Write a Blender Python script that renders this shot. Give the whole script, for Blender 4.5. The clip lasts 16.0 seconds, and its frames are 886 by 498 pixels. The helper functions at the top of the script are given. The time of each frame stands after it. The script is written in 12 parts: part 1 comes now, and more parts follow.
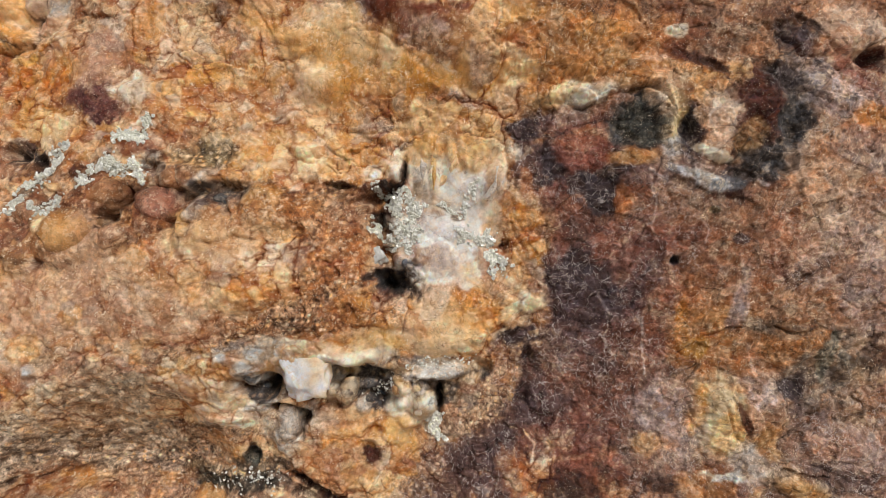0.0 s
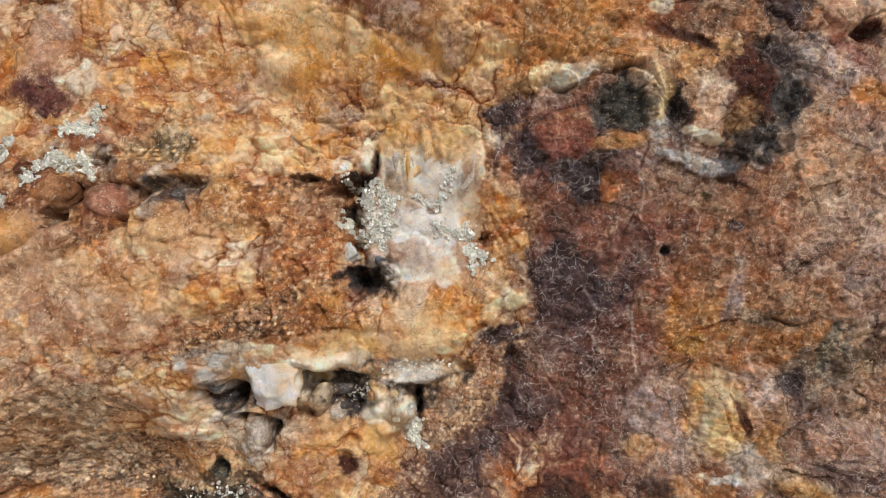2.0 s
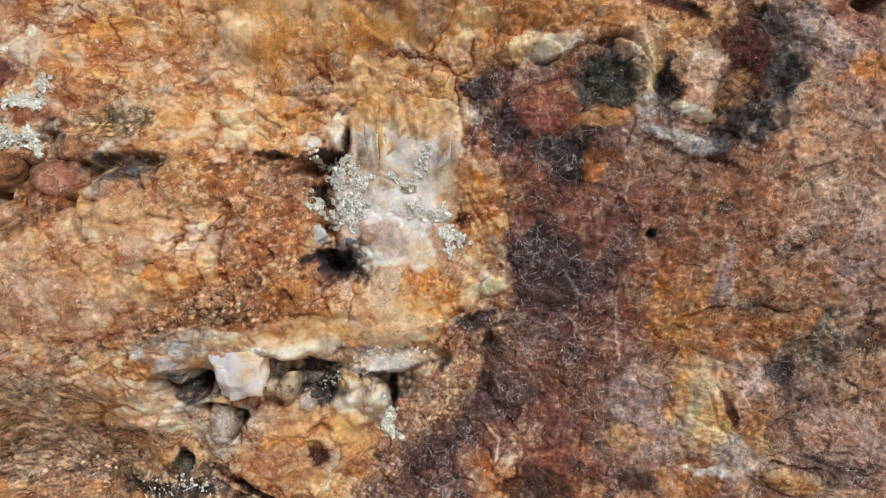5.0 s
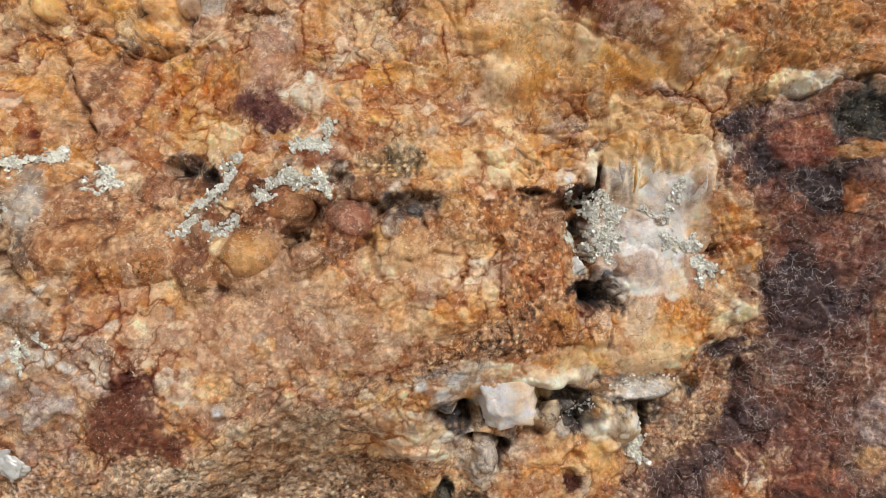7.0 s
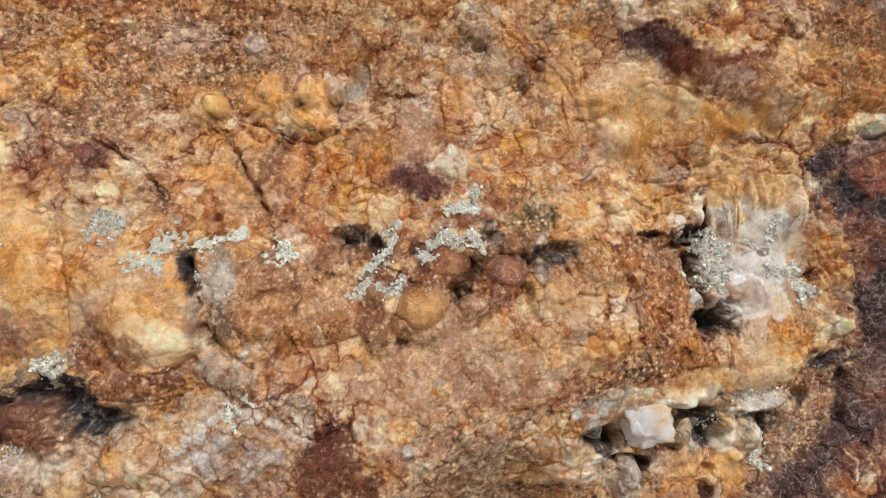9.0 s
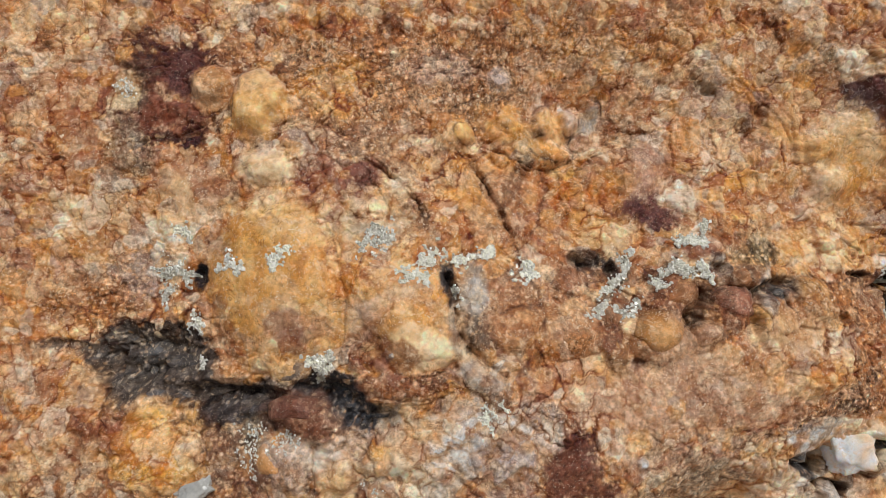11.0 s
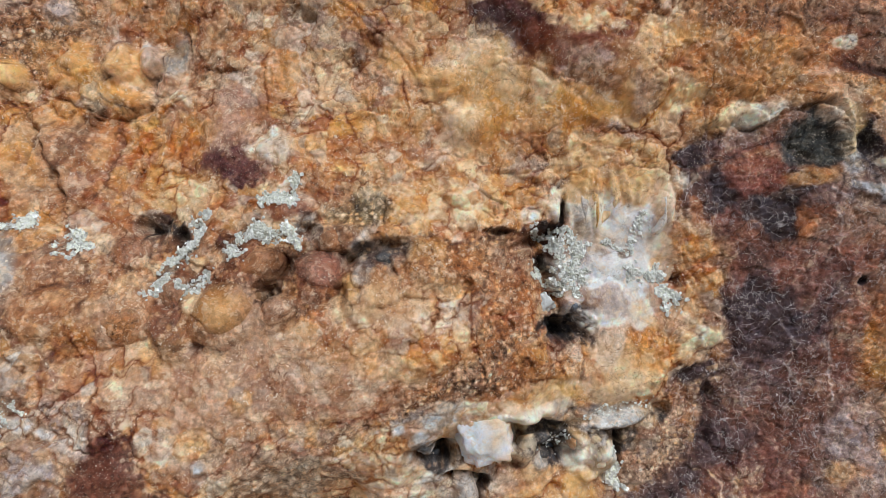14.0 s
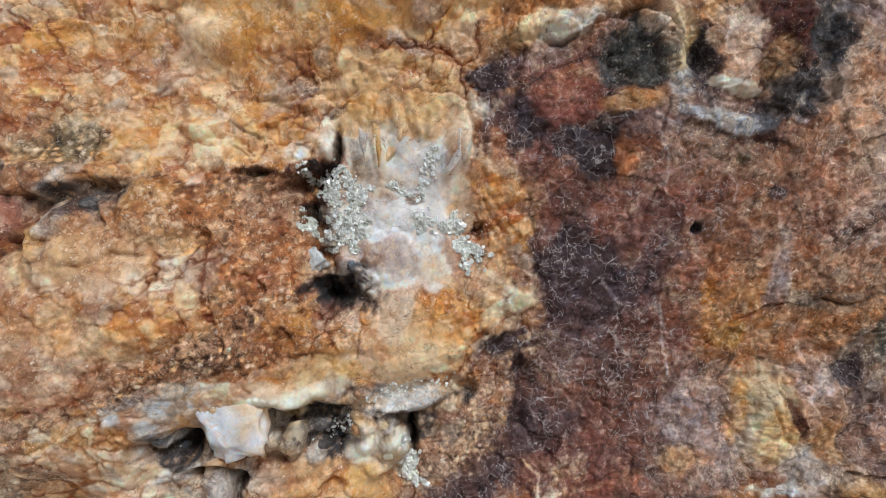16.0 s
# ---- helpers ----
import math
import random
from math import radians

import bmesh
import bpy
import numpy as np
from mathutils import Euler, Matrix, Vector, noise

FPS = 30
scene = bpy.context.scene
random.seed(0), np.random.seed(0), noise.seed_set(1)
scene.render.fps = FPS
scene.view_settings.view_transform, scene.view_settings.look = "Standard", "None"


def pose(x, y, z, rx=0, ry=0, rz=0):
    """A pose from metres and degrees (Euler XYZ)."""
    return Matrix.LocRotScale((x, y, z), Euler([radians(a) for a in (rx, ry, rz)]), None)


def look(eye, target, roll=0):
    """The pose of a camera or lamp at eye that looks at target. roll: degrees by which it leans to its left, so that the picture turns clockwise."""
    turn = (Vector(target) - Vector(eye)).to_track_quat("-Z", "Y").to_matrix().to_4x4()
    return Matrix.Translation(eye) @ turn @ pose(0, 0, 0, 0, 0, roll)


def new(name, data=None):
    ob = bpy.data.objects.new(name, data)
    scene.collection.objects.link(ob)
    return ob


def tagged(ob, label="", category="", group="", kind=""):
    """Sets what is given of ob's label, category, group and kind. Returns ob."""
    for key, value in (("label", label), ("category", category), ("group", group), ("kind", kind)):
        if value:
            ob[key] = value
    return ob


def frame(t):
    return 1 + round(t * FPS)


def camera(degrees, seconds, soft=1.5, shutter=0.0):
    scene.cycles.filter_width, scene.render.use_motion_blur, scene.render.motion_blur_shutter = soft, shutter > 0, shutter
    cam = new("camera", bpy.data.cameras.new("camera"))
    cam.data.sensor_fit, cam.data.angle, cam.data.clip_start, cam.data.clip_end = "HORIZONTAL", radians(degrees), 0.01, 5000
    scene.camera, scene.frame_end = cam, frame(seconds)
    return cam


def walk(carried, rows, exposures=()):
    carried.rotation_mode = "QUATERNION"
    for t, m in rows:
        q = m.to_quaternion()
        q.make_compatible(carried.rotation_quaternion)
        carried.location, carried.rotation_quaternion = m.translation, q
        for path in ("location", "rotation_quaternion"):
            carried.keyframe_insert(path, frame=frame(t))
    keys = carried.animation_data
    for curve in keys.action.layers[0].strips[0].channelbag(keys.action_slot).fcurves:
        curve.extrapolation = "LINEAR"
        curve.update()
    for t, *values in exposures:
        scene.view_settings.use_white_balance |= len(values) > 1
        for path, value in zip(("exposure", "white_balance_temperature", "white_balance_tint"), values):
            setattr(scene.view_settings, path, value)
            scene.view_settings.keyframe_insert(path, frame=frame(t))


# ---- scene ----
cam = camera(66.0, 16.0, soft=0.5)
METRES, EYE, TILT, LEAN, TURN = 0.6, 0.75, 0.0, 0.0, 0.0
ROWS = [
    (0.0, 0.0, 0.0, 0.0, 0.0, 0.0, 0.0),
    (0.5, -0.0066, 0.0158, -0.0011, 0.04, 0.86, 0.33),
    (1.0, -0.0034, 0.0289, -0.0022, 0.2, 1.15, 0.83),
    (1.5, -0.0044, 0.0254, -0.0004, 0.03, 1.16, 1.31),
    (2.0, 0.0102, 0.0296, -0.0054, -0.72, 0.23, 1.21),
    (2.5, 0.0184, 0.0419, -0.0111, -1.35, -0.5, 1.15),
    (3.0, 0.0161, 0.0462, -0.0113, -0.99, -0.55, 1.0),
    (3.2, 0.0106, 0.0455, -0.0104, -0.73, -0.88, 1.02),
    (3.5, 0.0084, 0.0465, -0.0091, -0.58, -1.14, 0.99),
    (3.8, 0.0103, 0.0478, -0.007, -0.67, -1.37, 0.98),
    (4.1, 0.0143, 0.0493, -0.0045, -0.91, -1.58, 0.98),
    (4.4, 0.0185, 0.0508, -0.0021, -1.21, -1.77, 1.00),
    (4.7, 0.021, 0.0523, -0.0004, -1.47, -1.93, 1.04),
    (5, 0.02, 0.0538, 0.0002, -1.59, -2.06, 1.08),
    (5.3, 0.0134, 0.055, -0.0009, -1.48, -2.16, 1.14),
    (5.5, 0.0069, 0.0564, -0.0062, -1.19, -2.12, 1.06),
    (6.0, -0.0098, 0.0567, 0.0003, -1.11, -2.49, 1.48),
    (6.5, -0.0644, 0.0573, 0.0115, -0.82, -1.99, 1.53),
    (7.0, -0.1431, 0.0434, 0.0122, -1.42, -0.29, 2.1),
    (7.5, -0.196, 0.0082, -0.0099, -3.69, 1.04, 6.26),
    (8.0, -0.2318, 0.008, -0.0103, -3.54, 1.18, 6.91),
    (8.5, -0.2385, -0.0023, 0.0114, -3.49, 2.12, 6.7),
    (9.0, -0.2543, -0.0075, 0.0279, -3.07, 2.71, 6.47),
    (9.5, -0.281, -0.0111, 0.0521, -3.15, 2.66, 6.24),
    (10.0, -0.3109, -0.0134, 0.0455, -3.07, 2.54, 5.25),
    (10.2, -0.3375, -0.0222, 0.0531, -2.50, 2.73, 4.79),
    (10.5, -0.3669, -0.0298, 0.0545, -2.08, 2.93, 4.12),
    (10.8, -0.3948, -0.0373, 0.052, -1.74, 3.25, 3.43),
    (11.1, -0.4175, -0.0432, 0.047, -1.47, 3.59, 2.79),
    (11.4, -0.4314, -0.0463, 0.0409, -1.34, 3.86, 2.27),
    (11.7, -0.4328, -0.0452, 0.0351, -1.31, 3.95, 1.93),
    (12, -0.4182, -0.0385, 0.0309, -1.42, 3.77, 1.83),
    (12.3, -0.384, -0.025, 0.0297, -1.69, 3.21, 2.03),
    (12.5, -0.3555, -0.0126, 0.0312, -2.04, 2.53, 2.21),
    (13.0, -0.2758, 0.0149, 0.0302, -2.34, 1.65, 3.0),
    (13.5, -0.1926, 0.0212, 0.0533, -2.19, 1.1, 4.3),
    (14.0, -0.1338, 0.0336, 0.031, -2.87, 0.69, 5.03),
    (14.5, -0.0732, 0.0568, 0.0066, -4.02, -0.17, 5.07),
    (15.0, -0.0324, 0.0752, -0.0017, -4.92, -0.43, 5.37),
    (15.5, -0.0008, 0.1146, -0.0007, -5.84, -1.58, 5.75),
    (16.0, -0.0062, 0.1112, 0.0028, -4.67, -1.34, 5.56),
]
walk(cam, [(t, pose(0, 0, EYE, TILT, LEAN, TURN) @ pose(METRES * x, METRES * y, METRES * z, 90 + pitch, roll, yaw)) for t, x, y, z, yaw, pitch, roll in ROWS],
     exposures=[(0.0, -0.63, 6000.0, 10.0), (3.0, -0.65, 6000.0, 10.0), (5.5, -0.60, 5800.0, 10.0), (7.0, -0.63, 6000.0, 10.0), (9.0, -0.65, 6000.0, 10.0),
                (12.5, -0.71, 5600.0, 9.0), (14.5, -0.68, 5300.0, 8.0), (16.0, -0.68, 5300.0, 8.0)])

# ---- daylight: thin cloud, soft sun from above and behind the eye ----
world = bpy.data.worlds.new("sky")
scene.world = world
world.use_nodes = True
wn = world.node_tree
sky = wn.nodes.new("ShaderNodeTexSky")
sky.sky_type, sky.sun_disc = "NISHITA", False
sky.sun_elevation, sky.sun_rotation = radians(38), radians(159)
sky.air_density, sky.dust_density = 1.0, 4.0
back = wn.nodes["Background"]
back.inputs[1].default_value = 0.1
wn.links.new(sky.outputs[0], back.inputs[0])
sun = new("sun", bpy.data.lights.new("sun", "SUN"))
sun.data.energy, sun.data.angle, sun.data.color = 2.4, radians(14), (1.0, 0.97, 0.93)
sun.matrix_world = look((0.45, -0.9, 1.74), (0, 0.28, 0.75))


# ---- mineral colours, some also painted as shade: name -> (red, green, blue), roughness, grit, hair veins ----
def lin(*rgb):
    return np.array([((c / 255 + 0.055) / 1.055) ** 2.4 if c > 10 else c / 3295 for c in rgb])


MINERAL = {}


def mineral(name, r, g, b, rough=0.6, grit=0.2, vein=0.0):
    MINERAL[name] = np.array([*lin(r, g, b), rough, grit, vein])


mineral("OCHRE", 200, 134, 66)
mineral("OCHTAN", 202, 148, 84)
mineral("OCHRUST", 180, 110, 54)
mineral("ORANGE", 208, 138, 50, .6, .5)
mineral("AMBER", 220, 156, 68, .5, .2)
mineral("AMBERP", 232, 180, 104, .45, .15)
mineral("GOLD", 220, 158, 54, .5, .2)
mineral("GOLDP", 224, 172, 80, .5, .3)
mineral("CREAM", 234, 202, 154, .42, .12)
mineral("CREAMOR", 230, 186, 114, .42, .12)
mineral("CREAMY", 226, 190, 124, .42, .12)
mineral("PALE", 228, 216, 194, .4, .1)
mineral("PALEY", 224, 200, 156, .4, .1)
mineral("PALEPK", 216, 188, 164, .45, .2)
mineral("WHITEQ", 226, 221, 213, .35, .08)
mineral("GREYW", 200, 199, 196, .4, .3)
mineral("GREYQ", 168, 160, 150, .4, .2)
mineral("GREYQW", 190, 180, 168, .4, .35)
mineral("GREYG", 120, 118, 104, .6, .5)
mineral("GREY", 112, 106, 102, .7, .6)
mineral("GREYBR", 128, 112, 98, .7, .5)
mineral("GREYBL", 116, 120, 126, .6, .4)
mineral("GREYD", 90, 88, 86, .7, .5)
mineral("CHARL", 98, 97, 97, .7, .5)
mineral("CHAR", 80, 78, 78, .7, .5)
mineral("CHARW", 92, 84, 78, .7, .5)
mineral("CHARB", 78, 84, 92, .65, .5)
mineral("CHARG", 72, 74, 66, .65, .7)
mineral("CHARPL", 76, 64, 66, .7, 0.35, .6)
# Near-black for slots and holes, where it stands in for deep shade.
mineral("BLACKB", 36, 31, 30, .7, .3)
mineral("UMBER", 76, 54, 42, .7, .5)
mineral("DKRUST", 98, 54, 38, .7, .5)
mineral("DKRED", 146, 84, 58, .5, .3)
mineral("REDBR", 126, 82, 66, .6, .45)
mineral("RUST", 150, 92, 58, .6, .4)
mineral("RUSTB", 142, 92, 66, .6, .4)
mineral("RUSTTAN", 178, 126, 84, .6, .34)
mineral("RUSTOR", 184, 122, 74, .6, .6)
mineral("RUSTPL", 144, 92, 76, .65, 0.36, .5)
mineral("BROWN", 152, 108, 76, .6, .5)
mineral("BROWNOCH", 178, 120, 68, .65, .7)
mineral("BRPK", 168, 112, 88, .6, .5)
mineral("PINKTAN", 196, 150, 116, .55, .22)
mineral("TANPK", 204, 168, 138, .55, .3)
mineral("TANOR", 200, 146, 88, .55, .28)
mineral("TANW", 200, 182, 152, .45, .2)
mineral("TANB", 176, 134, 102, .65, 0.5, .45)
mineral("TANRUST", 168, 128, 98, .65, .8)
mineral("PINKGREY", 186, 164, 152, .6, .5)
mineral("GRIT", 188, 164, 140, .65, 1.0)
mineral("GRITRUST", 162, 118, 80, .65, 1.0)
mineral("GRITDK", 164, 140, 122, .65, 1.0)
mineral("MAUVE", 142, 104, 90, .65, 0.36, 1.0)
mineral("MAUVETAN", 164, 128, 110, .65, 0.42, .8)
mineral("MAUVEPK", 168, 112, 90, .55, .25)
mineral("REDMAUVE", 156, 94, 78, .6, 0.35, .2)
mineral("UMBERV", 120, 80, 66, .65, 0.4, .8)
mineral("PURPLE", 116, 90, 90, .65, 0.3, 1.0)
mineral("PLUM", 116, 72, 70, .6, .4)
mineral("DKPLUM", 88, 70, 72, .6, 0.3, .7)
mineral("LILAC", 172, 146, 138, .55, .4)
mineral("LILACW", 200, 176, 164, .55, .5)
mineral("LILACGR", 176, 160, 156, .5, .3)
mineral("OLIVE", 142, 120, 80, .65, .7)
mineral("OLIVOCH", 190, 140, 80, .5, .3)
mineral("OLIVBR", 164, 122, 74, .55, .4)
mineral("OLIVTAN", 180, 144, 108, .55, .5)
mineral("OLIVGR", 124, 112, 80, .65, .8)
mineral("PYRBED", 150, 142, 120, .6, .8)


# ---- noise over the face, in millimetres ----
rng = np.random.default_rng(11)
PERM = np.concatenate([rng.permutation(1024)] * 2).astype(np.int32)
GRAD = np.stack([np.cos(np.arange(1024) * 0.613592), np.sin(np.arange(1024) * 0.613592)]).astype(np.float32)
RAND = rng.random((3, 1024)).astype(np.float32)


def key(ix, iz, seed):
    return PERM[PERM[(ix + seed * 37) & 1023] + (iz & 1023)]


def wave(x, z, size, seed=0):
    """Gradient noise, about -1 to 1."""
    x, z = x / size, z / size
    fx, fz = np.floor(x), np.floor(z)
    ix, iz, dx, dz = fx.astype(np.int32), fz.astype(np.int32), x - fx, z - fz
    u, v = dx * dx * (3 - 2 * dx), dz * dz * (3 - 2 * dz)
    c = []
    for a, b in ((0, 0), (1, 0), (0, 1), (1, 1)):
        k = key(ix + a, iz + b, seed)
        c.append(GRAD[0][k] * (dx - a) + GRAD[1][k] * (dz - b))
    top, low = c[2] + (c[3] - c[2]) * u, c[0] + (c[1] - c[0]) * u
    return (low + (top - low) * v) * 1.6


def cloud(x, z, size, octaves, seed=0, fall=0.5):
    out, amp = 0, 1.0
    for k in range(octaves):
        out = out + amp * wave(x, z, size / 2 ** k, seed + k)
        amp *= fall
    return out


def cells(x, z, size, seed=0):
    """Cell noise: distance to the nearest and the next seed, random values of the cell, offset in the cell."""
    x, z = x / size, z / size
    ix, iz = np.floor(x).astype(np.int32), np.floor(z).astype(np.int32)
    f1 = np.full(x.shape, 9.0, np.float32)
    f2 = f1.copy()
    who = np.zeros(x.shape, np.int32)
    ox, oz = np.zeros_like(f1), np.zeros_like(f1)
    for a in (-1, 0, 1):
        for b in (-1, 0, 1):
            k = key(ix + a, iz + b, seed)
            dx, dz = x - (ix + a + RAND[0][k]), z - (iz + b + RAND[1][k])
            d = np.sqrt(dx * dx + dz * dz)
            near = d < f1
            f2 = np.where(near, f1, np.minimum(f2, d))
            who, ox, oz = np.where(near, k, who), np.where(near, dx, ox), np.where(near, dz, oz)
            f1 = np.where(near, d, f1)
    return f1, f2, who, ox, oz


def smooth(a, b, v):
    q = np.clip((v - a) / (b - a), 0, 1)
    return q * q * (3 - 2 * q)


# ---- the grid of the face: fine where the eye passes, coarse beyond ----
def axis(lo, hi, step, low_end, high_end):
    out = list(np.arange(lo, hi + step / 2, step))
    s = step
    while out[-1] < high_end:
        s *= 1.25
        out.append(out[-1] + s)
    s, front = step, [lo]
    while front[-1] > low_end:
        s *= 1.25
        front.append(front[-1] - s)
    return np.array(front[:0:-1] + out, np.float32)


GX, GZ = axis(-480, 200, 0.43, -1700, 1500), axis(-142, 176, 0.43, -800, 900)
X, Z = np.meshgrid(GX, GZ)
SHAPE = X.shape
H = np.zeros(SHAPE, np.float32)                    # height towards the eye
F = np.zeros(SHAPE, np.float32)                    # height of split faces
KEEP = np.ones(SHAPE, np.float32)                  # how much of the small faces is left
C = np.empty((*SHAPE, 6), np.float32)              # colour, roughness, grit, veins
WX, WZ = cloud(X, Z, 9.0, 3, 3, 0.6), cloud(X, Z, 9.0, 3, 8, 0.6)
BX, BZ = cloud(X, Z, 24.0, 5, 120, 0.6), cloud(X, Z, 24.0, 5, 130, 0.6)
LX, LZ = wave(X, Z, 14.0, 140), wave(X, Z, 14.0, 150)
N30, N12, N5, N2 = cloud(X, Z, 34, 3, 20), cloud(X, Z, 12, 2, 30), wave(X, Z, 5, 40), wave(X, Z, 2.2, 50)


def blur(f, reach):
    """Running mean over a square, twice."""
    for _ in range(2):
        for ax in (0, 1):
            pad = [(0, 0), (0, 0)]
            pad[ax] = (reach + 1, reach)
            q = np.cumsum(np.pad(f, pad, mode="edge"), axis=ax, dtype=np.float64)
            n = q.shape[ax]
            f = ((np.take(q, range(2 * reach + 1, n), ax) - np.take(q, range(0, n - 2 * reach - 1), ax)) / (2 * reach + 1)).astype(np.float32)
    return f


def base_depth(x, z):
    """The broad swell of the outcrop: millimetres behind the first eye."""
    y = 275 + 0 * x
    for k, row in enumerate(SWELL):
        for j, h in enumerate(row):
            y = y + h * np.exp(-((x + 402 - 43 * j) ** 2 + (z + 100 - 46 * k) ** 2) / 2592)
    return y


SWELL = [
    [-1.4, -3.4, -1.6, -0.4, -2.5, -2.3, 1.7, 8.4, 13.7, 14.8, 6.6, 4.9, 3.5, 0.8],
    [-5.0, -8.4, -2.7, -1.7, -6.2, -8.5, -3.8, 0.1, -0.6, 4.1, 5.8, 5.6, 4.7, 1.9],
    [-3.9, 0.5, 1.5, -5.8, -4.0, -3.9, -1.2, -7.3, -5.8, 4.0, 6.7, -1.9, -1.1, -0.9],
    [0.2, 3.5, -0.6, -6.6, -2.3, 3.4, -0.3, -2.3, 9.7, 7.4, 4.5, -1.9, -4.7, -3.9],
    [-1.1, -2.6, -3.6, -2.4, 3.8, 12.5, 1.8, 1.3, 11.1, -2.0, 0.1, 3.3, -2.6, -3.0],
    [-1.1, 1.3, 2.9, -0.7, 3.9, 8.3, 2.3, -0.8, -0.1, -2.8, -0.9, 0.8, -0.5, -0.7],
]


def window(x, z, reach):
    i0, i1 = np.searchsorted(GZ, (z - reach, z + reach))
    j0, j1 = np.searchsorted(GX, (x - reach, x + reach))
    return slice(max(i0 - 1, 0), i1 + 1), slice(max(j0 - 1, 0), j1 + 1)


def oval(x, z, rx, rz, turn, ragged=0.3, field=None, limit=2.2):
    """Place within an oval, 1 from its middle at the ragged edge, in a window of the grid."""
    w = window(x, z, 1.7 * max(rx, rz) + 2)
    a = min(ragged * min(rx, rz), limit)
    fx, fz = field or (WX, WZ)
    dx, dz = X[w] - x + a * fx[w], Z[w] - z + a * fz[w]
    c, s = math.cos(radians(turn)), math.sin(radians(turn))
    return w, (dx * c + dz * s) / rx, (dz * c - dx * s) / rz


def stain(w, name, m):
    C[w] += (MINERAL[name] - C[w]) * m[..., None]


def patch(x, z, rx, rz, turn, name, strength=1.0, soft=0.42):
    w, px, pz = oval(x, z, rx, rz, turn, 0.6, (BX, BZ), 9.0)
    stain(w, name, strength * smooth(1.05 + soft, 1.05 - soft, np.hypot(px, pz) + 0.14 * N2[w] + min(1, 2.2 * soft) * (0.5 * shade_small[w] + 0.35 * shade_chip[w])))


def lump(x, z, rx, rz, turn, high, name="", strength=0.0, crisp=0.0):
    """A knob of rock with split faces."""
    w, px, pz = oval(x, z, rx, rz, turn, 0.2, (WX, WZ), 1.4)
    r = np.hypot(px, pz) + 0.1 * shade_small[w] + 0.12 * shade_chip[w]
    luck = np.random.default_rng(int(abs(x * 37 + z * 101)))
    top = 1.5 * (1.08 - r)
    face = np.zeros(r.shape, np.int32)
    for k in range(1, 9):
        b, s, way = 0.62 + 0.5 * luck.random(), 0.15 + 0.75 * luck.random(), 6.283 * luck.random()
        plane = b - s * (px * math.cos(way) + pz * math.sin(way))
        face = np.where(plane < top, k, face)
        top = np.minimum(top, plane)
    top = np.clip(top, 0, None)
    H[w] += high * 0.85 * top - 0.12 * high * np.exp(-((r - 1.06) / 0.07) ** 2)
    if name:
        stain(w, name, strength * smooth(1.3 - 0.25 * crisp, 0.62 + 0.25 * crisp, r + 0.12 * N2[w]))
    C[w][..., :3] *= 1 + (0.3 * (luck.random(9)[face] - 0.5) * (top > 0))[..., None]


def mound(x, z, rx, rz, turn, high, name):
    """The bed that a stone sits in."""
    w, px, pz = oval(x, z, rx, rz, turn, 0.3, (WX, WZ), 1.0)
    r = np.hypot(px, pz)
    for layer in (F, KEEP):
        layer[w] *= 0.4 + 0.6 * smooth(0.8, 1.2, r)
    H[w] += 0.7 * high * smooth(1.25, 0.55, r)
    stain(w, name, 0.8 * smooth(1.3, 0.95, r + 0.12 * N2[w]))


def dome(x, z, rx, rz, turn, high):
    """A rounded bulge of the rock with a steep rim."""
    w, px, pz = oval(x, z, rx, rz, turn, 0.3, (BX, BZ), 5.0)
    r = np.hypot(px, pz) + 0.06 * WX[w]
    H[w] += high * np.sqrt(np.clip(1.0 - r * r, 0, 1))
    # Crease shade round the rim, painted into the colour.
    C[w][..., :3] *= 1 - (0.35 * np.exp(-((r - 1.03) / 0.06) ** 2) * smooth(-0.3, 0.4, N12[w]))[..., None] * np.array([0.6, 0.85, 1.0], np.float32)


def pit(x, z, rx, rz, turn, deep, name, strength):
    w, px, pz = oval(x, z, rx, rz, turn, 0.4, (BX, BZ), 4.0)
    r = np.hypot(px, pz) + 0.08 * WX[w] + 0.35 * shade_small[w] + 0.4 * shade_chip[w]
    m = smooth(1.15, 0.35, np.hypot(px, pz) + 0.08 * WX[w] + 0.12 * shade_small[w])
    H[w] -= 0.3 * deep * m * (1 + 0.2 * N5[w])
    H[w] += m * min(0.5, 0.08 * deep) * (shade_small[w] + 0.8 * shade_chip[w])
    # Dark coat plus painted shade: the hollow is too shallow to darken itself.
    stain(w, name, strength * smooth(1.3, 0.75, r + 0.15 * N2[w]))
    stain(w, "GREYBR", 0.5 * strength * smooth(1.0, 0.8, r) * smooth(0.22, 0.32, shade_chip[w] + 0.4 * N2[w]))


def lobe(x, z, rx, rz, turn, high, name, strength=0.9, rim_dark=0.5):
    """A rounded lump of soft colour, with crease shade painted round its rim."""
    w, px, pz = oval(x, z, rx, rz, turn, 0.3, (BX, BZ), 2.6)
    r = np.hypot(px, pz) + 0.05 * WX[w]
    H[w] += high * np.sqrt(np.clip(1.0 - r * r, 0, 1))
    for layer in (F, KEEP):
        layer[w] *= 1 - 0.6 * smooth(1.1, 0.8, r)
    stain(w, name, strength * smooth(1.15, 0.6, r + 0.15 * N5[w] + 0.12 * N2[w]))
    stain(w, "UMBER", rim_dark * np.exp(-((r - 1.05) / 0.08) ** 2) * smooth(-0.4, 0.4, N12[w] + N5[w]))


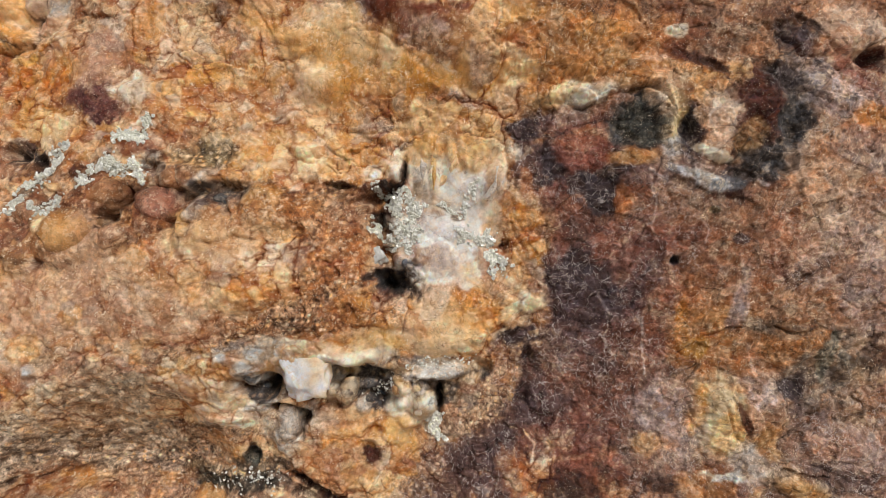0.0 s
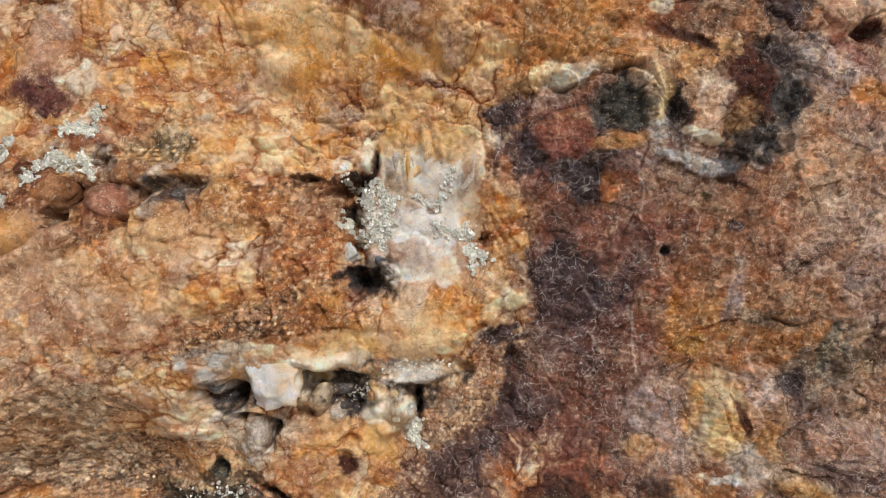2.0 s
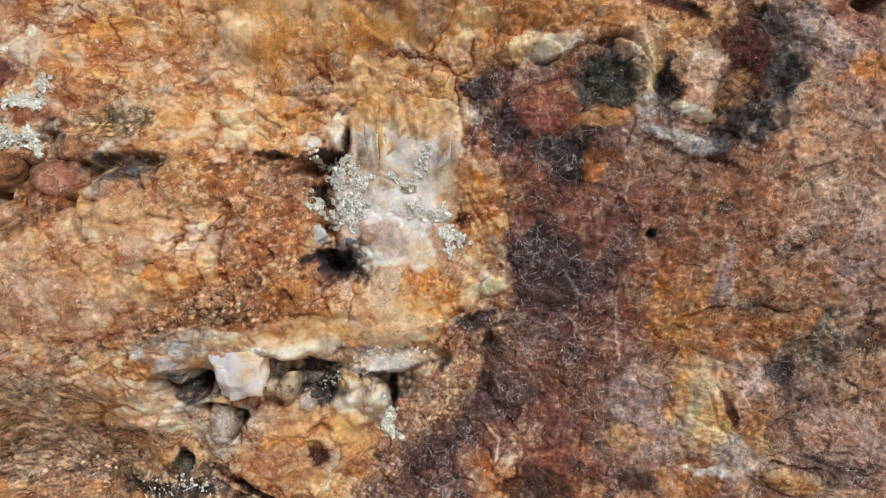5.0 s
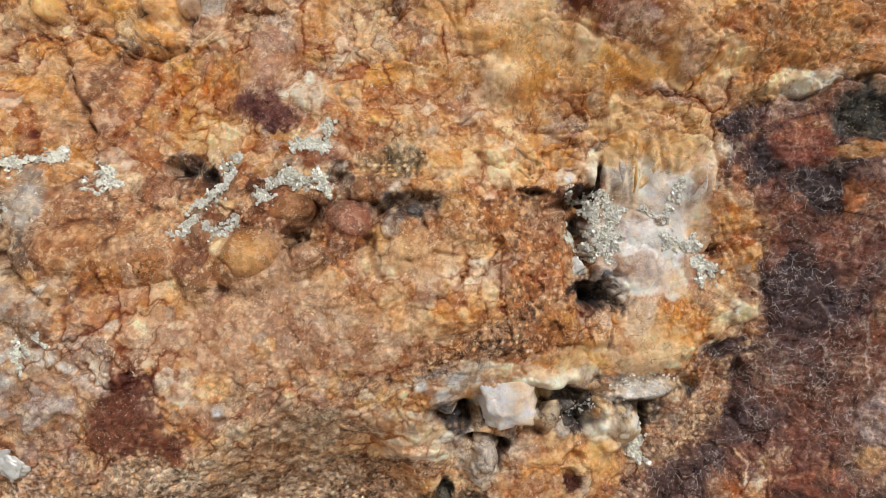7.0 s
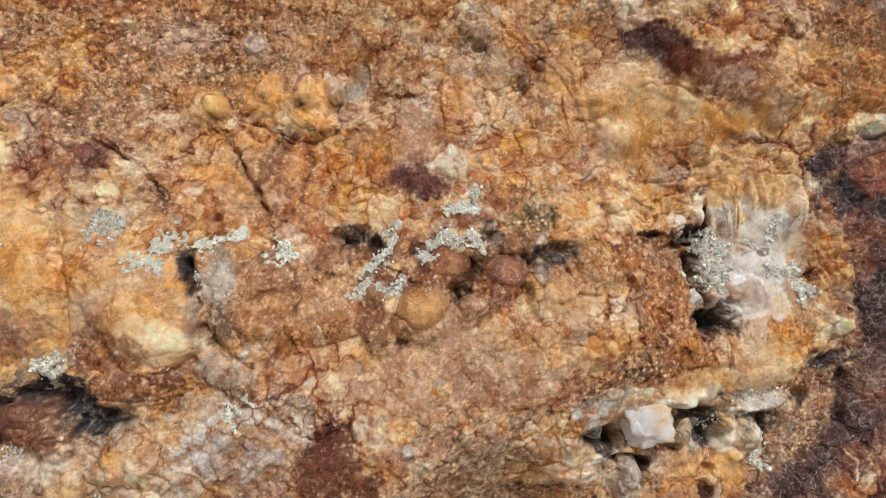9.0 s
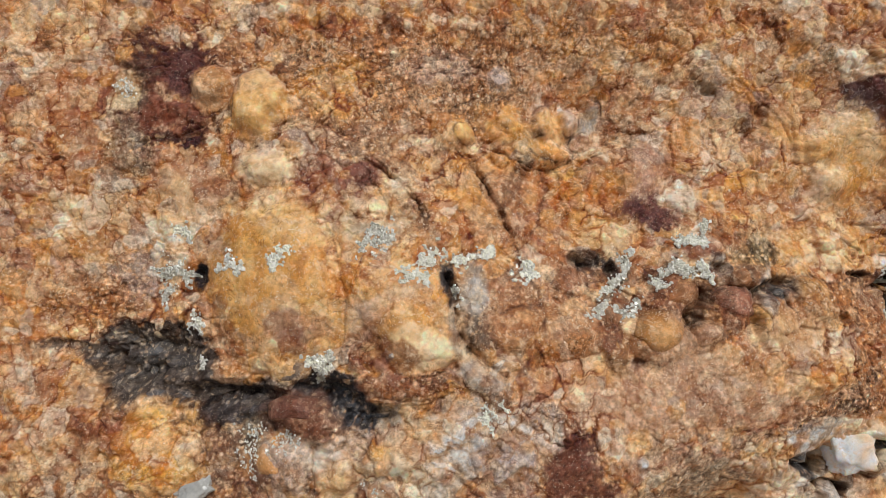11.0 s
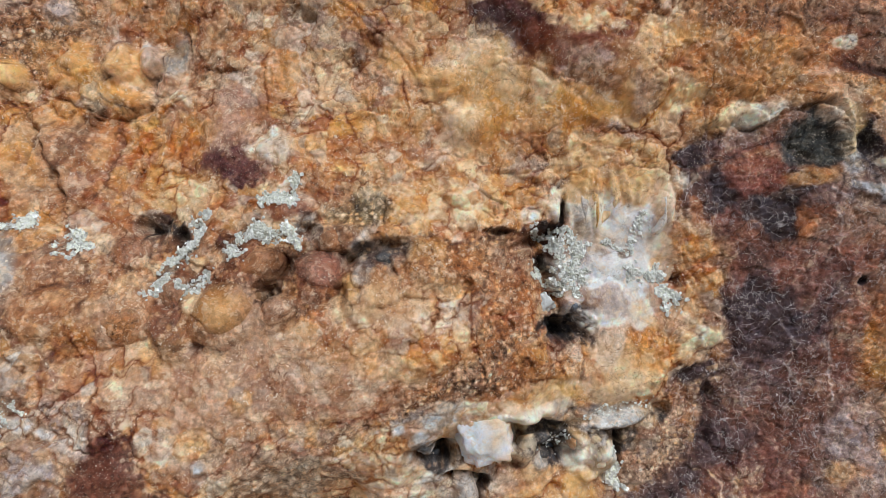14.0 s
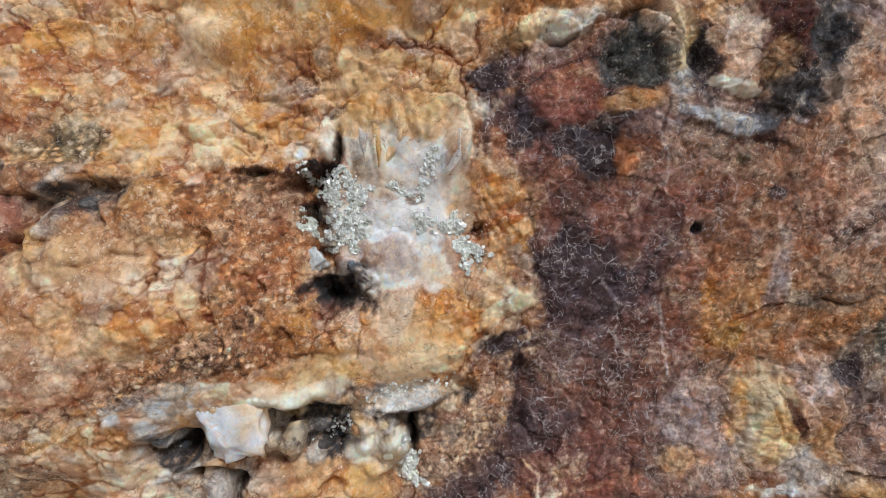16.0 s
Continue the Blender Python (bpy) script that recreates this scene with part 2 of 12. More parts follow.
def level(x, z, rx, rz, turn, amount):
    """Evens out the relief before larger forms are laid on it."""
    w, px, pz = oval(x, z, rx, rz, turn, 0.2, (BX, BZ), 3.0)
    H[w] += amount * smooth(1.25, 0.8, np.hypot(px, pz)) * (blur(H[w], 20) - H[w])


def slope(x, z, rx, rz, turn, deep):
    """Rock that falls back from the face, with no rim."""
    w, px, pz = oval(x, z, rx, rz, turn, 0.3, (BX, BZ), 4.0)
    H[w] -= deep * smooth(1.25, 0.15, np.hypot(px, pz))


def calm(x, z, rx, rz, turn, amount):
    """Glassy rock with few split faces."""
    w, px, pz = oval(x, z, rx, rz, turn, 0.4, (BX, BZ), 5.0)
    for layer in (F, KEEP):
        layer[w] *= 1 - amount * smooth(1.2, 0.7, np.hypot(px, pz))


def melt(x, z, rx, rz, turn, amount):
    """Milky quartz with soft, rounded forms."""
    w, px, pz = oval(x, z, rx, rz, turn, 0.4, (BX, BZ), 5.0)
    m = amount * smooth(1.25, 0.75, np.hypot(px, pz))
    H[w] += m * (blur(H[w], 6) - H[w])
    for layer in (F, KEEP):
        layer[w] *= 1 - m


def fibre(x, z, rx, rz, turn, high, name, strength):
    """Foliated rock: thin ribs that run one way."""
    w, px, pz = oval(x, z, rx, rz, 0, 0.4, (BX, BZ), 6.0)
    m = smooth(1.2, 0.5, np.hypot(px, pz))
    c, s = math.cos(radians(turn)), math.sin(radians(turn))
    u, v = X[w] * c + Z[w] * s + 1.5 * LX[w], Z[w] * c - X[w] * s + 1.2 * LZ[w] + 0.5 * WZ[w]
    rib = 0.6 * wave(u / 7, v, 2.6, 160) + 0.55 * wave(u / 4, v, 1.1, 161) + 0.5 * wave(u / 9, v, 6.0, 162)
    H[w] += high * m * rib
    stain(w, name, strength * m * smooth(0.15, 0.6, rib))
    # Grooves between the ribs are darkened in the colour.
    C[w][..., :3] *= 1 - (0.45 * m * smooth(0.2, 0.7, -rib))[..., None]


def trail(points, reach):
    """Distance to a wandering line, which side of it, and how far along, in a window."""
    p = np.array(points, float).reshape(-1, 2)
    mid, size = (p.min(0) + p.max(0)) / 2, (p.max(0) - p.min(0)).max() / 2
    w = window(mid[0], mid[1], size + reach + 3)
    x, z = X[w] + 1.0 * WX[w] + 0.7 * BX[w], Z[w] + 1.0 * WZ[w] + 0.7 * BZ[w]
    best, side, along = np.full(x.shape, 1e9, np.float32), np.zeros_like(x), np.zeros_like(x)
    for k, ((ax, az), (bx, bz)) in enumerate(zip(p[:-1], p[1:])):
        ux, uz = bx - ax, bz - az
        q = np.clip(((x - ax) * ux + (z - az) * uz) / (ux * ux + uz * uz + 1e-9), 0, 1)
        d = np.hypot(x - ax - q * ux, z - az - q * uz)
        near = d < best
        best = np.where(near, d, best)
        side = np.where(near, np.sign((z - az) * ux - (x - ax) * uz), side)
        along = np.where(near, (k + q) / (len(p) - 1), along)
    return w, best, side, along


def crack(wide, deep, ledge, *points):
    """A fissure, with the rock on its left side raised."""
    w, d, side, along = trail(points, 30)
    fade = np.sqrt(np.clip(4 * along * (1 - along), 0, 1)) * 0.8 + 0.2
    wide = wide * (0.6 + 0.4 * fade)
    inside = (along > 0) & (along < 1)
    H[w] -= 0.7 * deep * fade * np.exp(-(d / wide) ** 2) * smooth(-0.35, 0.35, N5[w] + N12[w])
    H[w] += ledge * 0.35 * fade * inside * np.where(side > 0, 1, -0.25) * np.exp(-d / 9)
    stain(w, "UMBER", 0.28 * fade * np.exp(-(d / wide) ** 2))


def streak(name, wide, strength, *points):
    w, d, side, along = trail(points, 4 * wide)
    stain(w, name, strength * smooth(1.3, 0.5, d / wide + 0.35 * N2[w] + 0.3 * N5[w]))


def depth_at(x, z):
    """The face's depth at a place, for things that sit on it."""
    i, j = np.searchsorted(GZ, z), np.searchsorted(GX, x)
    return float(DEPTH[i, j])


# ---- ground colours of the whole face ----
C[:] = MINERAL["OCHRE"]
for name, field, lo, hi, top in (("PINKTAN", N30, -0.2, 0.5, 0.8), ("RUSTTAN", -N30, 0.0, 0.6, 0.8), ("AMBER", N12 - N30 * 0.5, 0.1, 0.7, 0.5), ("OCHTAN", -N12, 0.2, 0.8, 0.6)):
    C[:] += (MINERAL[name] - C) * (top * smooth(lo, hi, field))[..., None]

# ---- texture of the rock: broken quartz to the left, veined schist to the right ----
edge = 38 + 8 * N30 - 0.12 * (Z - 20)
schist = smooth(-8, 10, X - edge)
blocky = 1 - 0.75 * schist
f1, f2, who, ox, oz = cells(X + 3 * LX + 0.5 * WX, (Z + 3 * LZ + 0.5 * WZ) * 1.2, 17, 5)
shade_big, lot_big = RAND[2][who] - 0.5, RAND[1][who]
F += blocky * (1.3 * (RAND[0][who] - 0.5) + 3.2 * ((lot_big - 0.5) * ox + shade_big * oz) - 0.1 * smooth(0.05, 0.0, f2 - f1))
f1, f2, who, ox, oz = cells(X + 1.2 * LX + 0.4 * WX, Z + 1.2 * LZ + 0.4 * WZ, 7.0, 9)
shade_small, lot_small = RAND[2][who] - 0.5, RAND[1][who]
small_pillow = 0.5 - f1 * f1
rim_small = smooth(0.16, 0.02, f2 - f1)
FS = (0.5 + 0.5 * blocky) * (0.4 * (RAND[0][who] - 0.5) + 1.05 * ((lot_small - 0.5) * ox + shade_small * oz) - 0.06 * smooth(0.06, 0.0, f2 - f1))
f1, f2, who, ox, oz = cells(X + 0.3 * WX, Z + 0.3 * WZ, 3.1, 19)
shade_chip = RAND[2][who] - 0.5
chip_pillow = 0.5 - f1 * f1
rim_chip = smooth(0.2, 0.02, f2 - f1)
FC = 0.3 * (RAND[0][who] - 0.5) + 0.8 * ((RAND[1][who] - 0.5) * ox + shade_chip * oz)
# broken quartz wears to rounded, soft-edged pieces
F = 0.6 * blur(F, 2)
CREASE, RIMS = np.zeros(SHAPE, np.float32), []
for size, high, warp, seed in ((19, 2.2, 7.0, 71), (8.0, 0.8, 3.0, 72)):
    f1, f2, who, ox, oz = cells(X + warp * BX + 0.3 * WX, (Z + warp * BZ + 0.3 * WZ) * 1.15, size, seed)
    gap = f2 - f1
    open_joint = smooth(0.05, 0.6, wave(X, Z, 2.2 * size, seed) + 0.4 * N5)
    F += blocky * high * ((0.2 + 0.6 * RAND[0][who]) * (1 - np.exp(-3 * gap)) * smooth(-0.4, 0.4, N30) + 1.3 * ((RAND[1][who] - 0.5) * ox + (RAND[2][who] - 0.4) * oz) - 0.25 * open_joint * np.exp(-(gap / 0.07) ** 2))
    CREASE = np.maximum(CREASE, blocky * open_joint * np.exp(-(gap / 0.06) ** 2))
    RIMS.append((gap, who))
    if size == 19:
        shade_big = 0.5 * (shade_big + RAND[2][who] - 0.5)
    if size == 8.0:
        shade_small = 0.4 * shade_small + 0.6 * (RAND[2][who] - 0.5)
FS = 0.75 * FS + 0.2 * blocky * small_pillow
FC = 1.4 * FC + 0.1 * blocky * chip_pillow
soft_big, soft_small, soft_chip = 0.6 * shade_big + 0.6 * blur(shade_big, 3), 0.9 * shade_small + 0.2 * blur(shade_small, 2), shade_chip
H += 1.2 * N30 + 0.4 * N12 + 0.15 * N5

# fragments of paler and rustier quartz
for name, m in (("CREAM", smooth(0.62, 0.75, lot_big) * smooth(-0.3, 0.4, N5 + N12)), ("RUST", smooth(0.3, 0.2, lot_big) * smooth(-0.1, 0.5, N5 - N12)),
                ("PALE", smooth(0.72, 0.85, lot_small) * smooth(-0.2, 0.4, N12)), ("ORANGE", smooth(0.25, 0.15, lot_small) * smooth(-0.2, 0.4, N30)),
                ("BROWN", smooth(0.1, 0.6, -N5 - N12))):
    stain((slice(None), slice(None)), name, (0.55 * m).astype(np.float32))

# blotches of rust, tan and lilac on the schist
for name, m in (("RUSTPL", smooth(0.1, 0.4, BX + 0.4 * N30)), ("MAUVETAN", smooth(0.2, 0.5, BZ - 0.4 * N12)), ("DKPLUM", smooth(0.25, 0.5, N30 - 0.6 * BX)), ("RUSTOR", smooth(0.45, 0.65, BX - BZ)), ("LILAC", smooth(0.55, 0.8, -N30 + 0.5 * BZ))):
    stain((slice(None), slice(None)), name, (0.6 * m * schist).astype(np.float32))

# small broken grains of quartz and iron, strewn through the left of the face
deal = np.random.default_rng(77)
for _ in range(1650):
    gx, gz = -480 + 555 * deal.random(), -142 + 318 * deal.random()
    if gx > 35 and deal.random() < 0.6:
        continue
    gr = 1.2 + 4.0 * deal.random() ** 2
    lump(gx, gz, gr * (0.8 + 0.9 * deal.random()), gr, 180 * deal.random(), 0.1 * gr + 0.15,
         ("CREAM", "PALE", "AMBERP", "OCHTAN", "PINKTAN", "RUST", "CREAMOR", "OCHRE")[deal.integers(0, 8)], 0.35 + 0.5 * deal.random())

def grains(count, seed, top):
    """Broken bits of clear, amber and rusty quartz over the stained ground."""
    deal = np.random.default_rng(seed)
    for _ in range(count):
        gx, gz = -480 + 555 * deal.random(), -142 + 318 * deal.random()
        i, j = np.searchsorted(GZ, gz), np.searchsorted(GX, gx)
        if C[i, j, 4] > 0.45 or C[i, j, 1] < 0.165 or schist[i, j] > 0.3:
            continue
        gr = 1.2 + 5.0 * deal.random() ** 2
        name = ("CREAM", "AMBERP", "AMBER", "ORANGE", "OCHRUST", "RUST", "CREAMOR", "GOLDP", "RUST", "OCHRUST")[deal.integers(0, 10)]
        lump(gx, gz, gr * (0.8 + 1.1 * deal.random()), gr, 180 * deal.random(), 0.12 * gr, name, top * (0.4 + 0.6 * deal.random()), 1.0)


# ---- stains, painted shade, lumps, hollows and fissures ----
patch(105.3, -2.0, 92.3, 114.3, 0, "MAUVE", .6, .3)
patch(58.5, -28.4, 23.7, 75.8, -7, "PURPLE", .9, .5)
patch(89.5, 4.8, 24.2, 37.4, -0, "MAUVE", .45)
patch(18.1, -101.0, 37.2, 27.3, 31, "PURPLE", .95, .4)
patch(52.3, -78.0, 37.1, 34.6, 2, "UMBER", .7)
patch(148.5, 9.2, 28.9, 55.6, 0, "TANB", .65, .5)
patch(125.9, -27.4, 36.4, 15.9, -9, "RUSTTAN", .7)
patch(82.8, 81.6, 57.1, 24.2, -19, "BROWNOCH", .8)
patch(161.1, -83.1, 30.5, 28.1, 31, "MAUVETAN", .9)
patch(-133.9, -21.7, 51.3, 23.5, 5, "PINKTAN", .85)
patch(-146.2, -75.3, 74.3, 33.8, 6, "GRIT", .85)
patch(-69.6, -31.4, 40.2, 10.1, 20, "GRITRUST", .8)
patch(-173.0, 70.1, 36.7, 39.1, 1, "OCHRE", .6)
patch(-43.9, 79.5, 43.3, 33.7, 1, "AMBER", .6)
patch(-244.0, 126.0, 117.1, 22, 4, "BROWNOCH", .75)
patch(-290.0, 124.3, 26, 11.8, 1, "ORANGE", .6)
patch(-358.7, 125.9, 21.7, 26.6, -3, "DKRUST", .75)
patch(-371.6, 109.2, 12, 21.6, -3, "GREYBR", .5)
patch(-360.1, 83.0, 26.3, 14.3, -3, "PINKTAN", .6)
patch(-312.8, 44.2, 24.8, 24.8, -2, "AMBER", .8)
patch(-284.6, 36.2, 52.9, 33.1, -2, "AMBER", .75)
patch(-271.7, 89.8, 25.5, 13.9, -19, "BROWN", .7)
patch(-241.0, 76.1, 14.3, 14.3, -39, "BROWN", .5)
patch(-122.3, -12.9, 50.6, 18.4, -13, "PINKTAN", .6)
patch(-194.5, -9.6, 30.9, 17.7, -3, "OCHTAN", .6)
patch(-210.2, -34.2, 28.5, 24.1, -3, "PINKGREY", .9)
patch(-168.5, -41.3, 20.3, 13.5, -3, "PINKTAN", .7)
patch(-323.9, -28.8, 36.4, 13.7, -1, "BROWN", .7)
patch(-364.1, -31.0, 25.7, 23.3, -1, "OCHRE", .8)
patch(-286.9, -45.4, 26.5, 19.9, -1, "CREAM", .6)
patch(-245.8, -37.3, 21.7, 17.4, -3, "GREYQ", .85)
patch(-373.3, 37.7, 14.2, 26.1, -3, "RUST", .6)
patch(-333.2, -53.5, 46.2, 11.6, -0, "BROWN", .6)
lump(-182.4, 99.8, 19.3, 14.5, 12, 4.5, "CREAMOR", .8)
lump(-167.6, 101.9, 6.9, 11.1, 5, 2.4, "PALEPK", .7)
patch(-176.0, 90.0, 4.9, 9.8, 11, "RUST", .5)
lump(-186.5, 103.9, 6, 7.2, 2, 1.2, "CREAM", .7)
patch(-143.4, 90.6, 7.5, 20.1, -21, "MAUVEPK", .9)
patch(-148.3, 73.8, 8, 15, -16, "MAUVEPK", .95)
lump(-148.3, 73.8, 9, 18.8, -16, 2.4)
patch(-145.3, 61.3, 7.4, 6.9, -10, "PLUM", .95)
patch(-141.9, 55.1, 3, 4.4, -0, "PLUM", .9)
patch(-168.7, 74.9, 8.6, 14.8, 0, "AMBER", .7)
patch(-163.9, 93.3, 12.4, 3.7, 30, "AMBER", .8)
patch(-128.6, 63.7, 8.4, 6.4, 24, "TANW", .9)
lump(-128.6, 63.7, 8.9, 6.9, 24, 1.2)
patch(-98.9, 96.8, 9.8, 6.1, -1, "ORANGE", .8)
patch(-93.0, 97.9, 6.9, 7.3, 49, "DKRUST", .9)
patch(-124.2, 99.1, 10, 6.2, -1, "MAUVE", .6)
patch(-107.8, 87.3, 14.9, 12.4, -1, "RUSTTAN", .6)
patch(-82.0, 85.9, 14.6, 10.9, 10, "PINKTAN", .6)
patch(-106.4, 65.7, 17.1, 14.6, -0, "OCHRUST", .5)
lump(-74.7, 79.3, 14.5, 9.7, 11, 1.8, "OCHTAN", .5)
patch(-74.4, 61.8, 3.3, 4.3, 21, "RUST", .8)
patch(-85.7, 65.5, 9.6, 4.8, 1, "ORANGE", .5)
lump(-53.6, 91.0, 13.2, 12, 21, 2.4, "PINKTAN", .6)
lump(-54.2, 70.3, 9.6, 8.6, -19, 2.4, "CREAM", .75)
lump(-41.2, 71.5, 10.8, 14.4, -14, 2.4, "CREAMOR", .8)
lump(-39.3, 81.7, 9.6, 9.6, 1, 1.8, "AMBER", .7)
patch(-23.2, 80.9, 10.8, 6, -20, "GOLD", .8)
lump(-20.9, 78.4, 9.6, 6, -20, 1.8)
lump(-22.5, 67.2, 9.6, 7.2, 1, 2.4, "AMBER", .6)
lump(-16.6, 63.7, 8.4, 8.4, 0, 1.8, "CREAMOR", .5)
patch(-28.5, 72.1, 3.4, 8.4, 1, "RUST", .7)
lump(-22.4, 93.0, 21.5, 12, -40, 2.7)
patch(-23.8, 88.1, 19.2, 4.8, -30, "LILAC", .8)
patch(-4.9, 75.3, 6.7, 14.4, 39, "LILACW", .8)
patch(7.4, 65.1, 14.3, 5.7, -21, "LILACW", .75)
patch(19.5, 59.1, 14.2, 3.5, -7, "MAUVEPK", .6)
lump(8.2, 85.5, 21.3, 14.2, -2, 4.5, "PINKTAN", .7)
lump(18.9, 75.3, 11.8, 9.4, 7, 1.8, "CREAM", .5)
patch(25.2, 73.2, 7, 4.7, -3, "PALE", .6)
lump(40.3, 63.0, 6.9, 6.4, -33, 1.8, "AMBER", .7)
lump(58.3, 65.5, 11.2, 4.5, 6, 1.8, "PALE", .85)
patch(69.3, 87.3, 13.4, 6.7, -5, "ORANGE", .4)
patch(25.9, 88.5, 7, 8.1, -4, "RUST", .5)
patch(91.2, 87.6, 2.6, 2, -4, "PALE", .95)
patch(96.5, 90.6, 17.6, 3.1, -44, "DKPLUM", .5)
patch(102.2, 76.4, 13, 3, -18, "UMBER", .7)
patch(132.4, 89.1, 4, 13.3, -11, "DKPLUM", .6)
patch(138.4, 79.8, 11.1, 6.2, -30, "UMBER", .8)
lump(156.7, 86.8, 13.7, 11.4, -19, 3, "PINKTAN", .8)
patch(151.8, 82.1, 9, 3.4, -49, "LILACW", .7)
lump(166.0, 82.6, 9.2, 6.9, 22, 2.4, "PALEPK", .7)
patch(156.2, 65.5, 20.2, 4.9, -24, "MAUVE", .9)
lump(153.6, 62.0, 17.9, 5.6, -24, 2.7)
lump(122.8, 68.7, 9.7, 6.5, -1, 1.8, "TANOR", .6)
patch(167.6, 51.3, 9.1, 4.6, 1, "ORANGE", .5)
patch(127.6, 53.0, 12.9, 15.1, -1, "UMBER", .7)
lump(126.6, 56.3, 5.2, 3, 9, 1.8, "RUSTTAN", .7)
lump(119.0, 40.9, 5.1, 4.3, -1, 1.8, "OLIVBR", .7)
patch(135.1, 46.2, 5.4, 6.5, -0, "CHAR", .7)
patch(128.7, 34.2, 10.8, 6.5, -0, "CHAR", .8)
patch(73.9, 46.8, 4.4, 4.4, -3, "GREY", .7)
patch(84.7, 57.7, 4.3, 3, -3, "GREY", .6)
lump(89.9, 54.0, 4.7, 9.7, 17, 2.4, "TANW", .8)
lump(85.0, 65.7, 15.2, 4.8, -11, 2.4, "OCHTAN", .7)
lump(101.7, 64.9, 12.9, 7.5, -13, 1.8, "TANOR", .7)
patch(118.2, 57.5, 5.4, 6.4, -21, "PALEPK", .7)
patch(111.9, 57.7, 6.4, 4.3, 18, "PALEPK", .6)
lump(107.4, 40.0, 8.5, 5.1, -26, 2.4, "OLIVTAN", .8)
patch(109.5, 46.6, 6.4, 4.3, -2, "TANOR", .5)
patch(105.5, 29.0, 10.7, 4.3, -21, "GREY", .6)
patch(56.6, 46.3, 11.2, 6.7, -3, "REDMAUVE", .7)
patch(34.0, 50.7, 9.3, 7, -2, "DKPLUM", .8)
patch(45.6, 38.8, 6.4, 5.7, -2, "CHARPL", .8)
patch(63.1, 27.8, 13.4, 11.2, 18, "CHARPL", .85)
patch(78.0, 38.6, 8.7, 3.3, -2, "TANOR", .7)
lump(77.1, 38.7, 8.7, 2.6, -2, 1.2)
patch(73.8, 21.9, 5.5, 4.4, -1, "RUST", .7)
patch(57.7, -9.1, 16.2, 20.8, 0, "DKPLUM", .85)
patch(63.8, 2.6, 11.3, 9.1, -0, "RUSTPL", .7)
patch(73.2, -11.4, 5, 13.7, 11, "RUSTPL", .8)
patch(78.6, -23.2, 4.6, 9.2, 1, "PLUM", .7)
patch(51.9, -35.9, 12, 9.6, 1, "DKPLUM", .8)
patch(98.3, -20.6, 5, 13.6, 1, "RUSTOR", .6)
patch(91.2, -39.9, 7, 14, 2, "RUSTPL", .6)
patch(119.7, -13.4, 3.6, 13.4, 0, "LILAC", .7)
patch(129.2, 0.2, 6.6, 11, -0, "RUSTOR", .5)
patch(107.8, 20.2, 17.2, 4.3, -6, "TANOR", .4)
patch(113.9, 31.1, 12.8, 3, -1, "LILACW", .4)
patch(109.5, -42.0, 13.9, 9.3, 1, "TANOR", .8)
patch(137.7, -34.4, 23, 4.6, -7, "GREYBR", .6)
lump(146.9, -40.2, 13.9, 9.3, 0, 3, "RUSTTAN", .85)
lump(167.2, -48.2, 9.4, 9.4, 0, 3, "OLIVTAN", .6)
patch(159.0, -38.9, 5.8, 8.1, 20, "GREY", .7)
lump(115.3, -68.6, 10.7, 17.8, 10, 4.2, "CREAMOR", .85)
patch(118.8, -78.1, 7.1, 9.5, 2, "PALEY", .8)
patch(105.2, -70.1, 6, 8.4, 2, "RUSTOR", .7)
patch(109.6, -65.2, 3.3, 5.9, 2, "GOLD", .6)
lump(133.0, -65.6, 11.8, 15.3, -7, 4.2, "TANOR", .7)
patch(131.1, -61.1, 9.4, 4.7, 1, "PINKGREY", .6)
patch(137.0, -81.7, 11.8, 9.5, 22, "OLIVTAN", .6)
lump(149.9, -95.0, 16.4, 5.9, -8, 2.4, "OLIVTAN", .6)
lump(167.6, -64.4, 7, 7, 21, 3, "TANB", .7)
patch(87.6, -83.9, 6.3, 3.9, 32, "AMBER", .75)
patch(68.6, -88.0, 7.3, 2.9, 12, "RUSTOR", .6)
patch(36.0, -97.7, 8.6, 7.4, 2, "RUSTOR", .9)
patch(67.9, -103.0, 9.6, 4.8, 2, "RUSTOR", .5)
patch(92.6, -69.4, 12, 9.6, 2, "LILAC", .5)
patch(23.4, -61.5, 10.1, 15.1, 1, "TANRUST", .6)
patch(8.8, -71.9, 12.7, 15.2, -0, "TANRUST", .7)
calm(2.2, 9.8, 21.5, 38.3, 0, .8)
calm(-21.7, 89.0, 19.2, 14.4, -40, .8)
calm(-147.1, 73.8, 7.5, 20, -16, .8)
calm(57.5, -6.8, 13.9, 20.8, 0, .9)
calm(-190.5, -45.9, 15.7, 13.4, 7, .7)
calm(-247.1, 5.9, 10.9, 10.9, -3, .8)
patch(2.1, 34.0, 23.9, 21.5, -0, "PALE", .8)
patch(2.2, 9.8, 19.1, 23.9, 0, "WHITEQ", .95)
patch(-3.1, -9.5, 14.4, 14.4, -0, "WHITEQ", .9)
patch(3.9, 48.1, 14.4, 9.6, -0, "CREAMOR", .9)
lump(1.6, 45.8, 14.4, 9.6, -0, 3, "CREAMOR", .5)
lump(20.9, 28.9, 6.2, 9, 9, 3, "PALE", .6)
lump(-9.6, 31.7, 5.3, 9.6, 0, 2.4, "PALE", .5)
lump(2.1, 2.6, 16.8, 14.4, 0, 3.6)
lump(-4.3, -11.9, 10.8, 10.8, -20, 3, "WHITEQ", .8)
patch(-4.9, 12.3, 9.5, 7.2, 0, "GREYQ", .4)
patch(23.5, -7.1, 4.8, 7.2, 0, "OCHRE", .5)
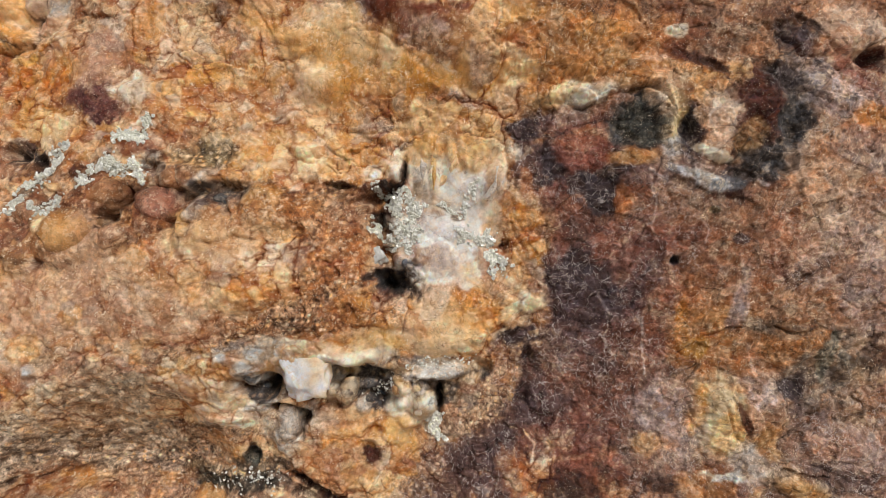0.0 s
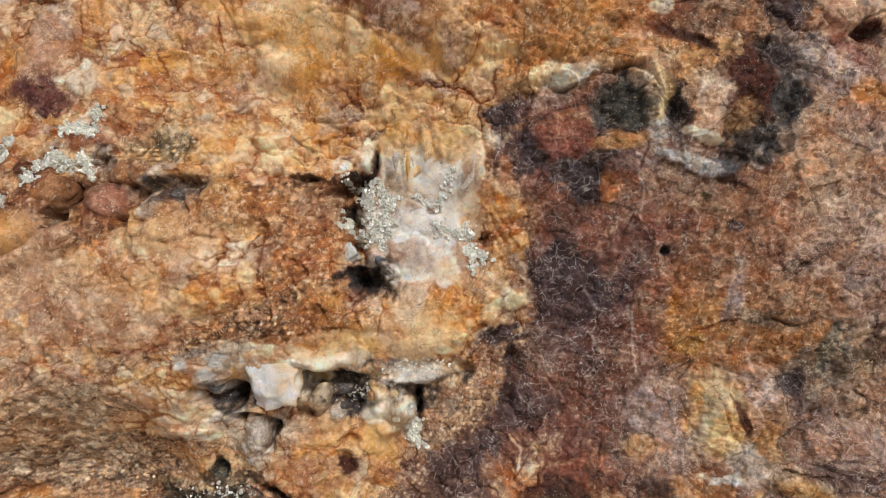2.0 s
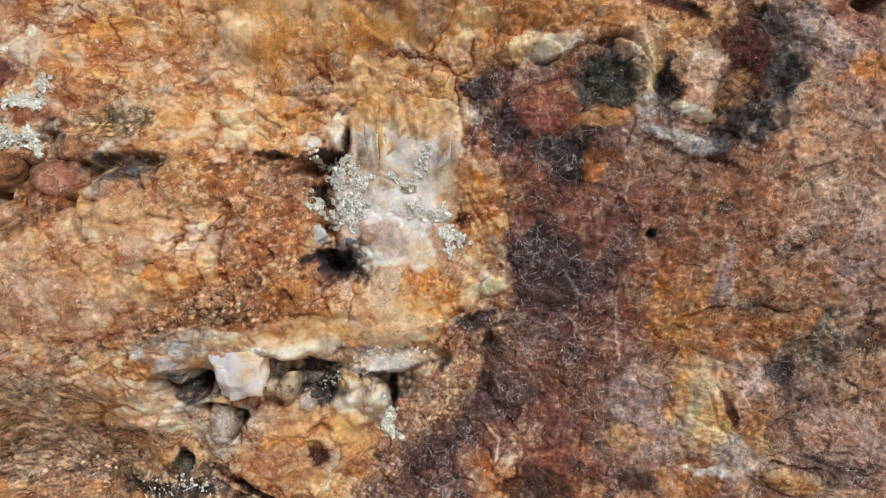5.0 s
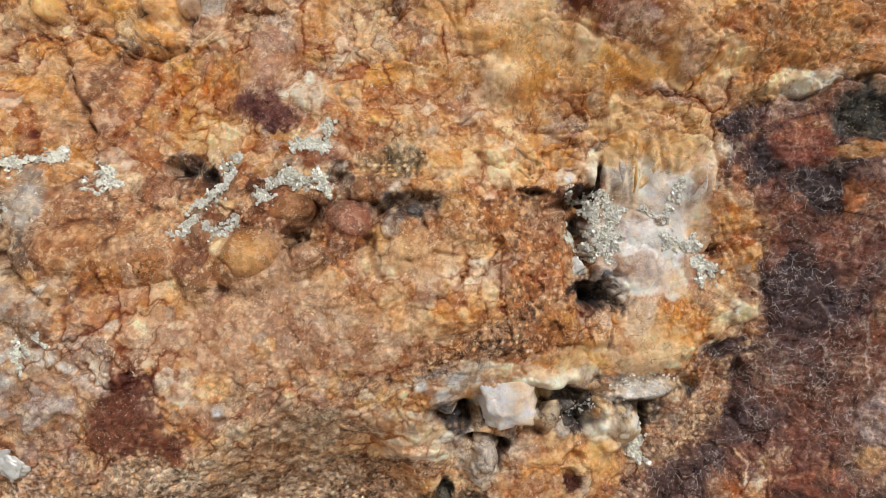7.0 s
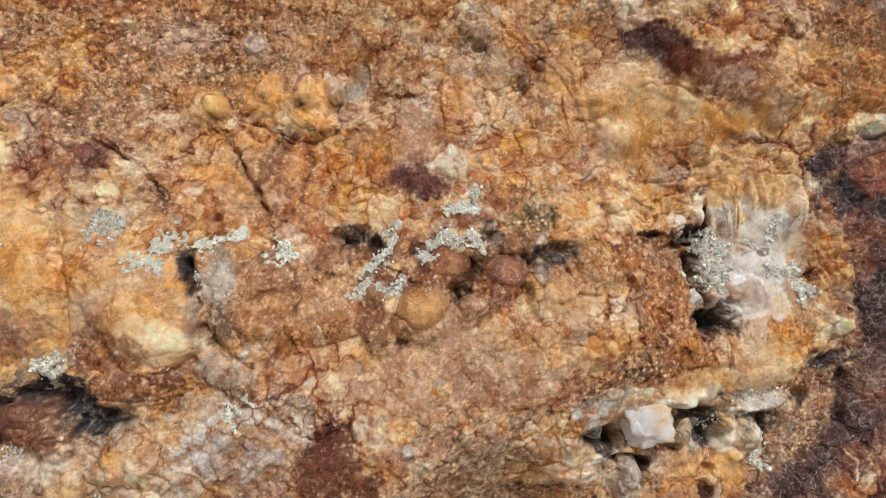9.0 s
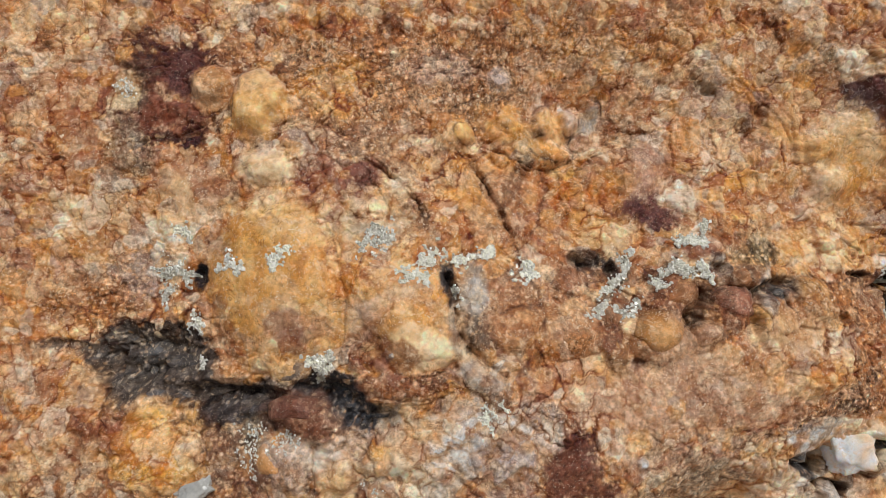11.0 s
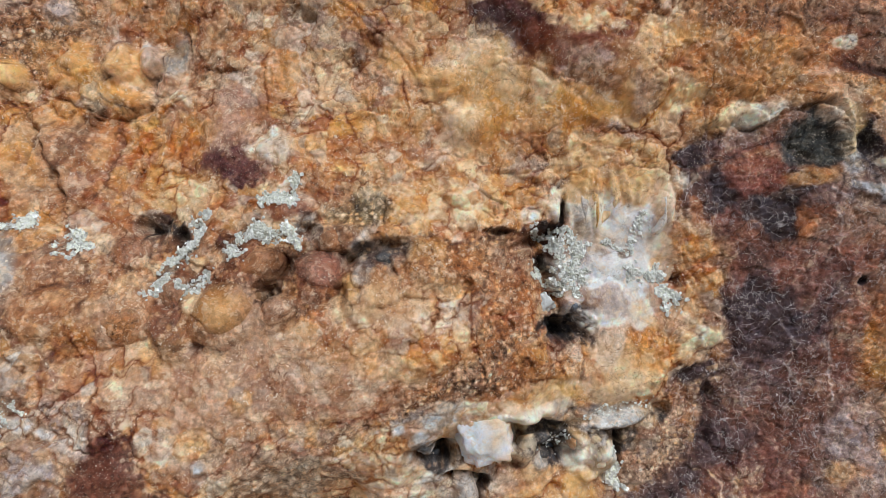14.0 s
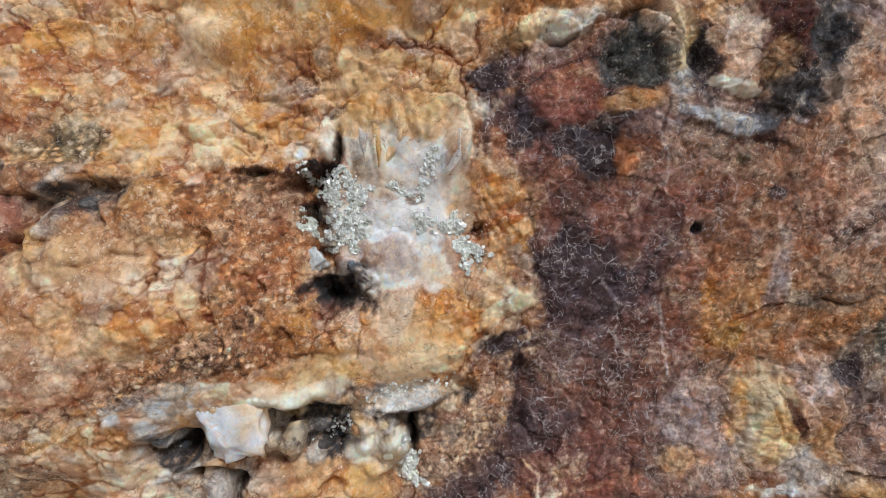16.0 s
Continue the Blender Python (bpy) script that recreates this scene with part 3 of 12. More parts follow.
lump(13.9, -9.5, 9.6, 7.2, 20, 2.4, "CREAM", .7)
lump(11.3, -26.5, 17.1, 13.5, 10, 3.6, "AMBER", .8)
patch(16.1, -24.0, 9.8, 8.5, 0, "ORANGE", .75)
lump(-1.2, -36.2, 12.3, 12.3, -1, 3, "CREAMOR", .7)
patch(-2.1, -21.5, 7.3, 9.7, -0, "PALE", .8)
lump(8.6, -40.1, 12.4, 7, 10, 2.4, "CREAMY", .7)
patch(34.8, 2.6, 7.1, 14.2, 10, "ORANGE", .6)
lump(31.6, 0.2, 5.7, 6.6, -0, 2.4, "AMBER", .7)
lump(38.7, -16.6, 5.7, 9.6, 20, 2.4, "PINKTAN", .6)
lump(36.5, -23.9, 7.2, 6.3, 11, 2.4, "PALE", .7)
lump(42.3, -28.7, 4.8, 5.8, 1, 1.8, "TANOR", .6)
patch(29.3, -15.4, 5.3, 4.3, 0, "GREYQ", .8)
lump(34.8, 16.8, 5.6, 9.4, 9, 2.4, "OCHTAN", .7)
lump(24.6, 14.7, 4.7, 11.8, 5, 1.8, "OCHRE", .6)
lump(44.0, 9.7, 4.6, 8.1, -0, 1.8, "RUSTTAN", .6)
patch(-44.6, 19.1, 16.1, 8, 1, "RUSTB", .8)
lump(-42.5, 7.2, 10.3, 9.1, 0, 3, "RUST", .7)
patch(-45.9, 4.9, 13.6, 5.7, 0, "OCHRUST", .8)
lump(-53.7, 4.8, 7.9, 6.7, 10, 2.4, "OCHRE", .6)
lump(-42.7, -4.4, 11.4, 6.8, -0, 2.4, "TANOR", .7)
lump(-25.0, -28.4, 14.3, 7.2, -11, 2.4, "OCHRUST", .8)
lump(-15.7, -32.3, 9.7, 7.3, 19, 2.4, "AMBER", .7)
lump(-32.4, -40.1, 14.4, 5.8, 3, 2.4, "CREAMY", .8)
lump(-39.3, -42.3, 7.2, 5.2, -22, 3, "PALEY", .9)
lump(-52.7, -39.3, 13.9, 5.6, 17, 2.4, "OCHTAN", .6)
patch(-163.7, 25.2, 20.9, 13.9, -0, "RUSTB", .7)
patch(-152.4, 0.1, 22, 11, -0, "BROWN", .6)
patch(-171.2, 39.6, 10.4, 5.7, -15, "GREYBR", .7, .3)
patch(-69.0, 9.3, 8.8, 4.9, 10, "RUST", .7)
patch(-108.7, 25.0, 11.3, 3.6, 0, "DKRUST", .5)
patch(-102.4, 0.2, 6.5, 5.2, 0, "GREYQ", .5)
lump(-100.1, -5.3, 8.6, 6.4, -0, 1.8, "OCHTAN", .5)
patch(-120.3, 37.7, 7, 3.8, 0, "RUST", .7)
patch(-97.0, 38.2, 13.8, 6.9, -9, "OLIVE", .75)
lump(-79.3, 37.6, 9.2, 6, 21, 3, "CREAMOR", .7)
lump(-60.1, 41.4, 7, 4.6, 2, 2.4, "PALE", .75)
lump(-70.1, 35.6, 6.9, 5, 11, 2.4, "CREAM", .7)
patch(-77.9, 50.0, 14, 7, -19, "OCHTAN", .6)
lump(-21.4, 31.6, 5.7, 3.3, 21, 2.4, "PALE", .7)
lump(-42.6, 41.3, 14.1, 7, 1, 2.4, "OCHTAN", .6)
patch(-33.4, 48.7, 9.5, 3.8, -4, "BROWN", .6)
patch(-12.4, 48.5, 3.4, 2.9, 0, "OLIVE", .6)
patch(-145.5, 41.6, 4.8, 9.6, -10, "OCHRUST", .7)
patch(-79.3, -6.4, 15.2, 7.8, -0, "PALE", .8)
patch(-79.3, -7.5, 5.2, 4.3, -0, "GREYW", .7)
lump(-79.4, -4.3, 15.2, 7.8, -0, 1.8)
patch(-81.6, 4.7, 10.9, 3.5, -20, "RUSTB", .6)
lump(-77.4, -18.7, 15.3, 7, 7, 3, "CREAMOR", .9)
patch(-81.5, -18.6, 8.7, 3.9, -1, "AMBER", .6)
lump(-98.2, -21.8, 12.9, 5.6, 7, 1.8, "PALEPK", .5)
patch(-62.5, 0.2, 5.8, 3.5, 0, "GOLD", .7)
lump(-60.4, -11.1, 8.9, 6.7, 9, 2.4, "OCHTAN", .6)
patch(-122.1, -17.3, 3.8, 3, -0, "LILACGR", .6)
patch(-133.9, -22.8, 3, 2.1, -0, "LILACGR", .6)
lump(-148.7, -21.7, 12.9, 10.7, -0, 2.4, "PINKTAN", .5)
lump(-116.9, -6.3, 15, 6.4, -0, 1.8, "TANPK", .5)
patch(-166.9, -96.9, 15.9, 6.8, -3, "OCHRUST", .7)
patch(-119.6, -49.6, 26.4, 5.3, 3, "GRITDK", .6)
patch(-114.5, -96.5, 23.4, 7, -14, "GRITDK", .5)
patch(-103.7, -105.0, 16.6, 7.1, -5, "OLIVGR", .7)
patch(-123.1, -109.1, 14.1, 4.7, -4, "MAUVE", .5)
patch(-84.5, -58.7, 16.1, 13.8, -3, "CREAM", .8)
patch(-87.4, -45.3, 11.2, 2.7, 2, "PALE", .9)
patch(-76.9, -47.8, 11.4, 3.6, -18, "GREYW", .8)
patch(-88.8, -72.2, 14, 2.8, -2, "PALE", .9)
lump(-88.9, -58.6, 9.1, 6.4, -3, 1.8, "CREAMOR", .5)
patch(-93.3, -86.2, 16.5, 4.7, -14, "OCHTAN", .5)
patch(-6.0, -51.3, 15, 5, -1, "GREYW", .9)
lump(-1.2, -53.8, 13.8, 3.5, 4, 3, "GREYW", .7)
lump(-47.0, -88.8, 27.3, 16.1, -14, 7.2, "RUSTTAN", .85)
patch(-54.0, -84.9, 9.8, 7.4, -4, "CREAMOR", .6)
patch(-25.4, -98.2, 10, 15, 18, "CREAMY", .7)
lump(-22.8, -85.6, 7.6, 12.6, 18, 3, "CREAMY", .7)
patch(-44.8, -96.5, 17.4, 7.4, -18, "OCHRUST", .7)
lump(-57.3, -72.5, 7.3, 3.9, 16, 3, "GREYQ", .8)
patch(-3.2, -85.2, 10.1, 7.6, -1, "PALE", .3)
patch(-9.6, -97.9, 10, 10, -1, "TANRUST", .8)
patch(-354.1, 125.8, 12.1, 16.9, -3, "DKRED", .6)
patch(-374.1, 126.0, 6.3, 4.8, -3, "GREYW", .7)
patch(-366.9, 99.6, 7.2, 9.6, -3, "BROWN", .6)
lump(-311.9, 86.7, 9.3, 8.3, -2, 4.2, "CREAM", .85)
lump(-323.5, 90.9, 9.4, 4.7, -3, 2.4, "OCHRE", .6)
patch(-290.3, 80.2, 20.6, 11.4, -1, "MAUVE", .6)
patch(-274.0, 102.1, 14, 9.4, 1, "BROWNOCH", .6)
lump(-256.1, 74.9, 4.7, 4.7, 1, 2.4, "PALE", .8)
patch(-271.4, 78.8, 9.2, 4.6, 0, "MAUVE", .7)
lump(-268.9, 65.5, 13.6, 6.8, -0, 2.4, "CREAMOR", .6)
lump(-195.5, 96.4, 20.5, 14.1, -10, 6.3, "AMBER", .8)
patch(-183.2, 93.7, 7.8, 5.2, -1, "PINKTAN", .7)
lump(-232.1, 63.7, 13.1, 9.5, -40, 3.6, "AMBER", .7)
lump(-236.3, 58.7, 16.5, 11.8, -30, 2.4)
lump(-245.1, 75.8, 7.1, 7.1, 1, 2.4, "TANOR", .6)
patch(-236.3, 53.8, 9.3, 7, -0, "RUSTB", .5)
patch(-251.5, 58.4, 6.9, 9.2, -0, "BROWN", .6)
lump(-205.8, 74.7, 15, 12.5, -30, 3, "OCHRUST", .6)
patch(-192.2, 58.9, 14.9, 12.4, -1, "BROWN", .5)
lump(-178.5, 77.0, 12.8, 15.4, -1, 3, "OCHRE", .6)
lump(-161.8, 83.7, 10.3, 15.5, 8, 2.4, "AMBER", .5)
lump(-199.8, 43.7, 16.8, 5.8, -37, 3, "OCHRE", .8)
lump(-218.4, 59.0, 5.8, 12.1, -35, 1.8, "TANOR", .6)
patch(-103.3, 109.2, 10.2, 5.1, -33, "UMBER", .5)
patch(-87.9, 101.9, 5.7, 9.2, -22, "DKRUST", .9)
patch(-83.7, 125.7, 10.1, 8.9, -2, "CHARPL", .7)
patch(-60.1, 124.0, 12.7, 6.4, 18, "OLIVGR", .7)
lump(-44.5, 122.8, 10.2, 4.1, -42, 2.4, "PALE", .85)
patch(-31.0, 121.4, 10.2, 7.6, -2, "GREYW", .5)
patch(-123.4, 97.8, 10.3, 7.7, -3, "PLUM", .4)
lump(-310.8, 35.0, 26.9, 35.9, -2, 12.6)
patch(-309.8, 62.3, 25, 11.4, -2, "GOLDP", .8)
patch(-289.2, 59.1, 9, 18, -2, "CREAMOR", .7)
patch(-311.4, 14.7, 8.9, 8.9, -2, "REDMAUVE", .6)
patch(-324.6, 12.7, 13.6, 11.3, -2, "TANOR", .4)
patch(-294.6, 9.9, 10.9, 8.8, -2, "PINKTAN", .5)
patch(-314.3, 1.3, 13.4, 5.4, -22, "RUSTOR", .5)
lump(-303.0, 71.2, 18.2, 5.5, -2, 3.6, "CREAM", .7)
patch(-275.9, 26.9, 4.4, 13.1, -22, "CREAM", .5)
lump(-260.0, 26.3, 24.2, 15.4, -12, 9, "AMBER", .6)
lump(-249.3, 10.4, 17.4, 15.3, -22, 10.8, "AMBER", .8)
patch(-248.2, 6.0, 9.6, 7.4, 17, "PALE", .95, .5)
patch(-253.5, 35.1, 15.6, 6.7, -2, "TANRUST", .7)
lump(-274.2, 7.0, 8.7, 8.7, -2, 4.2, "BRPK", .8)
lump(-258.5, -9.9, 21.5, 7.5, 0, 8.1, "RUSTTAN", .95)
patch(-267.9, -10.8, 10.8, 5.2, -2, "RUST", .7)
lump(-240.8, -7.4, 8.7, 6.5, -3, 3.6, "BROWN", .7)
patch(-268.9, 56.1, 13.5, 9, -1, "PALEPK", .6)
lump(-268.9, 56.1, 13.5, 9.9, -1, 3)
patch(-227.2, 29.8, 6.8, 13.7, -2, "GREYQ", .9)
patch(-223.2, -8.2, 10.9, 9.8, -23, "GREYQW", .9)
lump(-223.2, -9.3, 8.7, 6.5, -23, 2.4)
lump(-209.8, 6.5, 15.6, 13.4, -2, 4.8, "OCHTAN", .8)
lump(-189.5, 7.7, 13.5, 11.3, -2, 3.6, "OCHRE", .6)
lump(-204.9, 24.4, 13.8, 9.2, -2, 3, "RUSTTAN", .6)
lump(-172.0, 2.6, 8.1, 7.6, -2, 3.6, "OCHTAN", .7)
patch(-187.9, -7.8, 6.6, 4.4, -2, "PALEPK", .6)
patch(-177.7, 38.1, 7.2, 3.4, -32, "CHAR", .7)
patch(-190.9, 33.6, 11.9, 4.7, -22, "MAUVE", .5)
patch(-354.5, 57.7, 14.2, 14.2, -3, "PALE", .7)
lump(-354.2, 62.2, 9.5, 14.2, 7, 3, "CREAM", .6)
patch(-349.3, 68.8, 7.1, 9.5, -3, "CREAM", .6)
patch(-368.5, 46.8, 11.9, 7.1, -3, "GREYBL", .7)
patch(-366.5, 37.5, 14.2, 9.5, -3, "PLUM", .5)
patch(-350.9, 29.9, 9.4, 6.1, -2, "RUSTTAN", .7)
patch(-377.0, 60.8, 14.3, 14.3, -3, "RUSTTAN", .6)
patch(-371.0, 28.5, 14.2, 4.7, 8, "OCHRE", .7)
patch(-329.2, -11.4, 52.5, 13.7, -7, "CHARW", .85)
patch(-306.8, -25.2, 20, 8.9, -1, "UMBER", .75)
patch(-366.2, -7.5, 25.8, 9.4, -1, "UMBER", .7)
patch(-356.6, -18.7, 28, 6.1, -1, "UMBER", .7)
patch(-323.4, -35.2, 25.1, 9.1, -0, "GREYBR", .5)
lump(-361.5, -33.1, 18.7, 14, -1, 7.2, "GOLDP", .8)
patch(-361.3, -29.1, 9.3, 9.3, -1, "GOLD", .8)
lump(-373.1, -19.9, 14, 9.4, -1, 3, "OCHRUST", .7)
patch(-339.8, -36.2, 11.6, 7, 30, "GREYQ", .7)
lump(-334.1, -30.3, 11.5, 6.9, 10, 2.4, "BROWN", .6)
lump(-286.6, -38.6, 11, 13.2, -2, 4.2, "CREAM", .9)
patch(-286.5, -36.5, 4.4, 2.6, -2, "RUST", .7)
patch(-284.8, -47.6, 5.3, 6.6, -2, "CREAMY", .8)
lump(-275.7, -45.5, 7.9, 8.8, -2, 3, "GREYQ", .8)
lump(-264.0, -36.9, 13, 8.7, 8, 3.6, "CREAMOR", .8)
patch(-259.2, -28.4, 13, 5.2, 7, "OCHRUST", .6)
patch(-269.1, -52.3, 6.6, 8.8, -2, "GREYW", .6)
lump(-250.4, -41.6, 13.1, 9.6, -13, 3, "GREYQW", .7)
patch(-245.6, -28.7, 10.8, 5.6, -3, "PALE", .6)
lump(-259.0, -56.8, 8.8, 6.6, -3, 3, "OCHRUST", .7)
patch(-246.4, -56.9, 8.8, 5.3, 17, "PALE", .7)
patch(-190.5, -45.9, 16.1, 13.4, 7, "REDBR", .97, .18)
patch(-188.3, -35.4, 11.1, 5.3, -3, "REDBR", .95, .2)
patch(-157.4, -37.7, 9.1, 6.8, -3, "OLIVE", .4)
lump(-186.3, 98.2, 6.2, 8.6, 2, 1, "PALEPK", .9)
lump(-174.2, 90.7, 5.4, 5.9, 1, 1, "PINKTAN", .9)
lump(-166.6, 102.1, 4.9, 10.8, 5, 1, "PALE", .85)
patch(-177.6, 104.0, 2.4, 6.3, 21, "RUST", .7)
crack(1, 3.1, 1.4, -163.2, 108.5, -161.2, 98.2, -163.2, 92.0, -175.3, 85.3, -179.4, 81.1, -189.2, 83.1)
lump(-156.2, 99.9, 6, 9.9, 10, 1, "RUSTTAN", .7)
lump(-182.4, 76.6, 5.8, 6.3, 1, 1, "TANOR", .7)
patch(-170.5, 78.8, 6.4, 4.9, 21, "AMBERP", .8)
patch(-162.0, 64.5, 7.4, 7.4, -0, "OCHTAN", .7)
patch(-155.9, 76.8, 2.5, 12.5, 5, "ORANGE", .8)
lump(-176.2, 62.4, 8.7, 6.3, 1, 1, "PINKTAN", .7)
lump(-164.5, 51.9, 9.7, 5.8, -0, 1, "OCHRE", .6)
patch(-179.8, 56.1, 7.2, 4.8, 1, "MAUVEPK", .6)
lump(-132.2, 91.2, 10, 10, 29, 1, "OCHRE", .8)
patch(-122.2, 89.5, 7.5, 7.5, -1, "OCHRE", .6)
lump(-125.0, 76.4, 10, 6.5, -1, 1, "OCHRUST", .7)
pit(-132.2, 75.1, 3.5, 1.5, 19, 3, "DKRUST", .7)
patch(-113.9, 72.8, 9.9, 7.4, -1, "OCHRUST", .6)
lump(-103.7, 76.6, 9.8, 8.9, 10, 1.4, "PINKTAN", .6)
lump(-84.4, 89.2, 11.2, 9.7, 20, 1.4, "PINKTAN", .8)
lump(-78.3, 80.3, 12.1, 6.3, 9, 1.4, "PALEPK", .85)
patch(-78.9, 98.5, 7.3, 4.8, -0, "AMBERP", .7)
lump(-62.2, 98.7, 9.6, 6.3, 20, 1.4, "CREAM", .8)
lump(-53.6, 88.9, 9.6, 7.2, 11, 1.4, "PALEPK", .7)
lump(-47.8, 90.9, 2.9, 2.4, 1, 1, "CREAM", .9)
lump(-97.3, 67.2, 9.7, 5.8, 10, 1, "TANOR", .7)
patch(-96.2, 66.2, 2.9, 2.9, 0, "AMBER", .8)
lump(-89.4, 53.2, 11.8, 7.1, 1, 1, "PINKTAN", .5)
patch(-71.8, 66.2, 11.9, 3.3, 11, "AMBER", .6)
lump(-62.7, 77.3, 6.3, 6.3, 1, 1, "OCHTAN", .7)
lump(-66.5, 55.5, 9.4, 6.1, -14, 1.4, "TANOR", .6)
lump(-52.7, 60.8, 9.5, 4.8, 12, 1.4, "OCHRE", .7)
lump(-57.7, 69.1, 4.8, 8.1, -9, 1.4, "CREAM", .9)
lump(-49.5, 71.6, 6.2, 7.2, 11, 1.4, "PALE", .9)
lump(-38.7, 67.8, 5.8, 8.6, -14, 1.4, "CREAM", .8)
patch(-43.0, 58.4, 11.9, 3.8, 1, "CREAMOR", .7)
lump(-37.2, 87.0, 5.8, 7.2, 21, 1.4, "GOLDP", .8)
lump(-31.3, 82.5, 4.8, 4.3, 1, 1, "AMBER", .9)
lump(-17.6, 80.3, 7.2, 5.3, -10, 1.4, "GOLD", .85)
lump(-10.2, 71.3, 5.8, 5.3, -0, 1.4, "ORANGE", .8)
lump(-20.5, 71.7, 5.3, 3.4, -20, 1.4, "AMBERP", .9)
lump(-18.9, 63.7, 5.8, 5.8, 1, 1.4, "AMBERP", .8)
lump(-10.8, 61.2, 5.8, 8.2, 0, 1.4, "PINKTAN", .7)
patch(-3.9, 62.2, 3.4, 7.2, 10, "RUST", .6)
lump(3.7, 51.6, 9.6, 5.8, -1, 1.4, "AMBER", .9)
lump(20.1, 50.0, 7.1, 6.2, -1, 1.4, "OCHTAN", .8)
lump(-0.4, 86.7, 9.5, 8.6, -2, 1.4, "PINKTAN", .7)
lump(14.6, 85.1, 9.4, 8.5, 7, 1.4, "OCHTAN", .7)
lump(13.1, 71.9, 9.5, 7.1, -2, 1.4, "CREAMOR", .8)
lump(24.6, 75.0, 5.6, 6.1, -3, 1.4, "CREAM", .8)
lump(32.1, 75.4, 4.6, 9.3, 2, 1.4, "PALEPK", .6)
lump(38.3, 86.8, 9.2, 9.2, -4, 1, "TANRUST", .6)
lump(49.2, 88.9, 9.1, 5.5, -5, 1, "OCHRE", .6)
lump(67.1, 85.1, 13.4, 6.7, 5, 1, "OCHRE", .7)
lump(49.6, 74.8, 9.1, 6.8, -4, 1, "TANOR", .7)
lump(83.0, 73.7, 10.9, 4.8, -14, 1, "OCHTAN", .8)
patch(84.3, 77.3, 5.7, 2.2, -4, "PALEPK", .6)
lump(102.6, 85.6, 8.7, 8.7, -3, 1, "RUSTTAN", .6)
patch(111.1, 85.2, 8.7, 8.7, -3, "PINKGREY", .5)
lump(117.2, 84.7, 10.9, 8.7, -2, 1, "TANB", .7)
lump(110.5, 71.4, 8.6, 4.3, -12, 1, "OCHTAN", .7)
lump(-125.9, -2.1, 8.6, 4.3, 10, 1, "TANPK", .8)
lump(-110.8, 0.2, 7.3, 4.3, 0, 1, "PINKTAN", .8)
lump(-136.3, -8.6, 10.8, 5.2, 8, 1, "PINKTAN", .8)
lump(-153.1, -15.1, 10.8, 5.2, -0, 1, "PINKTAN", .7)
lump(-157.1, -25.9, 10.7, 6.4, -0, 1, "PINKTAN", .7)
lump(-133.9, -26.1, 10.7, 7.3, -0, 1, "LILAC", .45)
lump(-116.8, -17.3, 8.5, 7.3, 20, 1, "PALEPK", .7)
lump(-111.2, -30.7, 12.9, 5.6, 14, 1, "TANPK", .7)
lump(-98.6, -30.8, 8.7, 4.3, 19, 1, "TANPK", .6)
lump(-81.6, -22.0, 6.5, 4.3, -1, 1, "AMBERP", .9)
lump(-73.1, -17.7, 6.6, 4.4, -1, 1, "CREAM", .8)
lump(-91.7, -6.4, 7.3, 5.6, -0, 1, "CREAMOR", .8)
lump(-86.8, 2.5, 5.6, 3.5, -20, 1, "OCHTAN", .8)
lump(-73.1, -2.0, 8.7, 5.2, -10, 1, "PALE", .9)
patch(-80.3, -6.4, 3.9, 3, -0, "GREYQ", .7)
lump(-63.5, -6.6, 6.6, 6.6, -0, 1, "OCHTAN", .7)
lump(-54.9, -4.4, 6.7, 5.4, -0, 1, "AMBER", .7)
patch(-66.7, 1.4, 4.4, 2.2, 0, "GOLD", .8)
lump(-54.8, 9.4, 5.8, 6.7, 1, 1.4, "OCHRE", .7)
lump(-48.2, 0.2, 5.4, 5.9, 10, 1.4, "OCHTAN", .8)
lump(-38.0, 2.6, 6, 4.6, 0, 1, "OCHRUST", .8)
patch(-51.5, 15.5, 13.6, 4.5, 1, "RUST", .7)
patch(-37.8, 13.2, 9.2, 6, 1, "UMBER", .6)
lump(-36.0, -9.2, 6, 6.9, -1, 1, "TANOR", .7)
lump(-45.2, -13.6, 9.1, 4.6, 9, 1, "OCHRUST", .7)
patch(-52.0, -20.3, 15.9, 5, 19, "GRITRUST", .8)
lump(-34.0, -21.0, 9.4, 4.7, -1, 1.4, "TANRUST", .7)
patch(-148.9, -34.7, 23.7, 5.2, -10, "PINKTAN", .6)
patch(-158.4, -54.2, 17.5, 8.8, -1, "TANOR", .5)
patch(-128.9, -44.0, 13.1, 6.5, -1, "PINKTAN", .5)
patch(-111.1, -58.7, 17.9, 4.5, 5, "TANB", .5)
patch(-134.5, -82.5, 27.3, 6.8, 7, "GRITDK", .5)
patch(-148.0, -68.7, 13.4, 5.4, -2, "RUSTTAN", .5)
patch(-106.9, -78.5, 13.8, 4.6, 6, "TANRUST", .7)
patch(-163.2, -93.5, 11.4, 4.5, -3, "UMBER", .4)
lump(-159.1, -99.4, 13.7, 5.9, -3, 1.4, "OCHRUST", .7)
lump(-150.6, -106.3, 11.5, 4.6, -4, 1, "RUST", .6)
lump(-116.4, -113.4, 11.8, 4.7, -5, 1, "TANRUST", .7)
crack(0.6, 1.8, 0.9, -170.5, -53.5, -162.7, -56.2, -154.7, -55.6)
crack(0.6, 1.8, 1.4, -151.0, -83.9, -139.0, -84.5, -127.6, -89.8)
crack(0.5, 1.4, 0.9, -152.8, -95.3, -146.6, -104.5, -136.7, -106.9)
lump(-89.5, -46.4, 7.6, 2.7, 2, 1.4, "PALE", .9)
lump(-77.9, -45.5, 9.1, 2.3, -8, 1.4, "GREYW", .9)
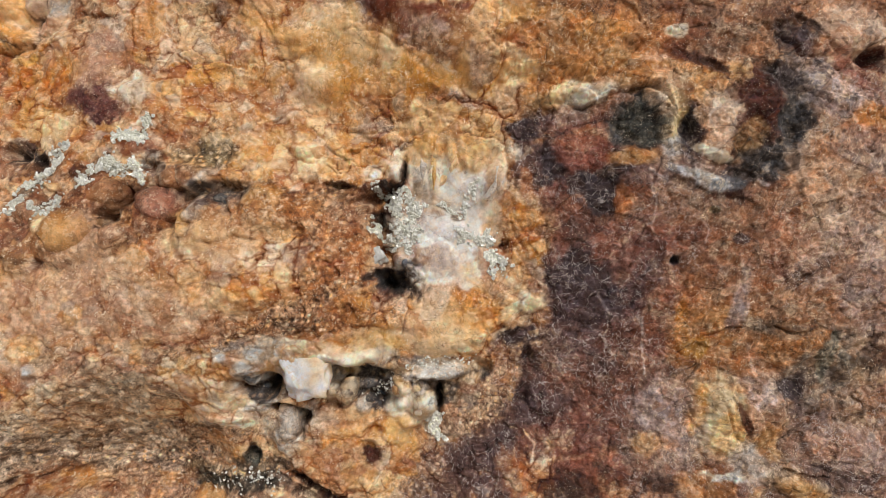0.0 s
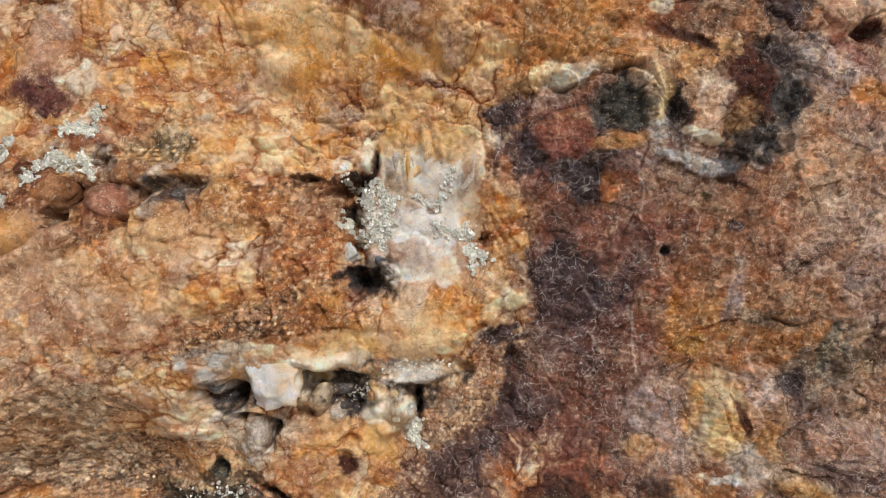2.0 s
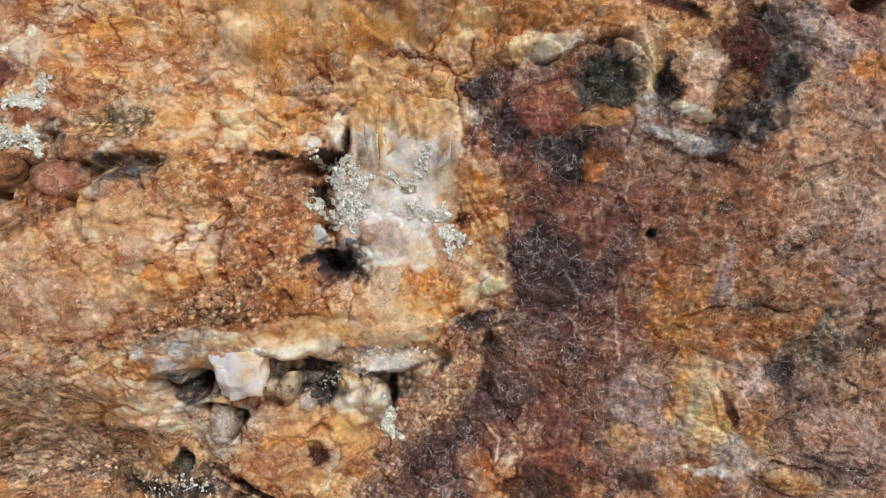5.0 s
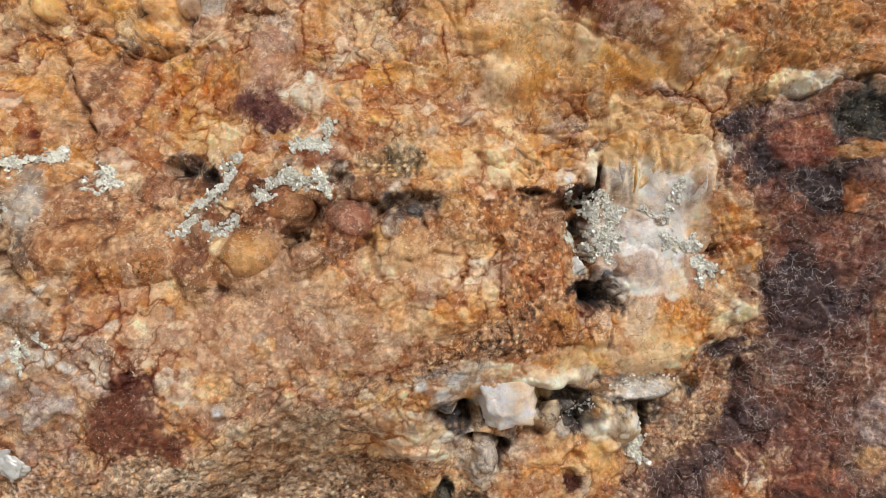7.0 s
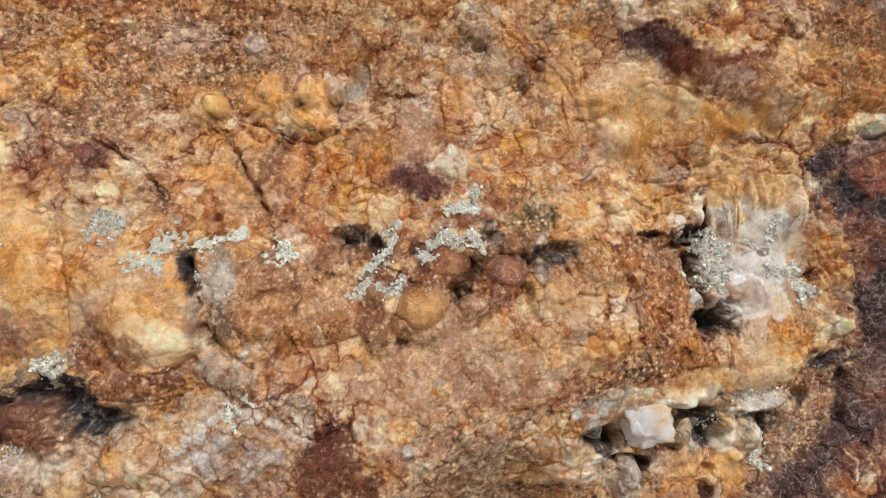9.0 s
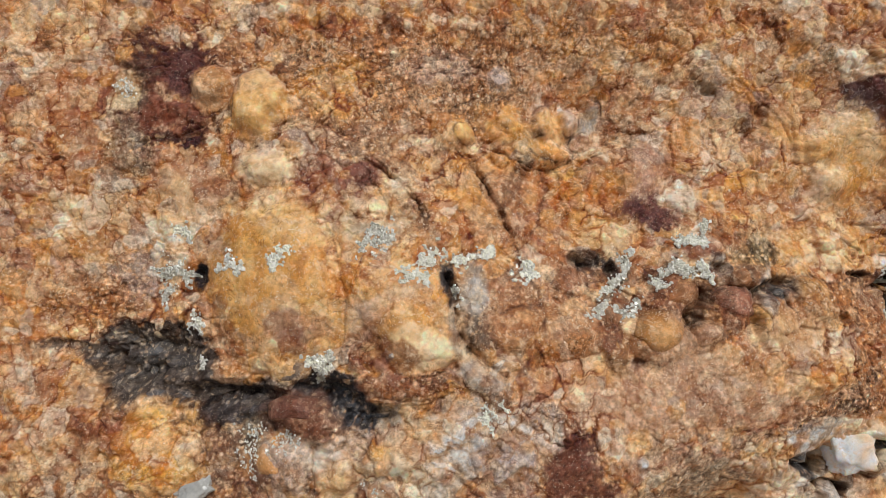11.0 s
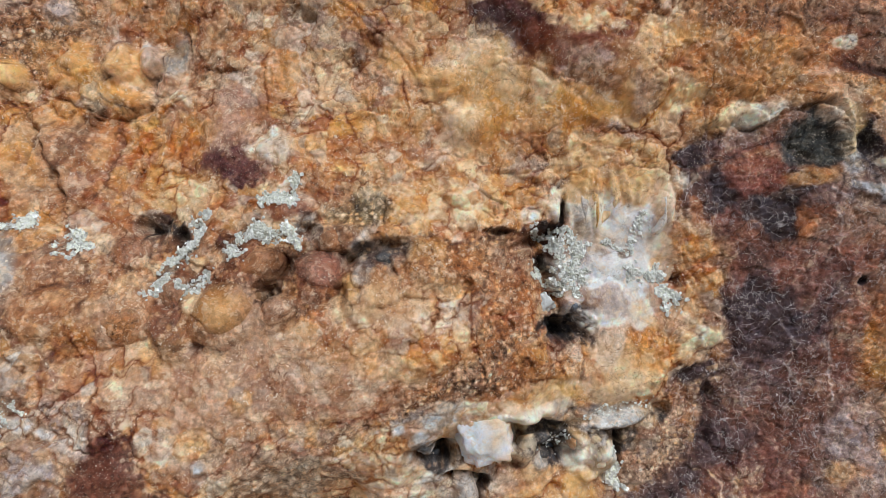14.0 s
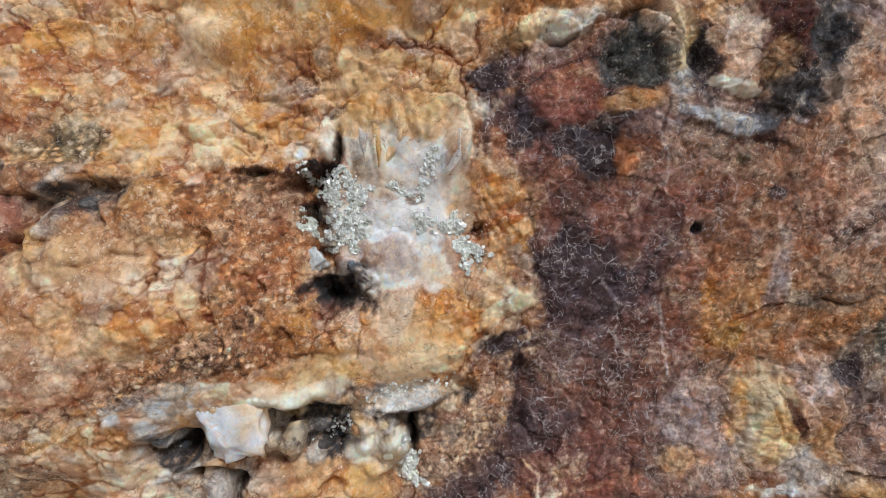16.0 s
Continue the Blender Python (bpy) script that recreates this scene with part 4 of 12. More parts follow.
lump(-70.4, -45.9, 5.5, 2.7, 17, 1.4, "GREYW", .8)
lump(-92.9, -55.9, 6.8, 5.4, 7, 1, "CREAM", .8)
lump(-85.5, -58.6, 6, 5.5, -3, 1, "CREAMOR", .8)
lump(-98.4, -72.5, 9.2, 2.8, -4, 1, "PALE", .8)
lump(-83.8, -70.9, 9.4, 2.3, -4, 1, "PALE", .8)
lump(-74.9, -75.8, 5.7, 4.8, -4, 1, "CREAM", .7)
patch(-99.2, -47.5, 5.3, 4.4, -2, "GRITDK", .5)
lump(-52.7, -40.5, 9.3, 3.7, 17, 1.4, "OCHTAN", .8)
lump(-61.4, -38.7, 6.9, 3.2, 7, 1.4, "OCHRE", .8)
lump(-39.2, -37.4, 9.5, 4.3, -2, 1.4, "CREAMOR", .8)
lump(-25.3, -43.0, 9.7, 3.9, -7, 1.8, "CREAMY", .9)
lump(-29.8, -31.8, 7.2, 5.7, -2, 1.4, "OCHRUST", .8)
lump(-20.6, -38.2, 7.3, 7.3, -2, 1.4, "AMBER", .8)
lump(-15.5, -28.6, 6.3, 7.3, -1, 1.4, "OCHRUST", .8)
lump(-1.0, -27.6, 6.4, 8.8, -1, 1.4, "CREAM", .8)
lump(-3.6, -42.4, 7.4, 6, -1, 1.4, "CREAMOR", .9)
lump(13.5, -41.4, 7.5, 6, 10, 1.4, "CREAMY", .9)
lump(20.8, -28.9, 5.9, 5.9, 0, 1.4, "CREAM", .6)
lump(8.9, -20.4, 7.3, 4.9, -0, 1.4, "AMBERP", .9)
lump(18.6, -14.3, 7.3, 4.8, 0, 1.4, "OCHRE", .8)
lump(4.3, -5.9, 7.2, 6.3, -0, 1.4, "PALE", .9)
lump(-5.2, -2.3, 9.6, 9.6, -0, 1.4, "WHITEQ", .9)
lump(-5.6, -14.3, 9.6, 7.2, -20, 1.4, "WHITEQ", .95)
lump(-8.5, 9.8, 6.2, 8.1, 0, 1.4, "GREYQ", .6)
lump(16.5, 17.1, 5.7, 9.5, -0, 1.4, "GREYW", .7)
lump(23.0, 33.7, 3.8, 9.5, -1, 1.4, "PALE", .8)
lump(13.3, 45.6, 7.1, 6.2, -1, 1.4, "CREAM", .8)
lump(-5.1, 42.4, 5.3, 8.2, 0, 1.4, "CREAM", .8)
patch(6.9, 31.5, 5.7, 4.8, -0, "GREYQ", .7)
patch(-2.4, 21.9, 7.2, 3.8, 0, "GREYQ", .6)
lump(28.0, 19.4, 4.2, 8.5, 4, 1.4, "AMBERP", .8)
lump(28.8, 35.8, 4.7, 7, -1, 1, "CREAM", .5)
lump(36.9, 28.6, 6, 7.9, -1, 1, "RUSTTAN", .8)
lump(39.6, -2.1, 4.2, 7.1, 0, 1, "AMBER", .7)
lump(28.2, -21.5, 5.8, 4.8, 0, 1.4, "PALE", .7)
lump(29.3, -30.2, 5.9, 4.4, 1, 1.4, "OCHTAN", .6)
lump(-20.6, -52.0, 9.9, 2.5, -2, 1.4, "GREYG", .7)
lump(-33.8, -60.7, 6.4, 4.9, -3, 1.4, "GREYG", .6)
lump(3.7, -51.3, 10, 3, 4, 1.8, "WHITEQ", .8)
lump(-6.0, -55.1, 10, 3, -1, 1.8, "GREYW", .8)
lump(11.1, -61.6, 6.1, 6.1, -0, 1.4, "TANOR", .8)
lump(21.0, -51.4, 7.5, 10, 0, 1.4, "TANRUST", .8)
lump(-53.9, -80.2, 9.8, 5.9, 16, 1.4, "CREAMOR", .8)
lump(-44.5, -76.7, 9.9, 4.9, 7, 1.4, "OCHTAN", .8)
lump(-54.1, -95.8, 12.3, 4.9, -24, 1.4, "OCHRUST", .8)
lump(-35.1, -98.5, 10, 6.5, -3, 1.4, "CREAMOR", .8)
lump(-30.3, -75.5, 7.5, 4, -3, 1, "RUSTTAN", .7)
lump(-48.1, -104.6, 9.9, 3.5, -33, 1.4, "TANRUST", .7)
patch(-57.8, -93.6, 7.4, 3.4, -34, "CREAM", .5)
lump(-5.8, -95.2, 7.5, 7.5, -1, 1, "TANRUST", .7)
lump(-13.4, -105.1, 7.5, 5, -1, 1, "TANRUST", .6)
patch(50.2, 25.9, 9.1, 6.8, -1, "REDMAUVE", .6)
patch(84.9, 13.8, 10.9, 8.8, -1, "MAUVETAN", .6)
patch(97.9, 7.0, 13.1, 8.7, -0, "MAUVE", .6)
patch(112.5, 13.6, 13, 4.3, -0, "TANB", .7)
patch(120.5, 24.5, 12.9, 4.3, -1, "UMBER", .5)
patch(144.3, 31.0, 17.5, 13.2, 0, "TANB", .7)
patch(158.3, 33.4, 11.2, 8.9, 1, "PINKTAN", .5)
patch(152.5, -6.5, 18.1, 13.6, -0, "MAUVETAN", .6)
patch(171.8, -17.9, 9.3, 18.5, -0, "LILAC", .5)
patch(108.7, -13.5, 11.2, 6.7, 0, "RUSTOR", .4)
patch(104.1, -32.4, 6.9, 9.2, 1, "TANOR", .6)
patch(116.9, -27.5, 9.1, 5.5, 1, "OCHTAN", .6)
patch(126.9, -37.0, 13.8, 6.9, 1, "TANRUST", .6)
patch(94.4, -54.6, 14.2, 11.9, 2, "MAUVE", .6)
patch(80.2, -47.6, 7.1, 7.1, 2, "OLIVTAN", .4)
patch(71.4, -67.6, 17, 12.2, 2, "UMBER", .5)
patch(61.6, -48.0, 14.5, 9.7, 2, "DKPLUM", .5)
patch(93.8, -97.4, 14.4, 7.2, 2, "MAUVE", .5)
patch(107.6, -99.0, 9.5, 7.1, 2, "TANOR", .6)
patch(42.9, -73.6, 10, 12.4, 2, "UMBER", .6)
patch(16.1, -84.4, 15.1, 7.6, 41, "DKPLUM", .7)
patch(51.4, -99.1, 12.2, 7.3, 2, "UMBER", .6)
patch(56.7, -89.7, 7.4, 3.9, 2, "RUSTPL", .6)
streak("LILACW", 0.70, .6, 81.1, -27.9, 85.3, -37.6, 83.8, -49.9)
streak("LILACW", 0.70, .7, 126.0, -39.3, 128.0, -49.0, 132.6, -53.6, 138.3, -58.3)
streak("LILACW", 0.70, .6, 120.0, -6.5, 120.3, -18.1, 123.3, -29.8)
streak("LILACW", 0.70, .6, 132.4, -51.2, 139.0, -51.1, 141.7, -60.6)
streak("PALEPK", 0.70, .7, 39.5, -99.8, 43.3, -92.6, 48.3, -90.1)
streak("PALEPK", 0.70, .6, 51.8, -91.1, 61.4, -89.1)
streak("LILACW", 0.93, .6, 161.2, -69.3, 167.6, -73.7, 176.1, -75.7)
streak("LILACW", 0.93, .6, 164.6, -38.9, 165.3, -55.2)
lump(171.2, -41.1, 3.7, 2.8, 20, 1, "LILACGR", .8)
pit(173.1, -36.4, 7, 1.9, 30, 4, "UMBER", .7)
crack(0.6, 2.2, 1.8, 165.0, -45.9, 171.1, -38.8, 179.2, -34.1)
crack(0.6, 1.8, 1.4, 130.7, -30.9, 142.2, -34.3, 152.9, -31.9, 162.2, -36.5)
crack(0.5, 1.4, 0.9, 101.0, 40.1, 107.4, 35.6, 113.7, 34.3)
crack(0.6, 1.8, 1.4, 61.2, 53.1, 67.5, 50.5, 71.8, 54.8)
crack(0.6, 1.8, 1.4, 48.0, 30.6, 52.4, 32.8, 54.4, 37.3)
lump(165.1, -94.4, 14, 7, -18, 1.4, "MAUVETAN", .5)
lump(161.3, -78.6, 16.4, 6.1, -24, 1.4, "MAUVETAN", .7)
lump(173.6, -87.1, 11.6, 7, -19, 1.4, "LILAC", .5)
lump(148.2, -81.4, 9.4, 7.1, -28, 1.4, "TANRUST", .6)
calm(-310.8, 37.3, 26.9, 35.9, -2, .6)
calm(-253.5, 19.4, 24.1, 21.9, -2, .5)
calm(-131.8, -19.6, 47, 19.2, -0, .5)
lump(-374.1, 126.0, 7.2, 7.2, 17, 1, "OCHRE", .5)
lump(-367.3, 113.9, 9.6, 7.2, -3, 1, "PINKTAN", .5)
patch(-367.1, 109.1, 7.2, 14.4, 7, "GREYBR", .7)
lump(-375.9, 95.2, 9.6, 6.2, -3, 1, "OCHRE", .7)
lump(-357.8, 92.3, 9.6, 6.2, -4, 1, "PINKTAN", .7)
lump(-341.8, 94.0, 11.9, 4.8, -3, 1, "OCHTAN", .7)
lump(-355.6, 82.9, 9.5, 5.7, -4, 1, "CREAM", .7)
lump(-346.6, 75.5, 6.2, 9.5, -3, 1, "CREAM", .7)
patch(-369.3, 81.0, 7.2, 7.2, -3, "PALEPK", .6)
patch(-337.2, 82.0, 9.4, 7.1, -3, "BROWN", .5)
patch(-372.1, 69.8, 7.2, 9.5, -3, "RUSTTAN", .7)
lump(-358.6, 62.3, 6.2, 7.1, -3, 1.4, "AMBER", .7)
lump(-355.9, 54.3, 9.5, 6.2, -3, 1.4, "WHITEQ", .9)
patch(-366.2, 47.8, 7.1, 4.7, -3, "GREYBL", .7)
lump(-345.4, 50.3, 6.1, 5.6, -3, 1.4, "OCHRE", .7)
patch(-375.4, 42.4, 7.1, 7.1, -3, "MAUVE", .7)
patch(-375.2, 28.6, 9.5, 3.8, -2, "TANOR", .6)
lump(-366.4, 23.7, 11.8, 3.8, 3, 1, "OCHRE", .8)
lump(-348.6, 27.5, 7, 7, -2, 1.4, "RUSTTAN", .8)
lump(-318.7, 69.5, 11.5, 3.7, -3, 1.4, "CREAMY", .8)
lump(-302.6, 68.8, 9.1, 3.6, -2, 1.4, "PALEY", .8)
lump(-319.7, 58.2, 11.5, 9.2, -3, 1.4, "GOLDP", .9)
lump(-302.9, 52.8, 11.2, 9, -2, 1.4, "AMBER", .9)
lump(-322.9, 40.1, 9.1, 6.8, -3, 1.4, "AMBERP", .8)
lump(-305.9, 34.8, 11.2, 8.9, -2, 1.4, "CREAMOR", .8)
lump(-291.1, 38.6, 6.6, 11.1, -2, 1.4, "CREAM", .8)
lump(-321.0, 24.1, 9, 6.8, -2, 1.4, "AMBERP", .8)
lump(-301.5, 21.2, 8.8, 6.6, -2, 1.4, "CREAMOR", .7)
patch(-311.7, 17.0, 6.7, 5.3, -2, "REDMAUVE", .7)
lump(-326.4, 8.3, 9.1, 6.8, -2, 1.4, "AMBERP", .7)
patch(-321.7, 10.5, 9, 4.5, -2, "RUSTOR", .5)
lump(-292.1, 12.0, 7.9, 6.6, -2, 1.4, "CREAMOR", .8)
lump(-268.9, 65.5, 9.1, 4.5, -0, 1.4, "CREAM", .7)
lump(-262.2, 46.8, 11.2, 6.7, -1, 1.4, "CREAMOR", .6)
lump(-275.5, 42.6, 6.6, 8.9, -2, 1.4, "CREAMOR", .8)
lump(-266.6, 35.4, 11, 5.7, -2, 1.4, "AMBERP", .8)
lump(-262.3, 19.7, 10.9, 6.5, -2, 1.4, "OCHRE", .8)
lump(-251.2, 21.5, 11, 6.6, -22, 1.4, "AMBER", .8)
lump(-242.6, 12.3, 6.6, 8.8, -2, 1.4, "AMBERP", .8)
lump(-251.5, 4.0, 10.8, 5.2, 7, 1.8, "CREAM", .8)
lump(-260.5, -0.1, 6.5, 3.5, -3, 1.4, "CREAMOR", .8)
lump(-274.9, 11.3, 6.5, 5.2, -2, 1.4, "PINKGREY", .7)
lump(-272.1, 0.3, 8.6, 4.3, -2, 1.4, "MAUVEPK", .7)
lump(-245.1, -7.2, 8.6, 5.2, -3, 1.4, "RUSTTAN", .8)
lump(-222.8, 29.7, 4.6, 9.2, -2, 1.4, "GREYQ", .9)
patch(-230.6, 25.2, 3.2, 9, -12, "GREYQ", .9)
patch(-225.2, 13.8, 4.5, 8.9, -2, "GREY", .8)
patch(-231.8, 5.3, 4.4, 6.6, -3, "GREY", .7)
lump(-229.8, -7.9, 7.4, 6.5, -23, 1.4, "GREYQ", .9)
lump(-218.9, -12.7, 5.2, 6.5, -43, 1.4, "GREYQW", .8)
lump(-214.2, 8.9, 8, 8.9, -2, 1.8, "OLIVBR", .8)
lump(-203.1, 4.0, 8.9, 8.9, -2, 1.8, "OLIVBR", .9)
lump(-193.7, 17.0, 9.2, 6, -2, 1.4, "BROWN", .8)
lump(-209.2, 31.6, 7, 7, -2, 1.4, "TANRUST", .8)
lump(-216.1, 41.5, 7.1, 7.1, -1, 1.4, "BROWN", .6)
lump(-187.5, 3.2, 6.7, 6.7, -2, 1.4, "OCHRE", .7)
lump(-167.8, -2.0, 4.5, 6.7, 18, 1.4, "OLIVOCH", .7)
lump(-179.1, -6.0, 6.7, 4.4, -2, 1, "TANOR", .7)
patch(-190.0, -5.5, 4.4, 3.1, -2, "PALE", .7)
lump(-201.2, -13.5, 11, 5.7, -3, 1, "PINKTAN", .7)
lump(-179.3, -16.8, 13.3, 6.6, -3, 1, "PINKTAN", .7)
lump(-159.4, -17.8, 11.1, 6.7, -3, 1, "PINKTAN", .7)
patch(-223.3, -25.2, 10.9, 6.5, -3, "PINKGREY", .8)
patch(-201.4, -24.1, 8.8, 5.3, -3, "PINKGREY", .7)
patch(-219.0, -44.4, 8.8, 11, -3, "LILAC", .6)
lump(-170.6, -41.0, 11.3, 5.9, -18, 1, "PALEPK", .7)
lump(-159.3, -50.8, 13.9, 6.9, -4, 1, "TANPK", .7)
patch(-234.4, -31.1, 8.7, 8.7, -3, "GREYQW", .8)
lump(-241.1, -24.5, 6.5, 4.3, -3, 1.4, "PALE", .7)
lump(-252.4, -28.5, 8.6, 4.3, 7, 1.4, "OCHTAN", .9)
lump(-266.1, -30.4, 7.4, 5.2, -2, 1.4, "OCHRUST", .8)
lump(-270.8, -38.9, 6.5, 5.2, -2, 1.4, "CREAM", .8)
lump(-257.4, -43.7, 8.7, 4.4, -3, 1.4, "GREYQW", .8)
lump(-243.8, -46.0, 8.7, 6.6, -3, 1.4, "GREYQ", .8)
lump(-232.5, -46.3, 7.5, 8.8, -3, 1.4, "GREYQW", .8)
lump(-273.5, -50.0, 6.6, 6.6, -2, 1.4, "GREYQ", .8)
lump(-291.0, -34.1, 5.7, 6.6, -1, 1.8, "PALEPK", .8)
lump(-282.4, -43.3, 5.7, 7.5, -2, 1.8, "CREAM", .9)
lump(-304.5, -51.3, 9, 5.9, -1, 1.4, "GREYQ", .6)
lump(-312.3, -54.8, 9.1, 5.5, -0, 1.4, "TANOR", .6)
lump(-322.8, -45.7, 9.2, 6, -0, 1, "BROWN", .7)
lump(-368.1, -40.6, 11.6, 9.3, -1, 1.4, "OCHRUST", .7)
lump(-352.2, -41.7, 9.3, 7, -0, 1.4, "OCHRE", .7)
lump(-358.1, -25.0, 9.3, 7, -1, 1.4, "GOLD", .8)
lump(-365.3, -34.9, 9.3, 7, -1, 1.4, "GOLDP", .9)
lump(-347.0, -27.6, 7, 5.6, -1, 1.4, "OCHRE", .7)
patch(-369.7, -50.7, 11.6, 6.9, -1, "RUST", .6)
patch(-347.7, -54.5, 13.9, 4.6, -0, "UMBER", .5)
crack(0.9, 3.1, 2.2, -238.6, -16.0, -254.2, -15.5, -274.5, -12.7, -281.6, -6.0)
crack(0.9, 3.6, 2.2, -336.8, 2.0, -323.3, -1.7, -309.9, -3.3)
patch(-294.8, 131.9, 14.3, 7.1, 0, "GRITRUST", .7)
patch(-313.2, 134.6, 9.6, 4.8, -1, "DKRUST", .5)
lump(-283.0, 116.8, 9.4, 5.7, 1, 1, "ORANGE", .6)
patch(-262.5, 124.8, 14.4, 9.6, 3, "BROWNOCH", .7)
patch(-234.3, 131.6, 14.8, 7.4, 4, "PINKGREY", .5)
patch(-221.0, 115.3, 15, 7.5, 3, "GRITRUST", .5)
patch(-181.6, 127.9, 20.5, 10.2, 0, "TANPK", .6)
patch(-163.9, 119.9, 10.3, 7.7, -1, "AMBER", .6)
patch(-146.0, 124.9, 12.8, 7.7, -2, "GREYQW", .5)
patch(-163.6, 106.0, 10.4, 7.8, -1, "MAUVE", .5)
patch(-251.7, 100.5, 12, 7.2, 2, "BROWN", .5)
lump(-274.2, 97.3, 11.7, 7, 11, 1.4, "BROWN", .6)
patch(-289.5, 87.4, 11.5, 6.9, -1, "MAUVE", .5)
lump(-222.5, 84.7, 7.4, 12.4, -39, 1.4, "OCHTAN", .7)
lump(-231.8, 68.8, 8.6, 6.2, 1, 1.4, "AMBERP", .8)
lump(-222.9, 46.4, 11.8, 7.1, -31, 1.4, "TANOR", .7)
lump(-215.8, 66.7, 5.9, 14.7, -30, 1.4, "TANOR", .7)
lump(-198.9, 66.8, 10, 10, -1, 1.4, "OCHRUST", .6)
lump(-191.8, 77.6, 10.2, 7.6, -21, 1.4, "OCHRE", .7)
lump(-205.7, 88.1, 7.6, 5.1, -9, 1.4, "AMBER", .8)
lump(-191.0, 99.5, 7.7, 5.2, 0, 1.4, "AMBERP", .8)
lump(-182.4, 64.1, 7.6, 10.1, -1, 1.4, "TANOR", .7)
lump(-169.8, 58.0, 10, 10, -2, 1.4, "PINKTAN", .6)
lump(-145.3, 84.4, 10.3, 15.5, 8, 1.4, "PINKTAN", .6)
lump(-147.4, 69.3, 8.7, 12.7, -2, 1.4, "MAUVEPK", .7)
patch(-146.0, 61.5, 6.5, 6.5, -2, "PLUM", .9)
lump(-125.4, 65.4, 8.6, 5.6, 8, 1, "PALE", .8)
lump(-112.6, 54.9, 12.5, 7.5, -2, 1.4, "OCHTAN", .7)
lump(-93.2, 54.8, 12.7, 7.6, -2, 1.4, "OCHTAN", .7)
lump(-100.9, 82.4, 12.9, 10.3, -2, 1.4, "RUSTTAN", .6)
lump(-74.3, 97.2, 12.9, 10.3, 18, 1.4, "CREAMOR", .8)
lump(-62.1, 90.0, 10.4, 7.8, 9, 1.4, "PALEPK", .9)
lump(-58.6, 75.5, 10.5, 7.9, -11, 1.4, "CREAM", .9)
lump(-42.4, 74.8, 9, 7.9, -1, 1.4, "AMBERP", .8)
lump(-84.4, 77.8, 10.4, 7.8, -2, 1.4, "PALEPK", .7)
lump(-69.7, 73.0, 7.9, 6.3, -1, 1.4, "PINKTAN", .7)
crack(0.6, 2.2, 1.8, -81.3, 109.1, -71.6, 99.7, -70.2, 87.7, -68.9, 78.0)
patch(94.3, 90.6, 26.4, 11, -4, "RUSTB", .6)
patch(123.7, 86.9, 17.6, 11, -2, "BROWN", .5)
patch(154.1, 82.1, 20.4, 13.6, 1, "RUSTTAN", .5)
patch(153.7, 66.5, 20.2, 9, -19, "MAUVE", .5)
lump(129.0, 64.1, 6.5, 6.5, -1, 1, "UMBER", .6)
patch(117.9, 44.2, 8.5, 8.5, -1, "OLIVBR", .6)
patch(111.9, 55.5, 8.6, 6.4, -2, "LILACW", .6)
streak("LILACW", 1.17, .7, 87.8, 56.3, 88.7, 45.0, 92.9, 38.2)
streak("LILACW", 0.93, .6, 97.9, 33.6, 105.3, 31.2, 111.9, 29.0)
patch(4.6, 9.8, 19.1, 21.5, 0, "WHITEQ", .6)
patch(-4.3, -9.5, 12, 14.4, -0, "WHITEQ", .7)
patch(4.4, 33.9, 21.5, 12, -0, "PALE", .5)
patch(-107.2, 75.4, 81.3, 29.6, -0, "OCHRUST", .22)
patch(-149.3, 81.5, 25.1, 22.6, -1, "ORANGE", .2)
patch(-25.4, 78.9, 19.3, 14.4, 0, "AMBER", .35)
patch(17.2, -25.3, 9.8, 8.6, 0, "ORANGE", .5)
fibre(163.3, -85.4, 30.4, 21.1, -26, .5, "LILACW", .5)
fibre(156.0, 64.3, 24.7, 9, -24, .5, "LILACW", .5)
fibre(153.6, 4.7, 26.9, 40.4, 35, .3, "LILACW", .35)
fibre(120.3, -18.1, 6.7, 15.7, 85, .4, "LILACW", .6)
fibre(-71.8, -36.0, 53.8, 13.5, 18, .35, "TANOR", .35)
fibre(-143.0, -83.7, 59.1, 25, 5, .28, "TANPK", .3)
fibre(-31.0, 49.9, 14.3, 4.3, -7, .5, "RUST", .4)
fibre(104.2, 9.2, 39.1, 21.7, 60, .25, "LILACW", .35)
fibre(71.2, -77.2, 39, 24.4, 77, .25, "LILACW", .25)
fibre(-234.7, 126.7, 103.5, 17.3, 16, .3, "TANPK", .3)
patch(61.0, 25.6, 9, 6.7, -1, "CHARPL", .8)
patch(71.8, 17.4, 4.4, 7.5, -1, "RUST", .7)
lump(73.2, 17.4, 4.9, 7.5, -1, 1)
patch(57.2, 3.8, 4.1, 3.7, -0, "OLIVBR", .7)
patch(75.5, -6.6, 3.6, 13.6, -5, "RUSTPL", .9)
patch(64.8, -16.2, 11.6, 13.9, 1, "DKPLUM", .9)
lump(64.7, -13.8, 13.9, 18.5, 1, 1.4)
patch(130.6, -2.0, 6.6, 7.5, 0, "RUST", .6)
patch(107.2, -19.3, 9, 5.9, 1, "RUSTTAN", .6)
patch(104.3, -34.9, 4.6, 5.5, 1, "OCHRE", .7)
patch(113.8, -39.5, 9.3, 6.9, 1, "OCHTAN", .6)
patch(92.5, -65.7, 8.6, 9.6, 2, "LILACGR", .45)
patch(76.0, -60.0, 7.2, 9.7, 2, "RUSTPL", .6)
patch(105.1, -68.9, 3.8, 8.1, 2, "ORANGE", .6)
lump(116.4, -66.2, 6.6, 10.4, 10, 2.1, "PALEY", .8)
lump(118.8, -79.2, 6.2, 7.1, 2, 1.8, "CREAMY", .9)
lump(130.7, -58.5, 8, 9.4, -9, 2.1, "PALEPK", .5)
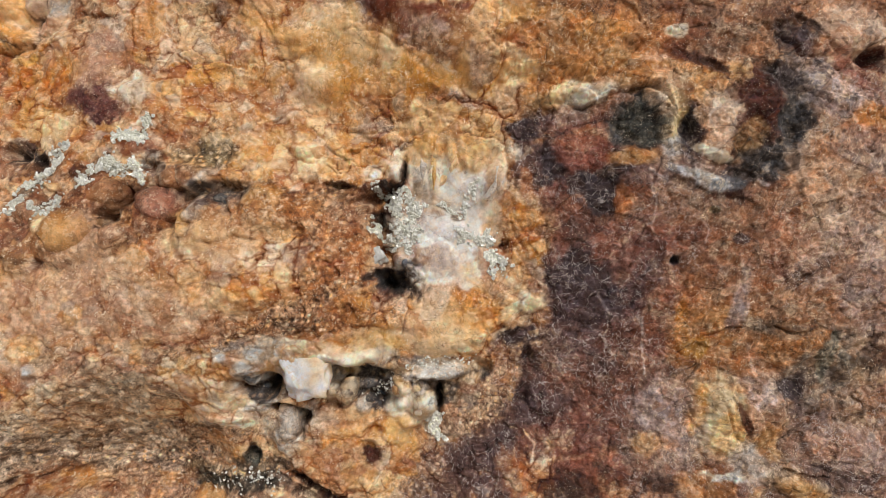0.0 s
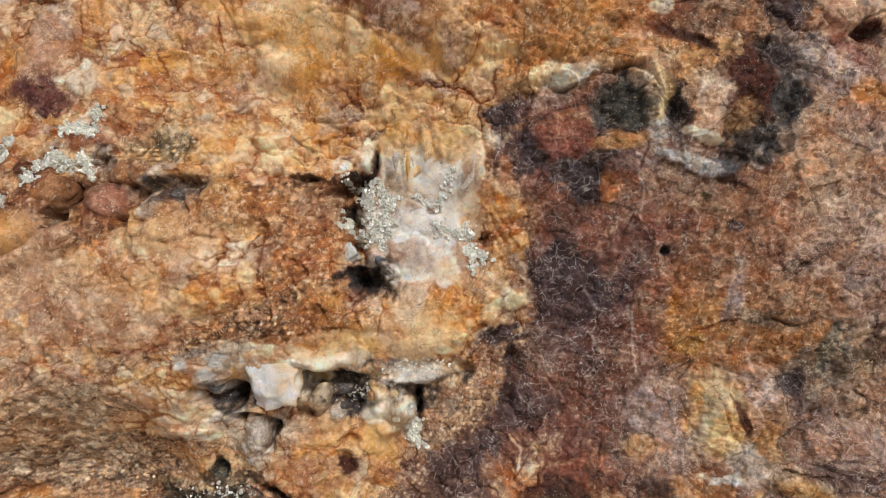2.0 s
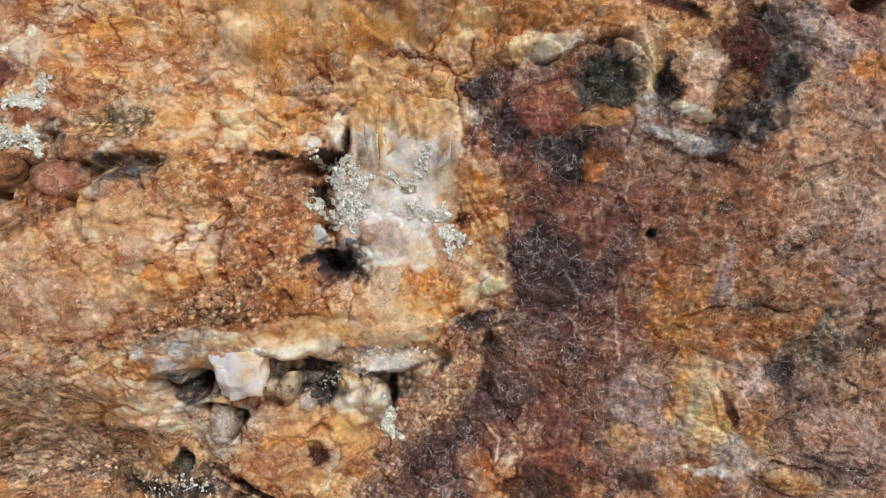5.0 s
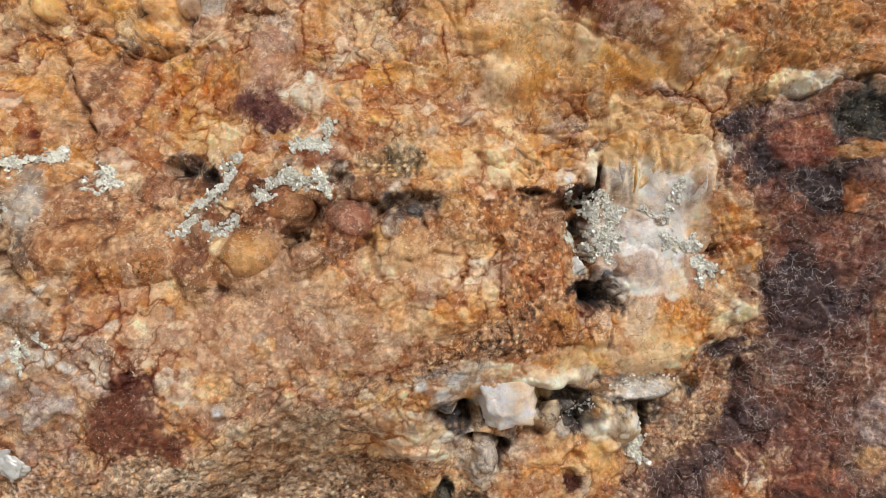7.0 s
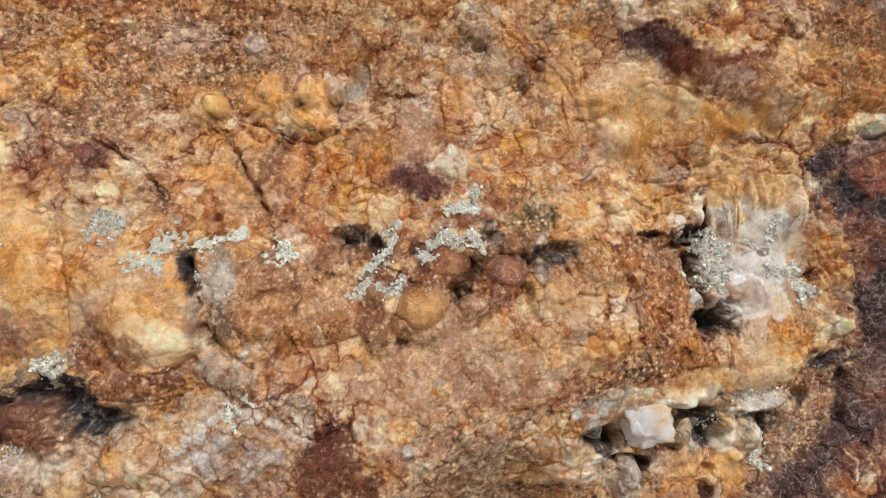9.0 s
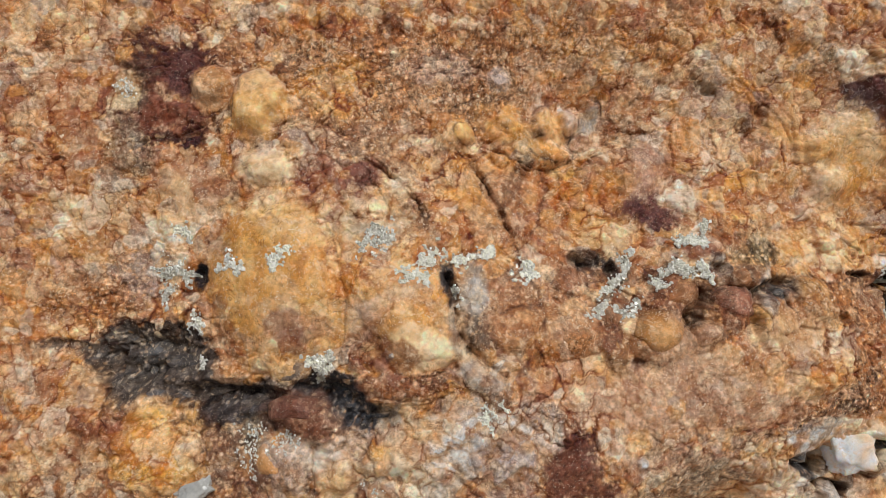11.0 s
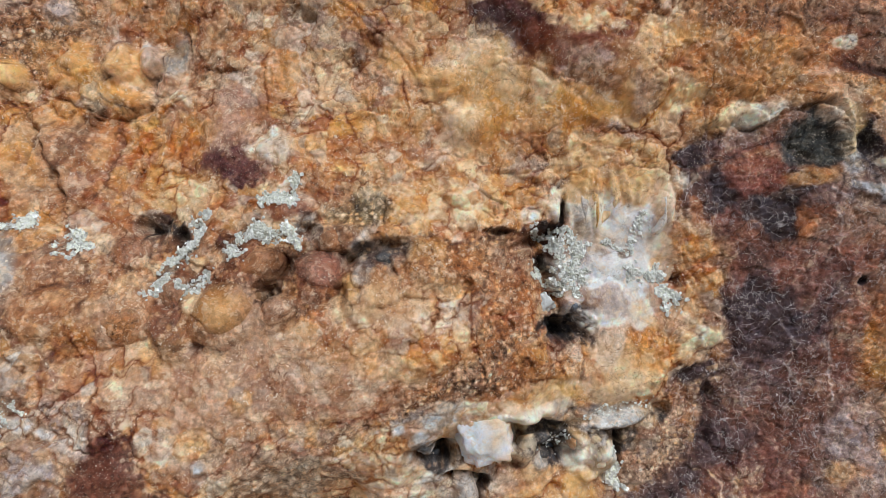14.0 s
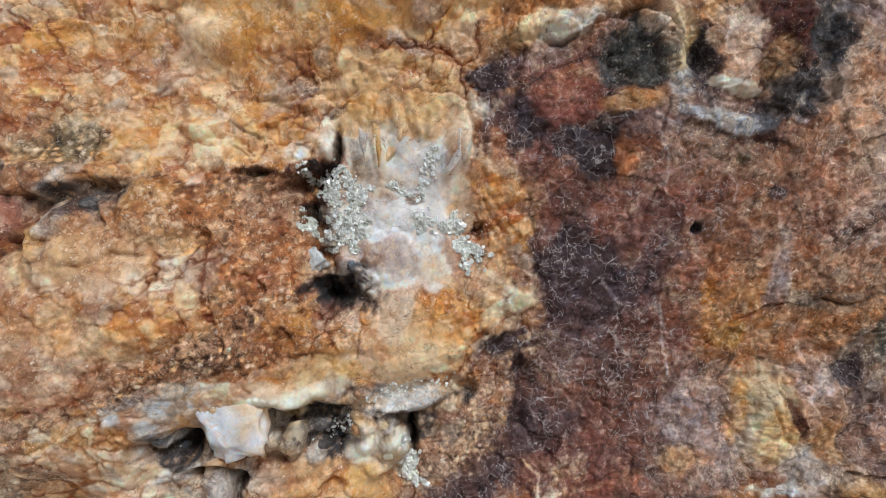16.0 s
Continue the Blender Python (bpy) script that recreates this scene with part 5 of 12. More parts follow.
lump(136.2, -70.1, 7.1, 9.4, -9, 2.1, "RUSTTAN", .7)
patch(132.6, -91.2, 8, 6.1, 2, "LILACGR", .5)
lump(146.9, -40.2, 11.6, 8.4, 0, 1.8, "RUSTTAN", .9)
patch(160.6, -45.9, 9.3, 9.3, 20, "GREYG", .7)
patch(145.8, -56.9, 7, 7, 1, "GREYD", .8)
lump(143.3, -95.2, 14.1, 5.6, -6, 1.8, "OLIVTAN", .8)
lump(159.1, 88.0, 8.3, 9.2, -19, 1.4, "PALEPK", .7)
lump(169.7, 85.0, 6.1, 7.9, 12, 1.4, "PALEPK", .8)
crack(0.8, 2.7, 1.8, 147.4, 84.3, 151.7, 77.6, 158.3, 75.4, 165.9, 78.1, 174.8, 81.6)
patch(-131.8, -17.4, 47.1, 19.3, -0, "TANPK", .35)
patch(-310.5, 44.1, 24.8, 24.8, -2, "CREAMOR", .4)
patch(-356.4, 62.3, 14.2, 14.2, -3, "PALE", .4)
patch(-372.6, 60.6, 14.3, 14.3, -3, "TANOR", .4)
grains(1300, 91, 0.7)
pit(-94.0, 94.5, 3.4, 2.2, 39, 4, "DKRUST", .8)
pit(-83.5, 59.6, 1.9, 2.4, 1, 2, "DKRUST", .7)
pit(-28.7, 77.0, 3.4, 1.4, 11, 3, "DKRUST", .8)
pit(-28.3, 68.8, 2.9, 5.3, 1, 2, "RUST", .8)
pit(32.7, 80.8, 2.3, 1.2, 6, 3, "DKRUST", .8)
pit(166.6, 74.6, 7.8, 3.2, 7, 9, "DKRUST", .9)
streak("LILACW", 1.17, .7, 133.7, 73.0, 144.5, 68.5, 153.5, 60.9, 158.1, 56.6)
streak("LILACW", 1.40, .6, 139.9, 64.0, 151.3, 64.2, 162.6, 57.6)
pit(125.0, 72.0, 5.2, 3, -31, 5, "UMBER", .9)
pit(134.5, 65.2, 5.2, 5.7, -0, 5, "UMBER", .9)
pit(121.1, 49.7, 5.1, 4.3, -1, 4, "DKRED", .8)
pit(135.1, 47.3, 5.6, 7.4, -0, 5, "CHAR", .9)
pit(116.0, 29.9, 4.3, 3, -1, 4, "CHAR", .8)
pit(122.7, 24.5, 6.5, 2.6, 10, 4, "UMBER", .8)
pit(139.8, 57.3, 2.2, 6.6, -0, 4, "UMBER", .8)
pit(130.0, 33.2, 7.5, 3.2, -0, 3, "CHAR", .8)
pit(78.2, 51.1, 9.1, 6.5, -3, 6, "CHAR", .9)
pit(97.4, 45.8, 3, 6.4, 8, 6, "CHAR", .9)
streak("LILACW", 1.17, .7, 92.7, 42.6, 101.1, 33.5, 109.7, 26.8, 114.1, 24.5)
streak("LILACW", 0.93, .6, 82.2, 31.7, 90.9, 24.9, 103.6, 21.3)
pit(44.5, 37.6, 5, 5, -2, 2, "DKPLUM", .8)
pit(57.0, 23.5, 5.6, 5.6, -1, 2, "CHARPL", .8)
pit(93.4, -4.3, 2.2, 2.2, 0, 5, "BLACKB", .9)
pit(117.6, 5.8, 4.4, 2.6, 30, 3, "CHAR", .7)
pit(116.5, -5.4, 2.2, 3.1, 0, 3, "CHAR", .7)
pit(135.4, -5.4, 2.2, 4.4, 0, 3, "UMBER", .7)
pit(136.7, 13.5, 3.5, 1.5, 20, 3, "CHAR", .7)
pit(142.5, -55.8, 5.9, 7, -19, 6, "CHAR", .85)
pit(152.1, -49.6, 7, 4.7, 1, 4, "GREY", .7)
pit(160.1, -57.7, 5.9, 8.2, 31, 5, "GREY", .8)
crack(0.8, 2.2, 1.4, 121.8, -61.2, 125.2, -70.6, 128.2, -82.0)
crack(0.8, 2.2, 1.8, 137.0, -84.0, 145.9, -74.4, 157.0, -62.5)
pit(168.7, -69.1, 3.7, 2.3, 1, 3, "UMBER", .8)
crack(0.6, 1.8, 1.4, 139.2, -91.0, 156.5, -93.5, 158.3, -99.0)
pit(78.1, -86.6, 3.4, 1.9, 2, 3, "BLACKB", .8)
streak("PALEPK", 1.17, .8, 107.9, -94.6, 112.9, -96.8)
streak("WHITEQ", 1.40, .9, 113.4, -96.7, 119.1, -96.3, 123.6, -94.6)
pit(35.6, -63.6, 4.5, 5.5, -19, 4, "CHARPL", .9)
pit(40.3, -48.6, 3.5, 6.2, 11, 3, "UMBER", .8)
pit(29.4, -38.8, 6.4, 4.4, 21, 4, "DKPLUM", .9)
crack(0.6, 1.8, 2.2, 42.8, 12.1, 43.6, -2.1, 45.5, -14.1, 48.1, -28.6, 42.5, -38.6, 35.5, -48.7)
pit(29.1, 1.4, 3.3, 2.8, 20, 5, "UMBER", .7)
crack(0.8, 2.7, 1.8, 26.8, 26.5, 29.1, 9.8, 34.8, 0.2, 39.8, -14.1)
crack(0.6, 2.2, 1.4, -8.3, -28.7, -9.7, -38.5, -12.2, -48.5)
crack(0.6, 2.2, 1.8, -14.4, 34.1, -16.3, 29.2, -17.9, 24.3)
crack(0.8, 2.2, 1.8, -19.4, 48.6, -12.4, 48.5, -5.4, 50.7)
crack(0.6, 1.8, 1.4, 15.2, 53.6, 14.4, 47.9, 13.0, 40.9)
crack(0.6, 1.8, 1.4, -1.2, 56.4, 15.1, 57.1, 26.7, 59.0, 35.8, 58.6)
crack(0.6, 1.8, 1.8, 36.1, 71.1, 36.6, 63.0, 34.8, 57.6)
crack(0.6, 1.8, 1.4, 49.4, 61.4, 63.1, 58.6, 76.3, 63.8, 86.8, 63.2, 92.9, 57.2)
crack(0.5, 1.4, 0.9, 47.1, 61.4, 45.2, 52.5, 41.0, 47.1)
crack(0.8, 2.2, 1.8, -45.0, 101.7, -43.0, 88.5, -39.3, 79.4)
crack(0.5, 1.4, 1.4, -38.1, 48.7, -28.8, 49.9, -19.5, 52.1)
pit(-23.8, 9.8, 5.6, 17.6, -5, 20, "CHAR", .95)
pit(-19.5, -11.9, 9.5, 8.1, 20, 22, "CHARB", .97)
pit(-29.6, 21.7, 7, 3.3, 31, 10, "UMBER", .9)
pit(-11.8, -19.0, 6.3, 3.4, -21, 12, "CHARB", .9)
pit(-21.5, 23.0, 4.3, 4.3, 1, 14, "CHAR", .95)
pit(-43.5, 26.4, 3.7, 1.8, 1, 6, "CHAR", .8)
pit(-50.4, 23.8, 3.2, 2.3, 1, 4, "UMBER", .7)
pit(-112.4, 19.2, 37.9, 9.8, -4, 8, "UMBER", .85)
pit(-42.4, 21.5, 20.7, 5.5, 1, 7, "UMBER", .7)
pit(-132.5, 11.2, 5.8, 5.3, -20, 14, "UMBER", .95)
pit(-128.1, 20.4, 6.8, 4.1, 20, 12, "DKRUST", .95)
pit(-98.7, 21.6, 5.8, 2.7, 21, 10, "UMBER", .95)
pit(-86.8, 20.6, 6.2, 5.3, -19, 10, "GREYBL", .95)
pit(-116.2, 31.9, 5.1, 3.7, -20, 8, "GREYBL", .9)
pit(-105.0, 10.2, 2.2, 4.8, 30, 9, "UMBER", .9)
pit(-59.2, 8.2, 2.7, 4, 20, 6, "UMBER", .8)
pit(-163.2, 34.7, 3.3, 3.8, -0, 9, "BLACKB", .9)
pit(-165.8, 7.9, 4.5, 3.1, -0, 4, "RUST", .9)
pit(-157.3, -5.3, 3.1, 2.2, 0, 5, "UMBER", .8)
crack(0.5, 1.4, 0.9, -167.4, -32.1, -157.1, -34.4, -151.2, -39.0, -143.2, -43.6, -139.8, -48.3)
crack(0.6, 1.8, 1.8, -162.6, -83.7, -156.7, -87.0, -155.0, -93.4)
crack(0.6, 1.8, 1.4, -127.2, -65.0, -118.7, -62.5)
crack(0.6, 1.8, 1.8, -176.9, -94.5, -170.8, -91.6)
pit(-175.3, -93.1, 4.5, 1.8, 17, 3, "UMBER", .8)
pit(-97.8, -107.5, 14.3, 6.7, -5, 8, "CHARG", .9)
pit(-74.3, -101.0, 7.3, 4.8, -14, 7, "CHAR", .85)
# Hollow left of and under the white block, its cast shade painted in.
pit(-71.1, -56.3, 7, 7.9, -33, 16, "CHARB", .97)
pit(-81.5, -51.8, 3.2, 2.7, -3, 4, "GREY", .8)
pit(-66.3, -68.5, 6.7, 2.9, -4, 16, "BLACKB", .95)
pit(-60.9, -77.5, 2.9, 5.8, 6, 14, "CHAR", .9)
pit(-80.5, -88.9, 3.3, 5.3, -4, 8, "CHARG", .9)
pit(-32.5, -51.6, 15.1, 4.4, -3, 16, "CHARB", .97)
pit(-23.0, -61.2, 9, 6, -2, 14, "CHARG", .95)
pit(-44.1, -49.6, 4.3, 3.4, -3, 14, "CHAR", .95)
pit(-45.6, -64.1, 4.4, 3.9, -3, 10, "CHAR", .9)
pit(13.5, -52.7, 7, 4.5, 10, 10, "CHAR", .95)
pit(-2.3, -66.7, 3, 7.6, -16, 10, "CHAR", .95)
pit(-15.8, -48.4, 9.9, 2.5, -2, 8, "GREY", .9)
crack(1, 3.6, 2.2, -71.4, -94.4, -59.4, -102.2, -45.7, -108.6, -35.7, -111.2)
pit(-55.9, -109.8, 12.2, 2.9, -29, 6, "UMBER", .8)
pit(-32.7, -86.7, 4.5, 5, 17, 3, "UMBER", .95)
pit(-351.2, 106.2, 14.4, 7.2, 6, 5, "DKRUST", .95)
crack(0.7, 2.2, 2.2, -366.9, 100.8, -348.9, 102.7, -335.5, 108.2, -326.7, 117.7)
crack(0.7, 2.2, 1.8, -305.2, 99.7, -302.8, 87.6, -306.2, 77.2)
crack(0.6, 1.6, 1.8, -287.4, 104.3, -284.9, 92.1, -271.7, 88.5, -258.5, 80.3, -245.1, 65.8)
crack(0.6, 1.8, 1.8, -214.8, 100.9, -207.7, 92.1, -198.6, 84.2, -186.2, 82.7, -175.5, 89.3, -161.4, 94.7, -143.7, 98.3)
crack(0.7, 1.6, 1.8, -240.8, 96.5, -227.0, 92.2, -215.7, 77.3, -211.2, 61.7, -201.8, 48.7, -188.1, 40.8, -179.5, 33.3)
pit(-245.2, 63.5, 2.3, 4.7, 20, 5, "UMBER", .8)
crack(0.7, 2.2, 1.8, -258.5, 77.9, -247.1, 68.2, -244.9, 58.4, -249.1, 53.6)
pit(-110.3, 113.8, 3.6, 2.5, -23, 6, "BLACKB", .95)
pit(-115.1, 119.1, 3.6, 3.6, -43, 3, "UMBER", .8)
pit(-89.2, 99.4, 3.1, 7.7, -22, 4, "DKRUST", .8)
crack(0.7, 1.8, 1.4, -335.1, 70.4, -338.5, 54.6, -339.8, 40.9)
crack(0.7, 1.8, 1.8, -282.1, 65.8, -280.0, 42.8, -273.8, 20.1, -280.6, 7.2)
crack(0.9, 3.6, 2.7, -244.9, 41.8, -236.1, 32.4, -231.8, 16.3, -233.0, 3.1, -236.3, -7.6)
pit(-236.1, 35.8, 2.7, 2.3, -2, 8, "UMBER", .9)
pit(-235.0, 28.9, 2.3, 5.9, -17, 9, "GREYBR", .9)
pit(-229.6, 11.8, 5.8, 8.9, -2, 8, "GREYBR", .85)
crack(0.6, 2.2, 1.4, -230.7, 5.2, -223.1, -1.7, -216.6, -12.8)
pit(-177.4, 7.3, 3.2, 4.1, -2, 6, "RUST", .8)
pit(-177.8, 39.4, 6.3, 3.4, -32, 10, "UMBER", .9)
pit(-171.9, 34.1, 5.2, 3.3, -37, 9, "CHAR", .9)
pit(-341.5, 39.8, 3.3, 5.1, -3, 9, "BLACKB", .95)
pit(-360.3, 8.5, 21.1, 9.4, -2, 24, "CHAR", .97)
pit(-329.4, -10.9, 27.4, 6.4, -7, 20, "CHARW", .97)
pit(-286.0, -12.5, 15.2, 8.7, -27, 24, "CHARB", .97)
pit(-268.0, -21.5, 10.8, 4.7, 8, 18, "CHARB", .97)
pit(-376.1, 1.6, 14.1, 9.4, -2, 14, "CHARW", .9)
pit(-255.8, -61.4, 4, 3.5, 47, 6, "DKRUST", .9)
crack(0.6, 2.2, 1.8, -288.5, -27.7, -282.0, -36.6, -275.7, -45.5, -273.8, -56.6)
crack(0.7, 2.2, 1.8, -259.7, -43.6, -248.1, -39.4, -237.2, -46.2, -228.3, -55.1)
mound(-115.3, 14.6, 9.3, 8.8, 0, 9, "RUSTB")
mound(-147.3, 3.4, 12.4, 10.1, -0, 10, "RUSTTAN")
mound(-99.3, 28.5, 6.8, 7.7, 1, 8, "OLIVBR")
mound(-138.3, 20.4, 10.3, 8.7, 20, 8, "RUSTB")
mound(-166.9, 1.2, 5.7, 11, 10, 6, "OLIVBR")
mound(-127.4, 3.5, 8.7, 5.2, 15, 6, "BROWN")
mound(-97.6, 9.1, 7, 10.9, -10, 8, "OLIVTAN")
mound(-104.9, 29.7, 4.5, 4.5, 0, 5, "RUST")
mound(-71.4, 16.2, 9.8, 11.1, 1, 7, "BROWNOCH")
mound(-88.2, 9.2, 3.5, 3.1, 0, 4, "GREYQ")
mound(-85.7, -109.9, 10.6, 9.6, -14, 7, "TANRUST")
mound(-100.3, -114.6, 11.9, 6.2, -5, 5, "OCHTAN")
mound(-67.2, -78.9, 6.3, 8.2, -4, 7, "GREYW")
mound(-13.2, -68.8, 6.6, 11.6, -22, 8, "PALE")
mound(-42.0, -60.3, 4.9, 6.3, 7, 5, "PALE")
mound(-73.9, -62.7, 3, 2.8, 16, 4, "GREYQ")
mound(-79.0, -58.8, 3.2, 2.3, -4, 4, "GREYW")
mound(-29.7, -54.1, 2.9, 3.4, -2, 4, "GREYBL")
mound(-23.1, -59.4, 4, 3.2, 18, 4, "GREYG")
mound(-34.9, -57.0, 2.9, 3.9, -13, 4, "GREYQ")
mound(-31.5, -66.7, 6, 2.5, 2, 4, "GREYD")
mound(-19.6, -15.5, 3.8, 2.8, 29, 5, "GREYBL")
mound(-15.8, -7.1, 5.2, 2.4, -40, 5, "GREYQ")
mound(-24.0, -19.0, 3.3, 2.8, -1, 4, "CHARL")
mound(-38.3, -46.4, 5.8, 3.8, -3, 5, "CREAM")
mound(-49.2, -48.5, 3.8, 6.2, -3, 4, "CREAM")
mound(-20.6, -63.9, 4.5, 6, -2, 5, "TANW")
mound(-335.2, 125.7, 9.1, 8.6, -3, 7, "PINKTAN")
mound(-316.4, 117.4, 11.4, 13.7, -2, 8, "OCHTAN")
mound(-230.2, 102.2, 9.9, 7.4, -27, 6, "OCHTAN")
mound(-205.9, 103.9, 7.6, 7.1, 1, 6, "AMBERP")
mound(-187.1, 106.6, 5.7, 9.8, -5, 6, "PALEPK")
mound(-176.0, 106.5, 5.7, 7.8, -1, 6, "GREYW")
mound(-206.4, 127.2, 5.1, 5.1, 2, 4, "PINKGREY")
mound(-351.4, -6.1, 11.7, 7, -11, 6, "GREYD")
mound(-336.6, -2.4, 9.2, 6.9, -1, 5, "CHARL")
mound(-368.6, 6.8, 8, 5.2, 8, 5, "GREY")
mound(-357.5, 3.0, 7, 5.6, -17, 5, "GREYD")
mound(-376.2, -2.9, 8, 4.7, -2, 5, "CHARL")
mound(-321.4, -14.9, 6.8, 4.1, -1, 5, "CHARW")
mound(-280.1, -19.0, 4.3, 3, 18, 4, "GREY")
mound(-296.7, -21.0, 11.4, 8.8, -27, 10, "RUSTB")
mound(-306.1, -3.3, 8.8, 5.7, -2, 8, "PINKGREY")
mound(-288.5, -27.7, 8.8, 5.7, 8, 7, "TANRUST")
mound(-273.8, -19.3, 3.5, 3.5, -2, 4, "GREYQ")
mound(-372.1, -11.5, 14.1, 6.1, -1, 5, "BROWN")
mound(-312.8, -37.9, 9, 11.3, 9, 7, "TANOR")
mound(-302.0, -40.4, 5.8, 11.2, -11, 6, "PALEPK")
mound(-159.3, -46.9, 2.6, 2.4, -1, 3, "GREYW")
mound(-203.6, -26.1, 2.2, 2, -3, 2.5, "OLIVTAN")
mound(-214.2, -41.5, 2.2, 1.8, -3, 2, "PINKGREY")
mound(-262.7, 3.7, 2.2, 2.2, -3, 3, "GREYW")
mound(3.2, 36.4, 2.2, 10.5, 5, 4, "CREAMOR")
mound(-3.0, 34.0, 2.4, 9.6, -5, 4, "CREAM")
mound(8.4, 39.8, 2.2, 8.1, 12, 3, "PALE")
mound(15.5, 38.5, 2.4, 8.1, -11, 3, "CREAM")
mound(-13.6, -6.5, 6.7, 2.6, -30, 3, "GREYQ")
mound(-16.9, -10.4, 4.8, 2.1, -40, 3, "GREYQ")
patch(-28.4, 77.9, 3.4, 1.2, 13, "DKRUST", .8, .2)
patch(61.4, 9.6, 14.9, 16.7, -0, "REDBR", .75, .25)
patch(70.5, 0.2, 5.9, 11.3, -0, "RUST", .6, .2)
patch(52.6, 16.6, 6.8, 5.9, -1, "RUST", .6, .2)
patch(60.4, -19.9, 15.4, 13.1, 1, "DKPLUM", .85, .2)
patch(59.1, -13.9, 9.3, 7, 1, "CHARPL", .7, .2)
patch(54.2, -35.9, 12, 9.6, -29, "PURPLE", .7, .3)
patch(96.6, -25.3, 7.8, 13.7, 1, "RUSTOR", .6, .3)
patch(89.0, -13.6, 6.8, 9, 1, "BRPK", .6, .3)
patch(106.8, -38.5, 13, 8.3, 1, "ORANGE", .6, .3)
patch(105.9, -27.6, 5.5, 5, 1, "OCHRE", .6, .3)
patch(144.9, -40.3, 13, 6.5, 1, "ORANGE", .65, .3)
patch(141.3, -27.3, 13.7, 6.9, 0, "TANB", .5, .3)
patch(91.2, -62.1, 9.1, 7.2, 2, "LILAC", .6, .3)
patch(77.6, -42.7, 11.8, 9.5, 2, "RUSTPL", .6, .3)
patch(58.0, -83.8, 19.7, 19.7, 2, "REDMAUVE", .55, .35)
patch(73.7, -69.9, 12.2, 9.7, 2, "RUSTPL", .6, .3)
patch(92.4, -81.4, 5.8, 4.3, 2, "ORANGE", .7, .2)
patch(151.3, -59.0, 13.1, 9.4, 21, "GREYBR", .6, .3)
patch(166.6, -83.0, 14, 11.7, -19, "LILAC", .6, .3)
patch(131.0, -68.1, 9.5, 11.8, 2, "BRPK", .6, .3)
patch(119.7, -70.8, 9.5, 14.2, 2, "GOLDP", .55, .3)
patch(116.7, -75.8, 5.7, 9.5, 2, "PALEY", .6, .2)
patch(106.3, -68.8, 4.8, 11.9, 2, "RUSTOR", .6, .3)
patch(116.4, -4.3, 13.2, 13.2, 0, "RUST", .4, .4)
streak("LILACW", 0.93, .7, 119.2, 5.8, 120.0, -6.5, 122.9, -18.1, 123.9, -31.1)
streak("LILACW", 0.58, .8, 83.3, -29.1, 83.5, -37.6, 85.4, -52.4)
streak("PALE", 0.93, .8, 107.9, -93.7, 111.3, -94.9, 115.6, -96.1, 122.7, -94.6)
streak("LILACW", 0.47, .8, 64.9, -18.6, 68.9, -28.2, 67.7, -37.9, 73.1, -45.3)
streak("LILACW", 0.47, .7, 71.2, -13.7, 77.6, -11.3, 81.2, -14.8)
patch(-38.1, 49.9, 7.1, 1.9, -9, "RUST", .6, .4)
patch(-18.4, 52.1, 9.6, 6.2, -19, "RUST", .5, .4)
patch(127.6, 53.0, 15.1, 19.4, -1, "UMBER", .7, .3)
patch(120.1, 48.6, 7.7, 10.7, -1, "DKRUST", .7, .2)
patch(122.5, 59.7, 6.5, 5.2, -1, "RUST", .6, .2)
patch(103.3, 75.1, 10.8, 3.5, -33, "DKRUST", .7, .25)
patch(136.5, 86.7, 15.6, 5.8, -35, "UMBER", .75, .25)
patch(145.0, 78.7, 11.2, 4, -25, "DKRUST", .6, .25)
patch(130.5, 93.8, 8.9, 3.6, -41, "RUSTB", .6, .3)
patch(35.1, 47.2, 5.6, 7.4, -2, "DKPLUM", .7, .2)
patch(45.2, 36.7, 5.5, 7.8, -2, "CHARPL", .7, .2)
patch(61.0, 26.8, 8.5, 12.1, 19, "CHARPL", .75, .2)
patch(59.0, 41.7, 9, 6.7, -2, "REDMAUVE", .7, .3)
patch(109.2, 17.0, 23.7, 15.1, -1, "RUST", .5, .4)
patch(89.2, 9.2, 17.5, 8.8, 10, "RUSTPL", .6, .3)
patch(165.0, 46.6, 9.1, 8.2, 1, "RUSTOR", .6, .3)
patch(105.3, 31.2, 9.4, 3.4, -31, "LILACW", .6, .2)
patch(115.1, 84.8, 13.1, 8.7, -2, "BROWN", .5, .4)
patch(60.0, 82.9, 29.2, 13.5, -5, "OCHRUST", .5, .4)
patch(63.9, 89.1, 9, 4.9, -5, "ORANGE", .6, .3)
patch(35.3, 84.8, 9.2, 6.9, 16, "RUSTOR", .5, .3)
patch(5.2, 80.4, 9.5, 11.9, -2, "AMBERP", .7, .3)
patch(1.6, 86.4, 8.1, 6.2, -2, "CREAMOR", .7, .3)
patch(23.5, 75.0, 7, 5.6, -3, "CREAM", .6, .2)
patch(79.3, -4.4, 9, 11.2, 0, "DKPLUM", .5, .3)
patch(129.2, 0.2, 13.2, 11, -0, "RUSTPL", .5, .3)
patch(-109.8, 34.3, 25.4, 10.4, 0, "OLIVBR", .6)
patch(-99.2, 38.8, 11.6, 6, 1, "OLIVE", .6)
patch(-33.1, 21.7, 14, 7.9, 1, "RUSTB", .6)
patch(-51.6, 22.6, 13.7, 5.9, 1, "RUST", .5)
patch(-42.6, 1.4, 13.7, 9.1, 0, "OCHRUST", .5)
patch(47.4, -53.4, 24.6, 17.2, 2, "MAUVE", .5)
patch(3.8, -98.4, 22.5, 11.2, 20, "DKPLUM", .6)
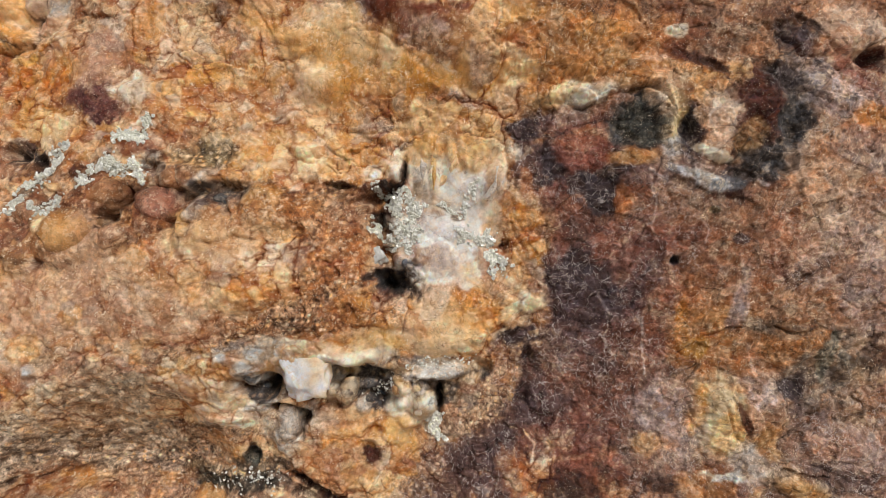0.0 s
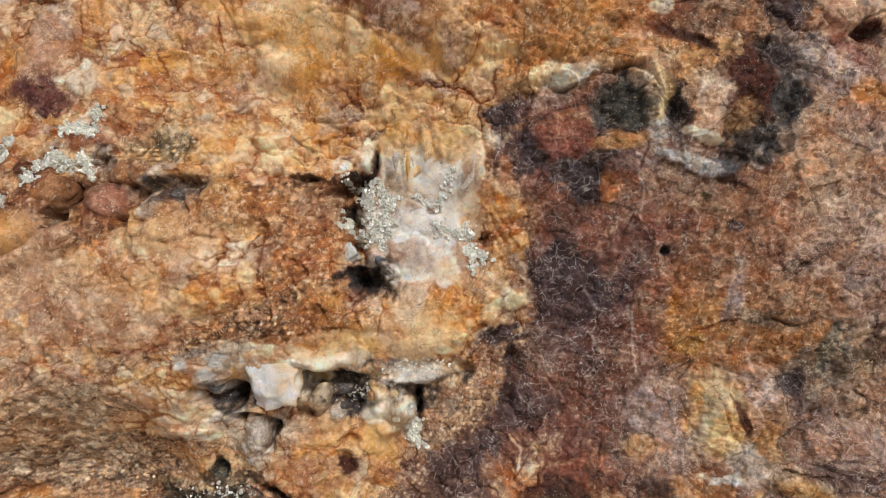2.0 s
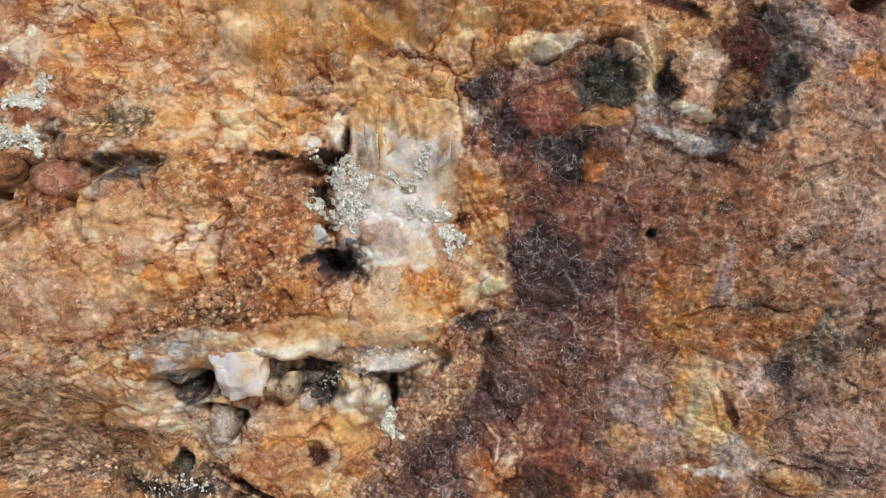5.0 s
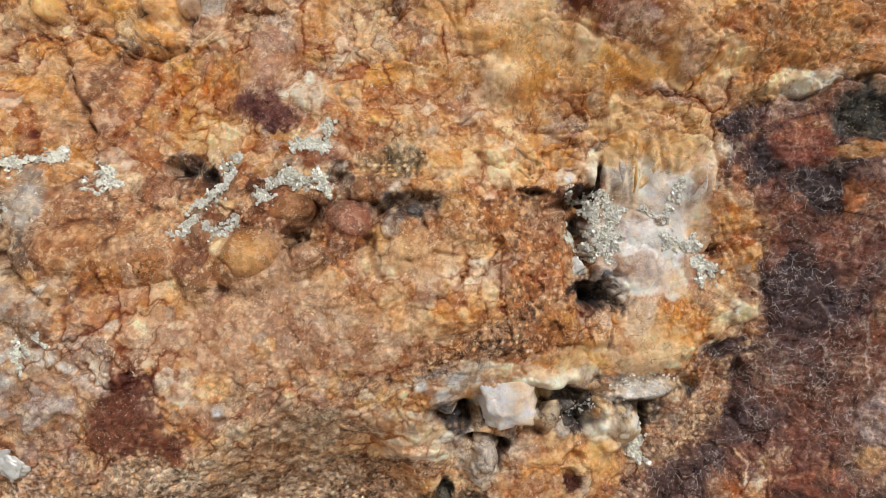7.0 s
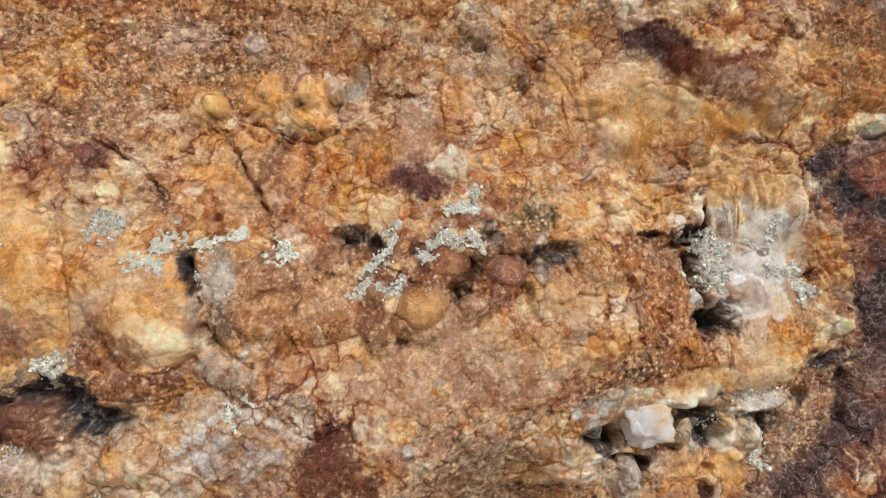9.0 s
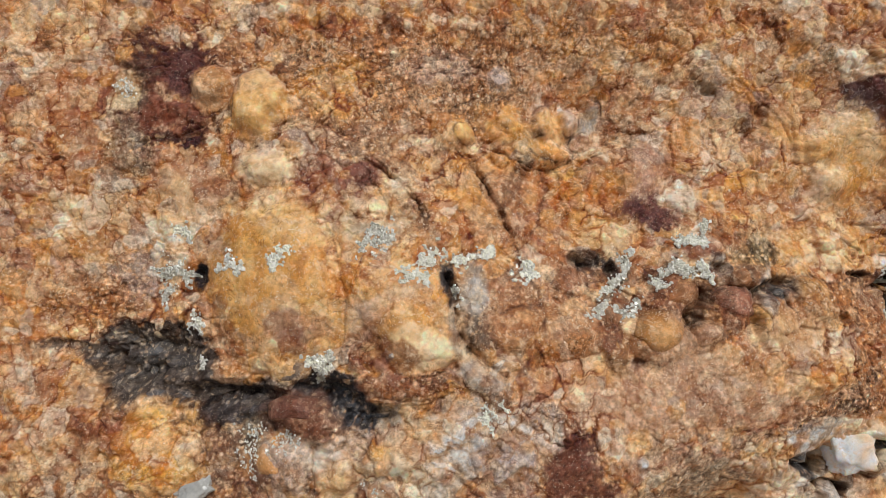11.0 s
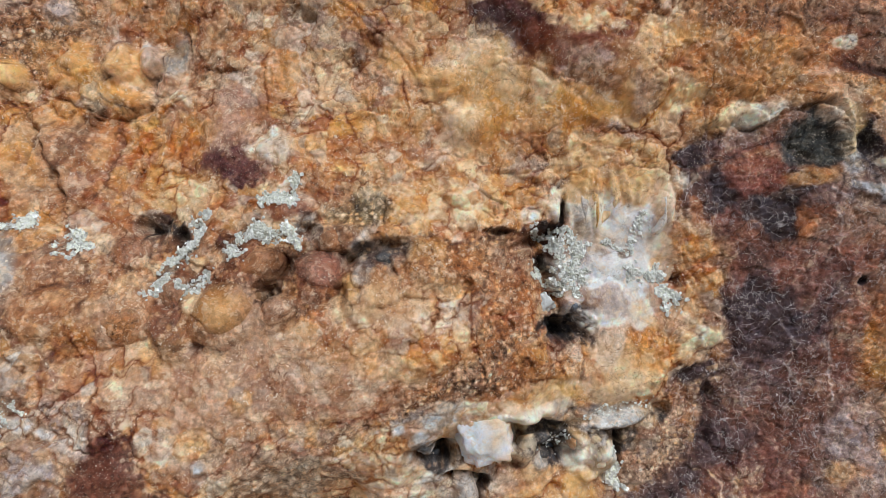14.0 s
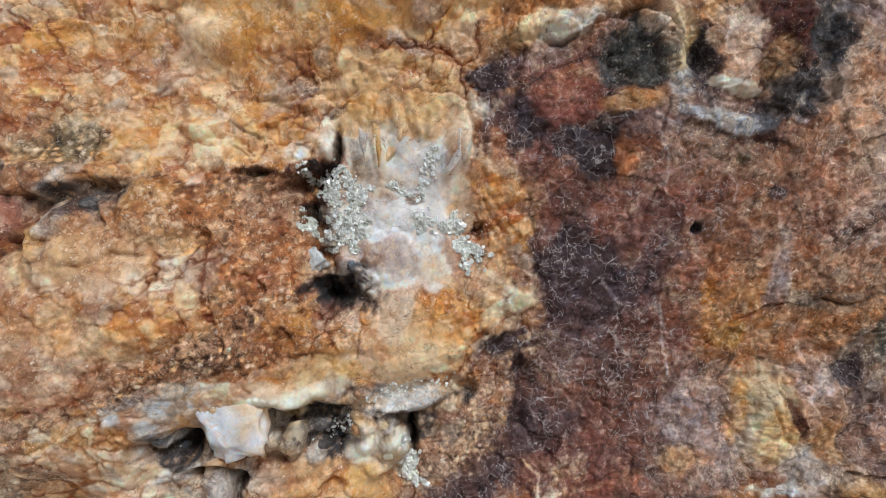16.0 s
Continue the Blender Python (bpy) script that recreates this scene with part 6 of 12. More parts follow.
patch(145.1, 84.3, 29.2, 18, 0, "BROWN", .4)
patch(-151.7, -6.4, 21.8, 7.4, -0, "BROWN", .4)
patch(-209.4, 25.7, 13.8, 10.6, -2, "BROWN", .5)
patch(-165.0, 6.8, 20.4, 11.3, -2, "OLIVBR", .45)
# Grey-brown shadows beside the amber boulder, painted as a grey hollow.
pit(-230.0, 18.5, 4.5, 12.5, -5, 8, "GREY", .85)
pit(-108.5, 23.2, 13.5, 2.7, 0, 8, "UMBER", .85)
patch(-23.6, 86.8, 16.8, 3.4, -25, "LILACW", .8, .2)
patch(-3.6, 73.1, 5.3, 13.2, 34, "LILACW", .8, .25)
patch(9.8, 63.9, 14.3, 3.8, -19, "LILACW", .7, .25)
patch(-146.8, 83.7, 6.5, 15.1, -19, "MAUVEPK", .85, .2)
patch(-148.5, 71.3, 7.5, 10, -10, "MAUVEPK", .85, .2)
patch(-144.5, 61.3, 6, 6.5, -10, "PLUM", .9, .2)
patch(-141.4, 54.2, 2.5, 3.4, -0, "PLUM", .9, .2)
patch(-128.6, 63.7, 7.9, 5.4, 24, "TANW", .9, .25)
patch(-144.4, 64.0, 7.6, 7.6, -2, "PLUM", .8, .2)
patch(-190.5, -47.0, 14.8, 11.6, 5, "REDBR", .95, .15)
patch(-186.2, -36.6, 11.1, 4.9, -3, "REDBR", .9, .15)
patch(-26.9, 99.8, 10.5, 6.2, -30, "DKRED", .95, .15)
patch(-18.7, 93.1, 8.1, 5.7, -40, "DKRED", .95, .15)
patch(-11.6, 85.6, 6.2, 3.8, -51, "DKRED", .95, .15)
patch(-34.0, 100.3, 5.7, 2.9, -40, "UMBER", .6, .2)
patch(-1.3, 90.6, 9.5, 9.5, -2, "CREAMOR", .7, .2)
patch(13.2, 81.1, 7.1, 8, -3, "AMBERP", .7, .2)
patch(23.5, 75.5, 5.6, 4.7, -3, "CREAM", .7, .2)
patch(26.2, 86.5, 5.1, 7.9, 6, "OCHRUST", .7, .2)
patch(2.7, 68.7, 9.6, 4.8, -21, "LILACW", .5, .3)
patch(-27.8, 70.9, 2.9, 6.3, 9, "RUST", .8, .2)
patch(-19.7, 78.4, 6.3, 6.3, 0, "GOLDP", .8, .2)
patch(-16.7, 66.0, 7.2, 4.8, 0, "AMBERP", .7, .2)
patch(-7.7, 67.9, 2.4, 8.7, 15, "OCHRUST", .7, .2)
patch(-50.6, 71.5, 7.2, 8.2, 1, "CREAMOR", .7, .2)
patch(-33.7, 57.1, 5.7, 9.6, 1, "MAUVEPK", .6, .3)
patch(-28.7, 46.3, 11.9, 5.2, -19, "RUSTTAN", .7, .3)
patch(-37.6, 111.4, 10.2, 3.1, -20, "UMBER", .7, .2)
pit(-97.7, 96.8, 4.9, 3.9, 39, 4, "RUST", .8)
pit(-91.6, 93.5, 3.9, 2.4, 60, 5, "DKRUST", .9)
pit(-28.5, 67.5, 2.4, 4.8, 1, 5, "DKRUST", .8)
pit(-15.5, 32.2, 1.4, 3.8, -7, 9, "CHAR", .95)
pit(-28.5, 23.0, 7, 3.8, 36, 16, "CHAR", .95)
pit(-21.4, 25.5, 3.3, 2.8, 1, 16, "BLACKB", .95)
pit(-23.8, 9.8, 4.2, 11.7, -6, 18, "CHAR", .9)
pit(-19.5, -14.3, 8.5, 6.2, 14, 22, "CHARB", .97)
pit(-44.7, 27.0, 5.5, 1.8, -7, 9, "UMBER", .9)
pit(-61.5, 8.2, 3.6, 2.2, 30, 8, "UMBER", .9)
patch(-171.3, 39.1, 9.5, 4.3, -12, "UMBER", .6, .3)
pit(-162.9, 35.8, 2.4, 2.8, -0, 12, "BLACKB", .95)
pit(-131.8, 10.6, 4.9, 5.8, -25, 18, "UMBER", .97)
pit(-133.1, 6.8, 2.2, 2.2, 0, 18, "BLACKB", .9)
pit(-125.5, 20.8, 5, 4.5, 25, 14, "UMBER", .95)
pit(-101.4, 21.6, 4.5, 2, 25, 14, "BLACKB", .9)
pit(-85.2, 23.5, 6.3, 2.7, -19, 7, "GREYD", .95)
pit(-89.9, 20.1, 3.5, 4, 1, 10, "GREYBL", .9)
pit(-104.8, 10.9, 1.7, 3.5, 35, 12, "BLACKB", .9)
pit(-117.3, 31.8, 4.6, 2.8, -25, 8, "GREYBL", .9)
pit(-163.9, 6.8, 1.8, 5.8, -10, 8, "DKRUST", .9)
pit(-156.7, -4.9, 2.6, 1.7, 0, 8, "UMBER", .9)
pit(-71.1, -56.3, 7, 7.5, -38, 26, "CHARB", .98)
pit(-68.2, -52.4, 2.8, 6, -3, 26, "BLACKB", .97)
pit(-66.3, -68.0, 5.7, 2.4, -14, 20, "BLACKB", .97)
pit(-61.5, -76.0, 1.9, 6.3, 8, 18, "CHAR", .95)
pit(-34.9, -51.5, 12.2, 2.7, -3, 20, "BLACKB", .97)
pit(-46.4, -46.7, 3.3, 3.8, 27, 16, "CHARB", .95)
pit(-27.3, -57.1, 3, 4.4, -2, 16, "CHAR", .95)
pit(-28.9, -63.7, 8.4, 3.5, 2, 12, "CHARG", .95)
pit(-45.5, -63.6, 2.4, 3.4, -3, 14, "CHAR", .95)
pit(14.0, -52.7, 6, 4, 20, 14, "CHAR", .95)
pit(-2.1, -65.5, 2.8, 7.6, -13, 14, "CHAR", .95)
pit(-32.5, -85.9, 4, 5, 17, 4, "RUST", .9)
pit(-55.5, -104.7, 14.8, 2.5, -36, 12, "UMBER", .95)
# The shadow below that crevice, painted grey-brown.
pit(-59.7, -108.5, 9.8, 3.4, -29, 8, "GREYBR", .8)
pit(-81.0, -88.8, 3.3, 4.3, -4, 10, "CHARG", .95)
pit(-87.4, -102.1, 14.4, 3.4, 3, 8, "CHARG", .9)
pit(31.0, -36.8, 5.4, 2.7, 21, 7, "DKPLUM", .95)
pit(38.3, -46.6, 2.5, 6.4, 16, 6, "UMBER", .9)
pit(35.5, -64.9, 4.5, 4.5, -19, 6, "CHARPL", .95)
pit(26.2, 2.2, 3.3, 1.9, 30, 8, "UMBER", .9)
pit(134.3, 84.4, 4.4, 7.5, -16, 6, "UMBER", .8)
pit(169.2, 74.7, 6.9, 4.6, -8, 12, "DKRUST", .95)
pit(78.2, 53.3, 6.5, 5.2, -3, 6, "CHAR", .9)
lump(-52.9, 70.5, 7.2, 6.2, -19, 3, "PALE", .9)
lump(-45.9, 70.3, 3.8, 7.2, 1, 2.4, "CREAM", .9)
lump(-60.1, 41.4, 6.5, 3.7, 2, 2.4, "PALE", .9)
lump(-69.1, 36.7, 6, 3.2, 11, 2.4, "CREAM", .8)
lump(-79.1, 36.4, 5.9, 3.2, 26, 2.4, "CREAMOR", .8)
lump(-73.1, -0.9, 6.6, 3.1, -15, 1.8, "PALE", .9)
lump(-81.3, -6.4, 6.5, 4.3, -0, 1.8, "TANW", .7)
lump(-19.1, 32.1, 3.8, 2.9, 31, 3, "WHITEQ", .9)
lump(-89.4, -45.2, 7.6, 1.8, 0, 3, "PALE", .95)
lump(-76.9, -46.8, 8.2, 2, -9, 3, "GREYW", .95)
lump(-76.4, -66.8, 3.3, 2.3, -34, 3, "GREYW", .9)
lump(-91.2, -72.0, 10.2, 2.1, -2, 3, "PALE", .9)
lump(-38.2, -47.4, 5.3, 3.4, -3, 4.2, "PALEY", .95)
lump(-49.7, -48.1, 3.3, 5.2, -3, 3.6, "CREAM", .8)
lump(-43.2, -60.2, 5.4, 5.4, 7, 3.6, "TANW", .9)
lump(-38.5, -67.2, 4.4, 3.9, -3, 3, "TANW", .8)
lump(-2.4, -54.3, 11, 2.3, 1, 4.2, "WHITEQ", .9)
lump(-18.3, -49.6, 4.9, 2, -2, 3.6, "GREYW", .9)
lump(-16.9, -61.4, 4, 5, -12, 3.6, "TANW", .9)
lump(-12.7, -70.0, 6.1, 9.1, -17, 4.8, "PALE", .95)
lump(15.5, -35.8, 2.2, 2, 0, 1.8, "PALEY", .95)
lump(-3.9, 0.1, 8.6, 7.2, 0, 3, "WHITEQ", .95)
lump(-1.9, -13.1, 8.2, 7.2, -0, 3, "WHITEQ", .95)
lump(4.3, -7.1, 5.8, 3.4, -0, 2.4, "CREAM", .9)
lump(12.9, 25.5, 7.2, 6.2, -0, 2.4, "GREYW", .8)
lump(22.1, 30.1, 3.8, 7.1, 7, 3, "PALE", .9)
lump(36.5, -23.9, 5.3, 4.3, 21, 3, "PALE", .9)
lump(-3.4, -23.9, 3.9, 7.3, -1, 2.4, "PALE", .8)
lump(8.7, -38.8, 9.9, 4, 5, 2.4, "CREAMY", .9)
lump(16.1, -26.5, 5.9, 4.9, 0, 2.4, "GOLDP", .8)
lump(7.6, -24.0, 4.4, 5.9, -0, 2.4, "AMBER", .8)
lump(58.5, 64.5, 9.9, 3.1, 6, 2.4, "PALE", .9)
lump(92.0, 87.8, 2.2, 2, -4, 1.8, "PALE", .95)
lump(-167.8, 103.4, 3.9, 8.8, 5, 2.4, "PALE", .9)
lump(-248.2, 4.9, 8.7, 4.3, 7, 3, "CREAM", .85)
lump(-354.6, 55.3, 7.1, 6.1, -3, 3, "WHITEQ", .9)
lump(-311.9, 86.7, 7.4, 6, -2, 3, "PALE", .8)
lump(-262.3, 54.9, 7.7, 4.1, -1, 2.4, "GREYW", .6)
lump(-183.2, 106.7, 3.6, 8.8, -0, 3, "PALEPK", .9)
lump(-176.0, 106.5, 3.6, 6.7, -1, 3, "WHITEQ", .8)
lump(-283.4, -42.0, 4, 8.8, -2, 3.6, "CREAM", .9)
lump(-232.4, -42.0, 5.7, 7.4, -3, 3, "GREYW", .8)
lump(-60.1, 74.2, 7.9, 5.8, -11, 3, "PALE", .9)
lump(-62.1, 90.0, 8.9, 4.7, 14, 2.4, "PALEPK", .9)
pit(-367.5, 1.3, 14.1, 5.6, -2, 12, "CHARW", .95)
pit(-342.6, -7.4, 16.2, 4.2, -6, 12, "CHAR", .95)
pit(-315.9, -11.9, 13.5, 4, -11, 14, "CHAR", .9)
pit(-288.1, -10.1, 8.7, 5.7, -32, 20, "CHARB", .97)
pit(-274.7, -19.2, 10.8, 3.9, 3, 18, "CHARB", .97)
pit(-263.6, -21.7, 6.5, 2.2, 7, 12, "CHARB", .9)
pit(-236.0, 34.7, 2.3, 3.2, -2, 12, "BLACKB", .9)
pit(-234.3, 25.4, 1.6, 5.8, -14, 12, "CHAR", .9)
pit(-341.5, 41.1, 2.8, 4.7, -3, 12, "BLACKB", .95)
pit(-175.2, 38.0, 6.2, 2.9, -32, 12, "CHAR", .95)
pit(-110.3, 113.8, 3.1, 2.3, -18, 9, "BLACKB", .97)
pit(-86.6, 104.4, 2.6, 5.1, -27, 6, "DKRUST", .9)
patch(-171.8, 77.8, 7.4, 17.2, 11, "GOLDP", .6, .3)
patch(-163.4, 90.5, 6.4, 9.9, 20, "AMBERP", .6, .3)
patch(-182.8, 102.6, 8.2, 6.7, 2, "CREAM", .7, .2)
patch(-185.2, 88.4, 5.8, 7.2, 2, "CREAMOR", .6, .2)
patch(-46.6, 88.7, 14.4, 12, 11, "AMBERP", .6, .3)
patch(-34.7, 83.6, 7.2, 9.6, -19, "GOLDP", .7, .25)
patch(-56.9, 82.0, 9.6, 5.8, 31, "CREAMOR", .7, .2)
patch(-58.4, 92.2, 9.6, 6.3, -19, "PALEPK", .6, .2)
patch(-68.1, 97.6, 9.6, 5.8, 0, "RUSTTAN", .6, .3)
patch(-82.0, 88.2, 8.3, 9.7, 0, "BRPK", .5, .3)
patch(-106.9, 72.9, 14.8, 14.8, -0, "OCHRUST", .5, .4)
patch(-119.8, 89.5, 10, 12.5, -1, "BRPK", .6, .3)
patch(-69.2, 60.3, 11.9, 5.2, -19, "TANPK", .5, .3)
patch(-50.0, 54.7, 14.2, 4.7, 2, "AMBERP", .6, .3)
patch(-82.4, 49.8, 9.4, 7, 21, "OCHRUST", .5, .3)
patch(-13.8, 73.7, 7.2, 8.2, -0, "AMBER", .7, .3)
patch(-15.4, 64.9, 8.2, 5.8, 0, "ORANGE", .6, .3)
patch(-42.6, 41.3, 14.1, 5.6, 1, "CREAMY", .5, .3)
patch(-70.1, 35.6, 11.4, 4.6, 1, "CREAM", .6, .3)
patch(-61.2, 42.0, 4.6, 3.7, 2, "PALE", .8, .2)
patch(-89.0, 47.1, 7, 5.6, 1, "OLIVOCH", .5, .3)
patch(-31.6, -18.7, 11.7, 7, -1, "ORANGE", .6, .3)
patch(-43.4, -27.7, 9.3, 5.6, -2, "OCHRUST", .6, .3)
patch(11.3, -24.0, 9.8, 8.3, -0, "AMBER", .7, .3)
patch(5.3, -19.2, 5.3, 5.8, -0, "ORANGE", .6, .3)
patch(1.3, -38.8, 12.4, 3.5, -1, "CREAMY", .8, .2)
patch(-93.8, -6.4, 10.7, 8.6, -0, "CREAMOR", .5, .3)
patch(-77.3, -17.6, 13.1, 5.2, -1, "GOLDP", .5, .3)
patch(-85.6, -2.0, 5.2, 3.5, -0, "PALE", .7, .2)
patch(-1.7, -7.1, 12, 14.4, -0, "WHITEQ", .8, .3)
patch(4.5, 5.0, 7.2, 9.6, 10, "GREYW", .6, .3)
patch(-8.4, 24.4, 4.8, 9.5, 0, "WHITEQ", .6, .3)
patch(20.9, 28.9, 4.7, 9.5, 4, "PALE", .6, .3)
patch(11.4, -14.3, 5.8, 4.8, -0, "CREAM", .7, .2)
melt(-0.5, -7.1, 14.4, 16.8, -0, .9)
melt(11.7, 19.5, 14.3, 14.3, -0, .6)
melt(1.5, -28.9, 14.7, 12.2, -0, .7)
melt(-20.6, -40.6, 22, 6.3, -7, .6)
melt(-52.9, 70.5, 14.4, 12, 1, .7)
melt(-39.5, 88.4, 14.4, 14.4, 1, .7)
melt(5.2, 80.4, 14.3, 14.3, -2, .7)
melt(-312.9, 39.6, 27, 24.8, -2, .7)
melt(-253.8, 6.2, 13, 8.7, -3, .9)
melt(-276.0, 20.2, 17.4, 13.1, -2, .7)
melt(-149.3, 1.7, 27.1, 18, -2, .5)
patch(-117.0, -24.0, 55.5, 12.8, -1, "TANPK", .4, .4)
patch(-254.9, -40.4, 13, 13, -3, "GREYW", .7, .3)
patch(-240.1, -34.2, 8.7, 8.7, -3, "WHITEQ", .6, .25)
patch(-263.9, -33.6, 8.7, 6.5, -2, "AMBERP", .6, .2)
patch(-272.6, -23.6, 10.8, 3, -10, "ORANGE", .6, .2)
patch(-210.3, -44.8, 19.9, 17.7, -3, "LILAC", .5, .4)
patch(-295.5, -42.9, 11.1, 13.3, -1, "PALE", .6, .3)
patch(-282.4, -43.3, 5.3, 8.8, -2, "AMBERP", .6, .2)
patch(-291.3, -51.7, 4.5, 4, -1, "RUST", .5, .2)
patch(-322.8, -50.0, 16, 9.2, -0, "REDBR", .55, .3)
patch(-359.8, -29.0, 14, 11.7, -1, "GOLDP", .6, .3)
patch(-314.0, -9.8, 11.2, 5.4, -1, "CHARW", .5, .3)
patch(-356.5, 128.3, 16.9, 14.5, -3, "DKRUST", .7, .3)
patch(-351.4, 111.1, 12, 6.7, -4, "DKRED", .7, .2)
patch(-367.5, 126.0, 7.2, 4.8, -3, "ORANGE", .5, .2)
patch(-283.1, 124.3, 16.6, 8.5, 1, "ORANGE", .5, .2)
patch(-273.9, 129.3, 7.2, 5.2, 2, "GOLDP", .5, .2)
patch(-276.0, 81.2, 13.8, 7.8, 0, "MAUVEPK", .6, .3)
patch(-269.4, 81.3, 5.5, 4.6, 1, "PLUM", .4, .2)
patch(-293.9, 94.6, 9.3, 9.3, -1, "TANPK", .5, .3)
patch(-311.9, 86.7, 10.2, 7, -2, "CREAMY", .7, .2)
patch(-351.5, 71.3, 5.7, 14.2, -3, "CREAM", .6, .2)
patch(-309.7, 66.9, 20.5, 4.6, -2, "CREAM", .6, .3)
patch(-326.1, 67.7, 7, 9.3, -3, "GOLDP", .6, .2)
patch(-316.1, 25.0, 9, 5.8, -2, "OCHRUST", .5, .2)
patch(-275.9, 24.7, 7.4, 5.2, -2, "MAUVEPK", .6, .2)
patch(-246.7, 10.3, 8.7, 5.2, 8, "CREAM", .7, .2)
patch(-257.8, 24.0, 13.2, 6.6, -2, "AMBER", .5, .3)
patch(-236.4, 66.2, 7.1, 9.5, -20, "AMBERP", .6, .2)
patch(-222.9, 79.6, 4.9, 14.8, 26, "RUST", .4, .3)
patch(-208.7, 66.9, 7.4, 14.9, 20, "OCHRUST", .4, .3)
lump(-188.3, 108.1, 5.2, 8.8, 0, 3, "PALEPK", .8)
lump(-175.5, 105.2, 5.2, 7.8, -1, 3, "LILACGR", .7)
patch(-191.6, -46.9, 16.1, 13.4, 5, "REDBR", .95, .12)
patch(-186.2, -36.6, 10.2, 4.9, -3, "REDBR", .9, .12)
patch(-83.4, -48.3, 13.6, 3.4, -3, "GREYW", .8, .25)
patch(-88.9, -58.6, 13.7, 5.9, -3, "CREAMY", .6, .3)
patch(-96.3, -50.1, 8.9, 5.4, -3, "TANW", .6, .3)
patch(-88.8, -72.2, 12.1, 3.3, -4, "PALE", .8, .25)
patch(-74.7, -45.7, 9.1, 3.2, -11, "WHITEQ", .7, .2)
patch(-66.8, -79.9, 5.8, 6.3, -4, "GREYW", .8, .2)
patch(-53.8, -68.1, 6.3, 4.9, -4, "PALEPK", .7, .2)
patch(-46.2, -43.2, 9.5, 3.8, -3, "CREAMY", .7, .2)
patch(-30.1, -43.3, 12.1, 4.4, -2, "PALEY", .7, .2)
patch(-3.6, -51.3, 17.5, 5.5, -1, "GREYW", .75, .2)
patch(-12.1, -61.5, 7.5, 10.1, -2, "WHITEQ", .6, .3)
patch(3.8, -61.6, 7.6, 5.1, -1, "TANW", .6, .3)
patch(-20.6, -63.9, 6.5, 6, -2, "GREYQ", .7, .2)
patch(-44.7, -91.4, 12.4, 9.9, -3, "TANOR", .5, .3)
patch(-20.5, -90.5, 10.1, 12.6, 28, "PALEPK", .6, .3)
patch(-35.1, -79.6, 17.5, 6, -3, "TANPK", .6, .3)
patch(-54.1, -89.6, 9.8, 5.9, -34, "OCHRUST", .5, .3)
patch(-32.6, -86.5, 4, 4.5, 17, "REDBR", .9, .15)
patch(-133.7, -65.9, 51.4, 20.1, -2, "TANW", .4, .4)
patch(-82.4, -49.2, 15, 3.6, -3, "WHITEQ", .85, .2)
patch(-90.1, -72.2, 13.9, 3.5, -4, "WHITEQ", .8, .2)
patch(-97.7, -58.8, 9.1, 6.8, -3, "TANW", .6, .3)
patch(-79.0, -58.8, 6.9, 5.1, -4, "GREYW", .6, .2)
patch(-44.0, -47.2, 9.5, 4.8, -3, "PALE", .6, .2)
patch(-6.0, -52.6, 15, 5, -1, "WHITEQ", .7, .2)
patch(-53.8, -69.5, 7.3, 3.9, -4, "WHITEQ", .6, .2)
pit(-71.1, -55.8, 7, 7.4, -38, 22, "CHARB", .97)
pit(-68.2, -52.4, 2.8, 6, -3, 22, "BLACKB", .97)
pit(-66.3, -68.5, 5.3, 2.1, -14, 20, "BLACKB", .97)
pit(-34.8, -50.7, 11.2, 2.9, -3, 20, "CHAR", .97)
pit(-25.9, -57.4, 3.5, 5, -2, 14, "CHARB", .95)
pit(-28.9, -64.2, 8.5, 3.5, 2, 10, "CHARG", .95)
pit(-46.4, -46.7, 2.9, 3.3, 27, 14, "CHARB", .95)
pit(14.0, -52.7, 5.5, 3.5, 20, 12, "CHAR", .95)
pit(-2.1, -65.5, 2.5, 7.1, -13, 12, "CHAR", .95)
pit(-20.6, -11.9, 9, 7.1, 19, 20, "CHARB", .97)
pit(-11.7, -18.6, 4.3, 2.4, -21, 10, "GREYD", .9)
pit(-24.9, 11.0, 3.3, 10.8, -6, 14, "CHAR", .9)
pit(-162.9, 35.8, 3.8, 3.8, -0, 8, "CHAR", .95)
pit(-132.9, 7.9, 2.2, 2.6, 0, 14, "BLACKB", .95)
pit(-125.5, 20.4, 3.6, 3.2, 25, 12, "UMBER", .95)
pit(-101.8, 21.1, 3.6, 1.8, 25, 12, "BLACKB", .9)
patch(-36.9, 110.8, 14.2, 6.2, -28, "DKRED", .95, .12)
patch(-26.9, 100.2, 11, 6.7, -32, "DKRED", .95, .12)
patch(-18.3, 92.7, 8.1, 6.2, -42, "DKRED", .95, .12)
patch(-10.8, 85.2, 5.3, 4.3, -51, "DKRED", .95, .12)
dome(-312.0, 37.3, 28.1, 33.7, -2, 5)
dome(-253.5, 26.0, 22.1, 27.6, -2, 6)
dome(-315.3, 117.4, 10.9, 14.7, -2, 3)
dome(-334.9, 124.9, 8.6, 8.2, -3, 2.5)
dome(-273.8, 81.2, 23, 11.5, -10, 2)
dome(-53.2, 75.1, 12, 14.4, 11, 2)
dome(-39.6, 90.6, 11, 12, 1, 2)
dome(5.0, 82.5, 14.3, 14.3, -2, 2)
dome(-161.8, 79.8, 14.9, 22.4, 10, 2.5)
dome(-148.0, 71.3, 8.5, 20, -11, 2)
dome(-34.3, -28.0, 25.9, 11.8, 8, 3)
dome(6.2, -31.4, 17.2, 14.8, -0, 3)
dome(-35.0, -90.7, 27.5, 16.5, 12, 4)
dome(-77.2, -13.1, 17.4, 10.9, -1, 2)
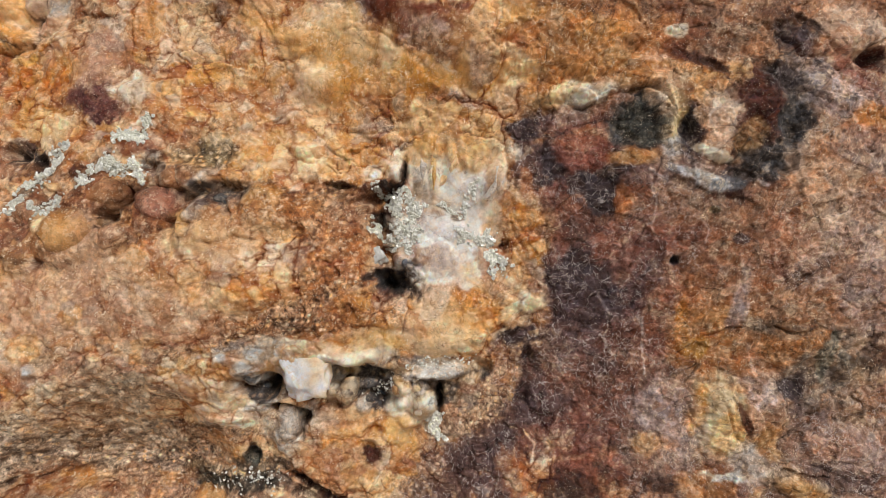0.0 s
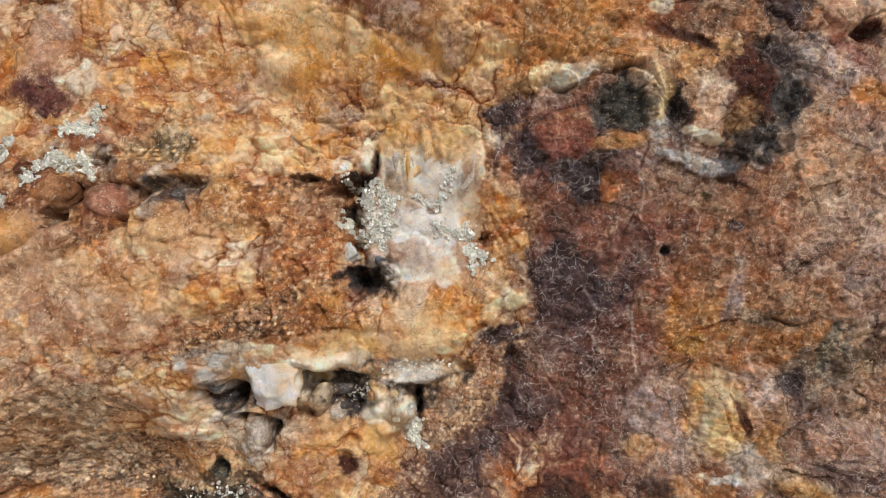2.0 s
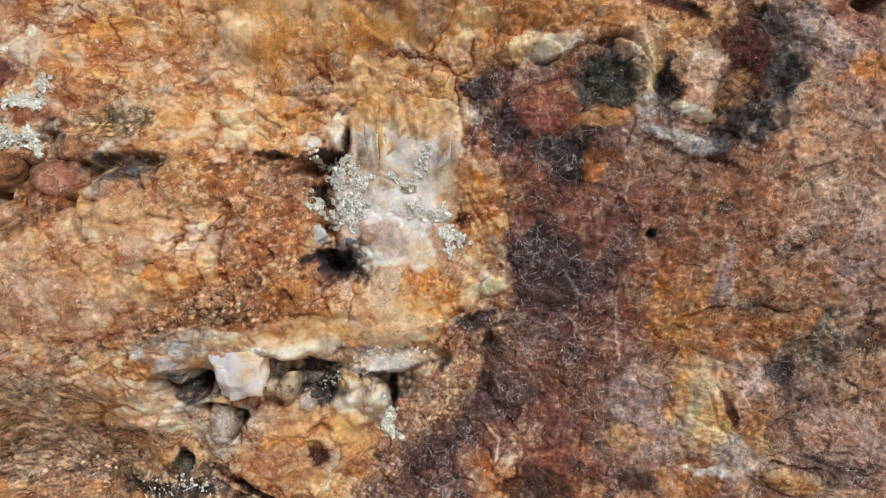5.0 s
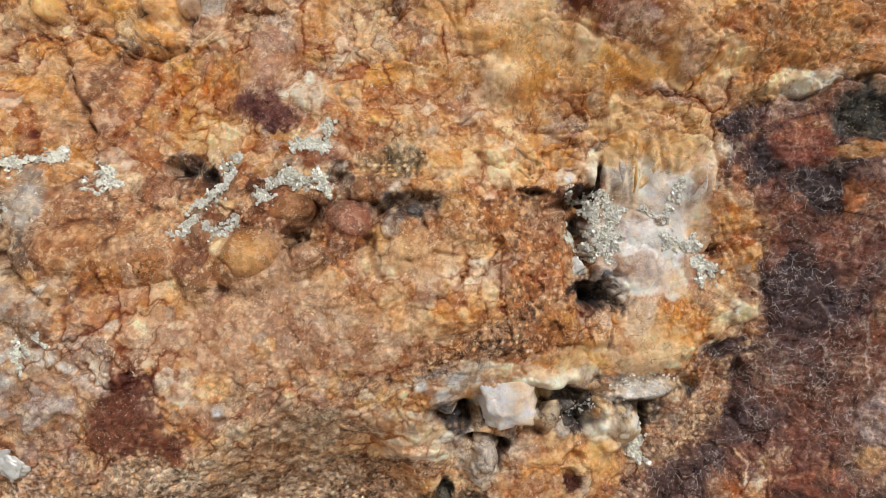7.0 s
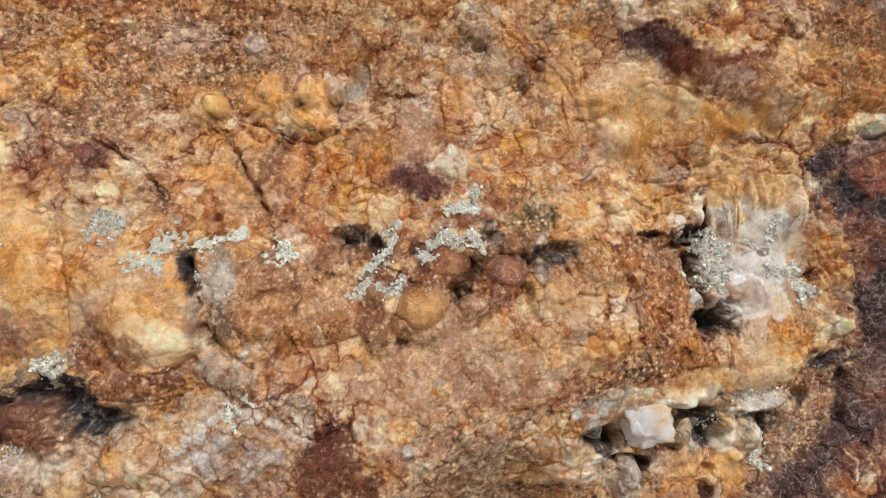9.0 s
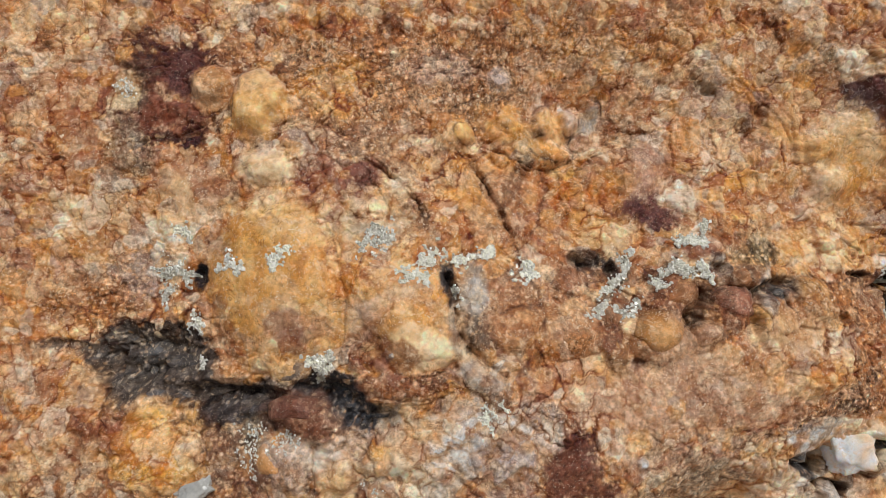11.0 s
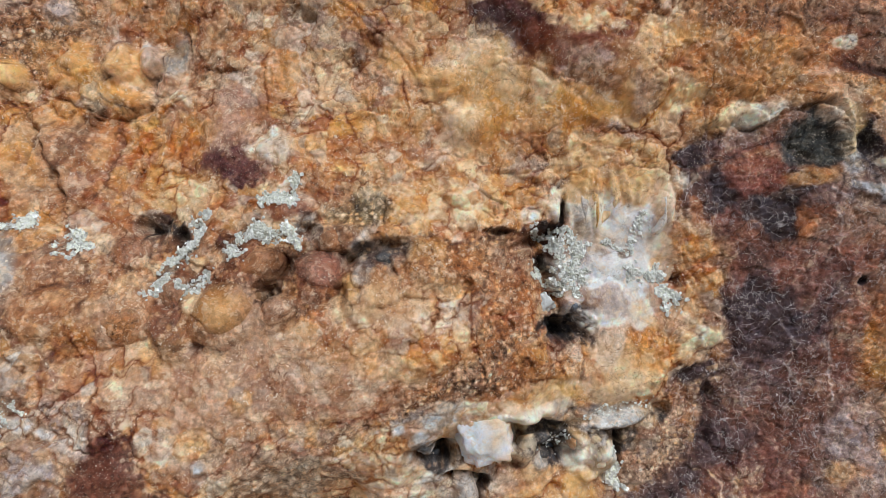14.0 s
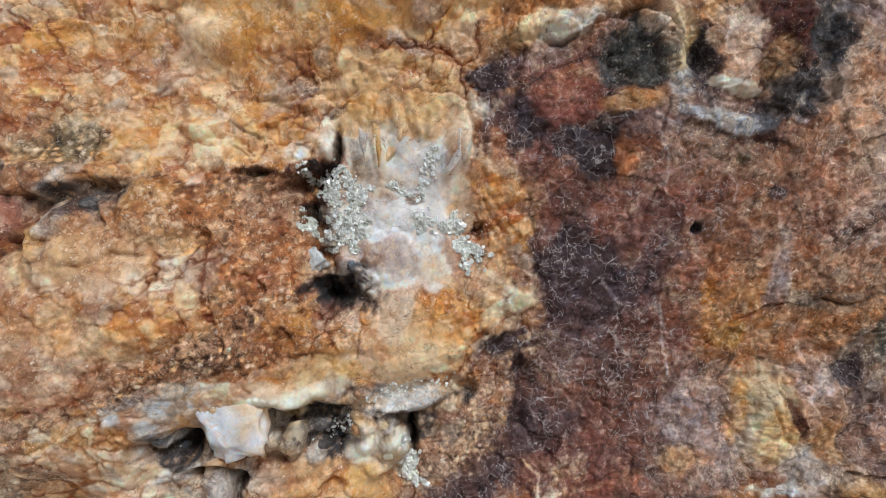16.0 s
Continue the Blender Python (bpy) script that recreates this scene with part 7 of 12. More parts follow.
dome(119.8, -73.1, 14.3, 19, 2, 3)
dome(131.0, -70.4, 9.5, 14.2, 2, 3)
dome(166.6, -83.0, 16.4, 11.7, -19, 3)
patch(-227.4, 5.1, 7.9, 13.2, -3, "GREYQ", .55, .25)
patch(-230.8, 23.0, 3.6, 12.6, -2, "GREY", .5, .2)
streak("LILACW", 0.70, .7, 133.4, 68.5, 137.4, 57.2, 136.3, 46.3, 140.0, 33.2)
streak("LILACW", 0.70, .7, 113.8, 33.3, 120.3, 28.9, 127.1, 24.5)
streak("LILACW", 0.70, .6, 111.6, 59.9, 112.9, 52.1, 112.0, 44.3)
streak("PALEPK", 0.70, .6, 145.6, 66.2, 151.0, 59.7, 158.1, 55.5, 165.0, 46.6)
streak("LILACW", 0.58, .7, 154.3, 84.5, 158.5, 77.7, 165.9, 80.4)
pit(137.9, 41.9, 3.9, 6.1, -0, 7, "CHAR", .9)
pit(124.8, 51.8, 5.6, 4.7, -1, 5, "DKRUST", .8)
pit(132.2, 29.9, 4.8, 2.6, -0, 6, "UMBER", .85)
pit(135.4, 63.9, 3.5, 4.4, -0, 5, "UMBER", .85)
pit(143.2, 88.8, 6.7, 2.7, -35, 6, "UMBER", .85)
pit(106.4, 73.5, 6.5, 1.9, -33, 5, "UMBER", .8)
pit(93.5, -4.8, 2, 2, 0, 6, "BLACKB", .9)
pit(63.1, 30.1, 4.5, 4.5, -2, 4, "CHARPL", .8)
patch(-360.3, 8.5, 21.1, 9.4, -2, "CHARL", .45, .3)
patch(-329.1, -13.6, 13.7, 5.5, -1, "RUSTB", .5, .3)
patch(-307.9, 48.5, 18, 15.8, -2, "AMBERP", .5, .3)
patch(-247.1, 5.9, 8.7, 4.3, -3, "PALE", .8, .2)
patch(-253.5, 35.1, 13.4, 10.2, -2, "CREAMOR", .5, .3)
patch(-322.0, 60.6, 11.5, 6.9, -3, "CREAM", .6, .2)
patch(-293.0, 61.3, 7.7, 5.4, -2, "CREAMY", .6, .2)
patch(-308.7, 21.4, 13.4, 4.5, -2, "ORANGE", .5, .2)
patch(-298.4, 34.5, 5.3, 4.4, -2, "RUST", .4, .2)
patch(-355.0, 50.8, 8, 7.1, -3, "WHITEQ", .7, .2)
patch(-368.6, 39.9, 9.5, 5.7, -3, "MAUVE", .6, .3)
patch(-372.8, 56.1, 9.5, 9.5, -3, "PINKTAN", .6, .3)
patch(-367.1, 81.0, 12, 7.2, -3, "TANPK", .6, .3)
patch(-341.8, 79.9, 9.5, 7.1, -3, "BRPK", .5, .3)
lump(-90.5, -45.6, 8, 1.8, 0, 2.4, "WHITEQ", .9)
lump(-78.1, -48.0, 7.7, 2, -9, 2.4, "GREYW", .9)
lump(-91.2, -72.0, 10.2, 2.1, -2, 2.4, "PALE", .9)
lump(-99.1, -53.6, 4.5, 2, 7, 1.8, "CREAM", .8)
lump(-90.6, -62.1, 5.5, 1.8, -8, 1.8, "TANW", .8)
patch(-85.5, -58.1, 6.9, 2.8, -3, "AMBERP", .7, .2)
patch(-99.0, -64.3, 5.9, 2.3, -3, "AMBER", .5, .2)
patch(-74.8, -74.0, 5.7, 2.1, -4, "PALE", .7, .2)
patch(-32.2, -86.3, 6, 5, 17, "DKRUST", .85, .15)
pit(-32.2, -86.3, 3.5, 3.5, 17, 4, "DKRUST", .8)
patch(-306.9, 9.0, 17.7, 7.5, -2, "CREAMOR", .65, .3)
patch(-316.7, 1.4, 11.2, 4.5, -2, "TANOR", .6, .3)
patch(-282.7, 13.9, 6.5, 8.7, -2, "AMBERP", .5, .3)
patch(-262.8, -2.1, 10.8, 4.7, -3, "RUSTB", .5, .3)
patch(-326.4, 28.8, 9.1, 11.4, -2, "GOLDP", .5, .3)
patch(-71.0, -2.0, 8.8, 5.3, -10, "CREAMY", .5, .2)
patch(-89.9, 2.4, 8.6, 6.5, 0, "OCHTAN", .5, .3)
streak("LILACW", 0.47, .7, 48.8, -48.4, 52.3, -55.8, 50.0, -63.3, 54.8, -70.6)
streak("LILACW", 0.47, .7, 82.5, 25.1, 84.8, 16.0, 83.0, 9.3, 86.6, 2.5)
streak("LILACW", 0.47, .6, 99.7, 13.6, 105.3, 9.2, 104.9, 2.5)
streak("PALEPK", 0.47, .7, 35.5, -78.6, 40.1, -85.8, 38.6, -92.9, 43.0, -99.5)
patch(-145.8, 73.7, 42.6, 32.6, -1, "OCHRUST", .22, .5)
patch(-74.7, 79.3, 14.5, 14.5, 1, "OCHRUST", .4, .4)
patch(-43.2, 60.8, 19.1, 8.1, 1, "OCHRE", .5, .4)
lump(-56.9, 82.0, 7.2, 8.7, 21, 1.8, "CREAM", .8)
lump(-52.5, 69.9, 5.3, 5.7, 1, 1.8, "PALE", .85)
lump(-44.6, 95.0, 8.6, 5.8, -19, 1.8, "CREAMOR", .8)
lump(-61.2, 92.1, 6.7, 5.3, 31, 1.8, "PALEPK", .75)
lump(-34.0, 65.0, 6.7, 4.8, 11, 1.8, "CREAMOR", .75)
lump(-23.3, 81.2, 5.3, 4.8, 0, 1.8, "GOLD", .7)
lump(-12.3, 77.3, 3.6, 5.8, 20, 1.8, "GOLDP", .8)
lump(-4.6, 89.6, 6.7, 5.7, -1, 1.8, "CREAMOR", .75)
lump(11.5, 79.1, 5.7, 6.6, -2, 1.8, "CREAM", .8)
lump(21.3, 75.2, 3.8, 4.2, -3, 1.2, "PALE", .8)
lump(-15.2, 60.2, 7.2, 4.3, -10, 1.8, "AMBERP", .75)
lump(-40.3, 45.1, 8, 4.2, 11, 1.8, "CREAM", .7)
lump(-52.3, 52.2, 5.7, 3.8, 2, 1.2, "AMBERP", .7)
lump(-183.8, 102.4, 6.2, 6.2, 2, 1.8, "CREAM", .8)
lump(-174.4, 94.1, 4.4, 5.9, 21, 1.8, "PALEPK", .7)
lump(-181.2, 75.5, 5.8, 7.3, 1, 1.8, "AMBERP", .7)
lump(-162.0, 64.5, 4.9, 7.4, 10, 1.2, "GOLDP", .7)
patch(-145.9, -49.2, 30.6, 4.8, 2, "RUSTB", .4, .3)
patch(-108.3, -44.7, 19.8, 3.3, 6, "BROWN", .5, .3)
patch(-156.2, -78.5, 27, 5.4, 3, "GREYBR", .4, .3)
patch(-140.5, -103.1, 23.1, 5.1, -4, "RUSTTAN", .5, .3)
patch(-108.7, -76.1, 13.8, 3.2, 1, "UMBER", .35, .3)
streak("RUST", 1.17, .5, -133.0, -44.0, -116.2, -40.9, -99.1, -36.6, -82.1, -31.1)
streak("GRITRUST", 1.40, .6, -91.0, -37.9, -75.9, -32.4, -60.9, -27.0, -47.8, -22.8)
patch(-148.3, 73.8, 6.5, 15, -13, "MAUVEPK", .7, .2)
patch(-144.5, 61.3, 6.5, 6.5, -10, "PLUM", .85, .15)
patch(-141.4, 54.2, 2.7, 3.7, -0, "PLUM", .85, .15)
patch(-128.6, 63.7, 7.9, 5.4, 24, "TANW", .8, .2)
lump(-2.4, -53.4, 11.5, 2.5, 1, 3, "WHITEQ", .9)
lump(-15.8, -48.4, 5.4, 2.2, -2, 2.4, "GREYW", .9)
lump(-83.2, -45.8, 9, 1.8, -1, 2.4, "WHITEQ", .9)
patch(-23.0, -38.1, 14.6, 4.4, -2, "CREAMY", .6, .2)
patch(-3.6, -41.1, 12.4, 4, -1, "PALEY", .7, .2)
grains(700, 57, 0.55)
streak("PYRBED", 1.3, 0.75, -133.7, 46.2, -126.9, 47.1, -122.3, 44.1, -120.1, 48.0, -119.4, 53.4)
streak("PYRBED", 1.8, 0.75, -143.4, 26.2, -140.2, 32.0, -135.1, 36.2, -128.5, 31.8)
streak("PYRBED", 1.6, 0.75, -128.5, 31.8, -123.4, 33.0, -120.1, 28.4, -125.0, 34.7)
streak("PYRBED", 2, 0.75, -156.2, 39.8, -156.5, 34.6, -158.2, 31.0)
streak("PYRBED", 2.3, 0.75, -158.6, 29.9, -164.1, 27.1, -167.2, 21.6, -172.9, 16.3)
streak("PYRBED", 1.6, 0.75, -159.5, 16.3, -154.1, 18.6)
streak("PYRBED", 2.8, 0.75, -19.1, 23.1, -19.1, 14.6, -18.0, 6.2)
streak("PYRBED", 2.3, 0.75, -13.9, 23.1, -12.5, 15.8, -14.0, 7.4)
streak("PYRBED", 2, 0.75, -20.4, 3.8, -14.7, 1.4, -10.4, 3.8)
streak("PYRBED", 1, 0.75, -2.0, 20.7, 3.5, 15.9, 7.6, 13.5, 9.4, 18.3)
streak("PYRBED", 1.6, 0.75, 7.0, 7.9, 11.7, 5.0, 16.4, 3.8, 21.1, 4.1)
streak("PYRBED", 1.3, 0.75, 12.8, 27.2, 12.2, 22.0)
streak("PYRBED", 2.3, 0.75, 20.0, -3.5, 24.7, -7.1, 21.6, -6.6)
streak("PYRBED", 1.1, 0.75, -28.8, 26.7, -27.5, 23.0)
streak("PYRBED", 1.5, 0.75, -29.4, 13.3, -27.6, 5.4, -21.9, 1.3)
streak("PYRBED", 1.3, 0.75, -5.8, -74.7, -2.1, -73.4, -5.8, -80.5, 0.4, -82.9)
streak("PYRBED", 0.8, 0.75, -4.7, -64.1, -3.4, -69.5)
streak("PYRBED", 2.6, 0.75, -263.4, 56.1, -262.3, 51.4, -268.8, 50.4)
streak("PYRBED", 2.6, 0.75, -253.5, 36.2, -244.8, 39.5, -242.7, 45.4, -247.0, 36.1)
streak("PYRBED", 2.1, 0.75, -233.0, 41.7, -222.9, 43.5, -215.0, 45.3)
streak("PYRBED", 2.3, 0.75, -201.0, 38.7, -199.0, 33.8, -202.5, 35.2)
streak("PYRBED", 1.2, 0.75, -232.9, 30.0, -233.4, 25.3)
streak("PYRBED", 2.3, 0.75, -328.2, 46.1, -324.6, 43.7)
streak("PYRBED", 2.1, 0.75, -305.7, 47.2, -308.0, 46.2, -300.5, 50.3)
streak("PYRBED", 2.3, 0.75, -357.5, 44.0, -352.8, 45.0, -348.2, 41.2)
streak("PYRBED", 1.8, 0.75, -358.9, 33.7, -354.2, 36.9)
streak("PYRBED", 1.8, 0.75, -345.4, 21.7, -344.4, 17.1)
streak("PYRBED", 0.9, 0.75, -343.5, 4.0, -343.1, 2.8)
streak("PYRBED", 2.6, 0.75, -292.9, -1.3, -288.4, 0.8, -294.7, 3.3)
streak("PYRBED", 3.8, 0.75, -223.2, -23.1, -218.9, -21.1, -225.5, -25.1)
streak("PYRBED", 1.8, 0.75, -351.9, 62.0, -348.4, 58.5)

level(-41.4, -56.3, 64.6, 19.6, -2, .8)
patch(-78.7, -44.7, 19.6, 4.1, -1, "GREYW", .8)
patch(-89.6, -45.1, 11.3, 3.8, -1, "CREAMY", .7)
patch(-93.8, -54.8, 21.4, 5.1, -1, "PINKTAN", .7)
patch(-90.4, -70.5, 21.2, 3.0, -1, "PALEPK", .8)
patch(-104.0, -66.2, 12.8, 3.0, -1, "OCHRE", .5)
patch(-46.7, -49.4, 13.4, 5.0, -2, "PALEY", .7)
patch(-24.1, -48.1, 28.8, 3.8, 0, "GREYQ", .6)
# The same hollow again, with the block's shade as black pits.
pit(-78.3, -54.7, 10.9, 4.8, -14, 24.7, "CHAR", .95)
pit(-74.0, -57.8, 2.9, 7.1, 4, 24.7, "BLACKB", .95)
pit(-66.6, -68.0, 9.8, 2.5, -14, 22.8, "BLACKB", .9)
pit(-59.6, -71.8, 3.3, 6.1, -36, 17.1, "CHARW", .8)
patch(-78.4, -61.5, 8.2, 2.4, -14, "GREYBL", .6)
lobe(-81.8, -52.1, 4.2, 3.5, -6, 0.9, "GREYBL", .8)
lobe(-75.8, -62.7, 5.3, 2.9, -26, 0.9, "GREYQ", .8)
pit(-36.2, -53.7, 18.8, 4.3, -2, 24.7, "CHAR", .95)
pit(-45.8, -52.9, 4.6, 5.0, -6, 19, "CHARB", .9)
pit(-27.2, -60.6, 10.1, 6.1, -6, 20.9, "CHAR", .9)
lobe(-45.6, -42.7, 4.4, 3.3, -6, 1.8, "PALE", .8, .2)
lobe(-40.1, -46.1, 6.1, 3.8, -16, 2.2, "CREAMY", .9, .3)
lobe(-31.8, -44.8, 4.5, 2.6, -6, 1.8, "PALEY", .8, .2)
lobe(-45.3, -56.2, 3.1, 5.0, 4, 1.8, "GREYQ", .9)
lobe(-40.1, -59.8, 4.3, 7.0, -18, 2.2, "TANW", .9)
lobe(-33.2, -57.3, 5.2, 2.8, -6, 1.4, "GREYD", .8)
lobe(-43.6, -54.3, 2.3, 2.7, -6, 1.4, "GREYQW", .9)
pit(-45.9, -65.7, 4.7, 2.0, -6, 13.3, "CHARW", .8)
lobe(-19.2, -60.0, 3.6, 4.0, -36, 1.8, "TANOR", .8)
lobe(-10.7, -61.4, 5.1, 7.0, -18, 2.7, "PALEY", .9)
lobe(-9.6, -68.1, 6.7, 7.1, -36, 2.7, "CREAMY", .9)
lobe(-12.9, -55.0, 5.0, 2.7, 14, 1.8, "GREYW", .8)
lobe(0.4, -53.3, 12.7, 3.3, 4, 2.2, "GREYW", .95, .3)
patch(-13.0, -47.8, 8.7, 2.7, 4, "GREYBL", .8)
patch(1.7, -49.4, 11.5, 1.9, 4, "GREYG", .7)
pit(-1.5, -63.7, 2.0, 8.0, -1, 20.9, "CHAR", .9)
pit(17.7, -51.4, 4.3, 3.6, 14, 17.1, "GREYD", .9)
lobe(-41.5, -73.3, 13.2, 7.6, -6, 2.2, "OCHTAN", .8)
patch(-43.1, -70.4, 6.0, 3.2, -6, "CREAM", .6)
lobe(-20.2, -79.2, 6.5, 8.1, 4, 1.8, "CREAMOR", .8)
pit(-30.4, -79.4, 4.4, 2.8, 4, 13.3, "DKRUST", .9)
lobe(-66.4, -74.9, 5.8, 7.5, -11, 2.2, "GREYQ", .9)
patch(-53.8, -72.2, 8.0, 8.0, -6, "GREYQW", .5)
level(-4.4, -1.8, 20.0, 30.9, -6, .7)
patch(-3.1, -6.5, 11.2, 12.7, 4, "WHITEQ", .95)
patch(-8.5, -14.2, 8.1, 9.2, 14, "WHITEQ", .9)
patch(0.1, 16.2, 13.0, 9.3, -6, "LILACGR", .85)
patch(7.2, 22.8, 11.1, 9.3, -6, "GREYQW", .7)
patch(-0.6, 36.0, 13.0, 11.1, -6, "PALE", .8)
patch(2.1, -26.1, 7.3, 12.8, -6, "PALE", .85)
lobe(-8.1, 33.1, 4.5, 11.5, -1, 2.2, "GREYQW", .9, .2)
lobe(-4.1, 33.1, 2.0, 11.5, 0, 1.8, "CREAMOR", .95, .3)
lobe(3.8, 34.8, 3.7, 7.4, -12, 1.4, "CREAM", .8, .2)
lobe(11.3, 37.5, 3.0, 5.9, -6, 1.4, "CREAM", .9, .2)
lobe(21.3, 29.1, 4.4, 11.3, -18, 2.2, "WHITEQ", .95, .3)
patch(8.2, 32.6, 2.6, 3.3, -6, "GREYBL", .7)
patch(2.0, 43.5, 12.9, 4.1, -6, "CREAMOR", .8)
patch(19.1, 14.2, 3.7, 8.5, -6, "AMBERP", .9)
lobe(0.7, 9.6, 7.4, 6.6, 14, 1.8, "WHITEQ", .9, .1)
lobe(-4.6, -3.6, 9.1, 9.1, -6, 1.8, "WHITEQ", .9, .0)
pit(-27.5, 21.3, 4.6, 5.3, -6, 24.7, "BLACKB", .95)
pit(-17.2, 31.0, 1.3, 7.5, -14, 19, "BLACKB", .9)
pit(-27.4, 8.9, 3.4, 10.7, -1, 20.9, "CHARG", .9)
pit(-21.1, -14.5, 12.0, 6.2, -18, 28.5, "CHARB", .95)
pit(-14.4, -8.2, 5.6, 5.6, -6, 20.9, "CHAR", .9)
lobe(-16.8, -5.2, 5.2, 3.4, -38, 1.8, "GREYBL", .9)
lobe(-21.8, 1.8, 4.9, 3.0, -6, 1.4, "GREYG", .9)
lobe(-11.7, -9.9, 4.4, 2.2, -41, 1.8, "GREYQ", .9)
patch(-31.0, -18.7, 7.2, 4.3, -6, "GREYQ", .5)
lobe(-21.0, 32.9, 4.9, 5.7, 14, 1.8, "PALE", .85)
patch(-11.7, -17.7, 7.4, 3.0, -6, "GREYBL", .6)
patch(12.5, -23.8, 11.4, 8.5, -6, "AMBER", .85)
patch(12.0, -20.1, 7.4, 4.8, -6, "GOLDP", .8)
patch(16.4, -31.8, 7.4, 5.6, -6, "AMBERP", .7)
patch(7.5, -9.5, 5.5, 4.4, -6, "CREAMOR", .8)
lobe(37.7, -23.8, 6.0, 4.5, 4, 1.8, "CREAM", .9)
lobe(28.3, -26.7, 4.1, 6.4, -6, 1.4, "PALEY", .6)
patch(6.4, -37.9, 14.1, 5.6, 2, "CREAM", .7)
lobe(0.6, -40.9, 11.2, 4.8, 2, 1.4, "OLIVTAN", .6)
patch(-21.2, -26.8, 14.5, 4.7, -6, "BROWNOCH", .7)
patch(-24.6, -24.8, 7.3, 2.6, -6, "RUST", .7)
patch(-36.7, -31.4, 10.8, 5.4, 14, "TANOR", .6)
patch(-17.3, -38.6, 9.3, 4.4, 4, "CREAMY", .6)
level(-55.4, 12.0, 30.9, 16.3, -6, .5)
patch(-44.5, 19.1, 14.9, 6.7, -11, "BROWN", .85)
patch(-38.0, 16.8, 7.4, 4.1, 14, "GREYBR", .9)
patch(-44.6, 4.1, 14.3, 7.2, -16, "RUSTOR", .9)
patch(-39.8, 6.2, 10.8, 4.3, -11, "BROWNOCH", .8)
lobe(-71.6, 17.5, 9.4, 9.4, -6, 1.8, "OLIVOCH", .85)
patch(-67.0, 11.3, 8.3, 3.9, -16, "RUST", .7)
patch(-69.5, 19.9, 6.2, 6.2, -6, "AMBER", .6)
pit(-89.2, 23.9, 11.4, 3.4, 2, 10.4, "CHAR", .9)
pit(-98.8, 23.2, 6.4, 2.3, 4, 12, "BLACKB", .9)
lobe(-86.1, 19.9, 7.5, 4.5, -6, 1.4, "GREYD", .8)
pit(-88.7, 11.7, 1.8, 4.8, -36, 6.65, "CHARW", .8)
pit(-43.9, 26.8, 5.6, 1.7, -6, 13.3, "CHARW", .8)
pit(-35.5, 19.4, 7.5, 2.6, 19, 13.3, "GREYD", .8)
pit(-59.3, 7.3, 2.2, 3.2, -46, 11.4, "UMBER", .9)
lobe(-95.1, 9.2, 8.3, 8.0, -6, 1.8, "PALEY", .8)
lobe(-90.6, 5.6, 7.2, 6.5, -6, 1.4, "CREAMY", .6)
patch(-86.6, 8.3, 10.9, 2.5, -16, "RUST", .6)
patch(-63.7, 1.9, 6.1, 3.9, -6, "GOLD", .8)
patch(-79.6, -4.2, 5.7, 3.5, -6, "PALE", .9)
patch(-75.7, -0.8, 10.7, 3.2, 9, "CREAMY", .7)
patch(-83.9, -13.7, 22.9, 6.0, 2, "AMBERP", .7)
patch(-93.7, -6.4, 10.8, 5.4, -6, "PINKTAN", .6)
patch(-68.5, -11.1, 10.5, 4.5, -6, "CREAM", .6)
patch(-48.9, -10.7, 12.5, 5.3, -6, "BROWNOCH", .7)
crack(0.5, 2, 0, -55.7, -0.7, -48.6, -7.4, -46.3, -16.1, -40.2, -20.3)
crack(0.6, 2, 1, -75.0, 50.6, -68.7, 43.0, -59.1, 37.8)
crack(0.6, 2, 1, -43.8, 50.9, -33.5, 49.2, -20.8, 50.8, -6.5, 48.0)
level(82.1, 47.5, 25.0, 13.6, -1, .6)
pit(78.7, 51.3, 11.9, 8.2, 9, 9, "CHAR", .95)
pit(72.1, 46.0, 5.9, 4.5, -1, 7, "GREYD", .9)
pit(95.1, 47.4, 5.9, 10.0, 9, 8, "CHARPL", .95)
pit(96.2, 49.5, 3.6, 5.5, -1, 10, "BLACKB", .8)
lobe(88.7, 52.2, 4.5, 11.4, 7, 1.8, "TANW", .8, .1)
patch(90.3, 44.6, 3.6, 9.0, -1, "GREYQW", .6)
lobe(108.4, 38.4, 9.1, 3.6, -21, 1.8, "OLIVTAN", .9)
patch(110.9, 51.9, 7.8, 13.9, -1, "TANRUST", .8)
patch(124.9, 49.5, 15.5, 17.4, -1, "DKRUST", .95)
patch(121.2, 41.1, 7.9, 11.6, -1, "UMBER", .8)
pit(138.2, 46.2, 6.7, 14.4, -16, 8, "CHAR", .95)
pit(135.7, 66.0, 9.7, 10.6, 19, 7, "CHARW", .9)
pit(129.0, 30.9, 14.1, 5.6, 9, 6, "CHAR", .85)
patch(118.3, 43.3, 4.2, 6.9, -1, "OLIVE", .7)
patch(102.6, 27.3, 15.8, 2.7, -19, "GREYW", .7)
pit(94.7, 25.5, 6.7, 2.7, -11, 5, "CHARPL", .9)
pit(112.8, 20.9, 9.2, 3.7, -1, 5, "DKRUST", .9)
pit(61.7, 24.9, 7.6, 10.3, 4, 4, "CHARPL", .95)
pit(65.6, 35.4, 5.8, 6.7, 9, 4, "CHARPL", .9)
patch(57.8, 40.3, 7.7, 6.8, -1, "REDMAUVE", .85)
lobe(49.5, 38.7, 7.7, 9.0, 19, 1.4, "DKPLUM", .7)
lobe(55.8, 44.8, 11.3, 5.9, 19, 1.4, "RUSTOR", .7)
patch(34.5, 50.1, 9.1, 5.4, -11, "DKPLUM", .8)
patch(32.2, 28.3, 6.8, 11.3, -21, "UMBERV", .8)
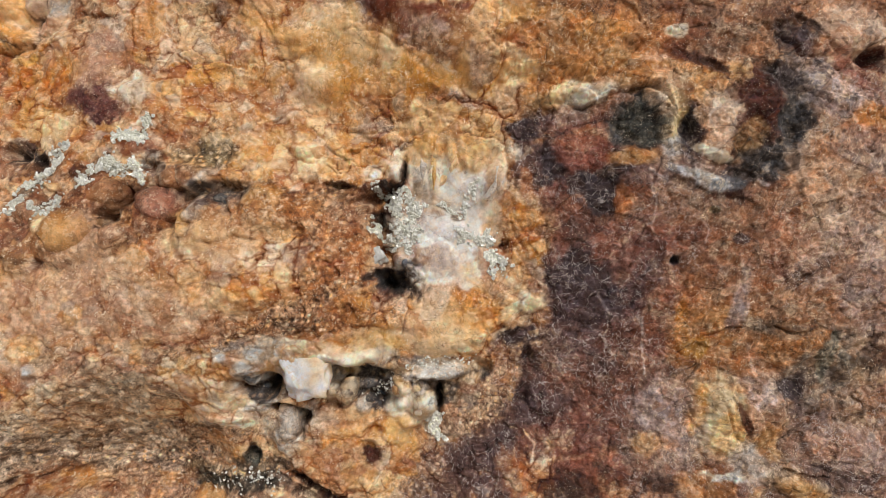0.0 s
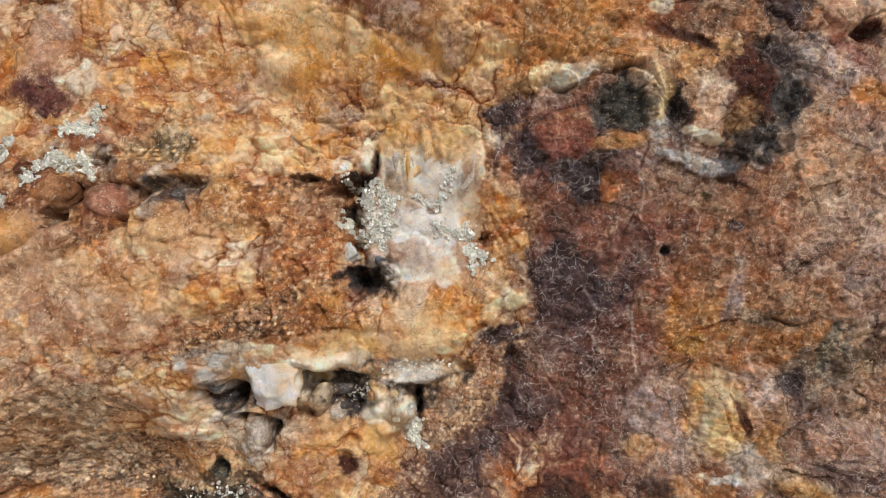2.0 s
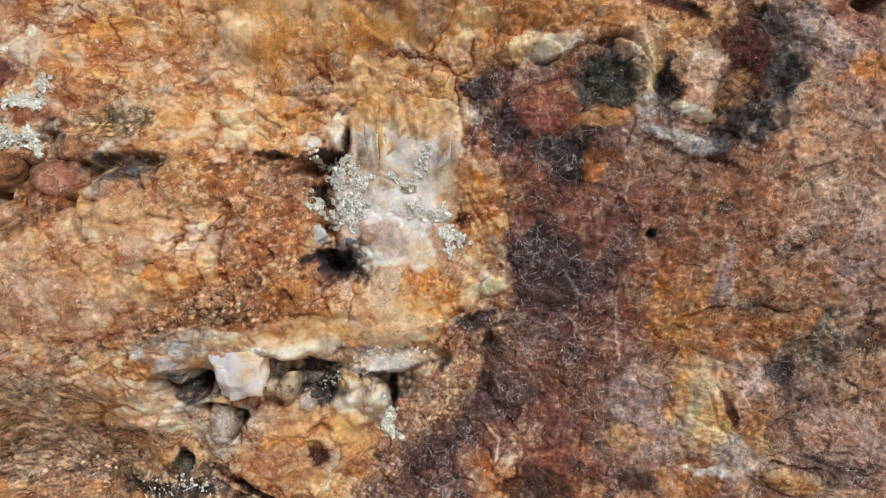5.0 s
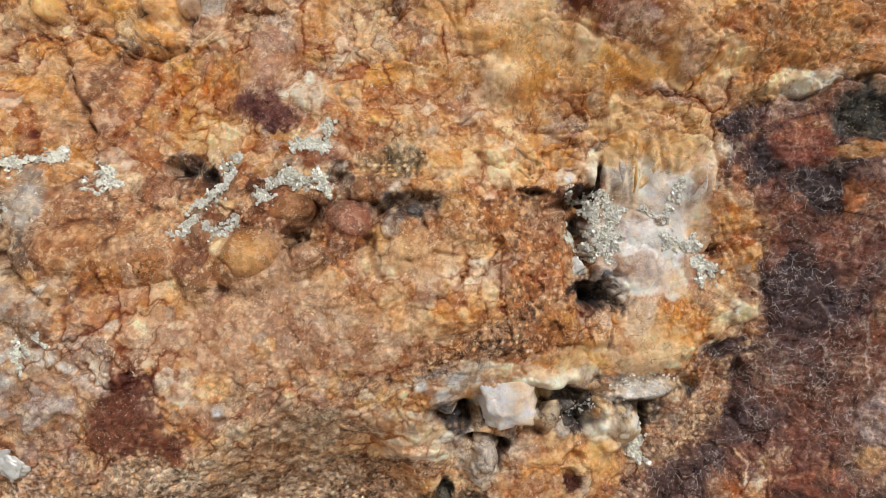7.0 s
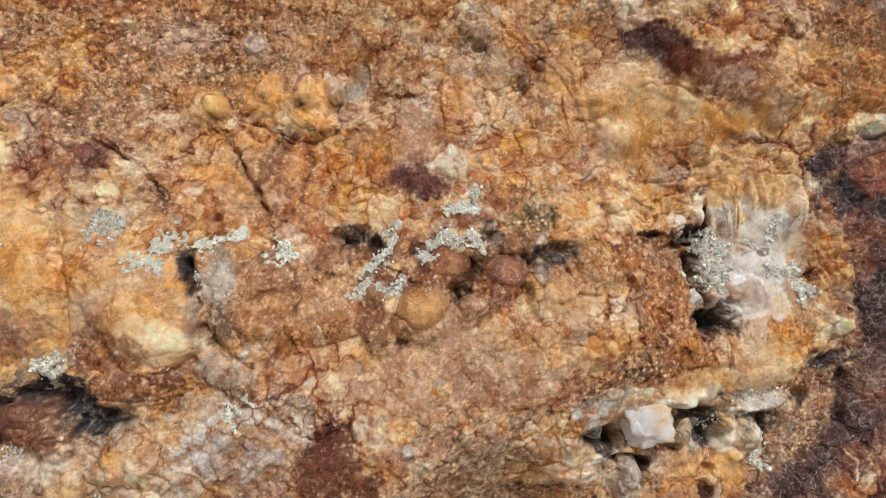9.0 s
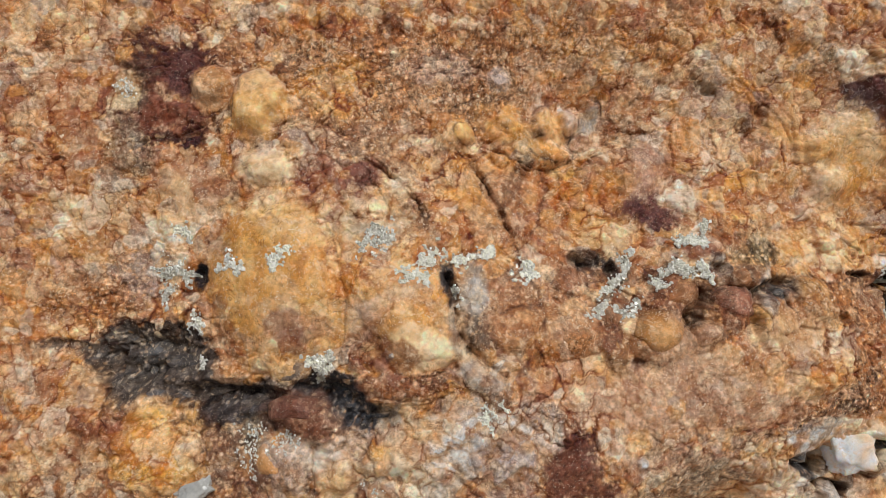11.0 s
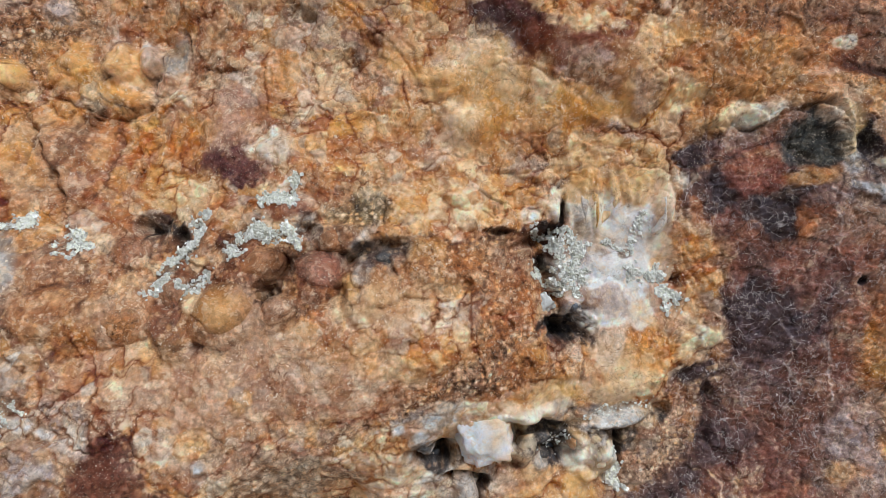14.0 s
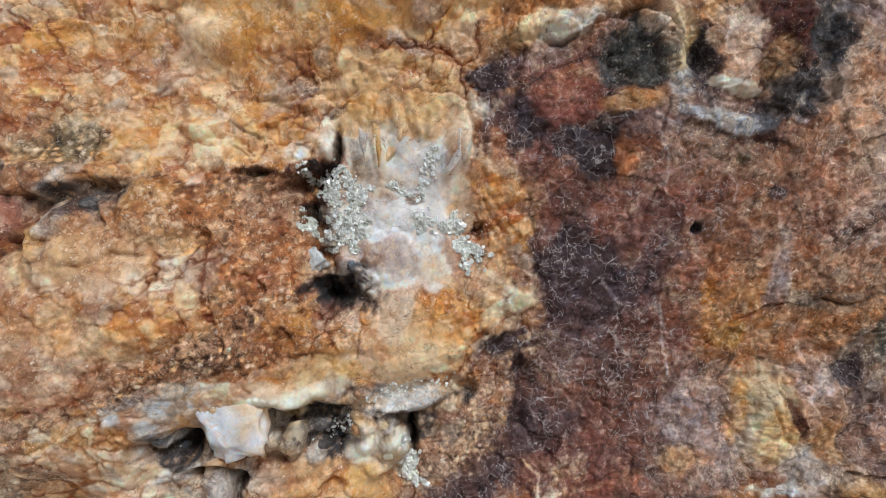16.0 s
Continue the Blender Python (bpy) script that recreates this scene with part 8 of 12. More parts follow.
patch(63.5, 11.9, 8.9, 8.9, -1, "REDBR", .7)
patch(72.2, 20.0, 5.8, 7.6, -1, "RUST", .8)
lobe(75.2, 36.8, 10.3, 4.0, -1, 1.4, "TANOR", .8)
crack(0.9, 4, 3, 42.0, 59.4, 50.6, 60.2, 57.8, 57.9, 67.9, 62.0, 81.8, 64.1, 90.6, 59.3, 94.3, 52.8)
lobe(58.8, 62.5, 11.4, 4.6, 9, 1.4, "PALE", .9, .1)
lobe(78.9, 67.5, 13.7, 4.1, 4, 1.4, "TANOR", .7)
lobe(36.6, 63.9, 5.0, 9.1, -16, 1.4, "TANOR", .8)
lobe(45.1, 63.5, 5.5, 6.8, -11, 1.4, "OCHTAN", .8)
crack(0.8, 3, 2, 123.1, 90.0, 133.1, 84.4, 140.2, 76.3, 152.6, 75.1)
patch(144.4, 78.3, 12.4, 6.0, -36, "DKPLUM", .9)
lobe(153.5, 80.2, 10.1, 10.1, -41, 1.8, "PINKTAN", .8)
patch(153.4, 61.2, 12.4, 7.4, -31, "LILAC", .7)
level(-24.9, 91.3, 46.1, 21.7, -26, .5)
patch(-28.5, 103.4, 29.6, 6.5, -30, "DKPLUM", .85)
lobe(-11.4, 92.8, 18.0, 9.8, -34, 1.4, "DKRED", .97, .3)
patch(-30.2, 103.2, 15.1, 7.0, -26, "PLUM", .9)
patch(-6.1, 83.0, 10.9, 6.0, -46, "RUST", .8)
patch(-37.5, 99.0, 16.1, 4.8, -30, "PINKGREY", .8)
lobe(-26.1, 87.2, 17.9, 3.8, -18, 1.4, "PINKTAN", .8)
patch(-1.4, 72.7, 12.3, 5.6, -46, "LILACW", .85)
patch(15.0, 62.2, 17.1, 5.1, -11, "LILACW", .8)
lobe(-13.4, 75.9, 16.5, 7.7, -24, 1.8, "GOLD", .85)
lobe(-35.5, 80.9, 8.1, 11.9, 14, 1.4, "AMBER", .8)
pit(-29.0, 75.2, 3.8, 7.1, 14, 6, "DKRUST", .95)
lobe(-25.0, 69.7, 7.6, 5.5, -6, 1.4, "ORANGE", .7)
lobe(-10.8, 67.9, 8.3, 5.5, -6, 1.4, "AMBER", .7)
lobe(-56.0, 67.4, 9.0, 7.4, -36, 1.8, "PALEY", .95, .3)
lobe(-45.4, 69.4, 8.0, 13.3, 9, 1.4, "CREAMOR", .8)
lobe(-53.5, 93.8, 15.9, 9.0, 4, 1.8, "PALEPK", .7)
lobe(-57.0, 86.6, 11.6, 6.3, 4, 1.4, "CREAM", .6)
lobe(-76.3, 99.3, 7.8, 11.4, 24, 1.4, "PINKTAN", .6)
crack(0.5, 2, 2, -88.2, 109.9, -78.6, 102.0, -69.6, 86.6, -65.7, 69.0)
crack(0.6, 2, 2, -41.6, 91.1, -27.0, 90.5, -13.7, 82.4, -1.1, 70.4)
patch(-27.7, 52.8, 16.5, 8.2, -6, "RUSTTAN", .8)
pit(-33.6, 47.0, 10.9, 2.2, -21, 5, "UMBER", .8)
pit(-11.1, 45.7, 8.4, 2.2, 24, 6, "UMBER", .9)
patch(5.4, 51.1, 14.1, 8.5, -6, "CREAMOR", .7)
pit(-113.7, 115.3, 5.1, 3.0, -36, 8, "BLACKB", .9)
pit(-118.2, 120.0, 3.5, 3.5, -46, 5, "UMBER", .9)
pit(-88.9, 101.6, 4.6, 6.7, 14, 7, "DKRUST", .95)
pit(-95.8, 93.7, 4.1, 7.6, 14, 6, "DKRUST", .8)
patch(-43.1, 122.8, 8.0, 5.4, -46, "PALE", .85)
patch(-65.7, 124.6, 10.6, 4.7, 19, "OLIVTAN", .8)
patch(-29.1, 122.2, 5.9, 5.9, -6, "PALEY", .7)
crack(0.9, 4, 4, -225.7, 95.8, -216.8, 79.3, -209.3, 60.8, -204.1, 49.3)
crack(0.6, 3, 2, -181.9, 88.8, -181.0, 73.5, -178.4, 60.3)
crack(0.8, 3, 3, -270.7, 88.8, -258.5, 80.9, -249.5, 73.2, -245.8, 63.6)
lobe(-216.8, 79.3, 6.5, 20.1, -41, 1.8, "OCHTAN", .6)
lobe(-207.6, 73.2, 8.5, 17.4, -41, 1.8, "RUSTTAN", .6)
lobe(-223.5, 66.8, 12.2, 7.3, -36, 1.8, "AMBER", .6)
lobe(-144.3, 73.1, 9.7, 19.3, -1, 1.4, "MAUVEPK", .7, .2)
patch(-148.1, 61.3, 8.6, 6.7, -6, "PLUM", .8)
lobe(-125.8, 65.1, 8.7, 5.8, 14, 1.4, "TANW", .9, .1)
lobe(-226.2, 101.9, 6.1, 6.6, -6, 1.8, "AMBERP", .8)
lobe(-203.5, 105.6, 6.6, 5.1, -6, 1.8, "AMBERP", .8)
lobe(-193.2, 96.9, 12.6, 8.6, -26, 1.8, "GOLDP", .8)
lobe(-183.0, 103.1, 6.6, 9.2, 4, 2.2, "PINKTAN", .8)
lobe(-171.5, 103.7, 6.2, 7.2, -26, 2.2, "GREYQW", .9)
crack(0.6, 3, 1, -215.6, 95.6, -201.7, 88.1, -182.4, 84.2, -169.3, 90.1, -156.4, 94.5, -146.8, 103.1)
level(-286.9, 31.5, 64.1, 43.5, -2, .5)
patch(-308.2, 56.4, 23.6, 11.8, -2, "GOLDP", .85)
patch(-302.9, 32.0, 25.2, 25.2, -2, "AMBER", .75)
patch(-284.0, 58.8, 14.2, 9.4, -2, "CREAMOR", .8)
patch(-309.2, 63.6, 21.6, 5.8, 3, "CREAMY", .6)
patch(-302.1, 17.0, 11.6, 6.0, -2, "MAUVEPK", .8)
patch(-290.1, 17.5, 6.0, 4.2, -2, "REDMAUVE", .7)
patch(-322.6, 8.7, 14.6, 8.3, -12, "TANPK", .7)
patch(-256.2, 34.6, 17.7, 11.0, -12, "AMBER", .7)
patch(-245.7, 23.4, 13.1, 10.9, -2, "AMBER", .8)
lobe(-246.8, 6.4, 13.4, 7.8, -20, 1.4, "CREAM", .95, .0)
patch(-249.0, 4.4, 8.7, 4.3, -20, "PALE", .7)
patch(-270.2, 9.2, 9.9, 7.6, -2, "BROWN", .7)
patch(-274.3, 20.2, 5.9, 9.0, -2, "PALEPK", .5)
crack(0.7, 3, 2, -285.1, 65.7, -281.8, 47.3, -279.1, 29.1, -281.7, 11.6, -283.4, 0.6)
crack(0.8, 3, 1, -281.7, 63.2, -264.0, 63.9, -253.1, 60.5)
patch(-266.1, 55.8, 13.9, 8.3, -2, "TANW", .6)
pit(-234.6, 28.8, 3.0, 10.5, 10, 11, "CHARW", .95)
pit(-230.6, 8.4, 4.1, 5.9, -2, 9, "GREYD", .9)
lobe(-224.5, 29.6, 7.8, 10.5, 8, 1.8, "GREYQW", .85)
lobe(-222.7, 13.7, 6.3, 9.0, -12, 1.4, "GREYBR", .8)
lobe(-225.4, -5.8, 11.1, 7.5, -27, 1.8, "GREYQ", .9)
crack(1.0, 5, 1, -230.7, 5.1, -225.2, 2.3, -218.7, -3.9, -213.6, -12.7)
crack(0.8, 4, 1, -231.8, 3.1, -236.2, -5.3, -240.8, -11.6)
patch(-253.2, -10.6, 19.9, 4.4, 8, "RUST", .8)
lobe(-256.3, -8.3, 17.7, 5.7, 2, 2.2, "RUSTOR", .9)
patch(-244.8, -8.0, 8.9, 4.0, -2, "TANRUST", .7)
pit(-362.4, 9.6, 24.1, 13.4, 2, 15, "CHAR", .97)
pit(-354.3, -5.6, 38.5, 7.7, -6, 11, "CHARW", .95)
pit(-372.1, 3.0, 16.3, 8.2, -2, 11, "GREYD", .9)
pit(-321.7, -9.9, 20.1, 6.5, -14, 10, "CHARW", .9)
pit(-285.8, -11.6, 17.0, 8.7, -27, 16, "CHARB", .97)
pit(-268.2, -22.1, 12.5, 4.2, -6, 13, "CHARB", .95)
pit(-340.6, 41.0, 3.1, 6.1, -2, 10, "BLACKB", .9)
lobe(-302.3, -16.8, 15.3, 9.1, -12, 2.7, "REDBR", .9)
lobe(-302.8, -0.9, 8.6, 5.7, 18, 1.8, "GREYBR", .9)
lobe(-350.0, -16.8, 23.0, 5.1, -2, 1.8, "UMBER", .7)
lobe(-271.4, -10.5, 9.1, 5.0, -22, 1.8, "RUST", .7)
patch(-361.5, -28.0, 15.4, 11.8, -2, "GOLDP", .9)
patch(-366.8, -19.6, 10.4, 7.8, -2, "AMBER", .7)
lobe(-339.6, -33.9, 12.6, 10.0, 28, 1.4, "BROWN", .7)
patch(-318.0, -32.7, 5.4, 12.2, 13, "GREYG", .7)
lobe(-304.4, -37.1, 10.5, 12.0, -12, 2.2, "TANPK", .8)
lobe(-285.2, -40.2, 11.8, 14.1, 8, 2.7, "PALEPK", .8)
lobe(-267.4, -38.3, 9.2, 9.2, -2, 1.8, "CREAMOR", .8)
lobe(-257.6, -36.5, 6.8, 5.5, -2, 1.8, "ORANGE", .6)
patch(-241.4, -35.1, 15.7, 13.5, -2, "GREYQ", .8)
patch(-248.1, -43.3, 11.3, 9.1, -2, "TANPK", .6)
lobe(-276.9, -28.2, 7.0, 3.7, 28, 1.4, "PALEPK", .8)
patch(-215.4, -33.8, 13.3, 13.3, -2, "LILACGR", .8)
patch(-193.2, -45.7, 14.9, 15.3, -2, "DKRED", .5)
patch(-193.2, -45.7, 13.5, 14.0, -2, "REDBR", .8)
patch(-353.3, 57.4, 13.0, 15.6, -2, "PALEPK", .8)
patch(-357.6, 62.1, 10.5, 10.5, -2, "PALE", .6)
patch(-370.6, 46.8, 10.7, 13.4, -2, "PINKGREY", .7)
lobe(-314.0, 114.4, 11.7, 16.7, -2, 2.2, "CREAMOR", .9)
lobe(-332.8, 122.7, 10.5, 10.5, -2, 1.8, "PINKTAN", .9)
patch(-355.6, 122.8, 19.2, 22.0, -2, "DKRUST", .85)
patch(-351.3, 108.7, 16.2, 8.1, -2, "DKRUST", .9)
patch(-373.8, 111.6, 11.1, 22.3, -2, "GREYBR", .7)
lobe(-313.1, 86.3, 12.4, 9.0, -2, 1.8, "PALEPK", .8)
lobe(-343.8, 79.9, 15.6, 13.0, -22, 1.4, "PINKTAN", .7)
patch(-272.8, 79.3, 14.3, 8.6, -2, "MAUVEPK", .7)
patch(-273.4, 101.6, 14.8, 10.9, -2, "BROWN", .8)
patch(-391.2, 101.9, 16.9, 25.4, -2, "OCHRUST", .7)
patch(-401.3, 131.7, 17.6, 11.8, -2, "PINKTAN", .7)
patch(-391.6, 66.0, 16.6, 11.1, -2, "CREAMOR", .6)
patch(-400.7, 66.3, 6.7, 11.2, -2, "PALE", .8)
patch(-389.7, 32.9, 16.4, 10.9, -2, "BROWNOCH", .7)
pit(-395.6, 12.0, 16.5, 3.8, -12, 9, "CHARW", .9)
patch(-395.9, -6.1, 13.6, 10.9, -2, "OCHTAN", .8)
patch(-385.4, -36.7, 16.0, 18.7, -2, "RUST", .6)
level(-132.8, 18.3, 37.5, 20.8, -2, .4)
pit(-130.9, 11.2, 6.2, 9.5, -12, 15, "BLACKB", .95)
pit(-98.4, 22.2, 9.0, 3.3, -2, 6.5, "BLACKB", .9)
pit(-87.1, 25.4, 7.2, 2.9, -2, 10.4, "CHAR", .9)
pit(-104.5, 8.2, 2.0, 4.8, -22, 9, "BLACKB", .8)
pit(-90.6, 10.7, 3.6, 4.4, 18, 6.65, "GREYD", .8)
lobe(-89.4, 17.9, 7.4, 5.4, -2, 1.8, "GREYBR", .8)
pit(-174.8, 38.0, 10.4, 5.4, 8, 12, "CHAR", .95)
lobe(-170.9, 32.4, 6.7, 4.4, -2, 1.4, "BROWN", .7)
lobe(-183.0, 32.8, 7.6, 11.2, 28, 2.2, "RUSTTAN", .7)
pit(-169.9, 7.6, 5.1, 7.2, -2, 7, "DKRUST", .9)
lobe(-189.5, 10.3, 17.4, 13.1, -2, 2.2, "OCHTAN", .7)
lobe(-208.8, 18.9, 13.5, 15.7, -2, 1.8, "RUSTTAN", .7)
lobe(-128.0, 4.1, 8.0, 4.8, 8, 2.2, "RUSTTAN", .9)
lobe(-98.6, 5.0, 7.1, 9.1, 13, 2.2, "PALEY", .8)
lobe(-106.1, 29.5, 10.2, 5.3, -2, 1.8, "BROWN", .8)
lobe(-71.9, 17.3, 10.7, 11.2, -2, 2.7, "OLIVOCH", .9)
lobe(-59.1, 13.9, 8.5, 10.6, -2, 1.8, "RUSTOR", .8)
lobe(-124.4, 41.7, 10.5, 4.6, 8, 1.8, "DKRED", .7)
patch(-116.4, 36.2, 4.2, 4.2, -2, "GREYBL", .7)
lobe(-85.0, 0.4, 12.1, 6.0, 8, 1.4, "CREAMY", .7)
pit(-27.8, 15.5, 3.2, 6.9, -2, 19, "BLACKB", .8)
lobe(-205.9, 64.0, 14.5, 21.8, -37, 1.8, "RUSTTAN", .5)
lobe(-207.2, 11.0, 11.0, 11.0, -2, 1.8, "OCHTAN", .6)
patch(-225.7, -7.3, 9.0, 13.5, 8, "GREYBR", .8)
patch(-227.8, 11.7, 5.5, 13.9, -2, "CHARW", .6)
patch(-218.1, -26.4, 15.6, 8.9, -2, "LILACGR", .7)
patch(-10.0, 90.7, 14.1, 7.1, -34, "RUST", .9, .2)
patch(-17.6, 97.3, 13.5, 4.9, -28, "DKRED", .8, .2)
patch(-35.3, 104.4, 13.5, 4.3, -32, "DKPLUM", .7, .25)
patch(111.3, -68.6, 13.4, 17.5, -6, "OLIVTAN", .75)
patch(109.9, -62.8, 6.2, 10.4, 4, "PALEY", .6)
patch(112.1, -78.2, 6.3, 7.6, -6, "PALEPK", .6)
patch(123.9, -63.4, 9.2, 14.7, -6, "RUSTTAN", .7)
patch(127.3, -57.5, 5.5, 4.2, -6, "LILACW", .7)
patch(117.3, -72.5, 3.8, 10.5, 9, "LILAC", .6)
patch(100.2, -75.7, 8.4, 8.4, -6, "LILACGR", .5)
patch(147.9, -57.0, 15.4, 13.2, -6, "TANB", .5)
patch(140.2, -56.2, 6.5, 10.8, 4, "CHARPL", .7)
patch(150.4, -68.6, 13.4, 6.7, -31, "MAUVETAN", .8)
patch(141.4, -40.8, 19.1, 8.5, 2, "RUSTTAN", .7)
patch(105.2, -37.2, 12.0, 12.0, -6, "RUSTOR", .6)
patch(109.2, -45.4, 8.2, 6.1, -6, "OLIVBR", .6)
patch(93.8, -28.4, 5.0, 17.5, -6, "RUSTPL", .7)
patch(56.6, -8.0, 11.8, 10.3, -6, "DKPLUM", .8, .25)
patch(68.2, -0.1, 8.1, 11.0, -6, "RUSTPL", .7)
patch(59.3, -32.6, 15.2, 11.4, -6, "PURPLE", .7)
patch(38.8, -66.4, 12.0, 12.0, -6, "DKPLUM", .7)
patch(31.4, -40.0, 11.6, 4.2, 4, "DKPLUM", .7)
patch(76.5, -67.7, 14.2, 10.1, -6, "MAUVE", .6)
patch(52.6, 10.5, 7.3, 10.9, -6, "UMBERV", .6)
crack(0.6, 2.5, 1, 103.3, -37.0, 114.2, -34.3, 124.7, -32.5, 136.0, -32.7, 150.4, -35.1)
crack(0.7, 3, 1, 116.3, -64.9, 119.4, -72.4, 124.8, -83.3, 125.8, -94.9)
patch(-91.2, -54.8, 21.3, 5.8, -1, "PALEY", .8)
patch(-87.5, -47.6, 15.2, 3.0, -1, "GREYW", .7)
patch(-97.6, -47.4, 11.5, 4.2, -1, "CREAMY", .7)
patch(-92.5, -68.1, 23.1, 3.8, 0, "PALEPK", .85)
patch(-110.3, -70.1, 17.6, 3.5, -1, "OCHTAN", .6)
patch(-83.2, -66.3, 10.3, 2.9, -1, "GREYQW", .8)
patch(-46.3, -48.1, 7.5, 7.5, -6, "PALE", .8)
patch(-49.4, -56.6, 3.9, 7.7, -6, "CREAMY", .8)
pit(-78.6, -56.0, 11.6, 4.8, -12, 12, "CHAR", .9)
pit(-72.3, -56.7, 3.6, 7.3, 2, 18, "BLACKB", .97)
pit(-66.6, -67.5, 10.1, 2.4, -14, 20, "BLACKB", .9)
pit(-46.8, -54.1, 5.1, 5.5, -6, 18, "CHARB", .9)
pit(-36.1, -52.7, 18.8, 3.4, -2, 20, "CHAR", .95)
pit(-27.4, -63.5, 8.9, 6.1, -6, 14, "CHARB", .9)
lobe(-39.7, -46.3, 6.0, 3.4, -16, 4, "PALEY", .9, .3)
lobe(-46.0, -43.7, 4.4, 3.3, -6, 3, "PALE", .9, .2)
lobe(-31.7, -46.1, 4.2, 2.3, -6, 3, "PALEY", .9, .2)
lobe(-41.1, -61.2, 4.0, 6.8, -20, 3, "TANW", .9)
lobe(-46.7, -58.4, 3.0, 4.8, 4, 3, "GREYQ", .9)
lobe(-0.5, -53.6, 12.3, 3.1, 4, 3, "GREYW", .95, .3)
lobe(-10.1, -64.6, 6.3, 9.4, -28, 4, "PALEY", .95, .3)
pit(-1.7, -65.7, 1.8, 8.7, -1, 16, "CHAR", .95)
lobe(-80.2, -53.3, 4.7, 2.8, -16, 2, "GREYBL", .8)
lobe(-75.8, -62.8, 5.3, 2.0, -26, 2, "GREYQ", .8)
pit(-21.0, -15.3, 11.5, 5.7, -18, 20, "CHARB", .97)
lobe(-16.9, -5.7, 5.2, 3.0, -38, 3, "GREYBL", .9)
pit(-59.1, -73.0, 2.4, 5.2, -36, 12, "CHARW", .8)
lobe(-65.1, -72.4, 6.1, 7.7, -11, 3, "GREYQW", .9)
lobe(-177.4, 98.6, 13.1, 12.5, -1, 1.5, "PALEPK", .8, .5)
patch(-164.9, 96.7, 6.7, 11.1, -1, "PALE", .7, .25)
patch(-140.4, 76.8, 8.7, 20.4, 7, "MAUVEPK", .7, .25)
patch(-140.9, 59.9, 8.5, 8.5, -1, "PLUM", .85, .25)
patch(-164.9, 72.0, 14.5, 10.7, -1, "AMBER", .7, .25)
patch(-163.8, 51.7, 13.0, 7.3, -1, "CREAMOR", .7, .25)
patch(-127.4, 66.4, 8.4, 5.5, 19, "PALE", .9, .2)
patch(-94.2, 92.9, 8.4, 7.4, -1, "DKRUST", .8, .25)
patch(-118.7, 82.3, 12.5, 7.5, -1, "GOLDP", .6, .25)
patch(-109.1, 97.0, 12.6, 6.0, -1, "PINKTAN", .6, .25)
patch(-69.6, 90.3, 12.1, 7.2, -1, "AMBERP", .6, .25)
patch(-54.8, 90.7, 9.5, 9.5, 19, "CREAM", .75, .2)
patch(-82.4, 78.4, 9.7, 8.7, -1, "PINKTAN", .6, .25)
patch(-79.0, 79.1, 4.3, 2.2, -1, "PALE", .9, .2)
patch(-83.7, 57.1, 14.3, 4.8, -1, "AMBERP", .6, .25)
lobe(-53.0, 69.6, 8.0, 6.6, -21, 1.5, "PALEY", .95, .3)
patch(-40.2, 68.4, 8.0, 9.4, -1, "CREAMOR", .8, .2)
patch(-34.1, 78.9, 9.4, 5.6, -31, "AMBER", .7, .25)
patch(-28.2, 67.0, 3.0, 9.3, 9, "DKRUST", .9, .2)
patch(-13.7, 75.1, 9.1, 5.0, -11, "GOLD", .8, .2)
patch(-11.8, 65.8, 7.8, 6.0, -1, "AMBER", .8, .25)
patch(-23.5, 58.2, 9.3, 4.6, -1, "ORANGE", .7, .25)
patch(-29.1, 88.4, 10.7, 3.3, -16, "LILACW", .7, .25)
patch(-10.2, 79.5, 7.7, 3.2, -46, "LILACW", .7, .25)
lobe(-74.3, 62.1, 2.9, 4.3, -1, .6, "DKRED", .9, .4)
crack(0.5, 2, 1, -70.6, 81.8, -68.5, 71.0, -69.9, 64.4)
crack(0.6, 2.5, 1, -89.0, 77.3, -88.3, 66.3, -86.4, 60.5)
crack(0.6, 2.5, 1, -44.3, 50.8, -32.9, 49.6, -23.6, 52.7, -14.5, 50.1)
crack(0.6, 2.5, 1, -30.7, 46.1, -16.9, 46.8, -12.2, 52.2)
patch(-60.3, 40.5, 9.2, 4.2, -11, "CREAM", .85, .2)
patch(-77.8, 33.8, 11.5, 5.0, 9, "PALEY", .7, .25)
patch(-46.2, 36.6, 10.6, 5.5, -1, "CREAMOR", .7, .25)
patch(-33.0, 34.1, 9.2, 4.1, -1, "CREAMY", .7, .25)
patch(-94.0, 42.8, 8.0, 10.3, -1, "OLIVGR", .6, .3)
patch(-39.8, 47.3, 11.7, 3.3, -1, "RUSTTAN", .7, .25)
patch(-109.0, 49.0, 9.4, 7.1, -1, "RUSTTAN", .6, .3)
patch(12.4, 73.1, 11.1, 11.1, -1, "CREAMOR", .7, .25)
patch(20.6, 83.6, 8.9, 8.9, -1, "AMBERP", .7, .25)
patch(27.5, 74.7, 5.8, 6.7, -1, "PALE", .6, .2)
patch(8.1, 87.7, 8.8, 6.6, -1, "PALEPK", .6, .25)
patch(33.7, 88.5, 5.9, 9.0, -1, "RUST", .6, .25)
patch(19.1, 59.1, 13.6, 2.7, -11, "LILAC", .6, .25)
patch(50.7, 84.2, 15.9, 9.1, -1, "OCHRUST", .5, .3)
patch(63.3, 85.8, 9.2, 5.0, -1, "ORANGE", .7, .25)
patch(93.1, 87.5, 3.3, 2.8, -1, "PALE", .9, .2)
patch(-9.4, 90.0, 13.6, 6.0, -34, "OCHRUST", .85, .2)
patch(-1.5, 86.6, 5.5, 8.2, -6, "RUST", .7, .2)
patch(-57.1, -40.4, 16.4, 2.9, -2, "PALE", .7, .25)
